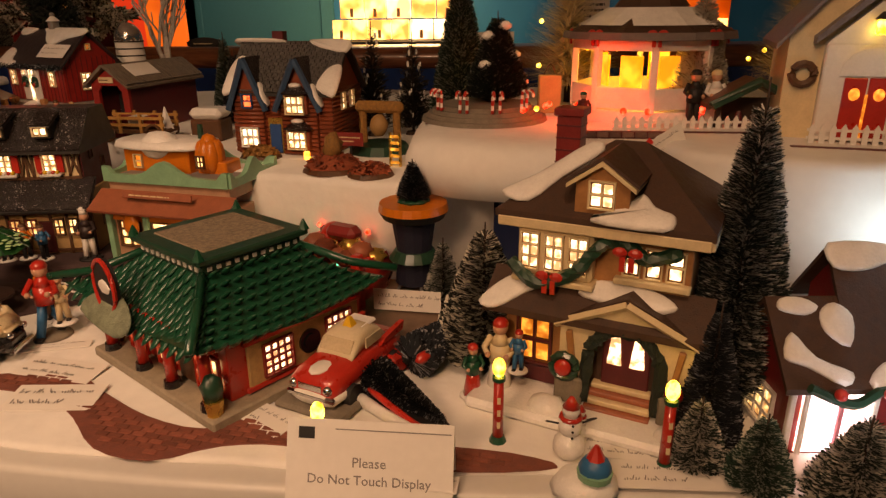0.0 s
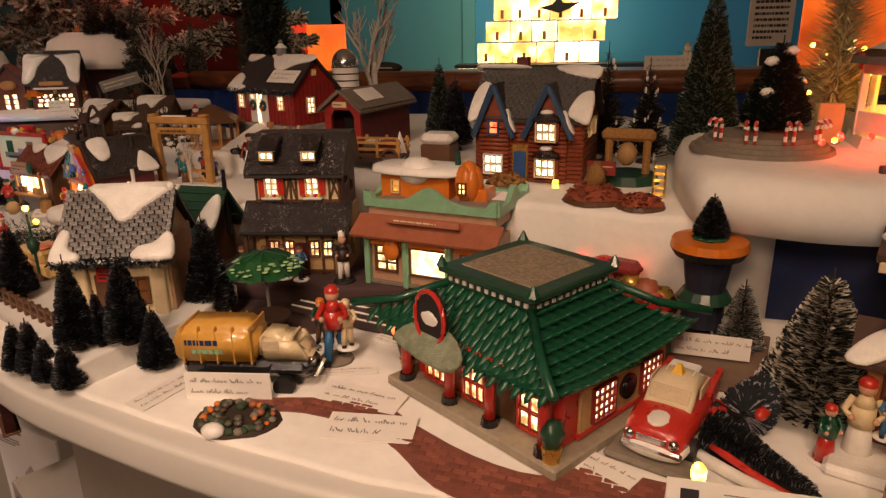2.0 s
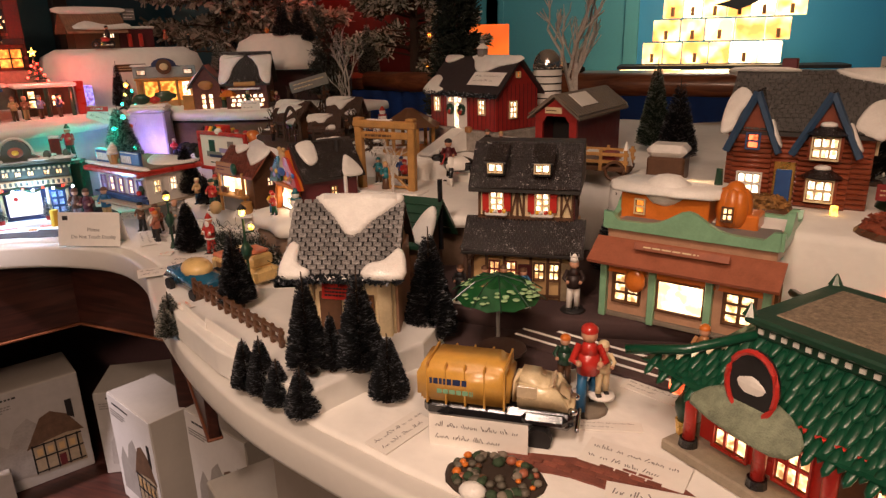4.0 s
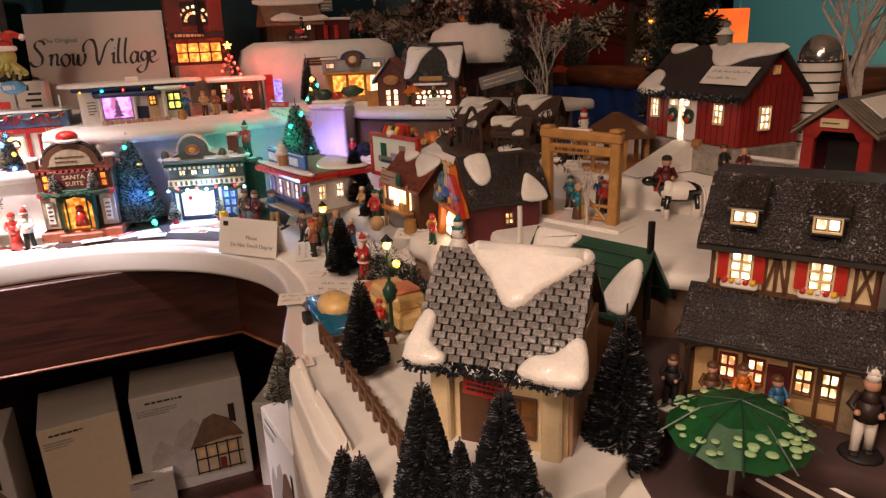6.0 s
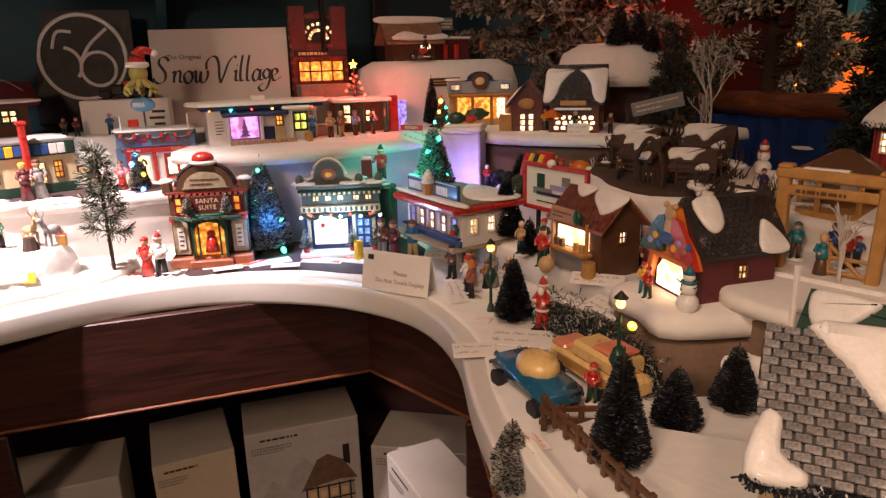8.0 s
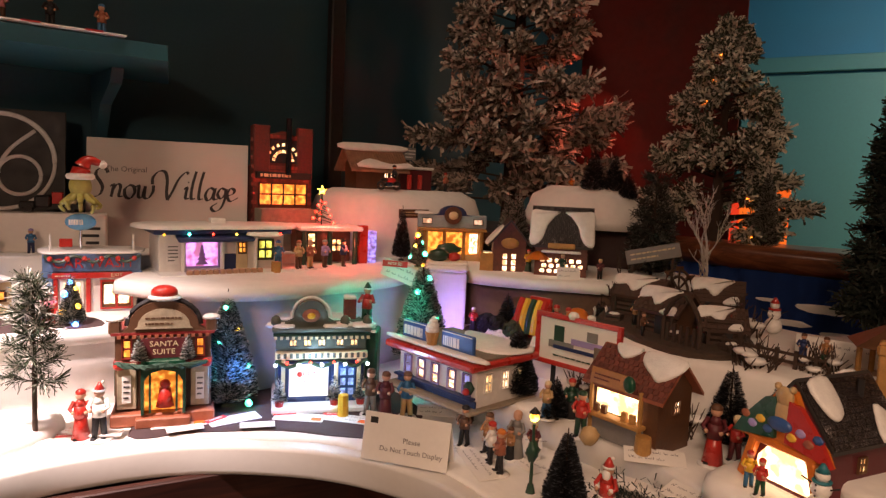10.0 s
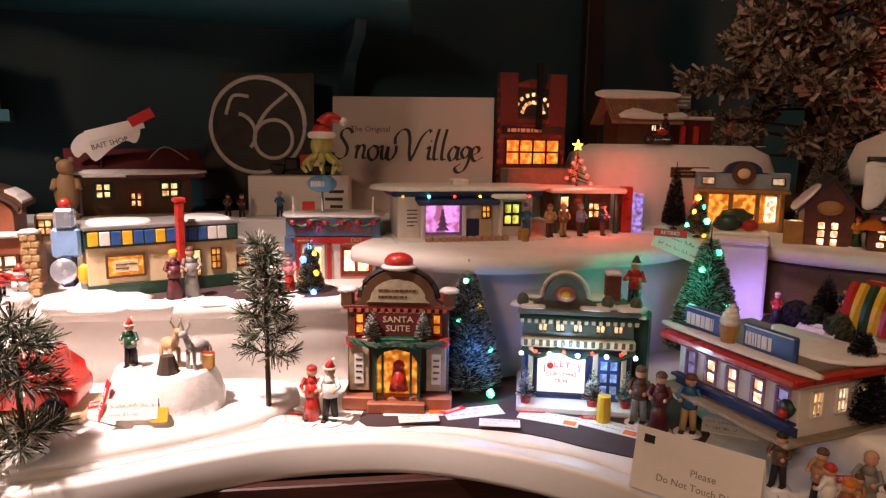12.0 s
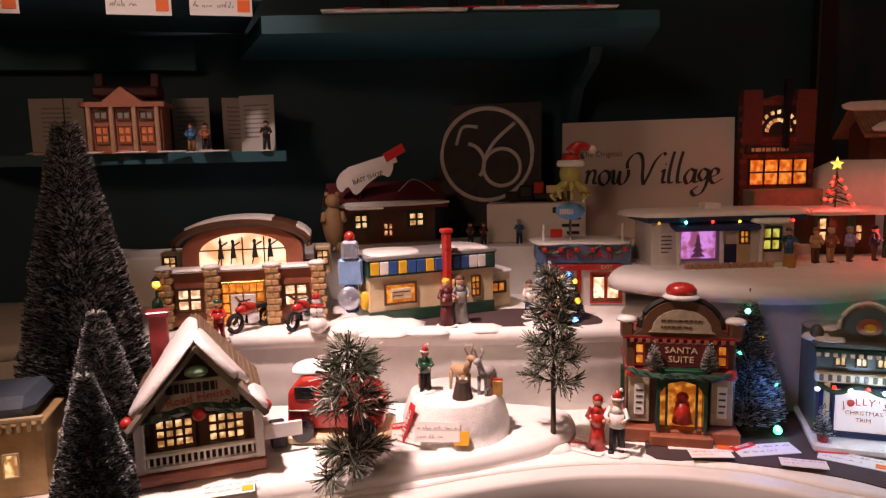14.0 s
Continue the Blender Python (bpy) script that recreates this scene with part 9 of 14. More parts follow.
pball(e, "sack", DKGREEN, (-0.02, 0, 0.018), 0.016, (1.5, 1, 0.9), 0.2)
pball(e, "parcel", RED, (0.015, 0, 0.016), 0.012, (1.2, 1, 0.8), 0.2)

# the red-lit kiosk with a star-topped tree
e = thing("toy_red_lit_kiosk", -2.085, 1.505, 1.112, 58, "dark kiosk with green pillars glowing red under its roof", "miniature house")
body(e, BROWN, 0.13, 0.06, 0.0, 0.075, c=(0, 0.03))
pbox(e, "roof", SNOWCAP, (0, -0.005, 0.083), (0.15, 0.12, 0.010), 0.003)
for x in (-0.06, 0.0, 0.06):
    pcone(e, "pillar", DKGREEN, (x, -0.05, 0.0), 0.006, 0.006, 0.078, 8)
window(e, -0.03, 0.045, 0.02, 0.05, -0.0005, DKGREEN, LIT, 1, 2)
window(e, 0.03, 0.04, 0.024, 0.03, -0.0005, BROWN, LIT, 2, 2)
pbox(e, "signal_box", RED, (0.085, -0.03, 0.045), (0.022, 0.02, 0.09), 0.002)
pbox(e, "blue_panel", glow("lit_blue_panel", (0.35, 0.3, 1.0), 1.5), (0.108, -0.03, 0.04), (0.02, 0.018, 0.075), 0.002)
e = thing("lit_red_tree", -2.09, 1.50, 1.20, 20, "small wire tree with red lights and a yellow star", "tree")
bm = bmesh.new()
for k in range(26):
    a, r = k * 2.4, 0.03 * (1 - k / 27)
    tube(bm, [(0, 0, 0.012 + k * 0.0022), (math.cos(a) * r, math.sin(a) * r, 0.004 + k * 0.0022)], 0.0011, 4)
tube(bm, [(0, 0, 0), (0, 0, 0.072)], 0.0018, 5)
part("branch_work", bm, DKGREEN, e)
for k in range(11):
    a, r = k * 2.1, 0.029 * (1 - k / 12)
    pball(e, "red_bulb", BULBR, (math.cos(a) * r, math.sin(a) * r, 0.006 + k * 0.005), 0.0036)
bm = bmesh.new()
slab(bm, [(math.cos(math.radians(90 + k * 36)) * (0.012 if k % 2 == 0 else 0.005), math.sin(math.radians(90 + k * 36)) * (0.012 if k % 2 == 0 else 0.005)) for k in range(10)], -0.002, 0.002, pose(0, 0, 0.08, 90, 0, 35))
part("star", bm, BULBY, e, "yellow star")
lamp("red_bulb_light", "POINT", (-2.045, 1.46, 1.235), (0, 0, 0), 1.0, (1.0, 0.05, 0.03), 0.012)
lamp("red_bulb_light", "POINT", (-1.99, 1.475, 1.16), (0, 0, 0), 0.22, (1.0, 0.1, 0.05), 0.012)

# signs on the ledge
e = thing("village_sign_board", -2.36, 1.285, 1.132, 48, "large pale grey sign board with flowing black script shapes", "sign")
e.matrix_world = e.matrix_world @ pose(0, 0, 0, -6, 0, 0)
GREYCARD = mat("grey_card", (0.52, 0.50, 0.46), 0.7, var=0.05, scale=6, bump=0.05)
pbox(e, "board", GREYCARD, (0, 0, 0.123), (0.345, 0.006, 0.246), 0.001)
face = pose(0, -0.0036, 0.125, 90, 0, 0)


def stroke(par, pts, r, m, material=INK, flat=0.12, thin=None):
    """A brush stroke in the local x-y plane, through points."""
    bm = bmesh.new()
    q = smoothed([(a, b, 0) for a, b in pts], 6)
    tube(bm, q, r, 8, thin if thin is not None else r * 0.6)
    for v in bm.verts:
        v.co.z *= flat
    ob = part("script_stroke", bm, material, par, smooth=True)
    ob.matrix_local = m
    return ob


SCRIPT = {
    "S": [[(39, 49), (35, 56), (27, 58), (19, 53), (17, 43), (24, 32), (29, 20), (25, 6), (13, 0), (3, 5), (2, 12)]],
    "n": [[(43, 22), (49, 26), (47, 12), (45, 1)], [(46, 11), (55, 26), (62, 23), (59, 4), (66, 3)]],
    "o": [[(79, 26), (70, 17), (71, 3), (80, -1), (88, 11), (86, 23), (78, 26)]],
    "w": [[(90, 22), (96, 25), (95, 4), (102, 3), (108, 25)], [(108, 25), (106, 3), (114, 1), (122, 14), (123, 27)]],
    "V": [[(121, 29), (122, 43), (133, 56), (145, 55), (149, 38), (148, 14), (150, -2)], [(150, -2), (160, 18), (171, 42), (184, 56), (190, 53)]],
    "i": [[(181, 21), (187, 25), (184, 4), (191, 3)], [(189, 35), (191, 37)]],
    "l": [[(205, 59), (198, 32), (195, 4), (203, 3)], [(220, 59), (213, 32), (210, 4), (218, 3)]],
    "a": [[(241, 22), (232, 26), (223, 12), (227, 0), (236, 7), (242, 25), (239, 4), (247, 4)]],
    "g": [[(263, 23), (254, 26), (247, 14), (253, 5), (261, 13), (264, 25), (261, 2), (252, -17), (240, -22), (235, -14), (246, -5)]],
    "e": [[(267, 11), (278, 16), (280, 24), (272, 26), (266, 12), (272, 0), (288, 8)]],
}


def pen_stroke(par, pts, m, unit, nib, material=INK):
    """A stroke of a broad flat pen, thick where it runs across the nib and thin along it."""
    q = smoothed([(a * unit, b * unit, 0) for a, b in pts], 7)
    slant = Vector((math.cos(radians(28)), math.sin(radians(28)), 0)) * nib
    bm = bmesh.new()
    rows = []
    for i, p in enumerate(q):
        d = (q[min(i + 1, len(q) - 1)] - q[max(i - 1, 0)]).normalized()
        n = Vector((-d.y, d.x, 0))
        half = n * (0.0007 + abs(slant.dot(n)))
        rows.append((bm.verts.new(p + half), bm.verts.new(p - half)))
    for a, b in zip(rows, rows[1:]):
        bm.faces.new((a[0], b[0], b[1], a[1]))
    ob = part("script_stroke", bm, material, par)
    ob.matrix_local = m
    return ob


for strokes in SCRIPT.values():
    for pts in strokes:
        pen_stroke(e, pts, face @ pose(-0.171, -0.012, 0.0006), 0.00112, 0.0031)
lettering(e, "The Original", 0.017, mat("grey_ink", (0.10, 0.10, 0.10), 0.6), face @ pose(-0.090, 0.052, 0.0003))

e = thing("ring_logo_panel", -2.615, 1.05, 1.15, 52, "black panel with a grey ring emblem", "panel")
e.matrix_world = e.matrix_world @ pose(0, 0, 0, -5, 0, 0)
pbox(e, "board", DARK, (0, 0, 0.14), (0.25, 0.006, 0.28), 0.001)
EMB = mat("emblem_grey", (0.62, 0.60, 0.59), 0.5)
lf = pose(0, -0.0036, 0.165, 90, 0, 0)
ring = lambda r, cx, cy, a0, a1, n=28: [(cx + r * math.cos(math.radians(a0 + (a1 - a0) * k / n)), cy + r * math.sin(math.radians(a0 + (a1 - a0) * k / n))) for k in range(n + 1)]
stroke(e, ring(0.104, 0, 0, 0, 360), 0.0055, lf, EMB, thin=0.0042)
stroke(e, [(-0.02, 0.062), (-0.055, 0.062), (-0.07, 0.022)], 0.0038, lf, EMB, thin=0.0038)
stroke(e, ring(0.045, -0.05, -0.02, 80, -40, 12), 0.0042, lf, EMB, thin=0.0042)
stroke(e, [(0.065, 0.07), (0.02, 0.03), (-0.005, -0.01)], 0.0042, lf, EMB, thin=0.0042)
stroke(e, ring(0.042, 0.035, -0.03, 0, 360, 16), 0.0042, lf, EMB, thin=0.0042)

e = thing("white_pedestal_box", -2.45, 1.075, 1.132, 55, "white pedestal box printed with a few black marks", "box")
pbox(e, "carton", PAPER, (0, 0, 0.04), (0.20, 0.06, 0.08), 0.002)
for i, (x, z, w, h) in enumerate(((0.04, 0.066, 0.012, 0.012), (0.06, 0.066, 0.01, 0.014), (0.075, 0.05, 0.03, 0.006), (0.07, 0.035, 0.035, 0.006), (0.075, 0.02, 0.025, 0.006))):
    pbox(e, "printed_mark", INK, (x, -0.0308, z), (w, 0.001, h), 0)


def pickup(x, y, z, yaw, label):
    e = thing("toy_pickup_truck", x, y, z, yaw, label, "toy truck")
    pbox(e, "cab", DARK, (-0.022, 0, 0.022), (0.03, 0.03, 0.026), 0.004)
    pbox(e, "bonnet", DARK, (-0.05, 0, 0.014), (0.03, 0.026, 0.016), 0.003)
    pbox(e, "bed", DARK, (0.025, 0, 0.012), (0.06, 0.03, 0.012), 0.001)
    pbox(e, "parcel", RED, (0.005, 0, 0.03), (0.02, 0.02, 0.024), 0.001)
    pbox(e, "parcel", CREAM, (0.03, 0, 0.026), (0.02, 0.022, 0.016), 0.001)
    for px in (-0.048, 0.03):
        for s in (-1, 1):
            bm = bmesh.new()
            cone(bm, (0, 0, -0.003), 0.008, 0.008, 0.006, 12, pose(0, 0, 0, 90, 0, 0))
            o = part("wheel", bm, DARK, e)
            o.matrix_local = pose(px, s * 0.015, 0.008)
    return e


pickup(-2.47, 1.09, 1.212, 55, "dark toy pickup truck carrying parcels on the white box")
figure(-2.42, 1.015, 1.132, 60, 0.055, JEANS, NAVY, LILAC, "figurine in blue coat with violet hat by the white box")
figure(-2.45, 0.95, 1.132, 60, 0.05, MAROON, DARK, BROWN, "dark red figurine near the bait shop")
figure(-2.47, 0.93, 1.132, 60, 0.05, BROWN, DARK, DARK, "brown figurine near the bait shop")

# ---- the wall shelves ----
bm = bmesh.new()
slab(bm, [(-2.487, 0.54), (-2.206, 1.171), (-2.52, 1.40), (-2.80, 0.55)], 1.525, 1.555)
setting("shelf_upper", bm, SHADEDTEAL, "teal painted wall shelf with curved brackets", "shelf")
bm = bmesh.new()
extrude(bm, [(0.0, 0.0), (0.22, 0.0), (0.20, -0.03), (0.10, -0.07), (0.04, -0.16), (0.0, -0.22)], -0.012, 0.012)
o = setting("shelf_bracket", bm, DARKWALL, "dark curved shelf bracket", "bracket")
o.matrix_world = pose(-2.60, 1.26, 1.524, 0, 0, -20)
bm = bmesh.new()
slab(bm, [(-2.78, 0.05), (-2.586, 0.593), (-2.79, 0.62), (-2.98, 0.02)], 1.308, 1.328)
setting("shelf_lower", bm, SHADEDTEAL, "teal painted lower wall shelf", "shelf")
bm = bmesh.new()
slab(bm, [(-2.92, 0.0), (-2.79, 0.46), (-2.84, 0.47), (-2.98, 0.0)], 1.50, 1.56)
setting("shelf_back_board", bm, SHADEDTEAL, "teal shelf board", "shelf")
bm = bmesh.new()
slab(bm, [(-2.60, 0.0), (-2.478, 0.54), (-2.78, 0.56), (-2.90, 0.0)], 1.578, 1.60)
# dark colour here paints the shade on the shelf's underside
setting("shelf_top", bm, DARKWALL, "top shelf in a dark colour that stands for its shaded underside", "shelf")
for k, (x, y) in enumerate(((-2.565, 0.13), (-2.514, 0.35), (-2.486, 0.475))):
    card(x, y, 1.546 + 0.002 * k, 77, 0.1, 0.055, "white price card hanging at the shelf edge", seed=k, red=False, sticker=ORANGE)
e = thing("shelf_facade_house", -2.70, 0.325, 1.328, 72, "brown columned bank facade house on the wall shelf", "miniature house")
body(e, TERRA, 0.135, 0.06, 0.0, 0.085)
bm = bmesh.new()
extrude(bm, [(-0.075, 0.085), (0.075, 0.085), (0.075, 0.094), (0.035, 0.094), (0, 0.122), (-0.035, 0.094), (-0.075, 0.094)], -0.038, 0.03)
part("pediment", bm, TERRA, e)
for x in (-0.06, -0.02, 0.02, 0.06):
    pcone(e, "column", PEACH, (x, -0.034, 0.0), 0.005, 0.0045, 0.085, 8)
for x in (-0.04, 0.0, 0.04):
    window(e, x, 0.035, 0.022, 0.03, -0.0305, TERRA, glow("dim_red", (1.0, 0.3, 0.1), 0.25), 2, 2)
    window(e, x, 0.07, 0.022, 0.014, -0.0305, BROWN, GREY, 2, 1)
pbox(e, "roof", MAROON, (0, 0.01, 0.115), (0.12, 0.05, 0.02), 0.004)
for x in (-0.05, 0.05):
    pbox(e, "chimney", MAROON, (x, 0.01, 0.135), (0.014, 0.014, 0.03), 0.001)
for x, y, a in ((-2.715, 0.535, 84), (-2.655, 0.555, 50), (-2.742, 0.440, 64), (-2.80, 0.20, 72)):
    e = thing("display_folder", x, y, 1.328, a, "pale folded display card printed in grey on the shelf", "card")
    pbox(e, "sheet", GREYCARD, (0, 0, 0.055), (0.075 if a != 72 else 0.1, 0.003, 0.11), 0.0005)
    bars(e, GREY, pose(0, -0.002, 0.06, 90, 0, 0), 0.055, 0.07, 8, int(a))
figure(-2.665, 0.43, 1.328, 70, 0.06, JEANS, OCHRE, BROWN, "figurine in blue on the wall shelf")
figure(-2.655, 0.455, 1.328, 70, 0.06, TERRA, DARK, DARK, "figurine in red-brown on the wall shelf")
figure(-2.60, 0.56, 1.328, 70, 0.062, DARK, DARK, DARK, "dark figurine beside the folded card")
for k in range(5):
    card(-2.62 - 0.012 * k + 0.02, 0.46 - k * 0.07, 1.329, 72 + 10 * (k % 2), 0.05, 0.03, "small tag lying on the wall shelf", lie=85, seed=k, red=k % 2 == 0)
for k, (x, y, c1, c2) in enumerate(((-2.36, 0.85, MAROON, DARK), (-2.33, 0.93, PINK, BROWN), (-2.30, 1.0, DARK, DARK), (-2.41, 0.74, MAROON, DARK), (-2.27, 1.08, TERRA, JEANS))):
    figure(x - 0.01, y, 1.555, 66, 0.07, c1, c2, c2, "small figurine on the upper shelf" if k else "dark red figurine on the upper shelf")
# white strips stand in for the thin snow edge and house bases
e = thing("shelf_card_strip", -2.345, 0.87, 1.556, 66, "long white strip standing in for the snow edge of the upper shelf", "card")
pbox(e, "sheet", PAPER, (-0.13, -0.01, 0.003), (0.25, 0.03, 0.002), 0.0002)
pbox(e, "sheet", PAPER, (0.13, -0.008, 0.004), (0.25, 0.03, 0.002), 0.0002, rz=1)
for k in range(5):
    pbox(e, "price_mark", RED, (-0.2 + k * 0.1, -0.0245, 0.0045), (0.03, 0.002, 0.003), 0)

# ---- trees ----
DKT = "dark blue-green bottle-brush tree beside the cottage"
for k, (x, y, z, h, r) in enumerate(((-0.797, 0.690, 0.934, 0.125, 0.026), (-0.772, 0.70, 0.934, 0.075, 0.014), (-0.742, 0.712, 0.934, 0.125, 0.03), (-0.708, 0.71, 0.902, 0.085, 0.024))):
    bristle_tree(x, y, z, h, r, NEEDLE, DKT, seed=k + 1, n=900, group="dark trees by the cottage")
for k, (x, y, h, r) in enumerate(((-0.880, 0.683, 0.068, 0.018), (-0.852, 0.676, 0.078, 0.02), (-0.822, 0.662, 0.06, 0.018), (-0.785, 0.65, 0.062, 0.02))):
    bristle_tree(x, y, 0.902, h, r, NEEDLE, "small dark bottle-brush tree at the counter edge", seed=k + 11, n=600, group="dark trees at the counter edge")
bristle_tree(-0.718, 0.872, 0.902, 0.165, 0.038, NEEDLE, "tall dark bottle-brush tree behind the cottage", seed=20, n=1200)
bristle_tree(-0.505, 1.13, 0.93, 0.135, 0.034, NEEDLE, "dark bottle-brush tree beside the inn", seed=21, n=800)
bristle_tree(-0.995, 0.832, 0.934, 0.118, 0.028, NEEDLE, "dark bottle-brush tree by the brown fence", seed=22, n=900)
bristle_tree(-1.088, 0.797, 0.902, 0.06, 0.022, NEEDLEF, "small frosted tree at the counter edge", seed=23, n=500)
bristle_tree(-1.075, 0.775, 0.902, 0.045, 0.018, NEEDLEF, "small frosted tree at the counter edge", seed=24, n=400)
bristle_tree(-1.312, 1.112, 0.902, 0.11, 0.03, NEEDLE, "dark bottle-brush tree beside the santa", seed=25, n=900)
bristle_tree(-1.0, 0.975, 0.902, 0.075, 0.028, NEEDLE, "dark bottle-brush tree in the snow", seed=26, n=600)
bristle_tree(-0.965, 1.05, 0.902, 0.085, 0.028, NEEDLE, "dark bottle-brush tree in the snow", seed=27, n=600)
bristle_tree(-1.395, 1.275, 0.955, 0.07, 0.022, NEEDLE, "dark bottle-brush tree by the market stall", seed=28, n=500)
bristle_tree(-1.492, 1.338, 0.955, 0.125, 0.038, NEEDLE, "dark green pointed tree beside the ice cream shop", seed=29, n=1500)
bristle_tree(-1.155, 1.345, 0.955, 0.12, 0.035, NEEDLE, "dark bottle-brush tree behind the market stall", seed=30, n=700)
bristle_tree(-1.09, 1.30, 0.955, 0.115, 0.035, NEEDLE, "dark bottle-brush tree behind the toy shop", seed=31, n=700)
bristle_tree(-1.97, 1.66, 1.115, 0.14, 0.025, NEEDLE, "dark slender tree beside the cycle shop", seed=32, n=600)
bristle_tree(-1.88, 1.60, 1.115, 0.09, 0.024, NEEDLEF, "small frosted tree with coloured lights", seed=33, n=500)
# right hand group
bristle_tree(0.046, 0.688, 0.902, 0.172, 0.058, NEEDLET, "frosted bottle-brush tree beside the family house", seed=40, n=900, blade=0.42, ragged=0.05)
bristle_tree(0.0, 0.80, 0.902, 0.115, 0.032, NEEDLEF, "frosted dark tree behind the brown platform", seed=41, n=900)
bristle_tree(0.292, 0.605, 0.902, 0.335, 0.060, frosted("sparse_frost_fir", (0.012, 0.026, 0.022), (0.62, 0.62, 0.60), 0.30), "tall dark green bottle-brush tree beside the house", seed=42, n=2400)
bristle_tree(0.240, 0.520, 0.902, 0.15, 0.032, NEEDLE, "dark bottle-brush tree between house and barn", seed=43, n=1300)
bristle_tree(0.264, 0.462, 0.902, 0.075, 0.028, NEEDLEG, "small teal frosted tree in front of the barn", seed=143, n=900)
bristle_tree(0.222, 0.492, 0.902, 0.072, 0.026, NEEDLEF, "small round frosted tree by the steps", seed=44, n=700)
bristle_tree(0.325, 0.43, 0.902, 0.095, 0.04, NEEDLEF, "frosted tree in front of the glowing garage", seed=45, n=900)
bristle_tree(0.035, 1.245, 1.058, 0.325, 0.062, NEEDLEG, "tall green frosted pine behind the steps", seed=46, n=2600)
bristle_tree(0.085, 1.05, 1.15, 0.138, 0.050, frosted("dark_fir", (0.010, 0.022, 0.016), (0.3, 0.33, 0.3), 0.1), "dark christmas tree with snow patches on the round steps", seed=47, n=1400)
bristle_tree(0.375, 1.0, 1.128, 0.20, 0.05, NEEDLEW, "white flocked tree beside the gazebo", seed=48, n=1400)
bristle_tree(-0.47, 1.50, 1.066, 0.185, 0.035, NEEDLEG, "slender green pine beside the shed", seed=49, n=900)
bristle_tree(-0.425, 1.42, 1.06, 0.16, 0.04, NEEDLE, "dark pine behind the log house", seed=50, n=700)
e = bristle_tree(-0.038, 0.832, 1.052, 0.058, 0.022, NEEDLE, "small dark tree on the orange pumpkin table", seed=51, n=500)
# left hand group
bristle_tree(-2.33, 0.240, 0.922, 0.495, 0.094, NEEDLEH, "large grey-green frosted bottle-brush tree", seed=70, n=9000, blade=0.08, ragged=0.14)
bristle_tree(-2.205, 0.262, 0.922, 0.228, 0.055, NEEDLEH, "grey-green frosted bottle-brush tree", seed=71, n=5000, blade=0.09, ragged=0.1)
bristle_tree(-2.075, 0.251, 0.922, 0.18, 0.045, NEEDLEH, "grey-green frosted bottle-brush tree by the cafe", seed=72, n=4500, blade=0.09, ragged=0.1)
bristle_tree(-2.17, 0.955, 1.034, 0.095, 0.024, NEEDLEF, "small frosted tree with blue lights by the car wash", seed=73, n=700)


def string_lights(x, y, z, h, r, n, mats, seed, label):
    e = thing("string_of_lights", x, y, z, 0, label, "string lights")
    rng = random.Random(seed)
    pts = []
    for k in range(n):
        f = 0.06 + 0.86 * k / n
        a = k * 2.2 + rng.uniform(-0.3, 0.3)
        rr = r * (1 - f) ** 0.85 * rng.choice((0.62, 0.75, 0.95)) + 0.002
        pts.append(Vector((math.cos(a) * rr, math.sin(a) * rr, h * f)))
    bm = bmesh.new()
    tube(bm, smoothed(pts, 3), 0.0008, 4)
    part("wire", bm, DKGREEN, e)
    for k, p in enumerate(pts):
        pball(e, "bulb", mats[rng.randrange(len(mats))], p, rng.choice((0.0040, 0.0050, 0.0062)), u=8, v=6)


bristle_tree(-1.945, 1.105, 0.902, 0.215, 0.055, NEEDLEF, "tall frosted bottle-brush tree with coloured lights", seed=74, n=2200)
string_lights(-1.945, 1.105, 0.902, 0.215, 0.055, 9, (BULBG, BULBB, BULBG, BULBY), 5, "string of green, blue and yellow lights on the frosted tree")
bristle_tree(-1.735, 1.405, 0.955, 0.212, 0.060, NEEDLEF, "frosted bottle-brush tree with green lights", seed=75, n=1600)
string_lights(-1.735, 1.405, 0.955, 0.212, 0.060, 7, (BULBG, BULBG, BULBG, BULBY), 6, "string of green and yellow lights on the tree")
string_lights(-1.88, 1.60, 1.115, 0.09, 0.024, 9, (BULBY, BULBR, BULBG), 7, "string of coloured lights on the small tree")
string_lights(-2.17, 0.955, 1.034, 0.095, 0.024, 8, (BULBB, BULBY), 8, "string of blue lights on the small tree")
lamp("green_bulb_light", "POINT", (-1.926, 1.044, 0.965), (0, 0, 0), 0.60, (0.03, 0.85, 0.75), 0.012)
lamp("blue_bulb_light", "POINT", (-1.884, 1.084, 0.975), (0, 0, 0), 0.34, (0.06, 0.30, 1.0), 0.012)
lamp("green_bulb_light", "POINT", (-1.725, 1.335, 1.08), (0, 0, 0), 0.34, (0.03, 1.0, 0.60), 0.012)
lamp("cool_bulb_light", "POINT", (-1.775, 1.150, 0.985), (0, 0, 0), 0.45, (0.45, 0.75, 1.0), 0.012)
lamp("cool_bulb_light", "POINT", (0.46, 0.595, 1.06), (0, 0, 0), 0.85, (0.62, 0.85, 1.0), 0.05)
lamp("cool_bulb_light", "POINT", (0.345, 0.425, 0.955), (0, 0, 0), 0.40, (0.8, 0.85, 1.0), 0.02)
lamp("red_gazebo_light", "POINT", (0.20, 0.95, 1.185), (0, 0, 0), 0.32, (1.0, 0.05, 0.015), 0.012)
lamp("yellow_gazebo_light", "POINT", (0.31, 1.06, 1.22), (0, 0, 0), 0.55, (1.0, 0.45, 0.05), 0.02)


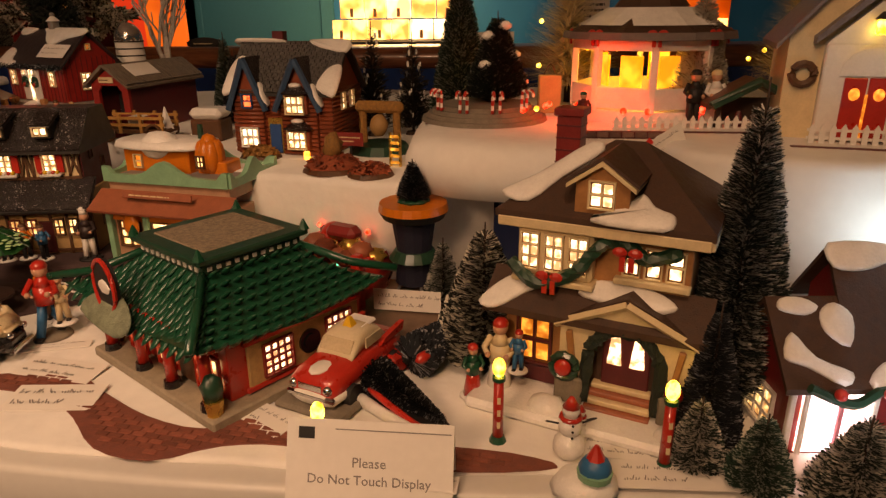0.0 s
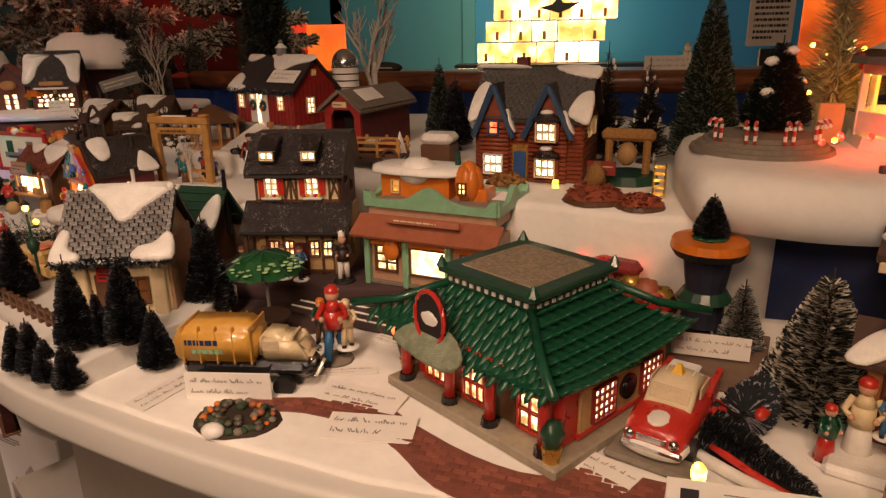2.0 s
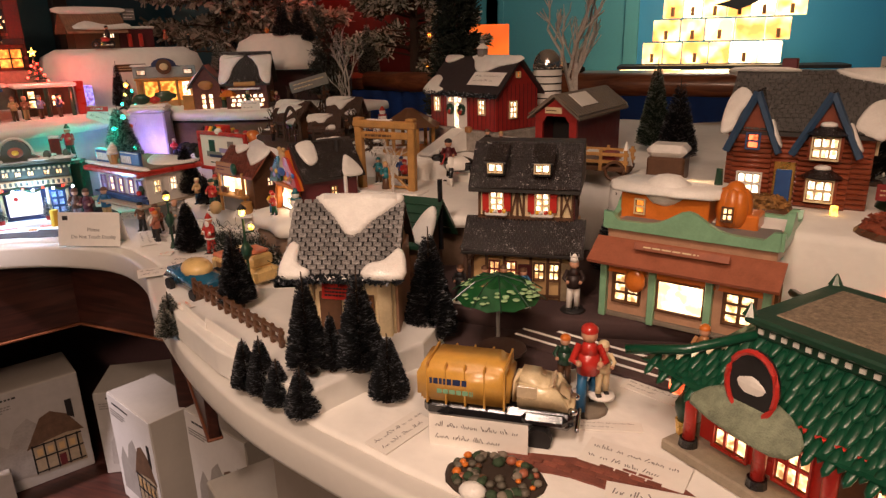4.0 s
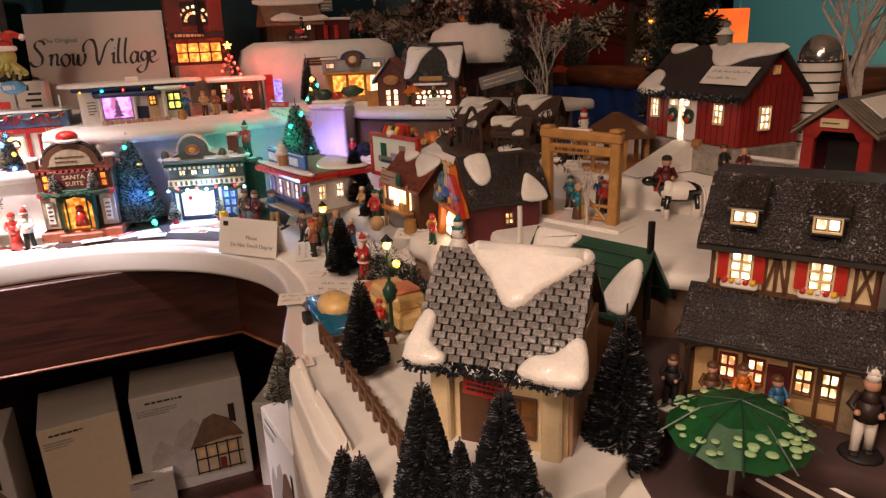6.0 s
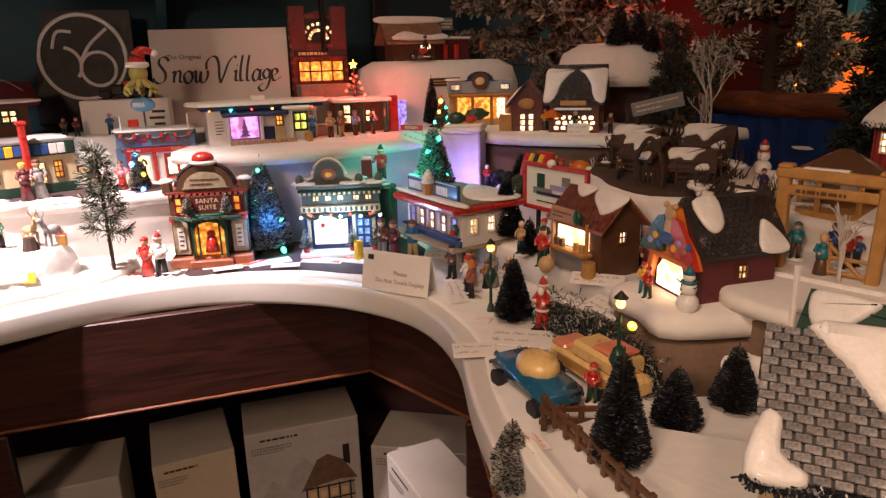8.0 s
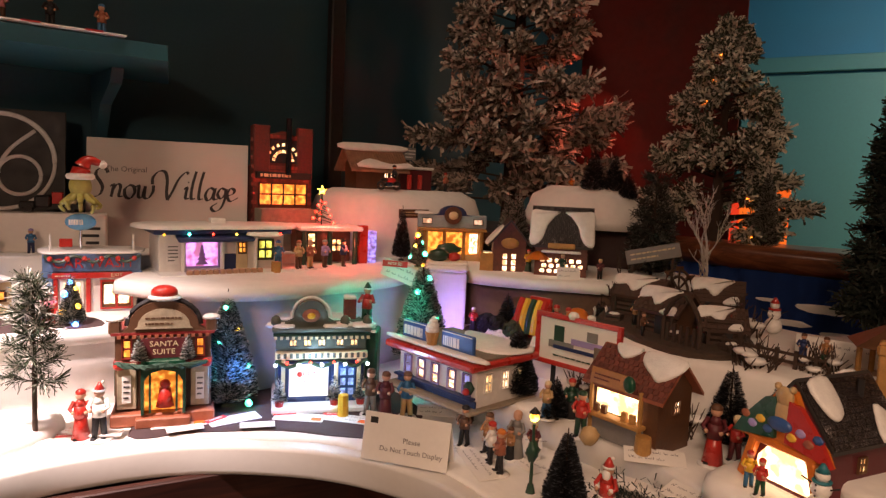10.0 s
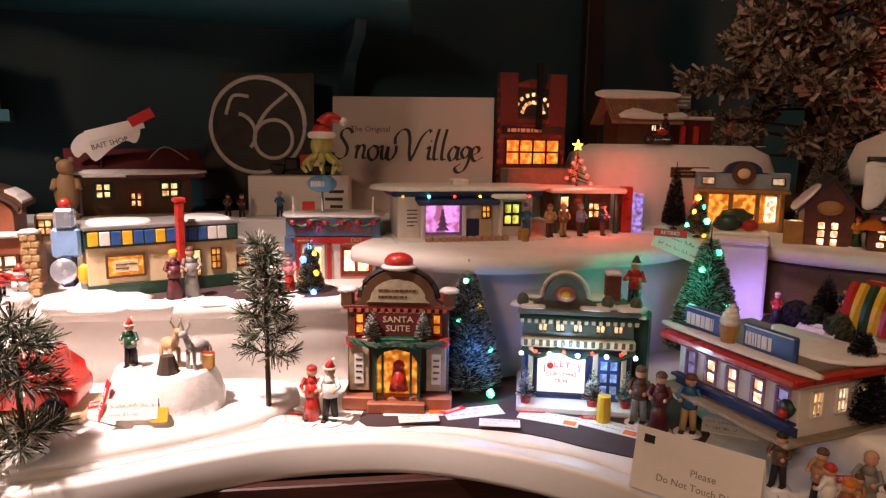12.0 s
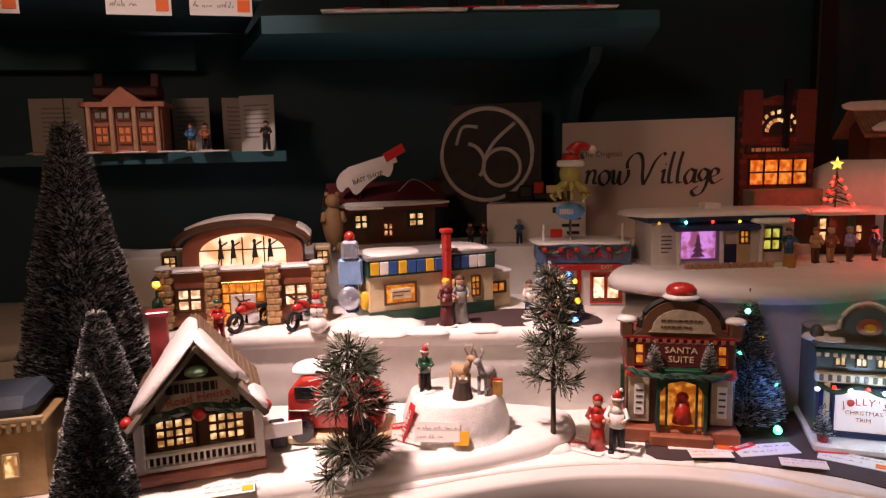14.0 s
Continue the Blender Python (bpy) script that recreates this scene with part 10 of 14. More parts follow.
def long_needle_pine(x, y, z, h, bare, r, n, label, seed):
    """A pine of long thin needles in tufts on a thin trunk."""
    rng = random.Random(seed)
    e = thing("needle_pine", x, y, z, rng.uniform(0, 360), label, "tree")
    pcone(e, "trunk", BARK, (0, 0, 0), 0.0042, 0.002, h * 0.95, 7)
    pball(e, "snow_foot", SNOW, (0, 0, 0.0), 0.02, (1.3, 1.3, 0.4), 0.2)
    tw = bmesh.new()
    g = np.random.default_rng(seed)
    st, en, sd = [], [], []
    for k in range(n):
        f = (k + 0.5) / n
        zz = bare + (h - bare) * f
        a = k * 2.4
        L = r * (1 - 0.72 * f) * rng.uniform(0.65, 1.1)
        p0 = Vector((0, 0, zz))
        p1 = p0 + Vector((math.cos(a) * L, math.sin(a) * L, L * rng.uniform(-0.15, 0.45)))
        tube(tw, [p0, p1], 0.0014, 4, 0.0007)
        m = 90
        q = np.array(p0)[None] + (0.3 + 0.7 * g.random(m))[:, None] * np.array(p1 - p0)[None]
        d = np.array((p1 - p0).normalized())[None] * g.uniform(0.3, 1.0, m)[:, None] + g.normal(0, 0.5, (m, 3))
        d /= np.linalg.norm(d, axis=1)[:, None]
        w = np.cross(d, g.normal(0, 1, (m, 3)))
        w /= np.linalg.norm(w, axis=1)[:, None] + 1e-9
        st.append(q)
        en.append(q + d * (r * g.uniform(0.35, 0.62, m))[:, None])
        sd.append(w * 0.00075)
    part("branch_work", tw, BARK, e)
    spray("needles", np.concatenate(st), np.concatenate(en), np.concatenate(sd), frosted("pine_needle", (0.035, 0.055, 0.025), (0.50, 0.50, 0.44), 0.35), e)


long_needle_pine(-2.022, 0.818, 0.902, 0.245, 0.085, 0.040, 26, "long-needled green pine on a thin trunk in snow", 3)
long_needle_pine(-2.05, 0.535, 0.924, 0.155, 0.070, 0.050, 16, "bushy long-needled pine standing in the snow", 4)
long_needle_pine(-2.048, 0.532, 0.922, 0.030, 0.010, 0.050, 9, "low rosette of long pine needles in the snow", 9)


def twig_tree(x, y, z, h, spread, label, seed, material=None, n=5, name="twig_tree", thick=0.022):
    """A bare branching tree."""
    rng = random.Random(seed)
    e = thing(name, x, y, z, 0, label, "tree")
    bm = bmesh.new()

    def grow(p, d, ln, r, k):
        q = p + d * ln
        m = p.lerp(q, 0.5) + Vector((rng.gauss(0, 0.05), rng.gauss(0, 0.05), 0)) * ln
        tube(bm, [p, m, q], r, 5, r * 0.7)
        if k == 0:
            return
        for _ in range(3 if k > 1 else 4):
            a = Vector((rng.gauss(0, spread), rng.gauss(0, spread), rng.uniform(0.1, 0.6)))
            grow(q if rng.random() < 0.6 else m, (d * 0.8 + a).normalized(), ln * rng.uniform(0.55, 0.8), r * 0.62, k - 1)
    grow(Vector((0, 0, 0)), Vector((0, 0, 1)), h * 0.36, h * thick, n)
    part("branch_work", bm, material or BIRCH, e)
    return e


twig_tree(-1.272, 1.752, 1.066, 0.25, 0.32, "bare white birch twig tree in the snow", 5, n=5, thick=0.017)
twig_tree(-0.655, 1.66, 1.066, 0.46, 0.36, "tall bare glittering white twig tree behind the silo", 6, n=4)
twig_tree(-0.905, 1.19, 1.021, 0.125, 0.55, "small bare white twig tree in front of the gateway", 7, n=3)


def big_pine(x, y, z, h, r, material, label, seed, n=240, per=26, bulbs=0, blade=0.02, droop=0.1, name="decorated_pine", wide=0.09, inner=0.2):
    """A full sized pine: trunk, limbs and many needle clumps along them."""
    rng = random.Random(seed)
    e = thing(name, x, y, z, 0, label, "tree")
    pcone(e, "trunk", BARK, (0, 0, 0), r * 0.09, r * 0.02, h, 8)
    lb = bmesh.new()
    tips, st, en, sd = [], [], [], []
    g = np.random.default_rng(seed)
    per = int(per * 3.2)
    for k in range(n):
        f = rng.random() ** 1.2
        a = rng.uniform(0, math.tau)
        L = r * (1 - f) ** 0.8 * rng.uniform(0.55, 1.1) + 0.02
        p0 = Vector((0, 0, h * (0.08 + 0.9 * f)))
        p1 = p0 + Vector((math.cos(a) * L, math.sin(a) * L, L * rng.uniform(-droop, 0.3)))
        tube(lb, [p0, p0.lerp(p1, 0.5) + Vector((0, 0, L * 0.05)), p1], 0.004 * min(1, r * 4), 4, 0.0015 * min(1, r * 4))
        tips.append(p1)
        q = np.array(p0)[None] + (inner + (1 - inner) * g.random(per))[:, None] * np.array(p1 - p0)[None]
        q += g.normal(0, blade * 0.35, (per, 3))
        d = np.array((p1 - p0).normalized())[None] + g.normal(0, 0.7, (per, 3))
        d /= np.linalg.norm(d, axis=1)[:, None]
        w = np.cross(d, g.normal(0, 1, (per, 3)))
        w /= np.linalg.norm(w, axis=1)[:, None] + 1e-9
        st.append(q)
        en.append(q + d * (blade * g.uniform(0.8, 1.9, per))[:, None])
        sd.append(w * blade * wide)
    part("limb_work", lb, BARK, e)
    spray("crown", np.concatenate(st), np.concatenate(en), np.concatenate(sd), material, e)
    for k in range(bulbs):
        pball(e, "bulb", BULBO, rng.choice(tips) * 0.98, 0.006)
    return e


big_pine(-2.05, 2.42, 1.158, 1.15, 0.40, FLOCKB, "large brown-grey flocked pine behind the village", 3, n=130, per=110, blade=0.025, name="flocked_pine", wide=0.2, inner=0.6)
big_pine(-1.40, 2.56, 1.158, 0.68, 0.24, frosted("mixed_needles", (0.06, 0.07, 0.045), (0.72, 0.68, 0.58), 0.48), "decorated pine with flocked needles and orange lights", 4, n=120, per=90, bulbs=22, blade=0.018, wide=0.2, inner=0.58)
big_pine(-0.965, 1.755, 1.065, 0.44, 0.058, frosted("deep_pine", (0.008, 0.016, 0.010), (0.05, 0.06, 0.05), 0.2), "dark green pine standing behind the barn", 5, n=200, per=26, blade=0.013, name="pine_tree", wide=0.14)
big_pine(-1.43, 1.93, 1.115, 0.24, 0.05, frosted("deep_pine2", (0.012, 0.016, 0.012), (0.12, 0.12, 0.11), 0.3), "dark drooping pine beside the snow slope", 7, n=110, per=18, blade=0.010, name="pine_tree")
for k, (x, y) in enumerate(((-0.130, 1.29), (-0.055, 1.30))):
    h = 0.225 - 0.03 * k
    e = bristle_tree(x, y, 1.058, h, 0.046, frosted("snow_tipped", (0.026, 0.022, 0.014), (0.55, 0.53, 0.50), 0.06), "dark drooping pine with snow-tipped branches beside the log house", seed=8 + k, n=420, name="snowy_pine", ragged=0.75, blade=0.22)
    rng = random.Random(20 + k)
    for q in range(34):
        f = 0.06 + 0.86 * rng.random() ** 1.3
        a = rng.uniform(0, math.tau)
        rr = 0.044 * (1 - f) ** 0.85 * rng.uniform(0.6, 1.0)
        pball(e, "snow_tip", SNOWCAP, (math.cos(a) * rr, math.sin(a) * rr, h * f), rng.uniform(0.0022, 0.0036), (0.8, 0.8, 1.8), u=6, v=5)
for k, (x, y, h) in enumerate(((-1.60, 2.33, 0.20), (-1.24, 2.40, 0.25), (-1.53, 2.42, 0.21))):
    bristle_tree(x, y, 1.158, h, 0.045, NEEDLEF, "frosted bottle-brush tree behind the rail", seed=80 + k, n=900)

# ---- things on the counter: right hand ----


def lamp_post(x, y, z, label, h=0.055):
    e = thing("candle_lamp_post", x, y, z, 0, label, "lamp post", "red candle lamp posts")
    pcone(e, "foot", GREEN, (0, 0, 0), 0.0085, 0.006, 0.006, 10)
    pcone(e, "post", RED, (0, 0, 0.005), 0.0052, 0.0047, h, 10, smooth=True)
    for k in range(3 if h > 0.04 else 2):
        pbox(e, "post_motif", CREAM, (0, -0.0050, 0.02 + k * 0.013), (0.003, 0.002, 0.006), 0)
    pcone(e, "collar", GREEN, (0, 0, h + 0.005), 0.0062, 0.006, 0.004, 10)
    bm = bmesh.new()
    ball(bm, (0, 0, 0), 0.0074, 12, 9, (0.85, 0.85, 1.3))
    o = part("bulb", bm, BULBY, e, "glowing yellow flame bulb", True)
    o.matrix_local = pose(0, 0, h + 0.018)


for x, y, h in ((0.050, 0.531, 0.060), (0.194, 0.490, 0.060), (-0.1105, 0.498, 0.037)):
    lamp_post(x, y, 0.902, "red candle lamp post with a glowing yellow bulb", h)


def taxi():
    e = thing("toy_red_taxi", -0.103, 0.640, 0.902, -27, "red and cream fifties car with yellow roof sign", "toy car")
    pbox(e, "base", STONE, (0, 0.0, 0.004), (0.085, 0.155, 0.008), 0.003)
    bm = bmesh.new()
    loft(bm, [(-0.069, 0.020, 0.018, 0.034), (-0.066, 0.027, 0.014, 0.040), (-0.050, 0.030, 0.013, 0.044), (-0.024, 0.031, 0.013, 0.046), (0.010, 0.031, 0.013, 0.046), (0.045, 0.030, 0.013, 0.044), (0.064, 0.028, 0.015, 0.041), (0.070, 0.022, 0.019, 0.036)])
    part("car_body", bm, RED, e, "glossy red car body", True)
    bm = bmesh.new()
    loft(bm, [(-0.0705, 0.019, 0.012, 0.026), (-0.066, 0.0285, 0.010, 0.026), (-0.050, 0.0318, 0.011, 0.026), (-0.030, 0.0322, 0.012, 0.024), (-0.012, 0.0312, 0.013, 0.020)])
    part("front_apron", bm, WHITEP, e, "cream front apron and wings", True)
    bm = bmesh.new()
    loft(bm, [(-0.026, 0.023, 0.040, 0.047), (-0.014, 0.0235, 0.040, 0.062), (-0.002, 0.022, 0.040, 0.067), (0.018, 0.022, 0.040, 0.067), (0.032, 0.0225, 0.040, 0.060), (0.044, 0.021, 0.040, 0.046)])
    part("cabin", bm, mat("cream_enamel", (0.66, 0.56, 0.38), 0.25, var=0.1, coat=0.5), e, "cream cabin roof", True)
    pbox(e, "windscreen", mat("cream_glass", (0.55, 0.45, 0.3), 0.15, coat=0.5), (0, -0.0195, 0.0545), (0.038, 0.002, 0.015), 0.0005, rx=-36)
    for s in (-1, 1):
        pbox(e, "side_window", MATS["cream_glass"], (s * 0.0245, 0.012, 0.053), (0.002, 0.03, 0.012), 0.0005)
        pball(e, "headlight", CHROME, (s * 0.0205, -0.0665, 0.030), 0.0055)
        bm = bmesh.new()
        extrude(bm, [(0.02, 0.04), (0.066, 0.04), (0.07, 0.05), (0.03, 0.046)], -0.003, 0.003, pose(s * 0.026, 0, 0, 0, 0, 90))
        part("tail_fin", bm, RED, e)
        for y in (-0.04, 0.04):
            bm = bmesh.new()
            cone(bm, (0, 0, -0.004), 0.012, 0.012, 0.008, 14, pose(0, 0, 0, 0, 90, 0))
            o = part("wheel", bm, DARK, e)
            o.matrix_local = pose(s * 0.027, y, 0.018)
    pball(e, "bonnet_panel", WHITEP, (0, -0.046, 0.0425), 0.014, (0.8, 1.35, 0.2))
    pbox(e, "bumper", CHROME, (0, -0.068, 0.020), (0.058, 0.006, 0.007), 0.002)
    pbox(e, "grille", CHROME, (0, -0.068, 0.030), (0.03, 0.003, 0.008), 0.001)
    bm = bmesh.new()
    cone(bm, (0, 0, 0), 0.010, 0.003, 0.013, 4)
    o = part("roof_sign", bm, YELLOW, e, "yellow roof sign")
    o.matrix_local = pose(0, 0.005, 0.063, 0, 0, 45)
    pbox(e, "bumper_snow", SNOWCAP, (0, 0.02, 0.064), (0.03, 0.03, 0.004), 0.002)


taxi()

e = thing("brown_display_box", -0.055, 0.775, 0.902, -20, "low display box with a brown top and white sides", "box")
pbox(e, "carton", FOAM, (0, 0, 0.012), (0.15, 0.16, 0.024), 0.001)
pbox(e, "cover", mat("brown_cover_and_shade", (0.055, 0.025, 0.02), 0.9, var=0.2), (0, 0, 0.0262), (0.152, 0.162, 0.004), 0.001)

e = thing("pumpkin_table_ornament", -0.038, 0.832, 0.930, 0, "spooky ornament with orange pumpkin tabletop and green brim", "ornament")
pcone(e, "tabletop", ORANGEP, (0, 0, 0.112), 0.046, 0.044, 0.010, 24)
pcone(e, "tabletop_rim", DARK, (0, 0, 0.102), 0.04, 0.046, 0.010, 24)
for k in range(7):
    a = k * math.tau / 7
    pball(e, "leaf", GREEN, (math.cos(a) * 0.012, math.sin(a) * 0.012, 0.124), 0.009, (1, 1, 0.4), 0.3)
bm = bmesh.new()
cone(bm, (0, 0, 0.05), 0.022, 0.030, 0.055, 14)
part("column", bm, mat("midnight_cloth", (0.012, 0.012, 0.03), 0.7), e)
pcone(e, "green_brim", DKGREEN, (0, 0, 0.046), 0.034, 0.026, 0.012, 18)
pcone(e, "lower_column", MATS["midnight_cloth"], (0, 0, 0.012), 0.026, 0.024, 0.036, 14)
for k in range(4):
    a = k * math.tau / 4 + 0.4
    bm = bmesh.new()
    tube(bm, [(math.cos(a) * 0.018, math.sin(a) * 0.018, 0.014), (math.cos(a) * 0.026, math.sin(a) * 0.026, 0.001)], 0.002, 5)
    part("foot", bm, GREY, e)
card(-0.045, 0.752, 0.934, -10, 0.085, 0.028, "white price card on small legs in front of the ornament", seed=3, rows=2)

e = thing("red_sleigh_ornament", -0.145, 0.845, 0.902, -30, "red ceramic carnival sleigh with coloured lights and leaves", "ornament")
bm = bmesh.new()
extrude(bm, [(-0.07, 0.02), (0.06, 0.02), (0.075, 0.06), (0.06, 0.085), (0.03, 0.06), (-0.04, 0.062), (-0.075, 0.08)], -0.035, 0.035)
bmesh.ops.bevel(bm, geom=bm.edges[:], offset=0.005, segments=2, affect="EDGES")
part("sleigh_body", bm, RED, e, smooth=True)
for k in range(9):
    pball(e, "load", (LEAFRED, TERRA, GOLD)[k % 3], (-0.05 + 0.013 * k, -0.01 + 0.012 * (k % 3), 0.075 + 0.01 * (k % 2)), 0.016, (1, 1, 0.8), 0.3)
for s in (-1, 1):
    bm = bmesh.new()
    tube(bm, smoothed([(-0.08, s * 0.03, 0.004), (0.06, s * 0.03, 0.004), (0.085, s * 0.03, 0.025)], 4), 0.004, 6)
    part("runner", bm, GOLD, e)
for k in range(7):
    pball(e, "bulb", (BULBG, BULBY, BULBR)[k % 3], (-0.065 + k * 0.022, -0.037, 0.052), 0.0038)
pbox(e, "red_post", RED, (0.07, -0.045, 0.05), (0.013, 0.013, 0.1), 0.002)
pbox(e, "prow", DKRED, (0.0, 0.02, 0.10), (0.05, 0.03, 0.02), 0.008)
e = thing("red_gift_mound", -0.155, 0.90, 0.902, -20, "glossy red heap of parcels and toys with coloured lights", "ornament")
pcone(e, "base", BROWN, (0, 0, 0), 0.05, 0.045, 0.03, 12)
for k in range(16):
    a, r = k * 2.4, 0.046 * math.sqrt(k / 16)
    (pbox if k % 3 else pball)(e, "parcel" if k % 3 else "sack", (RED, DKRED, RED, TERRA)[k % 4], (r * math.cos(a), r * math.sin(a), 0.105 - 26 * r * r - 0.02), *(((0.030, 0.026, 0.024), 0.004, k * 37) if k % 3 else (0.020, (1, 1, 0.9), 0.15)))
for k in range(9):
    a = k * 0.7 + 3.2
    pball(e, "bulb", (BULBG, BULBY, BULBR)[k % 3], (0.048 * math.cos(a), 0.048 * math.sin(a), 0.062 + 0.012 * (k % 3)), 0.0038)
pbox(e, "support", DKRED, (0, 0, 0.04), (0.07, 0.07, 0.05), 0.006)

# sled with a bundled tree, and a second tree lying beside it
e = thing("tree_sled", -0.038, 0.574, 0.902, -46, "white snow-rimmed sled carrying a dark frosted tree edged in red", "sled")
bm = bmesh.new()
tube(bm, smoothed([(-0.062, -0.026, 0.008), (-0.01, -0.028, 0.009), (0.045, -0.022, 0.009), (0.068, -0.004, 0.010)], 4), 0.0085, 10, 0.006)
part("white_rim", bm, SNOWCAP, e, smooth=True)
bm = bmesh.new()
slab(bm, [(p.x, p.y) for p in smoothed([(-0.060, -0.020, 0), (0.0, -0.024, 0), (0.050, -0.018, 0), (0.070, 0.002, 0), (0.050, 0.020, 0), (-0.06, 0.022, 0)], 3, True)], 0.002, 0.012, inset=0.004, drop=0.004)
part("sled_bed", bm, DARK, e)
o = mini_bristle(e, "bundled_tree", 0, 0, 0, 0.165, 0.029, NEEDLE, 9, 6000)
o.matrix_local = pose(-0.080, 0.006, 0.028, 0, 94, 0)
bm = bmesh.new()
loft(bm, [(-0.052, 0.003, 0.020, 0.027), (-0.03, 0.0035, 0.016, 0.027), (0.0, 0.004, 0.012, 0.022), (0.035, 0.004, 0.010, 0.018), (0.062, 0.003, 0.011, 0.018)], 10, 2.4)
o = part("red_side", bm, RED, e, "glossy red side of the sled", True)
o.matrix_local = pose(0, -0.0190, 0, 0, 0, -90)
e.matrix_world = e.matrix_world @ Matrix.Scale(0.78, 4)
e = thing("lying_tree", -0.004, 0.680, 0.902, 52, "dark frosted tree lying in the snow with red bow", "tree")
o = mini_bristle(e, "crown", 0, 0, 0, 0.150, 0.027, NEEDLE, 10, 4200)
o.matrix_local = pose(-0.055, 0, 0.026, 0, 84, 0)
pball(e, "red_bow", RED, (-0.050, -0.016, 0.034), 0.008, (1.3, 0.8, 0.8), 0.2)
pbox(e, "red_parcel", RED, (-0.046, 0.034, 0.012), (0.026, 0.030, 0.024), 0.004)

# family in front of the house
figure(0.058, 0.612, 0.902, -20, 0.095, CREAM, WHITEP, RED, "tall cream figurine with child in red hat", skirt=True)
figure(0.076, 0.603, 0.935, -20, 0.05, JEANS, JEANS, RED, "small figurine in blue with red hat held up")
figure(0.030, 0.61, 0.902, 10, 0.065, GREEN, RED, RED, "child figurine in green coat and red hat", skirt=True)


def snowman(x, y, z, yaw, h, label, hat=RED):
    bm = bmesh.new()
    ball(bm, (0, 0, h * 0.22), h * 0.24, 12, 8, (1, 1, 0.95))
    ball(bm, (0, 0, h * 0.55), h * 0.18, 12, 8)
    k = len(bm.faces)
    ball(bm, (0, 0, h * 0.80), h * 0.13, 10, 8)
    k = len(bm.faces)
    cone(bm, (0, 0, h * 0.86), h * 0.13, h * 0.03, h * 0.16, 10)
    tube(bm, [(math.cos(a) * h * 0.14, math.sin(a) * h * 0.14, h * 0.69) for a in [math.tau * j / 10 for j in range(11)]], h * 0.035, 6)
    for f in list(bm.faces)[k:]:
        f.material_index = 1
    k = len(bm.faces)
    for q in range(3):
        ball(bm, (0, -h * 0.18, h * (0.45 + q * 0.1)), h * 0.02, 6, 4)
    tube(bm, [(h * 0.15, 0, h * 0.58), (h * 0.36, -h * 0.05, h * 0.7)], h * 0.015, 5)
    tube(bm, [(-h * 0.15, 0, h * 0.58), (-h * 0.36, -h * 0.05, h * 0.66)], h * 0.015, 5)
    for f in list(bm.faces)[k:]:
        f.material_index = 2
    ob = mesh_ob("snowman_ornament", bm, [SNOWCAP, hat, DARK], True)
    ob.matrix_world = pose(x, y, z, 0, 0, yaw)
    return tagged(ob, label, "ornament")


snowman(0.112, 0.505, 0.902, 0, 0.062, "white snowman ornament in front of the house steps")
snowman(0.128, 0.535, 0.902, -10, 0.034, "tiny snowman ornament in front of the house", RED)
e = thing("sweater_ornament", 0.118, 0.462, 0.902, 0, "small snow-covered figurine in striped blue jumper", "ornament")
pball(e, "snow_base", SNOWCAP, (0, 0, 0.004), 0.024, (1.2, 1, 0.6), 0.1)
pball(e, "jumper", JEANS, (0.006, -0.006, 0.026), 0.014, (1, 0.9, 0.9))
pcone(e, "stripe_band", MINT, (0.006, -0.006, 0.018), 0.0142, 0.0148, 0.006, 14)
pcone(e, "cap", RED, (0.006, -0.006, 0.036), 0.008, 0.002, 0.012, 8)

# cards and the brick path
e = thing("notice_card", -0.066, 0.460, 0.890, -6, "folded white notice card asking visitors not to touch", "card")
e.matrix_world = e.matrix_world @ pose(0, 0, 0, -22, 0, 0)
pbox(e, "sheet", PAPER, (0, 0, 0.035), (0.145, 0.0014, 0.07), 0.0002)
pbox(e, "back_sheet", PAPER, (0, 0.022, 0.033), (0.145, 0.0014, 0.07), 0.0002, rx=34)
lettering(e, "Please", 0.012, PENCIL, pose(0.0, -0.0009, 0.034, 90, 0, 0))
lettering(e, "Do Not Touch Display", 0.0115, PENCIL, pose(0.0, -0.0009, 0.019, 90, 0, 0))
pbox(e, "corner_emblem", DARK, (-0.055, -0.001, 0.058), (0.014, 0.0008, 0.010), 0)
pbox(e, "rule", GREY, (0.02, -0.001, 0.062), (0.10, 0.0008, 0.0008), 0)
e = thing("notice_card", -1.555, 1.095, 0.899, 14, "folded white notice card asking visitors not to touch", "card")
e.matrix_world = e.matrix_world @ pose(0, 0, 0, -14, 0, 0)
pbox(e, "sheet", PAPER, (0, 0, 0.035), (0.135, 0.0014, 0.07), 0.0002)
pbox(e, "back_sheet", PAPER, (0, 0.022, 0.033), (0.135, 0.0014, 0.07), 0.0002, rx=30)
lettering(e, "Please", 0.011, PENCIL, pose(0.01, -0.0009, 0.034, 90, 0, 0))
lettering(e, "Do Not Touch Display", 0.0105, PENCIL, pose(0.01, -0.0009, 0.019, 90, 0, 0))
pbox(e, "corner_emblem", DARK, (-0.052, -0.001, 0.058), (0.012, 0.0008, 0.009), 0)


def flat_card(x, y, yaw, w, h, label, seed, z=0.9035, red=False, sticker=None, tilt=0, name="price_tag"):
    return card(x, y, z, yaw, w, h, label, lie=86 + tilt, seed=seed, red=red, sticker=sticker, name=name)


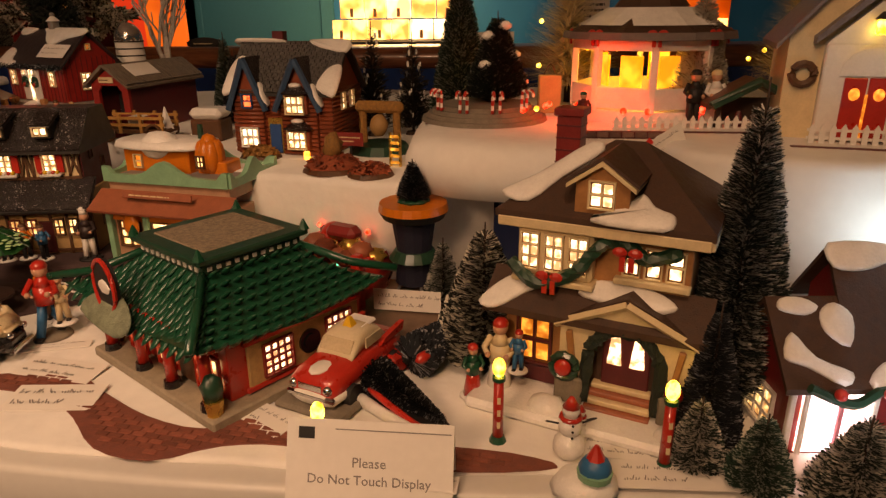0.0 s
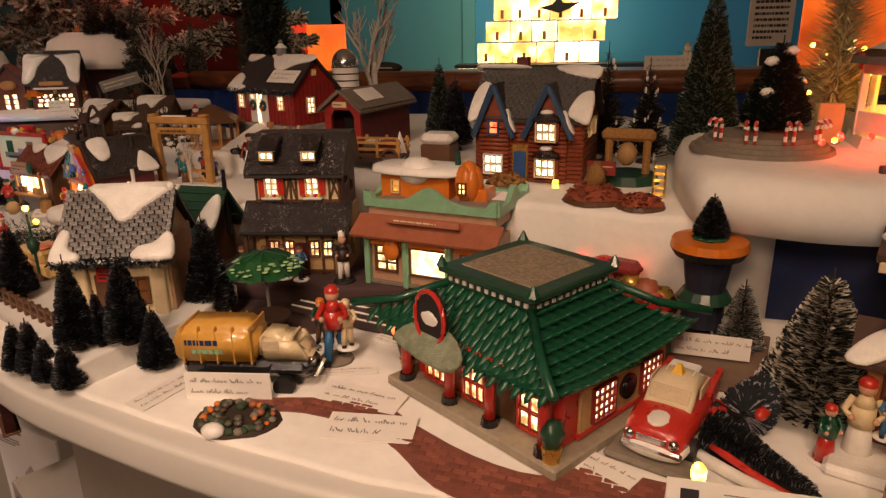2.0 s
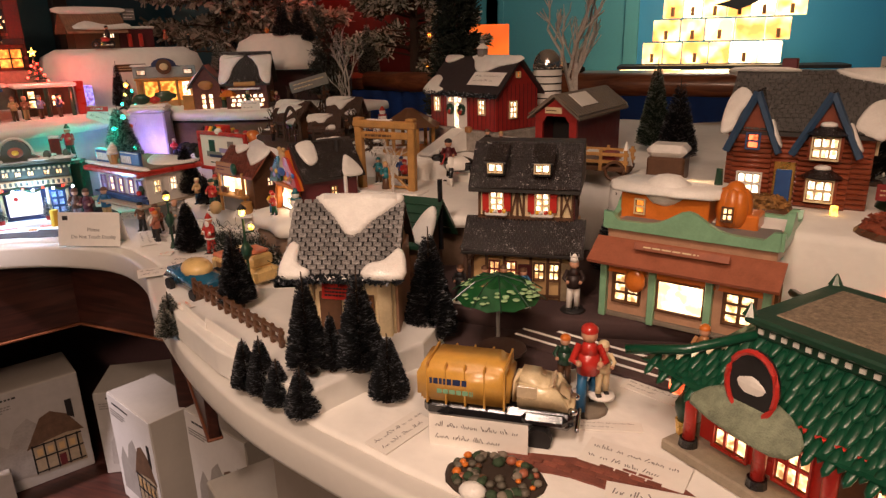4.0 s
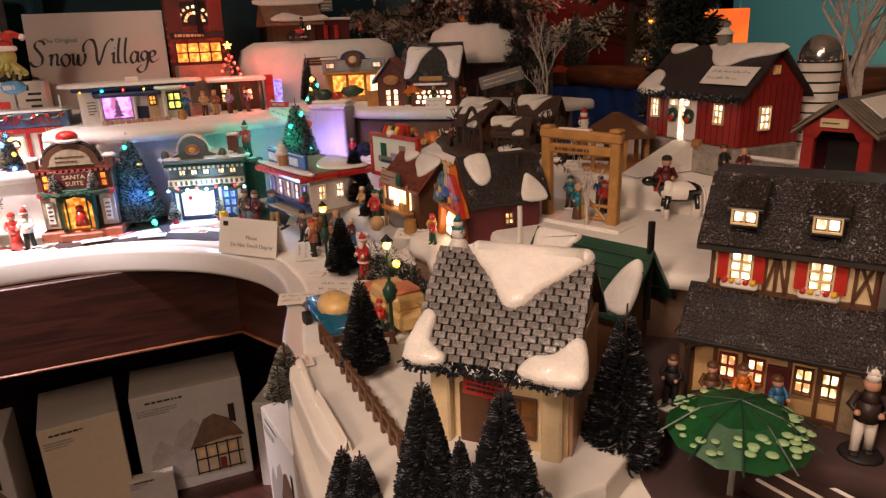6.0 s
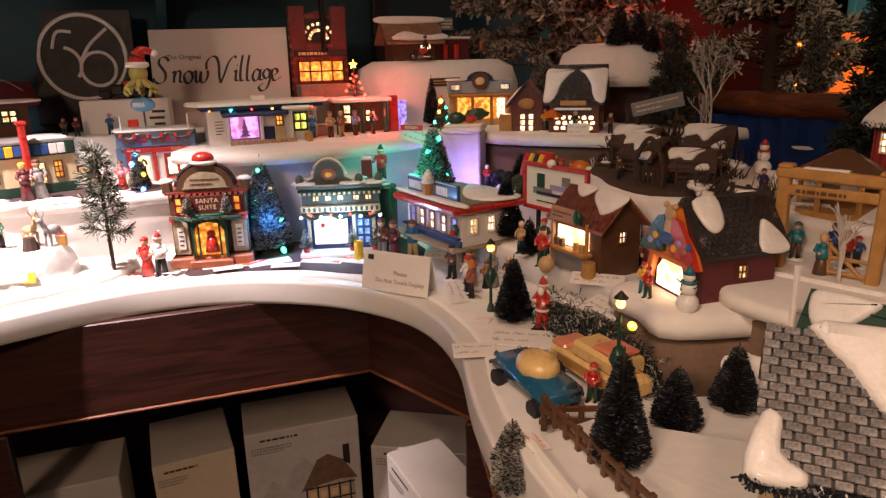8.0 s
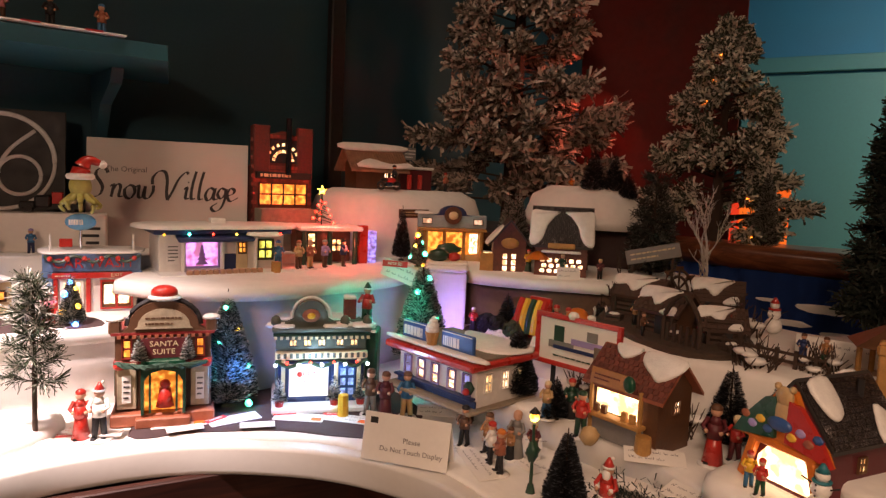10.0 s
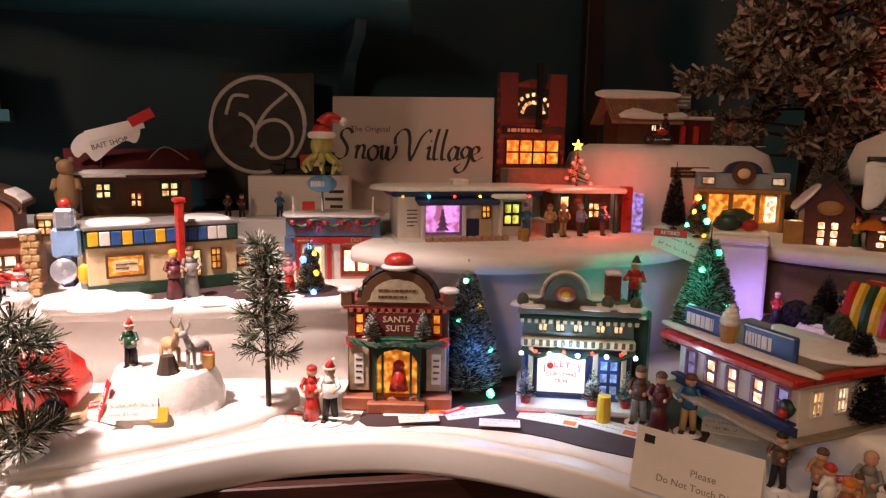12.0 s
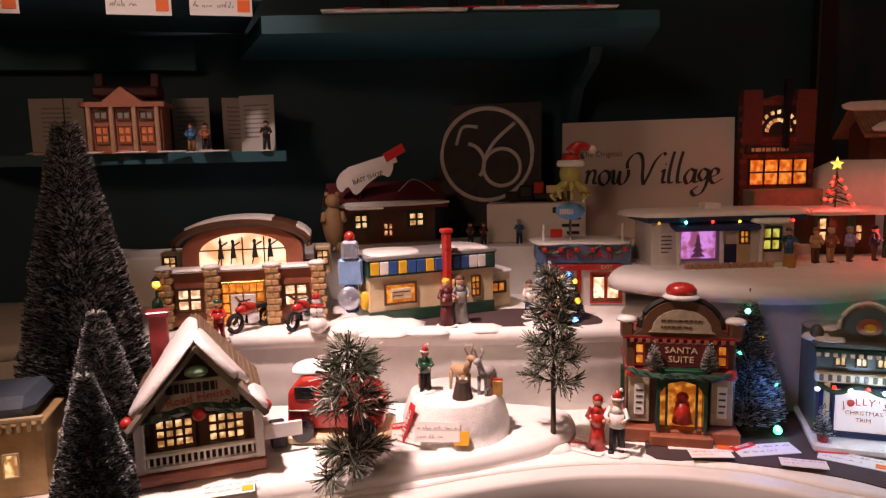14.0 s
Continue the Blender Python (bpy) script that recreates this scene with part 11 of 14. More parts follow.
for k, (x, y, a, w, h) in enumerate(((-0.44, 0.648, -14, 0.10, 0.038), (-0.41, 0.585, 0, 0.095, 0.045), (-0.20, 0.565, -38, 0.10, 0.032), (0.20, 0.458, -4, 0.11, 0.035), (0.155, 0.50, -10, 0.06, 0.03), (-0.655, 0.645, 70, 0.075, 0.03), (-0.475, 0.715, 12, 0.09, 0.016), (-0.43, 0.80, -25, 0.07, 0.02), (-0.02, 0.46, -10, 0.06, 0.02))):
    flat_card(x, y, a, w, h, "white price card lying flat on the snow", k + 20, red=False)
BRK = [(-0.585, 0.668), (-0.55, 0.655), (-0.50, 0.660), (-0.42, 0.665), (-0.37, 0.625), (-0.30, 0.575), (-0.235, 0.552), (-0.19, 0.575), (-0.14, 0.56), (-0.08, 0.545), (-0.02, 0.525), (0.06, 0.51), (0.10, 0.49), (0.02, 0.485), (-0.08, 0.50), (-0.15, 0.525), (-0.21, 0.525), (-0.27, 0.505), (-0.33, 0.525), (-0.375, 0.575), (-0.42, 0.61), (-0.49, 0.63), (-0.54, 0.632)]
bm = bmesh.new()
slab(bm, [(p.x, p.y) for p in smoothed([(a, b, 0) for a, b in BRK], 3, True)], 0.9015, 0.9036)
setting("brick_path_cloth", bm, BRICKROAD, "brick-printed cloth path on the snow", "path")
# the bricks that show on the path
me = None
rng = random.Random(2)
poly = BRK


def inside(x, y):
    c = False
    for (ax, ay), (bx, by) in zip(poly, poly[1:] + poly[:1]):
        if (ay > y) != (by > y) and x < (bx - ax) * (y - ay) / (by - ay) + ax:
            c = not c
    return c


path_ob = bpy.data.objects["brick_path_cloth"]
one = bmesh.new()
box(one, (0, 0, 0), (0.0132, 0.0062, 0.0012), 0.0003)
bme = bpy.data.meshes.new("brick")
one.to_mesh(bme)
one.free()
bme.materials.append(mat("path_brick", (0.22, 0.07, 0.045), 0.85, var=0.25, scale=120, rnd=0.3))
cnt = 0
for j in range(40):
    for i in range(60):
        u, v = (i + 0.5 * (j % 2)) * 0.0145 - 0.62, j * 0.0075 + 0.42
        x, y = u, v - 0.25 * (u + 0.25)
        if cnt < 300 and all(inside(x + dx, y + dy) for dx in (-0.009, 0.009) for dy in (-0.006, 0.006)):
            o = new("brick", bme)
            o.parent = path_ob
            o.matrix_world = pose(x, y, 0.9040, 0, 0, -14)
            cnt += 1

# wreath, delivery truck, man, umbrella table, chef
e = thing("stone_pond", -0.557, 0.608, 0.902, 0, "dark oval pond ornament edged with pebbles and autumn leaves", "ornament")
pball(e, "bank", mat("pond_bank", (0.035, 0.022, 0.014), 0.8, var=0.3), (0, 0, 0.0), 0.044, (1.1, 0.82, 0.2), 0.08, 18, 8)
rng = random.Random(12)
for k in range(80):
    a, r = rng.uniform(0, math.tau), 0.010 + 0.030 * math.sqrt(rng.random())
    m = (mat("wet_stone", (0.09, 0.08, 0.06), 0.5, var=0.3), STONE, mat("moss", (0.03, 0.055, 0.025), 0.8, var=0.3), MATS["wet_stone"], TERRA if rng.random() < 0.5 else STONE, MATS["moss"], ORANGEP if rng.random() < 0.5 else BROWN)[rng.randrange(7)]
    pball(e, "pebble", m, (math.cos(a) * r * 1.05, math.sin(a) * r * 0.8, 0.006 + 0.005 * (r < 0.03)), rng.uniform(0.0025, 0.0055), (1.1, 0.9, 0.8), 0.2, 7, 5)
pball(e, "water", BLACKGLOSS, (0.0, 0.0, 0.006), 0.016, (1.3, 0.8, 0.15))
pball(e, "snow_stone", SNOWCAP, (-0.012, -0.030, 0.006), 0.010, (1.3, 1, 0.8))


def grain_truck():
    e = thing("toy_delivery_truck", -0.58, 0.695, 0.902, 4, "yellow and cream delivery truck with dark chassis", "toy truck")
    pbox(e, "chassis", BLACKGLOSS, (0.005, 0, 0.024), (0.155, 0.042, 0.02), 0.006)
    bm = bmesh.new()
    prof = [(-0.078, 0.034), (0.018, 0.034), (0.02, 0.072), (0.01, 0.079), (-0.066, 0.079), (-0.078, 0.07)]
    extrude(bm, prof, -0.026, 0.026)
    bmesh.ops.bevel(bm, geom=bm.edges[:], offset=0.006, segments=2, affect="EDGES")
    part("cargo_cover", bm, mat("yellow_tarp", (0.62, 0.34, 0.06), 0.35, var=0.12, coat=0.4), e, "yellow canvas cargo cover", True)
    bars(e, NAVY, pose(-0.03, -0.0266, 0.060, 90, 0, 0), 0.065, 0.008, 1, 4, fill=0.8)
    bars(e, MINT, pose(-0.03, -0.0266, 0.049, 90, 0, 0), 0.05, 0.006, 1, 5, fill=0.8)
    CG = mat("cream_gloss", (0.70, 0.58, 0.36), 0.25, coat=0.5)
    bm = bmesh.new()
    extrude(bm, [(0.020, 0.034), (0.082, 0.034), (0.083, 0.046), (0.062, 0.054), (0.052, 0.066), (0.022, 0.068)], -0.021, 0.021)
    bmesh.ops.bevel(bm, geom=bm.edges[:], offset=0.006, segments=3, affect="EDGES")
    part("cab", bm, CG, e, "cream rounded cab", True)
    for q in (-1, 1):
        pbox(e, "side_window", MATS["cream_glass"], (0.036, q * 0.0208, 0.055), (0.020, 0.002, 0.013), 0.0006)
        pbox(e, "fender", BLACKGLOSS, (0.054, q * 0.021, 0.026), (0.046, 0.012, 0.014), 0.005)
        pball(e, "headlamp", CHROME, (0.082, q * 0.015, 0.036), 0.004)
    pbox(e, "windscreen", MATS["cream_glass"], (0.0575, 0, 0.059), (0.003, 0.032, 0.013), 0.001, ry=40)
    pbox(e, "bumper", CHROME, (0.086, 0, 0.018), (0.004, 0.044, 0.006), 0.002)
    for k in range(5):
        pbox(e, "cover_rib", MATS["yellow_tarp"], (-0.066 + k * 0.020, 0, 0.056), (0.0022, 0.0535, 0.046), 0.002)
    for x in (-0.05, 0.05):
        for s in (-1, 1):
            bm = bmesh.new()
            cone(bm, (0, 0, -0.005), 0.0125, 0.0125, 0.01, 16, pose(0, 0, 0, 90, 0, 0))
            w = part("wheel", bm, DARK, e)
            w.matrix_local = pose(x, s * 0.021, 0.0125)
            pball(w, "hubcap", CHROME, (0, s * 0.006, 0), 0.006, (1, 0.4, 1))


grain_truck()
card(-0.585, 0.648, 0.902, 4, 0.10, 0.034, "white price card leaning against the delivery truck", seed=8, rows=2)
figure(-0.493, 0.757, 0.902, 10, 0.108, RED, JEANS, RED, "running figurine in red jacket and blue jeans on a base", base=STONE, stride=1.2, arms=0.9)
figure(-0.478, 0.762, 0.918, 20, 0.07, CREAM, CREAM, CREAM, "pale child figurine carried beside the runner")
figure(-0.525, 0.80, 0.902, 0, 0.07, DKGREEN, BROWN, ORANGEP, "small green figurine with a pumpkin hat")

e = thing("parasol_table", -0.617, 0.847, 0.902, 0, "dark round table under a green parasol with pale spots", "parasol table")
pcone(e, "pole", GREY, (0, 0, 0), 0.0025, 0.0025, 0.105, 8)
pcone(e, "tabletop", mat("dark_table", (0.035, 0.018, 0.014), 0.45, var=0.3), (0.014, -0.036, 0.03), 0.030, 0.030, 0.003, 24)
pcone(e, "table_leg", BROWN, (0.014, -0.036, 0.0), 0.004, 0.004, 0.03, 8)
bm = bmesh.new()
segs = 10
apex = bm.verts.new((0, 0, 0.112))
r1 = [bm.verts.new((math.cos(k * math.tau / segs / 2) * 0.03, math.sin(k * math.tau / segs / 2) * 0.03, 0.106 if k % 2 == 0 else 0.104)) for k in range(segs * 2)]
r2 = [bm.verts.new((math.cos(k * math.tau / segs / 2) * 0.052, math.sin(k * math.tau / segs / 2) * 0.052, 0.086 if k % 2 == 0 else 0.083)) for k in range(segs * 2)]
for k in range(segs * 2):
    q = (k + 1) % (segs * 2)
    bm.faces.new((apex, r1[k], r1[q]))
    bm.faces.new((r1[k], r2[k], r2[q], r1[q]))
bmesh.ops.solidify(bm, geom=bm.faces, thickness=0.0015)
par_ob = part("parasol", bm, mat("parasol_green", (0.025, 0.16, 0.045), 0.4, var=0.2, coat=0.3), e, "green parasol canopy")
rng = random.Random(5)
for k in range(60):
    a, r = rng.uniform(0, math.tau), rng.uniform(0.034, 0.050)
    z = 0.1055 - (r - 0.03) * 0.70 + 0.0002
    o = pball(par_ob, "pale_spot", mat("pale_green_spot", (0.35, 0.55, 0.28), 0.5), (math.cos(a) * r, math.sin(a) * r, z), rng.uniform(0.0025, 0.0048), (1, 1, 0.25))
for k in range(10):
    a = k * math.tau / 10
    bm = bmesh.new()
    tube(bm, [(0, 0, 0.1128), (math.cos(a) * 0.03, math.sin(a) * 0.03, 0.1068), (math.cos(a) * 0.06, math.sin(a) * 0.06, 0.0868)], 0.0008, 4)
    part("rib", bm, DKGREEN, par_ob)
figure(-0.541, 0.962, 0.93, 10, 0.082, mat("dark_jacket", (0.03, 0.018, 0.016), 0.5), WHITEP, WHITEP, "chef figurine with white hat, dark jacket and white trousers", hatform="chef", base=DARK)
for k, (x, y, c) in enumerate(((-0.70, 0.95, DARK), (-0.665, 0.955, BROWN), (-0.64, 0.965, ORANGEP), (-0.61, 0.96, JEANS))):
    figure(x, y, 0.93, 20 * k, 0.06, c, DARK, BROWN, "diner figurine outside the timbered inn" if k else "dark figurine outside the timbered inn")
figure(-0.375, 0.855, 0.905, -10, 0.075, OCHRE, BROWN, ORANGEP, "scarecrow figurine outside the village shop")
e = thing("narrow_street_boards", -0.47, 0.87, 0.902, -20, "dark street boards edged with snow", "boards")
for k in range(3):
    pbox(e, "board", DARKCLOTH, (0, -0.02 + k * 0.02, 0.004), (0.3, 0.018, 0.005), 0.001)
    pbox(e, "snow_strip", SNOW, (0.0, -0.011 + k * 0.02, 0.006), (0.29, 0.004, 0.005), 0.002)

# autumn pieces on the log house tier


def leaf_pile(x, y, z, r, material, label, seed):
    e = thing("leaf_pile", x, y, z, 0, label, "leaf pile")
    rng = random.Random(seed)
    pball(e, "mound", material, (0, 0, 0), r, (1.15, 1, 0.62), 0.25, 16, 8)
    bm = bmesh.new()
    for k in range(160):
        a, f = rng.uniform(0, math.tau), rng.random()
        rr = r * 1.1 * math.sqrt(f)
        p = Vector((math.cos(a) * rr, math.sin(a) * rr, r * 0.62 * math.sqrt(max(0, 1 - f)) + 0.001))
        d, u = Vector((rng.gauss(0, 1), rng.gauss(0, 1), 0.4)).normalized() * 0.005, Vector((rng.gauss(0, 1), rng.gauss(0, 1), 0.6)).normalized() * 0.004
        bm.faces.new([bm.verts.new(p - d), bm.verts.new(p + u), bm.verts.new(p + d), bm.verts.new(p - u)])
    o = part("leaves", bm, material, e)
    o["kind"] = "stuff"
    pcone(e, "base", BROWN, (0, 0, 0), r * 1.25, r * 1.1, 0.006, 16)
    return e


leaf_pile(-0.165, 0.995, 1.058, 0.038, LEAFRED, "russet autumn leaf heap on a dark base", 1)
leaf_pile(-0.105, 0.958, 1.058, 0.028, LEAFRED, "low red autumn leaf heap on a dark base", 2)
leaf_pile(-0.30, 1.09, 1.058, 0.028, LEAFGOLD, "golden leaf heap beside the log house", 3)
pball(bpy.data.objects["leaf_pile"], "straw_figure", LEAFGOLD, (0, 0, 0.035), 0.018, (0.8, 0.8, 1.2), 0.4)
e = thing("autumn_arch_ornament", -0.105, 1.135, 1.058, -15, "golden autumn arch ornament with seated bear", "ornament")
for x in (-0.03, 0.03):
    pbox(e, "post", LEAFGOLD, (x, 0, 0.035), (0.012, 0.012, 0.07), 0.004)
pbox(e, "beam", LEAFGOLD, (0, 0, 0.075), (0.085, 0.018, 0.02), 0.006)
pball(e, "bear", mat("golden_brown2", (0.36, 0.21, 0.08), 0.6), (0, -0.006, 0.045), 0.016, (1, 0.9, 1.2), 0.1)
pcone(e, "base", DKGREEN, (0, 0, 0), 0.055, 0.045, 0.014, 14)
e = thing("small_red_sign", -0.15, 1.085, 1.058, -15, "small dark red sign on a post", "sign")
pbox(e, "board", DKRED, (0, 0, 0.03), (0.045, 0.004, 0.022), 0.001)
bars(e, CREAM, pose(0, -0.0025, 0.03, 90, 0, 0), 0.036, 0.012, 2, 1)
pbox(e, "post", DARK, (0, 0.003, 0.012), (0.004, 0.004, 0.024), 0)
e = thing("gold_ladder_ornament", -0.072, 1.015, 1.058, -20, "small glowing golden ladder ornament", "ornament")
for k in range(5):
    pbox(e, "rung", glow("lit_gold", (1.0, 0.55, 0.08), 1.2), (0, 0, 0.006 + k * 0.010), (0.016, 0.006, 0.004), 0.001)
for x in (-0.008, 0.008):
    pbox(e, "rail", GOLD, (x, 0, 0.026), (0.003, 0.005, 0.052), 0)

# hay wagon, crate and animals by the shed
e = thing("hay_wagon", -0.555, 1.225, 1.066, -8, "brown wooden hay wagon with rails", "wagon")
pbox(e, "bed", BROWN, (0, 0, 0.018), (0.13, 0.05, 0.008), 0.001)
for s in (-1, 1):
    for z in (0.03, 0.042):
        pbox(e, "rail", WOODY, (0, s * 0.025, z), (0.13, 0.004, 0.005), 0)
    for x in (-0.06, -0.02, 0.02, 0.06):
        pbox(e, "stake", WOODY, (x, s * 0.025, 0.032), (0.005, 0.005, 0.034), 0)
    for x in (-0.045, 0.045):
        bm = bmesh.new()
        tube(bm, [(x + math.cos(a) * 0.015, s * 0.03, 0.016 + math.sin(a) * 0.015) for a in [math.tau * k / 14 for k in range(15)]], 0.0025, 5)
        part("wheel", bm, BROWN, e)
for x, m in ((-0.03, DKRED), (0.0, WHITEP), (0.03, DKRED)):
    pbox(e, "crate", m, (x, 0, 0.034), (0.024, 0.03, 0.018), 0.002)
pcone(e, "white_cone", SNOWCAP, (0.055, 0.0, 0.02), 0.012, 0.001, 0.04, 5)
e = thing("snowy_hay_crate", -0.435, 1.265, 1.058, -10, "brown crate of hay topped with snow", "crate")
pbox(e, "crate", BROWN, (0, 0, 0.02), (0.06, 0.05, 0.04), 0.003)
pbox(e, "snow_top", SNOWCAP, (0, 0, 0.05), (0.064, 0.054, 0.02), 0.008)
deer(-0.735, 1.24, 1.022, 60, 0.075, [mat("pied_hide", (0.6, 0.57, 0.52), 0.5, var=0.9, scale=45)], "black and white pony ornament by the barn")


def cow(x, y, z, yaw, h, label):
    """A standing black and white cow with udder, horns and a red halter rope."""
    bm = bmesh.new()
    ball(bm, (0, 0, h * 0.60), h * 0.25, 14, 10, (0.85, 1.75, 0.95))
    ball(bm, (0, -h * 0.30, h * 0.64), h * 0.2, 10, 8, (0.9, 1.0, 1.05))
    for sx in (-1, 1):
        for sy in (-1, 1):
            tube(bm, [(sx * h * 0.13, sy * h * 0.30, h * 0.55), (sx * h * 0.13, sy * h * 0.33, h * 0.25), (sx * h * 0.13, sy * h * 0.31, 0)], h * 0.075, 7, h * 0.055)
    tube(bm, [(0, -h * 0.40, h * 0.68), (0, -h * 0.58, h * 0.84)], h * 0.14, 8, h * 0.10)
    ball(bm, (0, -h * 0.68, h * 0.84), h * 0.12, 9, 7, (0.85, 1.5, 0.9))
    for sx in (-1, 1):
        ball(bm, (sx * h * 0.15, -h * 0.58, h * 0.92), h * 0.06, 6, 5, (1.4, 0.5, 0.7))
        tube(bm, [(sx * h * 0.06, -h * 0.6, h * 0.95), (sx * h * 0.12, -h * 0.62, h * 1.06)], h * 0.022, 5, h * 0.01)
    tube(bm, [(0, h * 0.44, h * 0.70), (0, h * 0.50, h * 0.45), (0, h * 0.49, h * 0.22)], h * 0.03, 5, h * 0.045)
    for f in bm.faces:
        c = f.calc_center_median()
        if noise.noise(Vector((c.x, c.y, c.z)) * (2.6 / h) + Vector((3.1, 1.7, 0.4))) > 0.02 and c.z > h * 0.38:
            f.material_index = 1
    k = len(bm.faces)
    tube(bm, [(0.13 * h * math.cos(a), -h * 0.52 + 0.05 * h * math.sin(a), h * 0.78 + 0.15 * h * math.sin(a)) for a in [math.tau * q / 14 for q in range(15)]], h * 0.022, 5)
    for f in list(bm.faces)[k:]:
        f.material_index = 2
    ob = mesh_ob("animal_ornament", bm, [WHITEP, BLACKGLOSS, RED], True)
    ob.matrix_world = pose(x, y, z, 0, 0, yaw)
    return tagged(ob, label, "ornament")


cow(-0.812, 1.300, 1.022, -58, 0.066, "black and white cow ornament with a red halter")
figure(-0.850, 1.342, 1.022, 20, 0.088, MAROON, JEANS, DARK, "farmer figurine in dark coat leading the cow", arms=0.8, base=DARK)
for k, (x, y, c) in enumerate(((-0.975, 1.28, TEALP), (-0.935, 1.30, BLUE), (-0.915, 1.27, RED), (-1.0, 1.25, CREAM))):
    figure(x, y, 1.022, 20 * k, 0.055, c, BROWN, c, "small villager figurine near the wooden gateway" if k else "villager figurine in blue near the wooden gateway")
e = thing("small_well_house", -0.955, 1.40, 1.066, 10, "brown wooden gazebo with pyramid roof", "miniature gazebo")
pcone(e, "roof", BROWN, (0, 0, 0.055), 0.07, 0.008, 0.035, 6)
for k in range(6):
    a = k * math.tau / 6
    pcone(e, "post", WOODY, (math.cos(a) * 0.05, math.sin(a) * 0.05, 0), 0.004, 0.004, 0.058, 6)
pcone(e, "floor", WOODY, (0, 0, 0), 0.06, 0.06, 0.008, 6)
e = thing("rail_fence", -0.70, 1.38, 1.066, -15, "grey wooden fence with snow", "fence")
for k in range(7):
    pbox(e, "post", GREY, (-0.09 + k * 0.03, 0, 0.016), (0.006, 0.006, 0.032), 0.001)
for z in (0.012, 0.026):
    pbox(e, "rail", GREY, (0, 0, z), (0.19, 0.004, 0.005), 0)
pbox(e, "snow", SNOWCAP, (0, 0.002, 0.034), (0.18, 0.012, 0.006), 0.003)

# ---- things: the middle street ----
e = thing("brown_picket_fence", -0.975, 0.795, 0.934, -28, "brown wooden fence along the foam terrace", "fence")
for k in range(13):
    pbox(e, "post", BROWN, (-0.13 + k * 0.0215, 0, 0.013), (0.006, 0.006, 0.026), 0.001)
for z in (0.009, 0.021):
    pbox(e, "rail", BROWN, (0, 0, z), (0.27, 0.004, 0.005), 0.0005)
e = thing("brown_picket_fence", -1.075, 0.905, 0.902, 40, "short brown wooden fence by the dark tree", "fence")
for k in range(5):
    pbox(e, "post", BROWN, (-0.04 + k * 0.02, 0, 0.016), (0.006, 0.006, 0.032), 0.001)
for z in (0.011, 0.026):
    pbox(e, "rail", BROWN, (0, 0, z), (0.09, 0.004, 0.006), 0.0005)
for k, (x, y, a, h) in enumerate(((-1.035, 0.772, -32, 0.045), (-0.955, 0.728, -28, 0.05))):
    e = thing("folded_white_card", x, y, 0.899, a, "blank folded white card standing at the counter edge", "card")
    e.matrix_world = e.matrix_world @ pose(0, 0, 0, -12, 0, 0)
    pbox(e, "sheet", PAPER, (0, 0, h / 2), (0.10, 0.0015, h), 0.0003)
    pbox(e, "back_sheet", PAPER, (0, 0.012, h / 2 - 0.001), (0.10, 0.0015, h), 0.0003, rx=24)
e = flat_card(-1.075, 0.80, -30, 0.03, 0.02, "small orange tag on the card edge", 3, 0.936)
e.children[0].data.materials[0] = ORANGE


def old_car(x, y, z, yaw, body_m, top_m, label, s=1.0):
    e = thing("toy_vintage_car", x, y, z, yaw, label, "toy car")
    bm = bmesh.new()
    extrude(bm, [(-0.06 * s, 0.010), (0.06 * s, 0.010), (0.064 * s, 0.022), (0.056 * s, 0.034), (-0.05 * s, 0.036), (-0.064 * s, 0.026)], -0.026 * s, 0.026 * s)
    bmesh.ops.bevel(bm, geom=bm.edges[:], offset=0.006 * s, segments=2, affect="EDGES")
    part("car_body", bm, body_m, e, smooth=True)
    pball(e, "roof", top_m, (0.004, 0, 0.038), 0.03 * s, (1.0, 0.78, 0.55), u=14, v=9)
    for px in (-0.04, 0.042):
        for q in (-1, 1):
            bm = bmesh.new()
            cone(bm, (0, 0, -0.004), 0.0105 * s, 0.0105 * s, 0.008, 14, pose(0, 0, 0, 90, 0, 0))
            w = part("wheel", bm, DARK, e)
            w.matrix_local = pose(px * s, q * 0.024 * s, 0.0105 * s)
            pball(w, "hubcap", CHROME, (0, q * 0.004, 0), 0.005, (1, 0.4, 1))
    for q in (-1, 1):
        pball(e, "headlight", CHROME, (-0.064 * s, q * 0.016 * s, 0.026), 0.004)
    pbox(e, "bumper", CHROME, (-0.066 * s, 0, 0.016), (0.004, 0.05 * s, 0.005), 0.001)
    return e


old_car(-1.160, 0.945, 0.902, -25, mat("petrol_blue", (0.015, 0.10, 0.19), 0.25, var=0.15, coat=0.5), mat("butter_cream", (0.72, 0.50, 0.20), 0.3, coat=0.4), "petrol blue vintage car with cream roof at the counter edge", 1.05)
e = thing("wood_panel_car", -1.115, 1.015, 0.902, -22, "cream and orange wood-panelled car with luggage", "toy car")
for c, sz, m, nm in (((0, 0, 0.020), (0.14, 0.05, 0.024), MATS["butter_cream"], "car_body"), ((0.015, 0, 0.042), (0.085, 0.046, 0.022), MATS["butter_cream"], "cabin"), ((-0.055, 0, 0.034), (0.03, 0.044, 0.008), mat("salmon", (0.65, 0.22, 0.12), 0.4, coat=0.3), "bonnet"), ((0.03, 0, 0.056), (0.04, 0.04, 0.006), MATS["salmon"], "roof_panel"), ((0, -0.0255, 0.022), (0.10, 0.002, 0.012), WOODY, "wood_panel")):
    pbox(e, nm, m, c, sz, 0.005)
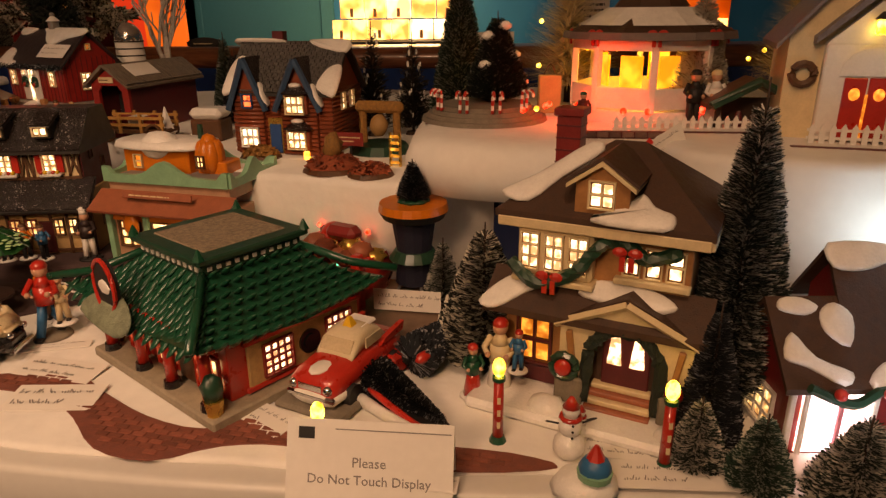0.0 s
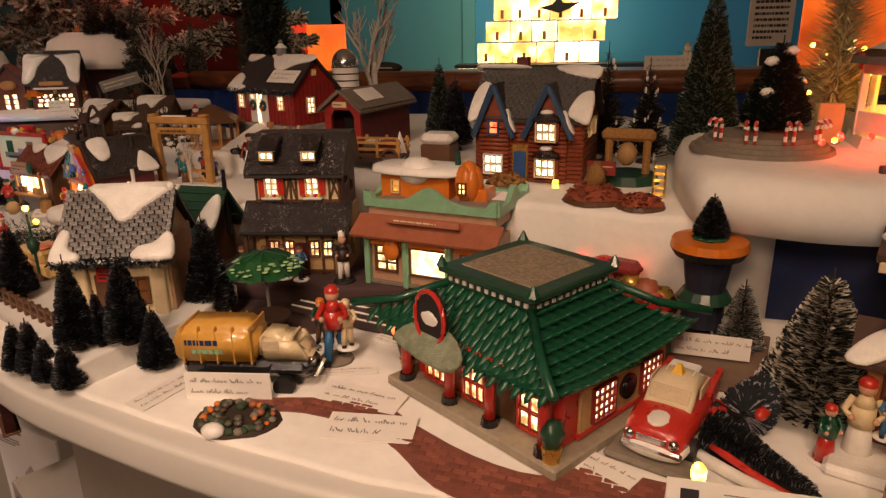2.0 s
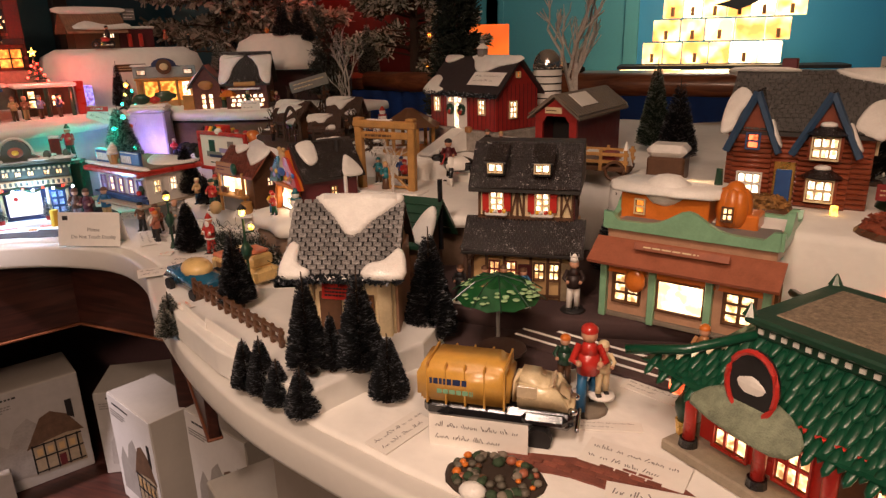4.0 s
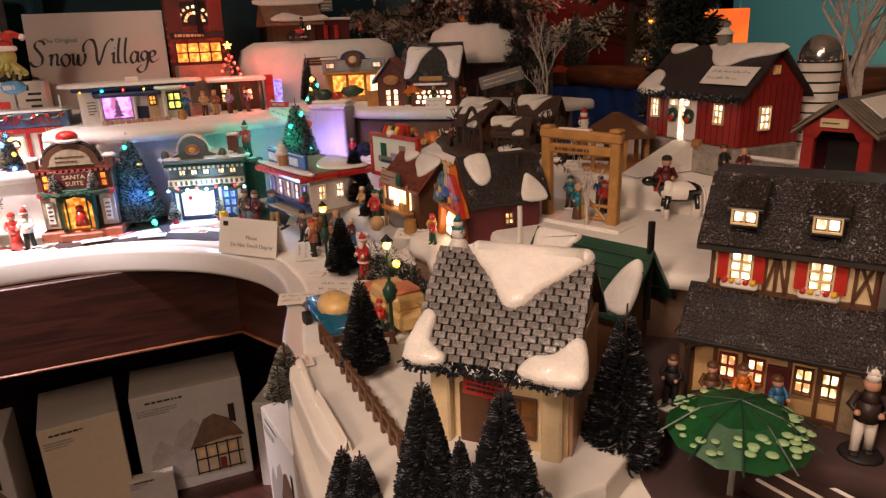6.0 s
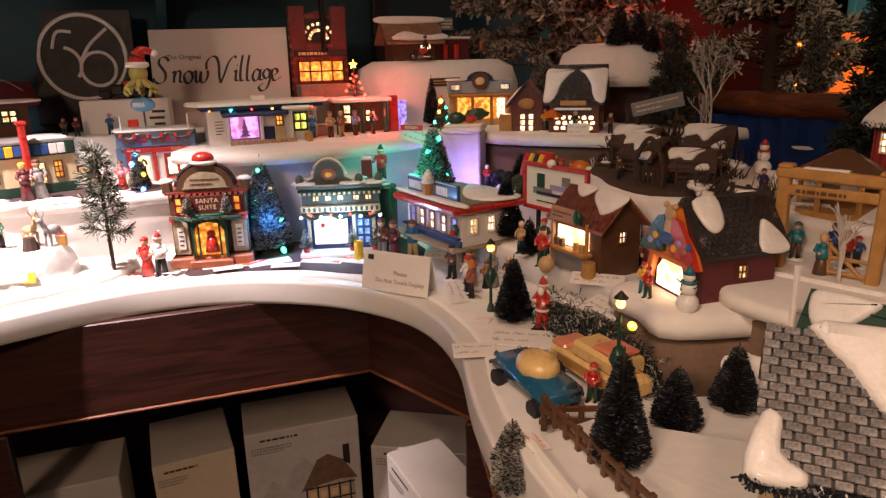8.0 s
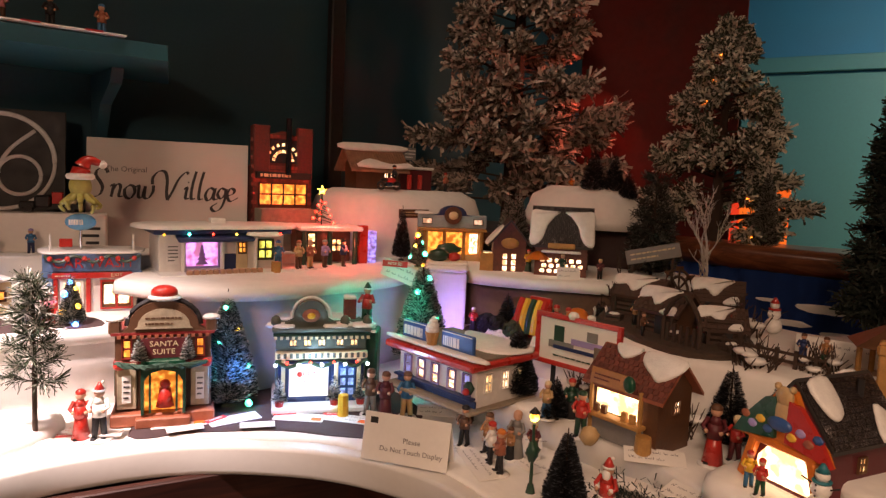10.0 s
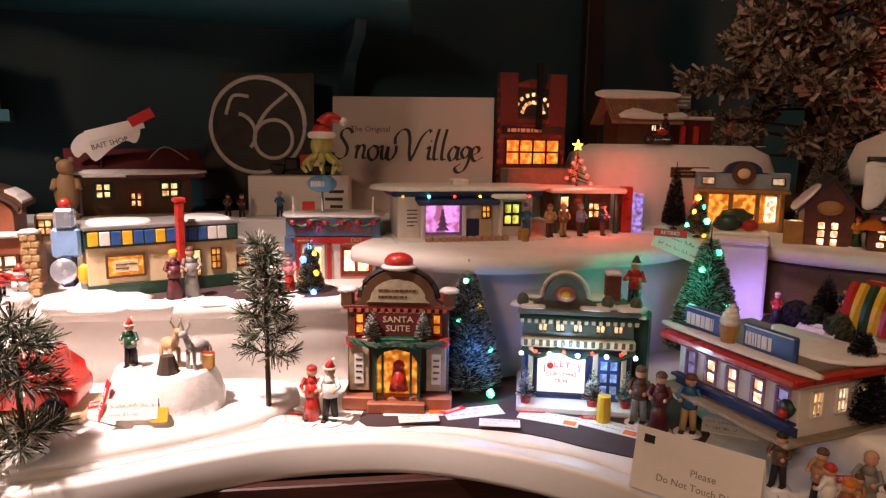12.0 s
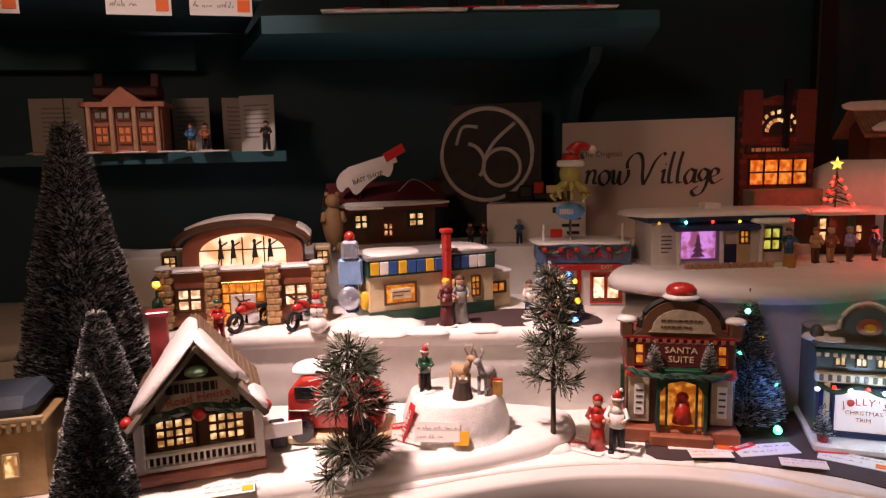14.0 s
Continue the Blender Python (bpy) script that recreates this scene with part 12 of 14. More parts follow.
for px in (-0.045, 0.045):
    for q in (-1, 1):
        bm = bmesh.new()
        cone(bm, (0, 0, -0.004), 0.0105, 0.0105, 0.008, 14, pose(0, 0, 0, 90, 0, 0))
        w = part("wheel", bm, DARK, e)
        w.matrix_local = pose(px, q * 0.024, 0.0105)
figure(-1.095, 0.965, 0.902, 0, 0.055, RED, DKGREEN, RED, "child figurine in red beside the parked cars")
figure(-1.255, 1.105, 0.902, -10, 0.085, RED, RED, RED, "santa figurine in red suit at the street corner", hatform="santa", base=DARK)

e = thing("dark_hedge", -1.165, 1.10, 0.902, -10, "low dark frosted hedge along the snowy wall", "hedge")
rng = random.Random(8)
bm = bmesh.new()
for k in range(900):
    p = Vector((rng.uniform(-0.095, 0.095), rng.gauss(0, 0.006), rng.uniform(0.004, 0.022)))
    d = Vector((rng.gauss(0, 1), rng.gauss(0, 1), rng.uniform(0, 1))).normalized() * 0.007
    w = d.orthogonal().normalized() * 0.0016
    bm.faces.new([bm.verts.new(p - w), bm.verts.new(p + w), bm.verts.new(p + d)])
part("foliage", bm, NEEDLEF, e)
e = thing("snowy_low_wall", -1.155, 1.122, 0.902, -10, "low grey wall with a snow-covered top", "wall")
pbox(e, "wall_face", STONE, (0, 0, 0.018), (0.21, 0.012, 0.036), 0.002)
pbox(e, "snow_cap", SNOWCAP, (0, 0.004, 0.042), (0.215, 0.026, 0.012), 0.005)


def street_lamp(x, y, z, h, label, twin=False):
    e = thing("green_street_lamp", x, y, z, 0, label, "lamp post")
    pcone(e, "foot", DKGREEN, (0, 0, 0), 0.007, 0.004, 0.012, 8)
    pcone(e, "pole", DKGREEN, (0, 0, 0.01), 0.0026, 0.002, h - 0.02, 8)
    pball(e, "globe", BULBY, (0, 0, h), 0.0052 if twin else 0.0065)
    pcone(e, "cap", DARK, (0, 0, h + 0.006), 0.008, 0.001, 0.008, 8)
    pball(e, "greenery", DKGREEN, (0, 0, h * 0.55), 0.009, (1, 1, 1.6), 0.4)
    if twin:
        pball(e, "globe", BULBY, (0.014, 0, h - 0.022), 0.0050)
        bm = bmesh.new()
        tube(bm, [(0, 0, h - 0.032), (0.018, 0, h - 0.028)], 0.0016, 5)
        part("arm", bm, DKGREEN, e)


street_lamp(-1.365, 1.125, 0.902, 0.105, "green street lamp with a glowing yellow globe")
street_lamp(-1.056, 0.945, 0.902, 0.138, "twin green street lamp with yellow globes", True)
snowman(-1.030, 1.060, 1.000, -30, 0.055, "snowman ornament with teal hat before the toy shop", TEALP)
figure(-1.085, 1.075, 1.000, -20, 0.045, RED, GREEN, RED, "child figurine in red before the toy shop")
figure(-1.158, 1.245, 0.955, 0, 0.09, MAROON, RED, BROWN, "carol figurine in long red dress by the stall", skirt=True)
figure(-1.335, 1.225, 0.955, 0, 0.075, RED, DKGREEN, DKGREEN, "figurine in red and green at the market stall")
pball(thing("teddy_ornament", -1.315, 1.205, 0.955, 0, "pale teddy ornament seated by the stall", "ornament"), "plush_body", TAN, (0, 0, 0.014), 0.014, (1, 0.9, 1), 0.15)
for k, (x, y, c1, c2) in enumerate(((-1.715, 1.222, BROWN, GREY), (-1.685, 1.225, MAROON, MAROON), (-1.657, 1.25, JEANS, TAN))):
    figure(x, y, 0.902, 20, 0.09, c1, c2, BROWN, "carol singer figurine beside the notice card" if k else "brown carol singer figurine beside the lit shop", skirt=k == 1)
for k, (x, y, c1) in enumerate(((-1.515, 1.205, BROWN), (-1.47, 1.20, OCHRE), (-1.425, 1.15, TERRA), (-1.45, 1.17, WHITEP))):
    figure(x, y, 0.902, -30 * k, 0.072, c1, DARK, (DARK, BROWN, ORANGEP, RED)[k], "seated musician figurine in the street" if k else "musician figurine playing in the street")
figure(-1.43, 1.215, 0.902, 0, 0.08, GREY, GREY, SKIN, "grey robed figurine near the street lamp", skirt=True)
pcone(thing("yellow_barrel", -1.745, 1.185, 0.902, 0, "small yellow barrel beside the singers", "barrel"), "cask", YELLOW, (0, 0, 0), 0.010, 0.009, 0.04, 10)
for k, (x, y, a, w, h, lie) in enumerate(((-1.475, 1.145, -42, 0.11, 0.03, 0), (-1.54, 1.345, 10, 0.07, 0.03, 0), (-1.25, 1.04, 30, 0.09, 0.05, 0), (-1.275, 0.975, 45, 0.06, 0.04, 0), (-1.41, 1.19, -30, 0.06, 0.03, 0))):
    flat_card(x, y, a, w, h, "white price tag lying on the counter", k + 40, red=False)
flat_card(-1.345, 1.075, 20, 0.024, 0.02, "small orange tag lying on the counter", 2).children[0].data.materials[0] = ORANGE
for k, (x, y, a) in enumerate(((-1.915, 0.985, 55), (-1.79, 1.12, 30), (-1.725, 1.165, 20), (-1.86, 1.055, 70))):
    flat_card(x, y, a, 0.085, 0.03, "white tag with a red retired flash on the counter", k + 50, red=True, sticker=ORANGE if k != 3 else None)
card(-1.800, 1.44, 1.100, 30, 0.115, 0.036, "white tag with red flash hanging at the tier edge", tilt=20, seed=6, red=True, sticker=ORANGE)

# dark cloth beneath the lit shops
bm = bmesh.new()
slab(bm, [(p.x, p.y) for p in smoothed([(-1.945, 0.915, 0), (-1.875, 0.99, 0), (-1.78, 1.075, 0), (-1.69, 1.115, 0), (-1.62, 1.17, 0), (-1.66, 1.30, 0), (-1.85, 1.35, 0), (-2.05, 1.1, 0)], 4, True)], 0.9015, 0.9034)
setting("dark_path_cloth", bm, DARKCLOTH, "dark plum cloth under the lit shops", "cloth")

# santas by the pine
figure(-1.965, 0.882, 0.902, 40, 0.09, WHITEP, DARK, RED, "santa figurine in white shirt and red hat", hatform="santa")
figure(-1.985, 0.865, 0.902, 50, 0.085, RED, RED, RED, "red coated figurine beside the white shirted santa", skirt=True)
flat_card(-1.985, 0.84, 30, 0.05, 0.03, "red and white tag on the snow", 61, red=True)
# elf on a pedestal behind the lit shop
figure(-1.79, 1.30, 1.035, 30, 0.085, RED, GREEN, GREEN, "elf figurine in green and red on a pedestal", hatform="santa", arms=1.2)
pbox(thing("elf_pedestal", -1.79, 1.30, 0.902, 30, "dark green pedestal behind the lit shop", "pedestal"), "block", DKGREEN, (0, 0, 0.066), (0.05, 0.05, 0.132), 0.004)

# people before the deli and the car wash
for k, (x, y, c1, c2) in enumerate(((-2.055, 1.33, JEANS, JEANS), (-2.03, 1.365, TAN, BROWN), (-2.02, 1.39, TERRA, TAN), (-2.01, 1.425, LILAC, BROWN), (-1.995, 1.47, NAVY, BROWN))):
    figure(x, y, 1.112, 55 + 10 * k, 0.068, c1, c2, (BLUE, TERRA, SKIN, GREY, DARK)[k], "shopper figurine outside the long shop" if k else "figurine in blue outside the long shop")
pcone(thing("wooden_barrel", -2.03, 1.30, 1.112, 0, "small wooden barrel by the shoppers", "barrel"), "cask", WOODY, (0, 0, 0), 0.010, 0.010, 0.022, 12)
figure(-2.235, 0.76, 1.036, 85, 0.085, MAROON, MAROON, YELLOW, "lady figurine in long dark red coat outside the diner", skirt=True)
figure(-2.235, 0.785, 1.036, 85, 0.088, GREY, GREY, BROWN, "figurine in long grey coat outside the diner", skirt=True)
figure(-2.215, 0.905, 1.036, 70, 0.07, WHITEP, NAVY, BROWN, "dancing figurine in white shirt and navy trousers")
figure(-2.195, 0.93, 1.036, 70, 0.068, PINK, RED, BROWN, "dancing figurine in pink and red dress", skirt=True)
e = thing("blue_robot_sign", -2.33, 0.632, 1.036, 70, "tall blue and silver space-toy ornament with red lamp", "ornament")
for c, sz, m, nm in (((0, 0, 0.045), (0.022, 0.02, 0.05), NAVY, "legs"), ((0, 0, 0.088), (0.04, 0.022, 0.045), mat("pale_blue_gloss", (0.25, 0.42, 0.7), 0.3, coat=0.5), "chest"), ((0, -0.004, 0.125), (0.028, 0.02, 0.03), mat("silver_blue", (0.5, 0.55, 0.65), 0.25, metal=0.6), "head")):
    pbox(e, nm, m, c, sz, 0.004)
pball(e, "red_lamp", RED, (0, 0, 0.146), 0.009)
pball(e, "yellow_shield", YELLOW, (0.022, -0.01, 0.04), 0.016, (0.6, 0.4, 1))
pball(e, "pale_shield", MATS["silver_blue"], (-0.004, -0.014, 0.046), 0.02, (1, 0.3, 1))
pball(e, "snow_foot", SNOWCAP, (0.02, -0.03, 0.0), 0.045, (1.5, 1.0, 0.4), 0.2)
pball(e, "snow_foot", SNOWCAP, (0.075, -0.03, 0.0), 0.03, (1.5, 1.0, 0.4), 0.2)
snowman(-2.30, 0.565, 1.036, 70, 0.065, "snowman ornament with red hat before the theatre")
figure(-2.33, 0.42, 1.036, 70, 0.07, RED, RED, GREEN, "figurine selling red goods before the theatre")
for k, (x, y) in enumerate(((-2.23, 0.72), (-2.20, 0.80), (-2.16, 0.90), (-2.25, 0.655))):
    pball(thing("snow_drift", x, y, 1.034, 60, "small white snow drift on the tier", "snow drift"), "drift", SNOW, (0, 0, 0.0), 0.026, (1.7, 1, 0.28), 0.2)
bm = bmesh.new()
slab(bm, [(p.x, p.y) for p in smoothed([(-2.30, 0.60, 0), (-2.235, 0.72, 0), (-2.17, 0.86, 0), (-2.12, 0.98, 0), (-2.22, 1.0, 0), (-2.30, 0.88, 0), (-2.33, 0.70, 0)], 4, True)], 1.0355, 1.0375)
setting("plum_path_cloth", bm, DARKCLOTH, "dark plum cloth on the tier", "cloth")
e = thing("toy_red_van", -2.165, 0.555, 0.924, 62, "rounded red van ornament with snow on its roof", "toy car")
pbox(e, "stand", CREAM, (0, 0, 0.006), (0.15, 0.085, 0.012), 0.003)
bm = bmesh.new()
extrude(bm, [(-0.066, 0.018), (0.066, 0.018), (0.068, 0.045), (0.05, 0.056), (0.036, 0.086), (0.0, 0.096), (-0.045, 0.092), (-0.064, 0.070)], -0.034, 0.034)
bmesh.ops.bevel(bm, geom=bm.edges[:], offset=0.008, segments=3, affect="EDGES", profile=0.6)
part("van_body", bm, RED, e, "glossy red van body", True)
snowpatch(e, pose(-0.012, 0, 0.095), [(-0.045, -0.026), (0.0, -0.03), (0.035, -0.022), (0.03, 0.024), (-0.04, 0.026)], 0.006)
for x in (-0.04, -0.005):
    pbox(e, "side_pane", BLACKGLOSS, (x, -0.0345, 0.070), (0.026, 0.002, 0.018), 0.0006)
pbox(e, "chrome_trim", CHROME, (0, -0.0348, 0.045), (0.125, 0.002, 0.003), 0.0005)
for x in (-0.042, 0.042):
    for q in (-1, 1):
        bm = bmesh.new()
        cone(bm, (0, 0, -0.006), 0.016, 0.016, 0.012, 14, pose(0, 0, 0, 90, 0, 0))
        o = part("tyre", bm, BLACKGLOSS, e)
        o.matrix_local = pose(x, q * 0.034, 0.026)
        pball(o, "hubcap", CHROME, (0, q * 0.005, 0), 0.008, (1, 0.4, 1))
e = thing("corner_villa", -2.23, 0.13, 0.924, 80, "cream villa with blue roof panes and balustrade", "miniature house")
body(e, TAN, 0.16, 0.12, 0.0, 0.085)
pbox(e, "roof", mat("slate_blue", (0.10, 0.13, 0.17), 0.4), (0, 0, 0.1), (0.14, 0.10, 0.03), 0.012)
pbox(e, "balustrade_rail", CREAM, (0, -0.062, 0.094), (0.165, 0.006, 0.005), 0.001)
for k in range(16):
    pbox(e, "baluster", CREAM, (-0.077 + k * 0.0103, -0.062, 0.086), (0.004, 0.004, 0.014), 0)
window(e, 0.045, 0.04, 0.014, 0.026, -0.0605, CREAM, LIT, 1, 1)
window(e, -0.02, 0.04, 0.014, 0.026, -0.0605, CREAM, LIT, 1, 1)
window(e, 0.0, 0.04, 0.014, 0.026, 0, CREAM, LIT, 1, 1, c=pose(0.0805, 0, 0, 0, 0, 90))
flat_card(-2.045, 0.385, 80, 0.06, 0.03, "white tag with yellow sticker on the snow", 70, 0.927, sticker=YELLOWTAG)
for k, (x, y) in enumerate(((-2.40, 0.30), (-2.43, 0.34), (-2.46, 0.24))):
    street_lamp(x, y, 1.036, 0.07 + 0.01 * k, "small dark lamp with yellow globe behind the trees")
# slide, bench and bushes on the back street
e = thing("striped_slide", -1.555, 1.545, 1.0, -10, "yellow, green and red striped slide ornament", "ornament")
for k, m in enumerate((RED, YELLOW, DKGREEN, YELLOW, RED)):
    bm = bmesh.new()
    tube(bm, smoothed([(-0.03 + k * 0.014, 0, 0.085), (-0.03 + k * 0.014, -0.014, 0.06), (-0.03 + k * 0.014, -0.022, 0.02)], 4), 0.0075, 6)
    part("stripe", bm, m, e)
pbox(e, "ladder", RED, (0, 0.02, 0.045), (0.05, 0.01, 0.09), 0.002)
tier("tier_back_street", [(-1.75, 1.60), (-1.70, 1.50), (-1.55, 1.47), (-1.42, 1.47), (-1.35, 1.52), (-1.4, 1.64), (-1.6, 1.66)], 0.90, 1.0, SNOW, "white snow-covered step", inset=0.01, drop=0.01)
e = thing("horse_cart_ornament", -1.455, 1.585, 1.0, -20, "orange cart with white horses", "ornament")
pball(e, "cart", ORANGEP, (-0.03, 0, 0.05), 0.024, (1.1, 0.9, 1), 0.1)
pbox(e, "cart_base", BROWN, (-0.03, 0, 0.018), (0.05, 0.04, 0.03), 0.003)
deer(-1.415, 1.575, 1.0, -80, 0.07, WHITEP, "white horse ornament drawing the cart")
deer(-1.40, 1.60, 1.0, -80, 0.07, WHITEP, "white horse ornament beside the cart")
for k, (x, y, m) in enumerate(((-1.665, 1.55, DARK), (-1.635, 1.54, DARK), (-1.59, 1.525, mat("sage_bush", (0.06, 0.07, 0.04), 0.9, var=0.4, scale=200, bump=1.0)))):
    e = thing("round_bush", x, y, 1.0, 0, "dark round bush on the snowy step", "bush")
    rng = random.Random(k)
    bm = bmesh.new()
    for j in range(260):
        d = Vector((rng.gauss(0, 1), rng.gauss(0, 1), rng.gauss(0, 1))).normalized()
        p = d * 0.02 + Vector((0, 0, 0.02))
        u, w = d.orthogonal().normalized() * 0.005, d.cross(d.orthogonal()).normalized() * 0.005
        bm.faces.new([bm.verts.new(p - u), bm.verts.new(p + w + d * 0.004), bm.verts.new(p + u), bm.verts.new(p - w + d * 0.003)])
    ball(bm, (0, 0, 0.02), 0.019, 10, 8)
    part("foliage", bm, m, e)
# dark log camp on the slope
EARTH = mat("brown_ground_cover", (0.055, 0.035, 0.022), 0.95, var=0.4, scale=120, bump=1.0)
bm = bmesh.new()
slab(bm, [(p.x, p.y) for p in smoothed([(-1.43, 1.55, 0), (-1.36, 1.46, 0), (-1.30, 1.40, 0), (-1.20, 1.37, 0), (-1.14, 1.44, 0), (-1.16, 1.56, 0), (-1.24, 1.72, 0), (-1.34, 1.86, 0), (-1.44, 1.78, 0)], 4, True)], 1.060, 1.074, inset=0.01, drop=0.006)
tagged(mesh_ob("ground_cover", bm, EARTH), "rough dark brown ground cover under the camp huts", "ground cover", kind="structure")


def camp_hut(x, y, yaw, w, h, label):
    """A dark log hut with an open porch and lumps of snow on its roof."""
    e = thing("log_camp_hut", x, y, 1.070, yaw, label, "miniature house")
    d = w * 0.75
    body(e, BROWN, w, d, 0.0, h, h * 0.55, "x")
    gable(e, "roof", DKBROWN, w, d, h, h * 0.58, 0.010, 0.005, "x")
    rise = math.hypot(d / 2 + 0.010, h * 0.58 + 0.01)
    rm = plane_on((-w / 2 - 0.010, -d / 2 - 0.010, h - 0.005), (1, 0, 0), (0, d / 2 + 0.010, h * 0.58 + 0.01))
    shingles(e, rm, w + 0.02, rise, 9, 6, DKBROWN, thick=0.002)
    snowpatch(e, rm, [(0.0, rise * 0.45), (w * 0.3, rise * 0.55), (w * 0.55, rise * 0.25), (w * 0.8, rise * 0.7), (w, rise), (0.0, rise)], 0.006)
    snowpatch(e, rm, [(w * 0.75, 0.0), (w * 1.15, 0.0), (w * 1.1, rise * 0.3), (w * 0.9, rise * 0.25)], 0.005)
    for q in (-1, 1):
        pbox(e, "post", BARK, (q * w * 0.45, -d / 2 - 0.008, h * 0.45), (0.005, 0.005, h * 0.9), 0)
    for j in range(5):
        bm = bmesh.new()
        tube(bm, [(-w / 2, -d / 2 - 0.002, 0.005 + j * 0.009), (w / 2, -d / 2 - 0.002, 0.005 + j * 0.009)], 0.0045, 5)
        part("log", bm, BARK, e)
    pbox(e, "door", DARK, (w * 0.1, -d / 2 - 0.006, 0.018), (w * 0.25, 0.004, 0.034), 0.001)
    return e


camp_hut(-1.365, 1.63, -12, 0.085, 0.045, "dark log hut with snow lumps on its roof")
camp_hut(-1.285, 1.50, -24, 0.075, 0.045, "small dark log hut with a snowy shingle roof")
camp_hut(-1.23, 1.65, 8, 0.07, 0.05, "dark log hut standing before the blue cloth")
camp_hut(-1.195, 1.475, 20, 0.055, 0.035, "low dark log shelter beside the fence")

e = thing("mill_wheel_stand", -1.315, 1.70, 1.070, -35, "dark wooden mill wheel on a timber frame", "ornament")
bm = bmesh.new()
for r in (0.040, 0.026):
    tube(bm, [(r * math.cos(k * math.tau / 20), 0, 0.05 + r * math.sin(k * math.tau / 20)) for k in range(21)], 0.003, 5)
part("rim", bm, BARK, e)
for k in range(8):
    a = k * math.tau / 8
    bm = bmesh.new()
    tube(bm, [(0, 0, 0.05), (0.042 * math.cos(a), 0, 0.05 + 0.042 * math.sin(a))], 0.0022, 5)
    part("spoke", bm, BARK, e)
    pbox(e, "paddle", BROWN, (0.042 * math.cos(a), 0, 0.05 + 0.042 * math.sin(a)), (0.010, 0.018, 0.002), 0, ry=-math.degrees(a))
for x in (-0.03, 0.03):
    pbox(e, "frame_post", BARK, (x, 0.014, 0.03), (0.006, 0.006, 0.06), 0)

e = thing("slope_sign", -1.375, 1.72, 1.070, 10, "grey wooden sign board on posts", "sign")
pbox(e, "board", GREY, (0, 0, 0.115), (0.11, 0.004, 0.03), 0.001, ry=-14)
bars(e, CREAM, pose(0, -0.003, 0.115, 90, -14, 0), 0.09, 0.02, 2, 6)
for x in (-0.04, 0.04):
    pbox(e, "post", BARK, (x, 0.003, 0.055), (0.005, 0.005, 0.11), 0)
e = thing("arched_camp_gate", -1.245, 1.41, 1.068, -28, "dark twig arch gate in the fence", "gate")
bm = bmesh.new()
tube(bm, smoothed([(-0.035, 0, 0), (-0.033, 0, 0.05), (0, 0, 0.085), (0.033, 0, 0.05), (0.035, 0, 0)], 5), 0.004, 6)
part("arch", bm, BARK, e)
for k in range(5):
    pbox(e, "slat", BARK, (-0.026 + k * 0.013, 0, 0.018), (0.005, 0.004, 0.036), 0)
for k, (x, y, c, hh) in enumerate(((-1.40, 1.70, BROWN, 0.055), (-1.335, 1.56, MAROON, 0.05), (-1.31, 1.43, BROWN, 0.045), (-1.235, 1.57, NAVY, 0.055), (-1.17, 1.53, BROWN, 0.05), (-1.22, 1.445, DKRED, 0.045), (-1.345, 1.51, TAN, 0.05), (-1.255, 1.66, DKGREEN, 0.05))):
    figure(x, y, 1.072, 37 * k, hh, c, DARK, DARK if k % 2 else BROWN, "dark camp figurine by the log huts" if k % 2 else "brown-hatted camp figurine by the log huts")
for k, (x, y, h) in enumerate(((-1.415, 1.60, 0.10), (-1.31, 1.585, 0.075), (-1.185, 1.585, 0.085), (-1.43, 1.72, 0.13))):
    twig_tree(x, y, 1.070, h, 0.6, "bare dark brown twig tree in the camp", 50 + k, material=BARK, n=3, name="dark_twig_tree", thick=0.03)
for k, (x, y) in enumerate(((-1.39, 1.53), (-1.26, 1.445), (-1.17, 1.42))):
    e = thing("firewood_pile", x, y, 1.070, 25 * k, "pile of split dark firewood dusted with snow", "firewood")
    for j in range(6):
        bm = bmesh.new()
        tube(bm, [(-0.014, (j % 3 - 1) * 0.0085 + (j // 3) * 0.004, 0.004 + (j // 3) * 0.007), (0.014, (j % 3 - 1) * 0.0085 + (j // 3) * 0.004, 0.004 + (j // 3) * 0.007)], 0.0042, 6)
        part("billet", bm, BARK, e)
    pball(e, "snow_dusting", SNOWCAP, (0, 0, 0.015), 0.009, (1.2, 0.9, 0.35), 0.2)
snowman(-1.135, 1.66, 1.066, -10, 0.065, "snowman ornament with red cap and scarf by the blue cloth")
card(-1.03, 1.50, 1.064, -12, 0.12, 0.035, "white sign card standing in the snow", seed=12, rows=2)
figure(-1.075, 1.46, 1.064, 0, 0.05, NAVY, NAVY, BROWN, "figurine in dark blue cloak by the sign card", skirt=True)
figure(-1.045, 1.455, 1.064, 0, 0.05, OCHRE, GREEN, BROWN, "figurine in ochre and green by the sign card", skirt=True)
e = thing("split_rail_fence", -1.12, 1.42, 1.064, -20, "dark split-rail fence in the snow", "fence")
for k in range(6):
    pbox(e, "post", BARK, (-0.07 + k * 0.028, 0, 0.014), (0.005, 0.005, 0.028), 0)
for z in (0.010, 0.022):
    pbox(e, "rail", BARK, (0, 0, z), (0.16, 0.004, 0.004), 0)

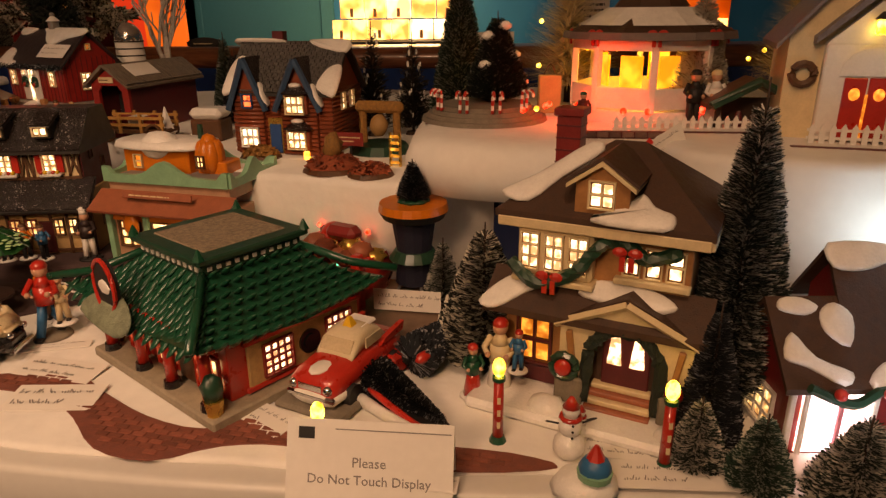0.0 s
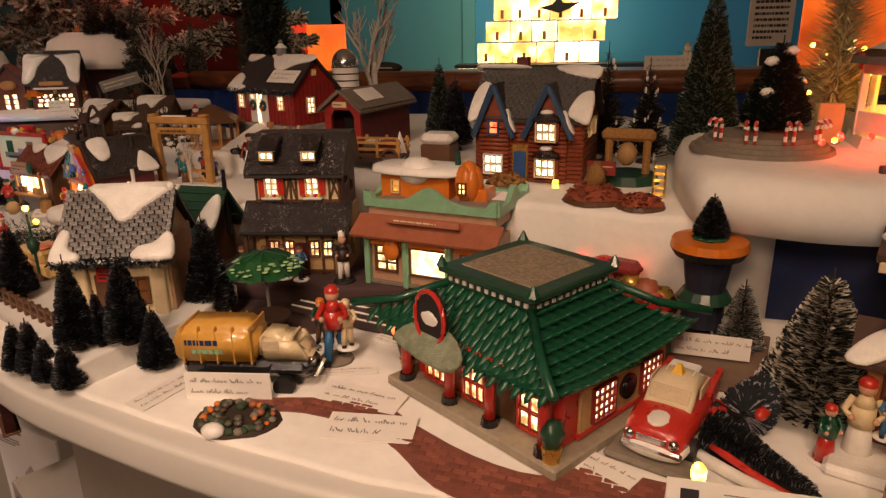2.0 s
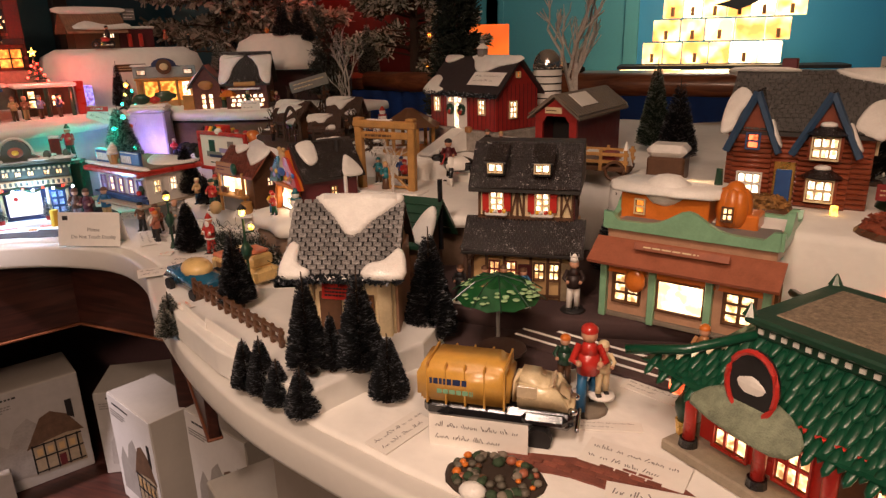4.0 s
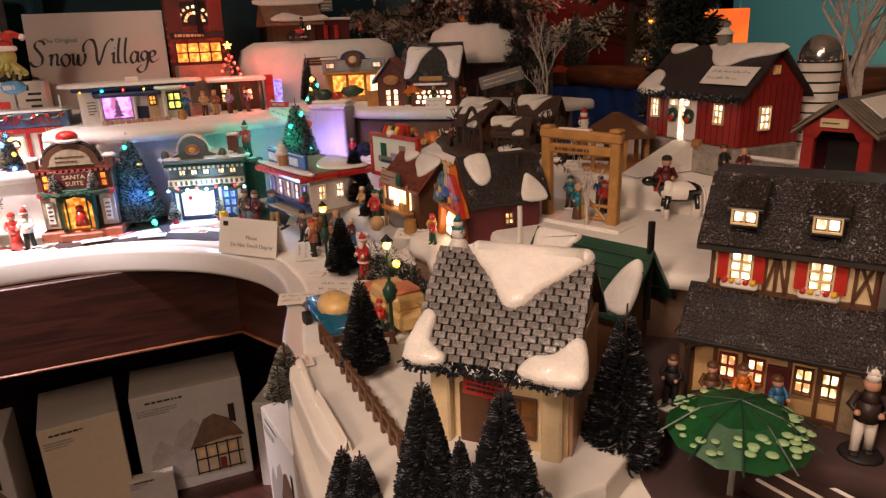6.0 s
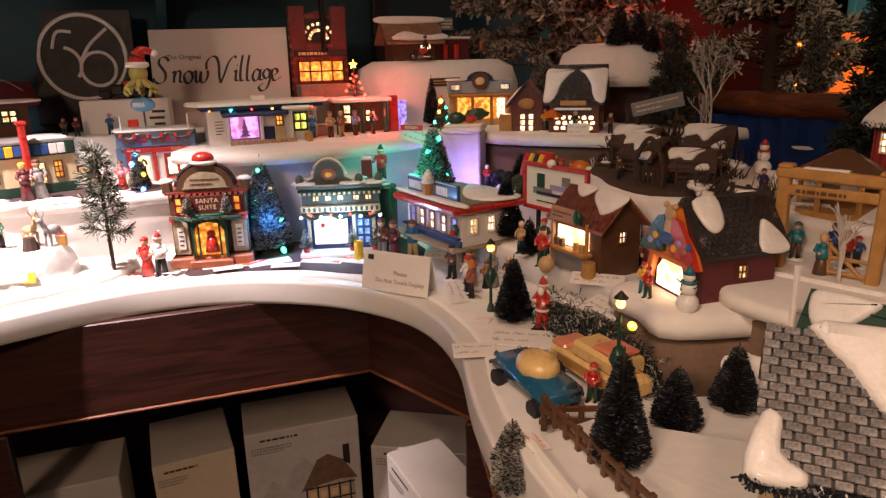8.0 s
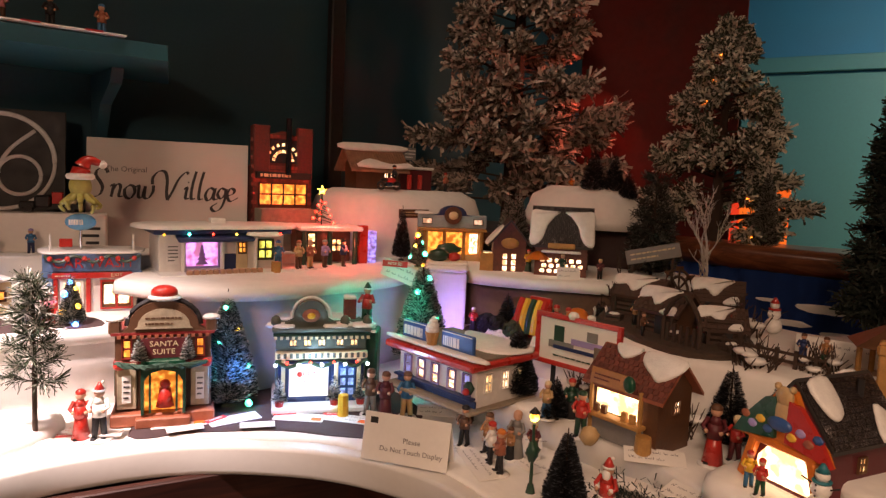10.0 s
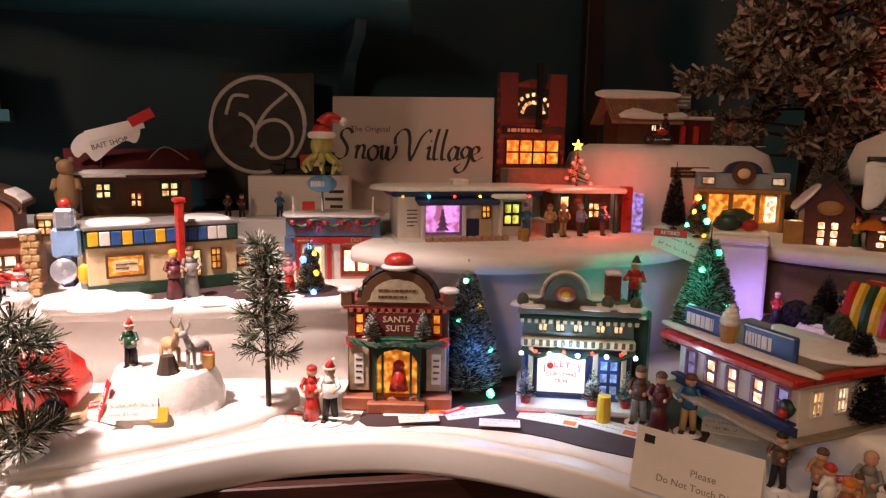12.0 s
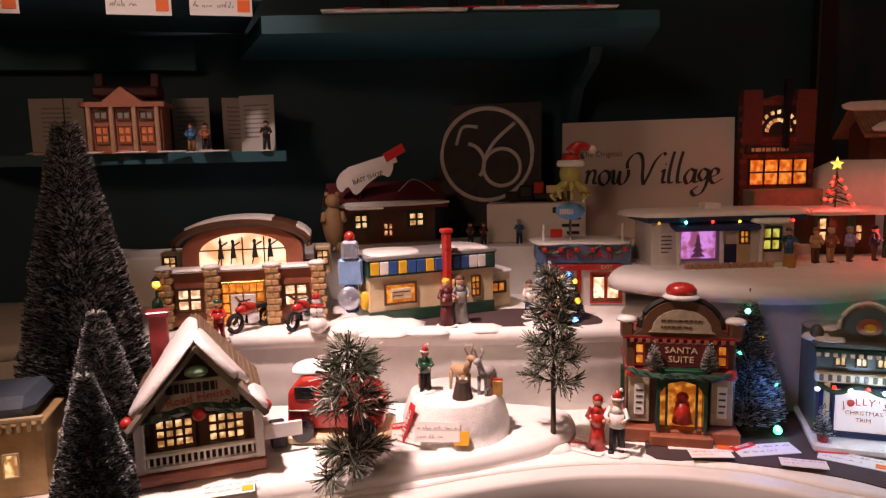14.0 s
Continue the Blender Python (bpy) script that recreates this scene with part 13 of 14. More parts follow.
# ---- the snow tier with the bandstand ----
e = thing("stepped_round_base", 0.065, 1.03, 1.128, 0, "round grey stepped base with candy canes", "ornament")
for k in range(4):
    pcone(e, "step", STONE, (0, 0, k * 0.0058), 0.096 - k * 0.008, 0.094 - k * 0.008, 0.0060, 32)
for k in range(8):
    a = math.radians((205, 213, 240, 248, 275, 283, 310, 318)[k])
    bm = bmesh.new()
    tube(bm, smoothed([(0, 0, 0), (0, 0, 0.024), (0.004, 0, 0.030), (0.010, 0, 0.028), (0.011, 0, 0.021)], 4), 0.0024, 7)
    for f in bm.faces:
        c = f.calc_center_median()
        f.material_index = int((c.z + c.x) * 160) % 2
    o = part("candy_cane", bm, [RED, WHITEP], e, "red and white candy cane", True)
    o.matrix_local = pose(math.cos(a) * 0.078, math.sin(a) * 0.078, 0.018, 0, 0, math.degrees(a))
for k in range(7):
    a, z = k * 2.0, 0.03 + k * 0.018
    pball(e, "tree_snow", SNOWCAP, (0.02 + math.cos(a) * 0.046 * (1 - z / 0.19), 0.02 + math.sin(a) * 0.046 * (1 - z / 0.19), 0.03 + z * 0.76), 0.0085, (1.2, 0.8, 0.8), 0.25)
for k in range(4):
    pball(e, "bulb", (BULBR, BULBY, BULBR)[k % 3], (0.098 * math.cos(math.radians(300 + k * 16)), 0.098 * math.sin(math.radians(300 + k * 16)), 0.024), 0.004)


def bandstand():
    e = thing("lit_bandstand", 0.315, 1.06, 1.128, 12, "white bandstand glowing red and yellow under a snowy roof", "miniature house")
    R = 0.115
    pcone(e, "floor", WHITEP, (0, 0, 0), R * 1.05, R * 1.02, 0.018, 8)
    for k in range(8):
        a = math.radians(22.5 + 45 * k)
        pbox(e, "post", WHITEP, (math.cos(a) * R * 0.93, math.sin(a) * R * 0.93, 0.065), (0.010, 0.010, 0.1), 0.001, rz=math.degrees(a))
        b = math.radians(45 * k)
        w = 2 * R * math.sin(math.radians(22.5)) * 0.9
        pbox(e, "panel", WHITEP, (math.cos(b) * R * 0.88, math.sin(b) * R * 0.88, 0.035), (0.005, w, 0.03), 0.001, rz=45 * k)
        pbox(e, "frieze", WHITEP, (math.cos(b) * R * 0.88, math.sin(b) * R * 0.88, 0.108), (0.006, w, 0.014), 0.001, rz=45 * k)
        if k != 2:
            pbox(e, "lit_pane", glow("lit_yellow", (1.0, 0.50, 0.04), 1.6, 30, 0.7), (math.cos(b) * R * 0.6, math.sin(b) * R * 0.6, 0.07), (0.004, w * 0.42, 0.045), 0.001, rz=45 * k)
        bm = bmesh.new()
        for s in (-1, 1):
            ball(bm, (0, s * 0.007, 0.003), 0.007, 7, 5, (0.5, 1, 0.7))
            box(bm, (0, s * 0.004, -0.008), (0.003, 0.005, 0.014))
        o = part("bow", bm, RED, e)
        o.matrix_local = pose(math.cos(a) * R, math.sin(a) * R, 0.122, 0, 0, math.degrees(a))
    pcone(e, "eave_ring", mat("grey_rope", (0.16, 0.13, 0.12), 0.8), (0, 0, 0.116), R * 1.12, R * 1.1, 0.010, 16)
    pcone(e, "roof", DKBROWN, (0, 0, 0.126), R * 1.08, R * 0.45, 0.035, 8)
    pcone(e, "snow_skirt", SNOWCAP, (0, 0, 0.135), R * 0.92, R * 0.55, 0.024, 12)
    pcone(e, "upper_roof", DKBROWN, (0, 0, 0.16), R * 0.5, R * 0.05, 0.06, 8)
    for k in range(6):
        pball(e, "red_bulb", BULBR, (math.cos(k) * R * 1.02, -abs(math.sin(k)) * R * 1.02, 0.02), 0.005)


bandstand()
figure(0.345, 0.925, 1.128, 0, 0.085, DARK, DARK, DARK, "groom figurine in a black suit", arms=0.2)
figure(0.372, 0.922, 1.128, 0, 0.085, WHITEP, WHITEP, CREAM, "bride figurine in a wide white dress", skirt=True)
figure(0.195, 0.93, 1.128, 10, 0.055, MAROON, DARK, GREEN, "figurine in dark red by the glowing lights")
e = thing("white_picket_fence", 0.36, 0.875, 1.128, -4, "white picket fence on the snow tier", "fence")
for k in range(24):
    bm = bmesh.new()
    extrude(bm, [(-0.003, 0), (0.003, 0), (0.003, 0.02), (0, 0.025), (-0.003, 0.02)], -0.001, 0.001)
    o = part("picket", bm, WHITEP, e)
    o.matrix_local = pose(-0.13 + k * 0.011, 0, 0)
for z in (0.007, 0.016):
    pbox(e, "rail", WHITEP, (0, 0.002, z), (0.27, 0.002, 0.003), 0)
e = thing("white_picket_fence", 0.51, 0.745, 1.136, -18, "white picket fence before the church", "fence")
for k in range(16):
    bm = bmesh.new()
    extrude(bm, [(-0.003, 0), (0.003, 0), (0.003, 0.018), (0, 0.023), (-0.003, 0.018)], -0.001, 0.001)
    o = part("picket", bm, WHITEP, e)
    o.matrix_local = pose(-0.085 + k * 0.011, 0, 0)
for z in (0.006, 0.015):
    pbox(e, "rail", WHITEP, (0, 0.002, z), (0.18, 0.002, 0.003), 0)
for k, (x, y, w, a, z) in enumerate(((0.30, 0.845, 0.30, -6, 1.128), (0.50, 0.715, 0.22, -18, 1.128))):
    e = thing("brown_stone_wall", x, y, z - 0.015, a, "low brown stone retaining wall on the tier", "wall")
    rng = random.Random(k)
    pbox(e, "core", MAROON, (0, 0.004, 0.012), (w, 0.008, 0.024), 0.001)
    for j in range(3):
        for i in range(int(w / 0.016)):
            pbox(e, "stone", mat("plum_stone", (0.14, 0.075, 0.06), 0.7, var=0.3, rnd=0.35), (-w / 2 + 0.008 + i * 0.016 + 0.004 * (j % 2), 0, 0.004 + j * 0.008), (0.0145, 0.006, 0.0068), 0.001)


def church():
    e = thing("toy_white_church", 0.515, 0.86, 1.136, -20, "cream church with red double doors and a lit lantern", "miniature house")
    body(e, CREAM, 0.17, 0.16, 0.0, 0.12, 0.10, "y")
    gable(e, "roof", mat("grey_lilac_slate", (0.16, 0.14, 0.15), 0.5, var=0.3), 0.17, 0.16, 0.12, 0.102, 0.014, 0.006, "y")
    pbox(e, "porch_wall", WHITEP, (0.0, -0.085, 0.055), (0.095, 0.02, 0.11), 0.002)
    bm = bmesh.new()
    extrude(bm, [(-0.06, 0.11), (0, 0.165), (0.06, 0.11), (0.06, 0.118), (0, 0.175), (-0.06, 0.118)], -0.105, -0.07)
    part("porch_roof", bm, MATS["grey_lilac_slate"], e)
    bm = bmesh.new()
    extrude(bm, [(-0.048, 0.11), (0.048, 0.11), (0, 0.155)], -0.095, -0.075)
    part("porch_gable", bm, WHITEP, e)
    for s in (-1, 1):
        pbox(e, "door", RED, (s * 0.0125, -0.097, 0.038), (0.023, 0.004, 0.07), 0.001)
        pball(e, "door_pane", LITO, (s * 0.0125, -0.0995, 0.055), 0.006, (1, 0.3, 1.2))
    bm = bmesh.new()
    extrude(bm, [(-0.03, 0.075)] + [(-0.03 * math.cos(math.pi * k / 8), 0.078 + 0.028 * math.sin(math.pi * k / 8)) for k in range(9)] + [(0.03, 0.075)], -0.0985, -0.094)
    part("fan_arch", bm, WHITEP, e)
    pbox(e, "door_gap_light", LITO, (0, -0.0985, 0.03), (0.003, 0.002, 0.05), 0)
    pbox(e, "lantern", BULBY, (0.0, -0.108, 0.128), (0.011, 0.011, 0.016), 0.002, label="glowing yellow porch lantern")
    pcone(e, "lantern_cap", DARK, (0, -0.108, 0.136), 0.009, 0.002, 0.008, 6)
    for s in (-1, 1):
        bm = bmesh.new()
        tube(bm, [(math.cos(a) * 0.012, 0, math.sin(a) * 0.012) for a in [math.tau * k / 12 for k in range(13)]], 0.005, 6)
        o = part("wreath", bm, BROWN, e)
        o.matrix_local = pose(s * 0.066, -0.084, 0.075)


church()
e = thing("nativity_stable", 0.41, 0.90, 1.13, -6, "small dark stable with greenery on its roof", "miniature house")
bm = bmesh.new()
extrude(bm, [(-0.06, 0.03), (0, 0.06), (0.06, 0.03), (0.06, 0.037), (0, 0.069), (-0.06, 0.037)], -0.03, 0.03)
part("roof", bm, BROWN, e)
for x in (-0.045, 0.045):
    pbox(e, "post", BARK, (x, -0.02, 0.017), (0.006, 0.006, 0.036), 0)
pbox(e, "back_wall", BARK, (0, 0.022, 0.02), (0.09, 0.004, 0.04), 0)
bm = bmesh.new()
tube(bm, [(-0.058, -0.034, 0.036), (0, -0.034, 0.066), (0.058, -0.034, 0.036)], 0.006, 6)
for v in bm.verts:
    v.co += Vector([0.004 * noise.noise(v.co * 300 + Vector((i * 9, 0, 0))) for i in range(3)])
part("greenery", bm, DKGREEN, e)
for x in (-0.015, 0.012):
    pcone(e, "kneeling_shape", MAROON if x < 0 else WHITEP, (x, -0.01, 0), 0.009, 0.003, 0.026, 8)
card(0.265, 0.79, 1.12, 18, 0.07, 0.024, "red retired tag at the tier edge", tilt=-28, seed=3, red=True).children[0].data.materials[0] = REDINK
e = thing("small_gift_bag", 0.172, 1.085, 1.128, 0, "pale paper bag beside the bandstand", "bag")
pbox(e, "paper", TAN, (0, 0, 0.03), (0.036, 0.016, 0.06), 0.002)
bm = bmesh.new()
tube(bm, smoothed([(-0.010, 0, 0.06), (0, 0, 0.076), (0.010, 0, 0.06)], 4), 0.0012, 5)
part("handle", bm, BROWN, e)


def tinsel_tree(x, y, z, h, r, label, seed):
    rng = random.Random(seed)
    e = thing("tinsel_tree", x, y, z, 0, label, "tree")
    pcone(e, "trunk", BARK, (0, 0, 0), 0.006, 0.002, h, 6)
    bm = bmesh.new()
    for k in range(4200):
        f = rng.random()
        a = rng.uniform(0, math.tau)
        rr = r * (1 - f) ** 0.8
        p = Vector((0, 0, h * (0.1 + 0.9 * f)))
        t = p + Vector((math.cos(a), math.sin(a), rng.uniform(-0.3, 0.5))) * rr
        w = Vector((-math.sin(a), math.cos(a), 0)) * 0.0022
        bm.faces.new([bm.verts.new(p - w), bm.verts.new(p + w), bm.verts.new(t)])
    part("tinsel", bm, mat("gold_tinsel", (0.86, 0.76, 0.52), 0.4, metal=0.15, island=0.3), e)
    for k in range(14):
        f, a = rng.random(), rng.uniform(0, math.tau)
        pball(e, "bulb", BULBY, (math.cos(a) * r * (1 - f) ** 0.8, math.sin(a) * r * (1 - f) ** 0.8, h * (0.1 + 0.9 * f)), 0.004)


tinsel_tree(0.225, 1.22, 1.128, 0.32, 0.10, "golden tinsel tree with yellow lights behind the bandstand", 5)
tinsel_tree(0.60, 1.15, 1.128, 0.32, 0.10, "golden tinsel tree behind the church", 6)

# ---- boxes on the shelf beneath ----


def carton(x, y, z, yaw, w, d, h, label, face_m, seed, picture=True):
    e = thing("house_box", x, y, z, yaw, label, "box")
    pbox(e, "carton", mat("grey_carton", (0.44, 0.41, 0.37), 0.7, var=0.06, scale=12), (0, 0, h / 2), (w, d, h), 0.002)
    pbox(e, "front_print", face_m, (0, -d / 2 - 0.0008, h / 2), (w * 0.985, 0.001, h * 0.985), 0)
    bars(e, INK, pose(-w * 0.1, -d / 2 - 0.0018, h * 0.93, 90, 0, 0), w * 0.55, 0.012, 1, seed, fill=0.4)
    bars(e, GREY, pose(-w * 0.28, -d / 2 - 0.0018, h * 0.84, 90, 0, 0), w * 0.35, 0.02, 3, seed + 1, fill=0.5)
    if picture:
        # a printed cottage: pale trees behind, thatched roof, timbered walls and panes
        PALE, THATCH, WASH = mat("pale_grey_print", (0.34, 0.32, 0.30), 0.6, var=0.2, scale=30), mat("brown_print", (0.13, 0.075, 0.045), 0.6, var=0.35, scale=60), mat("buff_print", (0.34, 0.27, 0.18), 0.6, var=0.2, scale=60)
        shapes = [(PALE, [(-0.42, 0.12), (-0.40, 0.40), (-0.30, 0.55), (-0.20, 0.46), (-0.12, 0.62), (0.0, 0.70), (0.10, 0.58), (0.10, 0.12)]),
                  (WASH, [(-0.02, 0.12), (-0.02, 0.40), (0.12, 0.50), (0.42, 0.46), (0.44, 0.10)]),
                  (THATCH, [(-0.06, 0.38), (0.02, 0.52), (0.10, 0.66), (0.20, 0.70), (0.34, 0.62), (0.46, 0.42), (0.30, 0.44), (0.12, 0.42)]),
                  (DARK, [(0.34, 0.60), (0.34, 0.76), (0.40, 0.76), (0.40, 0.56)])]
        shapes += [(DARK, [(q, 0.11), (q, 0.41), (q + 0.015, 0.41), (q + 0.015, 0.11)]) for q in (-0.02, 0.08, 0.18, 0.28, 0.38)]
        shapes += [(DARK, [(-0.02, q), (0.43, q), (0.43, q + 0.014), (-0.02, q + 0.014)]) for q in (0.12, 0.26, 0.39)]
        shapes += [(TAN, [(q, 0.29), (q, 0.36), (q + 0.05, 0.36), (q + 0.05, 0.29)]) for q in (0.02, 0.115, 0.215, 0.31)]
        shapes += [(MAROON, [(0.20, 0.12), (0.20, 0.24), (0.26, 0.24), (0.26, 0.12)])]
        for i, (m, o) in enumerate(shapes):
            bm = bmesh.new()
            extrude(bm, [(a * w, b * h) for a, b in o], -0.0002, 0.0002)
            q = part("picture_patch", bm, m, e)
            q.matrix_local = pose(0, -d / 2 - 0.0018 - i * 0.0001, 0)
    return e


PRINT, CREAMB, WHITEB = mat("grey_print", (0.42, 0.40, 0.38), 0.6, var=0.15, scale=8), mat("cream_carton", (0.50, 0.42, 0.30), 0.7, var=0.06), mat("white_carton", (0.66, 0.64, 0.62), 0.6, var=0.05)
carton(-1.964, 1.155, 0.225, 60, 0.255, 0.16, 0.275, "grey boxed village house with printed cottage picture", PRINT, 3)
carton(-2.075, 0.94, 0.225, 66, 0.165, 0.20, 0.265, "tall cream carton with small dark print", CREAMB, 5, False)
carton(-2.17, 0.70, 0.225, 62, 0.24, 0.16, 0.265, "grey boxed village house with printed picture", PRINT, 7)
carton(-1.70, 1.33, 0.225, 30, 0.24, 0.16, 0.235, "grey boxed village house under the counter", PRINT, 9)
carton(-1.532, 1.165, 0.225, -22, 0.216, 0.12, 0.288, "white printed carton standing under the counter edge", WHITEB, 11)
carton(-1.275, 1.125, 0.225, -19, 0.22, 0.10, 0.31, "white printed carton under the counter", WHITEB, 13)
carton(-1.05, 0.94, 0.225, -35, 0.22, 0.18, 0.30, "grey boxed village house under the counter edge", PRINT, 15)
carton(-0.80, 0.80, 0.225, -25, 0.20, 0.18, 0.28, "white printed carton with colourful picture", WHITEB, 17)
carton(-1.93, 1.01, 0.225, 60, 0.10, 0.03, 0.08, "low grey box lid on the lower shelf", PRINT, 19, False)

# ---- the far room ----
e = thing("lit_display_wall", -0.2, 4.35, 1.10, 0, "stack of glowing amber display boxes on a dark shelf", "display")
LANT = glow("lit_amber_box", (1.0, 0.62, 0.18), 4.0, 9, 0.35)
LANT2 = glow("lit_pale_box", (1.0, 0.78, 0.42), 6.0, 7, 0.5)
rng = random.Random(4)
for j in range(4):
    x = -0.47 + 0.05 * j
    while x < 0.26:
        w = rng.uniform(0.10, 0.16)
        pbox(e, "light_box", LANT if rng.random() < 0.6 else LANT2, (x + w / 2, 0.02 * rng.random(), 0.075 + j * 0.125), (w * 0.94, 0.08, 0.115), 0.004)
        if rng.random() < 0.7:
            pbox(e, "cut_shape", OCHRE, (x + w / 2, -0.05, 0.05 + j * 0.125), (0.02, 0.004, 0.05), 0.004)
        x += w
pbox(e, "shelf_board", DARK, (0, 0, -0.0), (1.2, 0.25, 0.02), 0.002)
for x in (-0.42, 0.05):
    pbox(e, "light_box", LANT2, (x, -0.06, -0.04), (0.34, 0.06, 0.05), 0.004)
pbox(e, "lower_cabinet", DARK, (0, 0.05, -0.6), (1.3, 0.3, 1.0), 0.004)
bm = bmesh.new()
slab(bm, [(-0.12, 0.0), (-0.04, 0.02), (0.0, 0.06), (0.03, 0.025), (0.13, 0.03), (0.06, -0.01), (0.0, -0.03), (-0.05, -0.015)], 0, 0.006)
o = part("bird_cutout", bm, DARK, e)
o.matrix_local = pose(0.02, -0.1, 0.33, 90, 0, 0)
lamp("amber_box_light", "AREA", (-0.2, 4.2, 1.35), (-0.2, 3.0, 1.2), 5.0, (1.0, 0.55, 0.2), 0.5)
e = thing("orange_display_screen", -1.50, 3.45, 0.0, 14, "orange and red lit display screen", "display")
# cloth panels emit their own brightness, with no bulb behind them
pbox(e, "red_panel", glow("glowing_red_cloth", (0.9, 0.05, 0.015), 0.75, 3, 0.4), (-0.09, 0, 1.05), (0.28, 0.03, 0.62), 0.004)
pbox(e, "orange_panel", glow("glowing_orange_cloth", (1.0, 0.16, 0.015), 0.9, 3, 0.4), (0.14, 0, 1.05), (0.20, 0.03, 0.60), 0.004)
pbox(e, "stand", DARK, (0, 0.02, 0.37), (0.5, 0.05, 0.74), 0.004)
e = thing("orange_display_screen", 1.25, 3.7, 0.0, -8, "orange lit display screen with shelves", "display")
# the same self-glowing orange cloth
pbox(e, "orange_panel", MATS["glowing_orange_cloth"], (0, 0, 1.2), (0.5, 0.03, 0.7), 0.004)
pbox(e, "stand", DARK, (0, 0.02, 0.42), (0.5, 0.05, 0.84), 0.004)
for k in range(6):
    pbox(e, "light_box", LANT, (-0.2 + 0.08 * k, -0.04, 1.0 + 0.1 * (k % 3)), (0.07, 0.04, 0.07), 0.004)
bm = bmesh.new()
box(bm, (0, 0, 1.02), (0.85, 0.04, 2.04), 0.004)
d = setting("door_1", bm, mat("pale_teal_paint", (0.05, 0.24, 0.30), 0.5, var=0.06), "teal painted door in the far wall", "door")
d.matrix_world = pose(-1.25, 4.87, 0)
for x, w, h, cz, cx in ((0, 0.09, 2.12, 1.06, -0.47), (0, 0.09, 2.12, 1.06, 0.47), (0, 1.03, 0.09, 2.10, 0)):
    bm = bmesh.new()
    box(bm, (cx, 0, cz), (w, 0.05, h), 0.004)
    d = setting("trim", bm, MATS["pale_teal_paint"], "teal door casing", "trim")
    d.matrix_world = pose(-1.25, 4.86, 0)
bm = bmesh.new()
box(bm, (0, 0, 1.02), (0.82, 0.05, 2.04), 0.004)
d = setting("door_2", bm, MATS["pale_teal_paint"], "teal painted panel door beside the tree", "door")
d.matrix_world = pose(-2.05, 4.86, 0)
e = thing("price_poster", 0.60, 2.86, 1.158 - 0.0, -6, "tall white printed price poster on a stand", "poster")
pbox(e, "sheet", PAPER, (0, 0, 0.22), (0.16, 0.004, 0.30), 0.001)
bars(e, INK, pose(0, -0.0026, 0.22, 90, 0, 0), 0.12, 0.26, 12, 3, fill=0.45)
pbox(e, "stand", DARK, (0, 0.01, -0.55), (0.05, 0.04, 1.22), 0.002)
snowman(0.165, 2.13, 1.182, 0, 0.075, "snowman ornament on the rail", CREAM)
card(0.13, 2.10, 1.183, 4, 0.18, 0.04, "white sign card on the rail", seed=9, rows=2)
e = thing("wrought_sign", -0.78, 2.3, 1.158, 0, "small dark scroll sign board", "sign")
pball(e, "plaque", DARK, (0, 0, 0.03), 0.04, (1.6, 0.2, 0.5))
bars(e, CREAM, pose(0, -0.009, 0.03, 90, 0, 0), 0.07, 0.012, 1, 2)
pbox(e, "foot", DARK, (0, 0, 0.006), (0.06, 0.02, 0.012), 0.001)
lamp("red_room_light", "AREA", (-1.72, 2.75, 1.75), (-1.9, 2.5, 1.5), 2.2, (1.0, 0.12, 0.06), 0.25)
e = thing("red_cloth_panel", -1.72, 3.0, 0.0, 20, "dark red cloth hanging behind the pines", "cloth")
pbox(e, "cloth", mat("red_cloth", (0.10, 0.012, 0.010), 0.9, var=0.3, scale=8), (0, 0, 1.1), (0.6, 0.02, 2.0), 0.004)
pcone(e, "hanging_rod", DARK, (-0.31, 0, 2.1), 0.01, 0.01, 0.02, 8)
pbox(e, "hem", MAROON, (0, -0.012, 0.13), (0.6, 0.006, 0.05), 0.002)


# a frosted hedge along the foot of the street tier
e = thing("frosted_hedge", 0, 0, 0.902, 0, "low dark frosted hedge along the snowy street", "hedge")
g = np.random.default_rng(77)
line = [Vector(p) for p in ((-1.265, 1.128, 0), (-1.20, 1.108, 0), (-1.14, 1.083, 0), (-1.09, 1.048, 0), (-1.05, 1.018, 0))]
segs_ = [(a, b) for a, b in zip(line, line[1:])]
st = np.concatenate([np.array(a)[None] + g.random(1700)[:, None] * np.array(b - a)[None] for a, b in segs_]) + g.normal(0, 0.011, (1700 * len(segs_), 3)) * np.array((1, 1, 0.5))
st[:, 2] = 0.004 + np.abs(g.normal(0, 0.019, len(st)))
dr = g.normal(0, 1, (len(st), 3)) + np.array((0, 0, 0.5))
dr /= np.linalg.norm(dr, axis=1)[:, None]
sd = np.cross(dr, g.normal(0, 1, (len(st), 3)))
sd /= np.linalg.norm(sd, axis=1)[:, None]
spray("foliage", st, st + dr * 0.009, sd * 0.0008, frosted("hedge_needles", (0.012, 0.020, 0.016), (0.45, 0.45, 0.42), 0.20), e)
bm = bmesh.new()
tube(bm, [(p.x, p.y, 0.004) for p in line], 0.004, 6)
part("stem", bm, BARK, e)

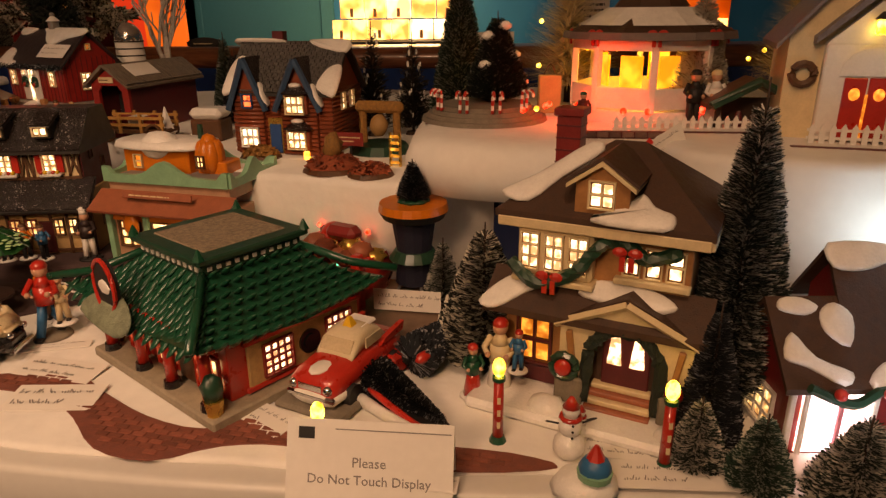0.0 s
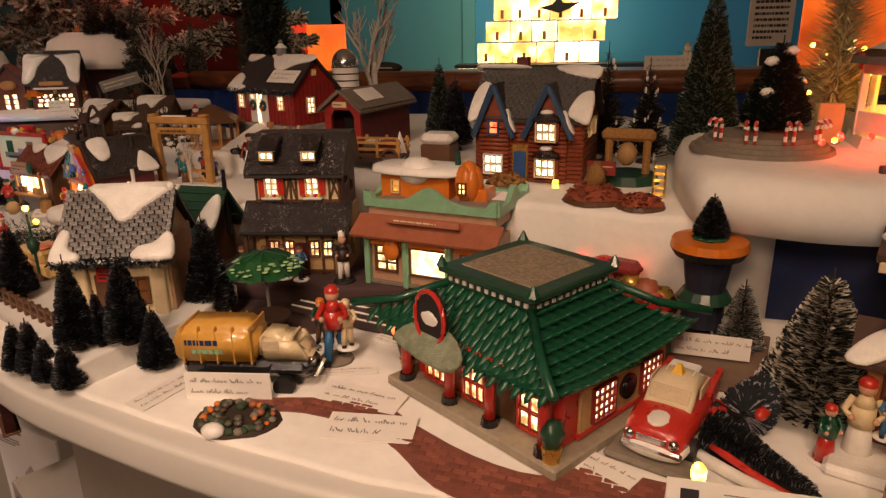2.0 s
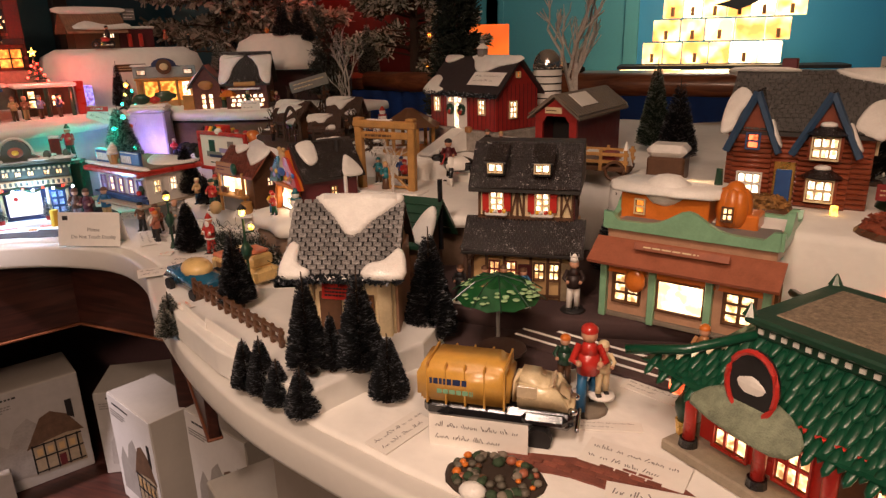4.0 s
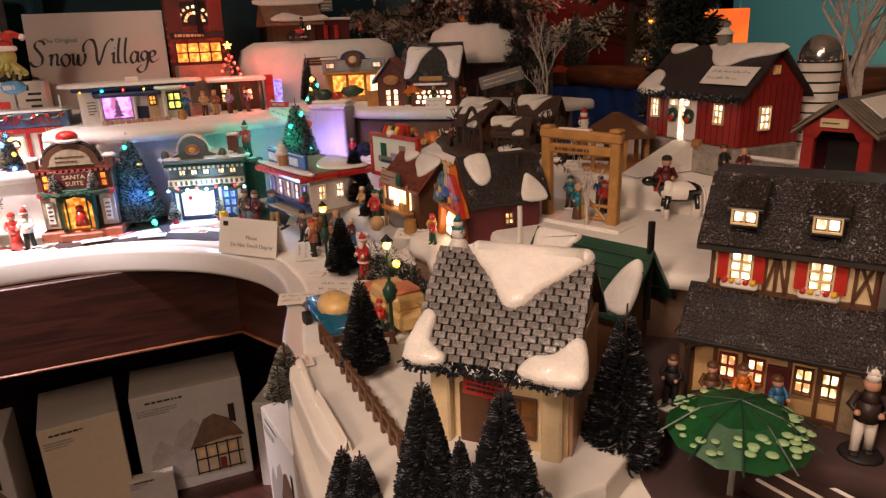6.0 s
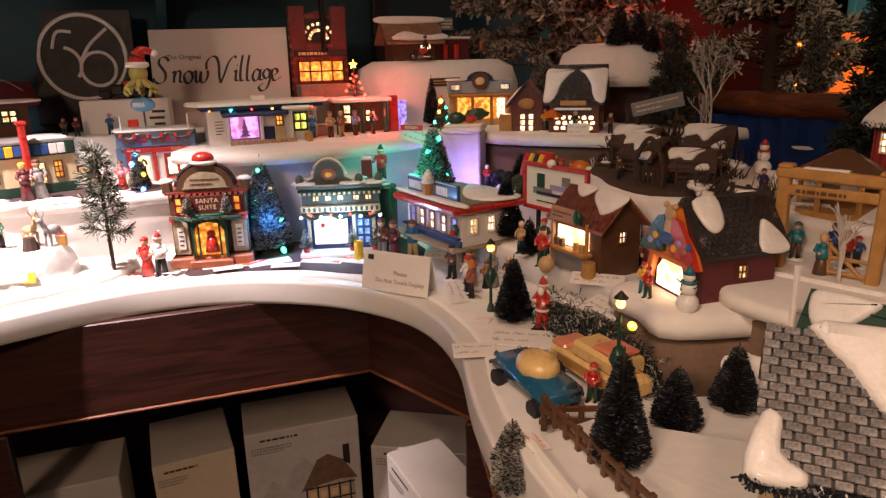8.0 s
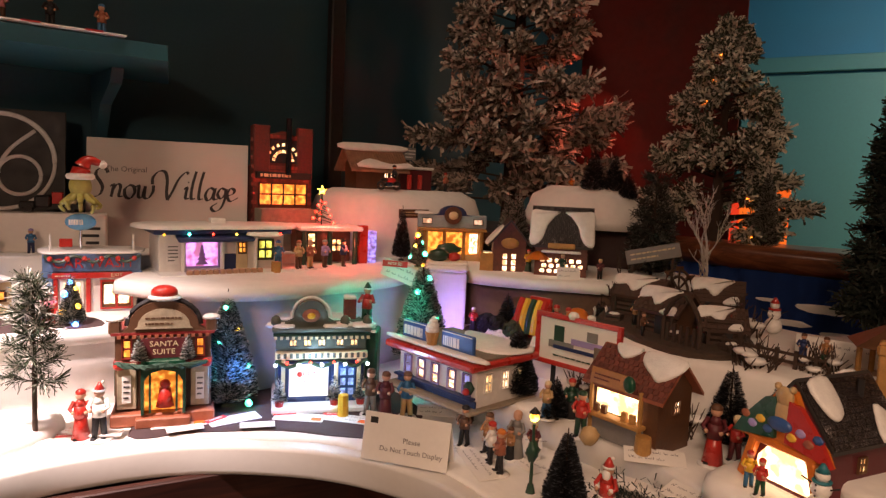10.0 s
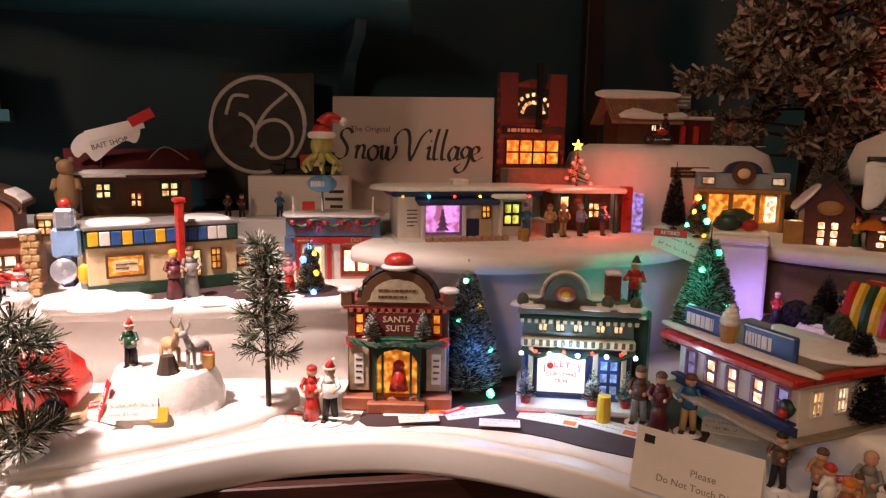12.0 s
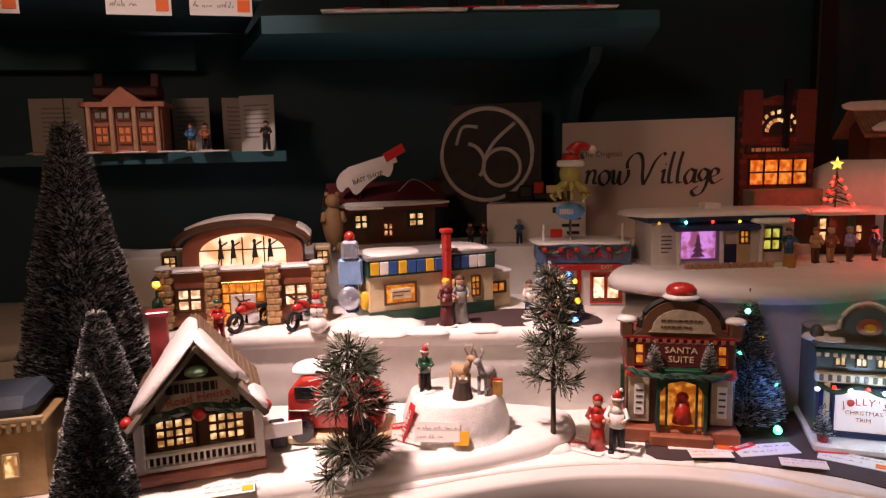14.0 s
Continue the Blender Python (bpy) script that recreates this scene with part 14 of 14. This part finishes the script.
for k, (x, y, z, a, hh, c1, c2, c3) in enumerate((
        (-1.56, 1.30, 0.902, 20, 0.07, TEALP, BROWN, BROWN), (-1.405, 1.265, 0.955, -10, 0.065, TAN, JEANS, CREAM), (-1.375, 1.29, 0.955, 15, 0.07, DKGREEN, DARK, RED),
        (-1.135, 1.275, 0.955, -20, 0.07, RED, MAROON, CREAM), (-1.098, 1.090, 1.000, 10, 0.045, YELLOW, JEANS, RED), (-0.93, 1.215, 1.022, 30, 0.06, TEALP, BROWN, TAN),
        (-0.905, 1.285, 1.022, 40, 0.045, BLUE, DARK, RED),
        (-0.775, 1.36, 1.066, 60, 0.06, DARK, DARK, BROWN), (-0.75, 1.37, 1.066, 20, 0.055, MAROON, DARK, TAN), (-1.60, 1.56, 1.0, 10, 0.06, RED, DKGREEN, YELLOW))):
    figure(x, y, z, a, hh, c1, c2, c3, "small painted villager figurine in the snowy street" if k < 5 else "small painted villager figurine near the barn yard", skirt=k % 3 == 2)
for k, (x, y, z, a, w, h) in enumerate(((-1.165, 1.10, 0.956, -25, 0.07, 0.03), (-1.22, 1.195, 0.956, 20, 0.08, 0.03), (-1.30, 1.345, 0.956, -15, 0.09, 0.03), (-0.99, 1.36, 1.0665, 15, 0.07, 0.03), (-1.62, 1.29, 0.903, 30, 0.07, 0.03), (-1.10, 1.33, 1.0, 5, 0.06, 0.03))):
    card(x, y, z, a, w, h, "white price card half buried in the snow", lie=70, seed=70 + k)
# villagers and stalls between the billboard and the lodges
for k, (x, y, z, a, hh, c1, c2, c3) in enumerate((
        (-1.715, 1.73, 1.115, 30, 0.06, YELLOW, GREEN, RED), (-1.685, 1.75, 1.115, 20, 0.06, RED, YELLOW, BROWN), (-1.655, 1.72, 1.115, 40, 0.058, YELLOW, DKGREEN, RED),
        (-1.60, 1.74, 1.115, 25, 0.05, RED, WHITEP, RED), (-1.57, 1.715, 1.115, 10, 0.055, DKGREEN, BROWN, CREAM), (-1.49, 1.735, 1.115, 35, 0.05, MAROON, DARK, TAN))):
    figure(x, y, z, a, hh, c1, c2, c3, "bright painted villager figurine before the lodges", skirt=k % 2 == 0)
e = thing("market_umbrella", -1.625, 1.705, 1.115, 15, "orange toy market umbrella on a wooden pole", "umbrella")
pcone(e, "pole", WOODY, (0, 0, 0), 0.002, 0.002, 0.05, 6)
pcone(e, "canopy", ORANGEP, (0, 0, 0.036), 0.03, 0.004, 0.02, 8)
card(-1.54, 1.68, 1.115, 30, 0.05, 0.028, "white tag standing before the lodges", lie=25, seed=41)

# red discount tags lying along the village street
for k, (x, y, a) in enumerate(((-1.96, 0.881, 40), (-1.882, 0.972, 62), (-1.994, 0.862, 20), (-1.808, 1.050, 48))):
    flat_card(x, y, a, 0.055, 0.02, "red discount tag lying on the dark street mat", k + 80, 0.9095).children[0].data.materials[0] = REDINK
# figurines gathered at the street corner
for k, (x, y, a, hh, c1, c2, c3) in enumerate(((-1.475, 1.215, 20, 0.06, TERRA, BROWN, TAN), (-1.435, 1.205, -15, 0.055, OCHRE, DARK, BROWN), (-1.41, 1.235, 5, 0.06, MAROON, JEANS, CREAM))):
    figure(x, y, 0.902, a, hh, c1, c2, c3, "small carol singer figurine at the street corner", skirt=k == 1)

# crowd, stalls and brushwood along the back street
tier("back_street_mat", [(-1.72, 1.60), (-1.69, 1.505), (-1.55, 1.48), (-1.43, 1.48), (-1.37, 1.53), (-1.42, 1.62), (-1.6, 1.64)], 1.0, 1.003, DARKCLOTH, "dark cloth strip under the back street", inset=0.001, drop=0.001)
for k, (x, y, a, hh, c1, c2, c3) in enumerate((
        (-1.525, 1.585, 20, 0.078, RED, YELLOW, RED), (-1.502, 1.592, 35, 0.074, YELLOW, DKGREEN, RED), (-1.548, 1.600, 10, 0.080, DKGREEN, RED, YELLOW), (-1.478, 1.560, 50, 0.062, BROWN, MAROON, TAN),
        (-1.615, 1.600, 15, 0.070, NAVY, DARK, BROWN), (-1.690, 1.535, 30, 0.055, RED, DARK, SNOWCAP))):
    figure(x, y, 1.003, a, hh, c1, c2, c3, "bright painted fairground figurine on the back street", skirt=k % 2 == 1, base=DARK)
for k, (x, y, hh, r) in enumerate(((-1.645, 1.605, 0.085, 0.028), (-1.445, 1.62, 0.10, 0.030), (-1.575, 1.615, 0.075, 0.030))):
    bristle_tree(x, y, 1.0, hh, r, NEEDLE, seed=210 + k, n=260, label="dark bottle-brush tree behind the back street")


def brush_heap(x, y, z, r, h, material, label, seed):
    """A low tangle of twigs with lumps of snow caught in it."""
    e = thing("brushwood_heap", x, y, z, 0, label, "brushwood")
    rng = random.Random(seed)
    bm = bmesh.new()
    for k in range(46):
        a, b = rng.uniform(0, math.tau), rng.uniform(0.2, 1.0)
        p = Vector((math.cos(a) * r * b * 0.7, math.sin(a) * r * b * 0.7, 0.0))
        q = p + Vector((rng.uniform(-0.5, 0.5) * r, rng.uniform(-0.5, 0.5) * r, h * rng.uniform(0.3, 1.0)))
        tube(bm, [p, (p + q) / 2 + Vector((rng.uniform(-0.1, 0.1) * r, rng.uniform(-0.1, 0.1) * r, 0)), q], 0.0016, 4, 0.0006)
    part("twig_tangle", bm, material, e)["kind"] = "stuff"
    for k in range(5):
        a = rng.uniform(0, math.tau)
        pball(e, "snow_lump", SNOWCAP, (math.cos(a) * r * 0.5, math.sin(a) * r * 0.5, h * rng.uniform(0.2, 0.5)), r * rng.uniform(0.16, 0.3), (1.3, 1.0, 0.5), 0.3, 8, 6)
    return e


for k, (x, y, z, r, h) in enumerate(((-1.40, 1.42, 0.955, 0.045, 0.05), (-1.33, 1.385, 0.955, 0.04, 0.06), (-1.13, 1.385, 1.0645, 0.05, 0.05), (-1.05, 1.41, 1.0645, 0.04, 0.045), (-1.22, 1.335, 0.955, 0.045, 0.075), (-1.02, 1.36, 1.022, 0.03, 0.05), (-1.18, 1.60, 1.0645, 0.05, 0.06), (-1.34, 1.66, 1.0705, 0.045, 0.07))):
    brush_heap(x, y, z, r, h, BARK, "dark brushwood heap with snow caught in it", 300 + k)
for k, (x, y, z, a, w, h, lie) in enumerate(((-1.50, 1.505, 1.003, 12, 0.085, 0.032, 62), (-1.62, 1.50, 1.003, -8, 0.06, 0.028, 55), (-1.44, 1.245, 0.903, 24, 0.075, 0.034, 70), (-1.36, 1.175, 0.903, -38, 0.08, 0.034, 80), (-1.20, 1.02, 0.903, -50, 0.07, 0.034, 82), (-1.12, 0.905, 0.903, -40, 0.065, 0.032, 82))):
    card(x, y, z, a, w, h, "white price card propped among the ornaments", lie=lie, seed=120 + k, red=k in (2, 4))

# dark street under the parasol, whose shadow is part of the mat's colour
tier("street_mat", [(-0.735, 0.955), (-0.70, 0.872), (-0.655, 0.825), (-0.60, 0.800), (-0.55, 0.825), (-0.46, 0.88), (-0.36, 0.93), (-0.40, 0.96), (-0.60, 0.94)], 0.902, 0.9045, DARKCLOTH, "dark plum street mat with the parasol's shadow in its colour", inset=0.001, drop=0.001)
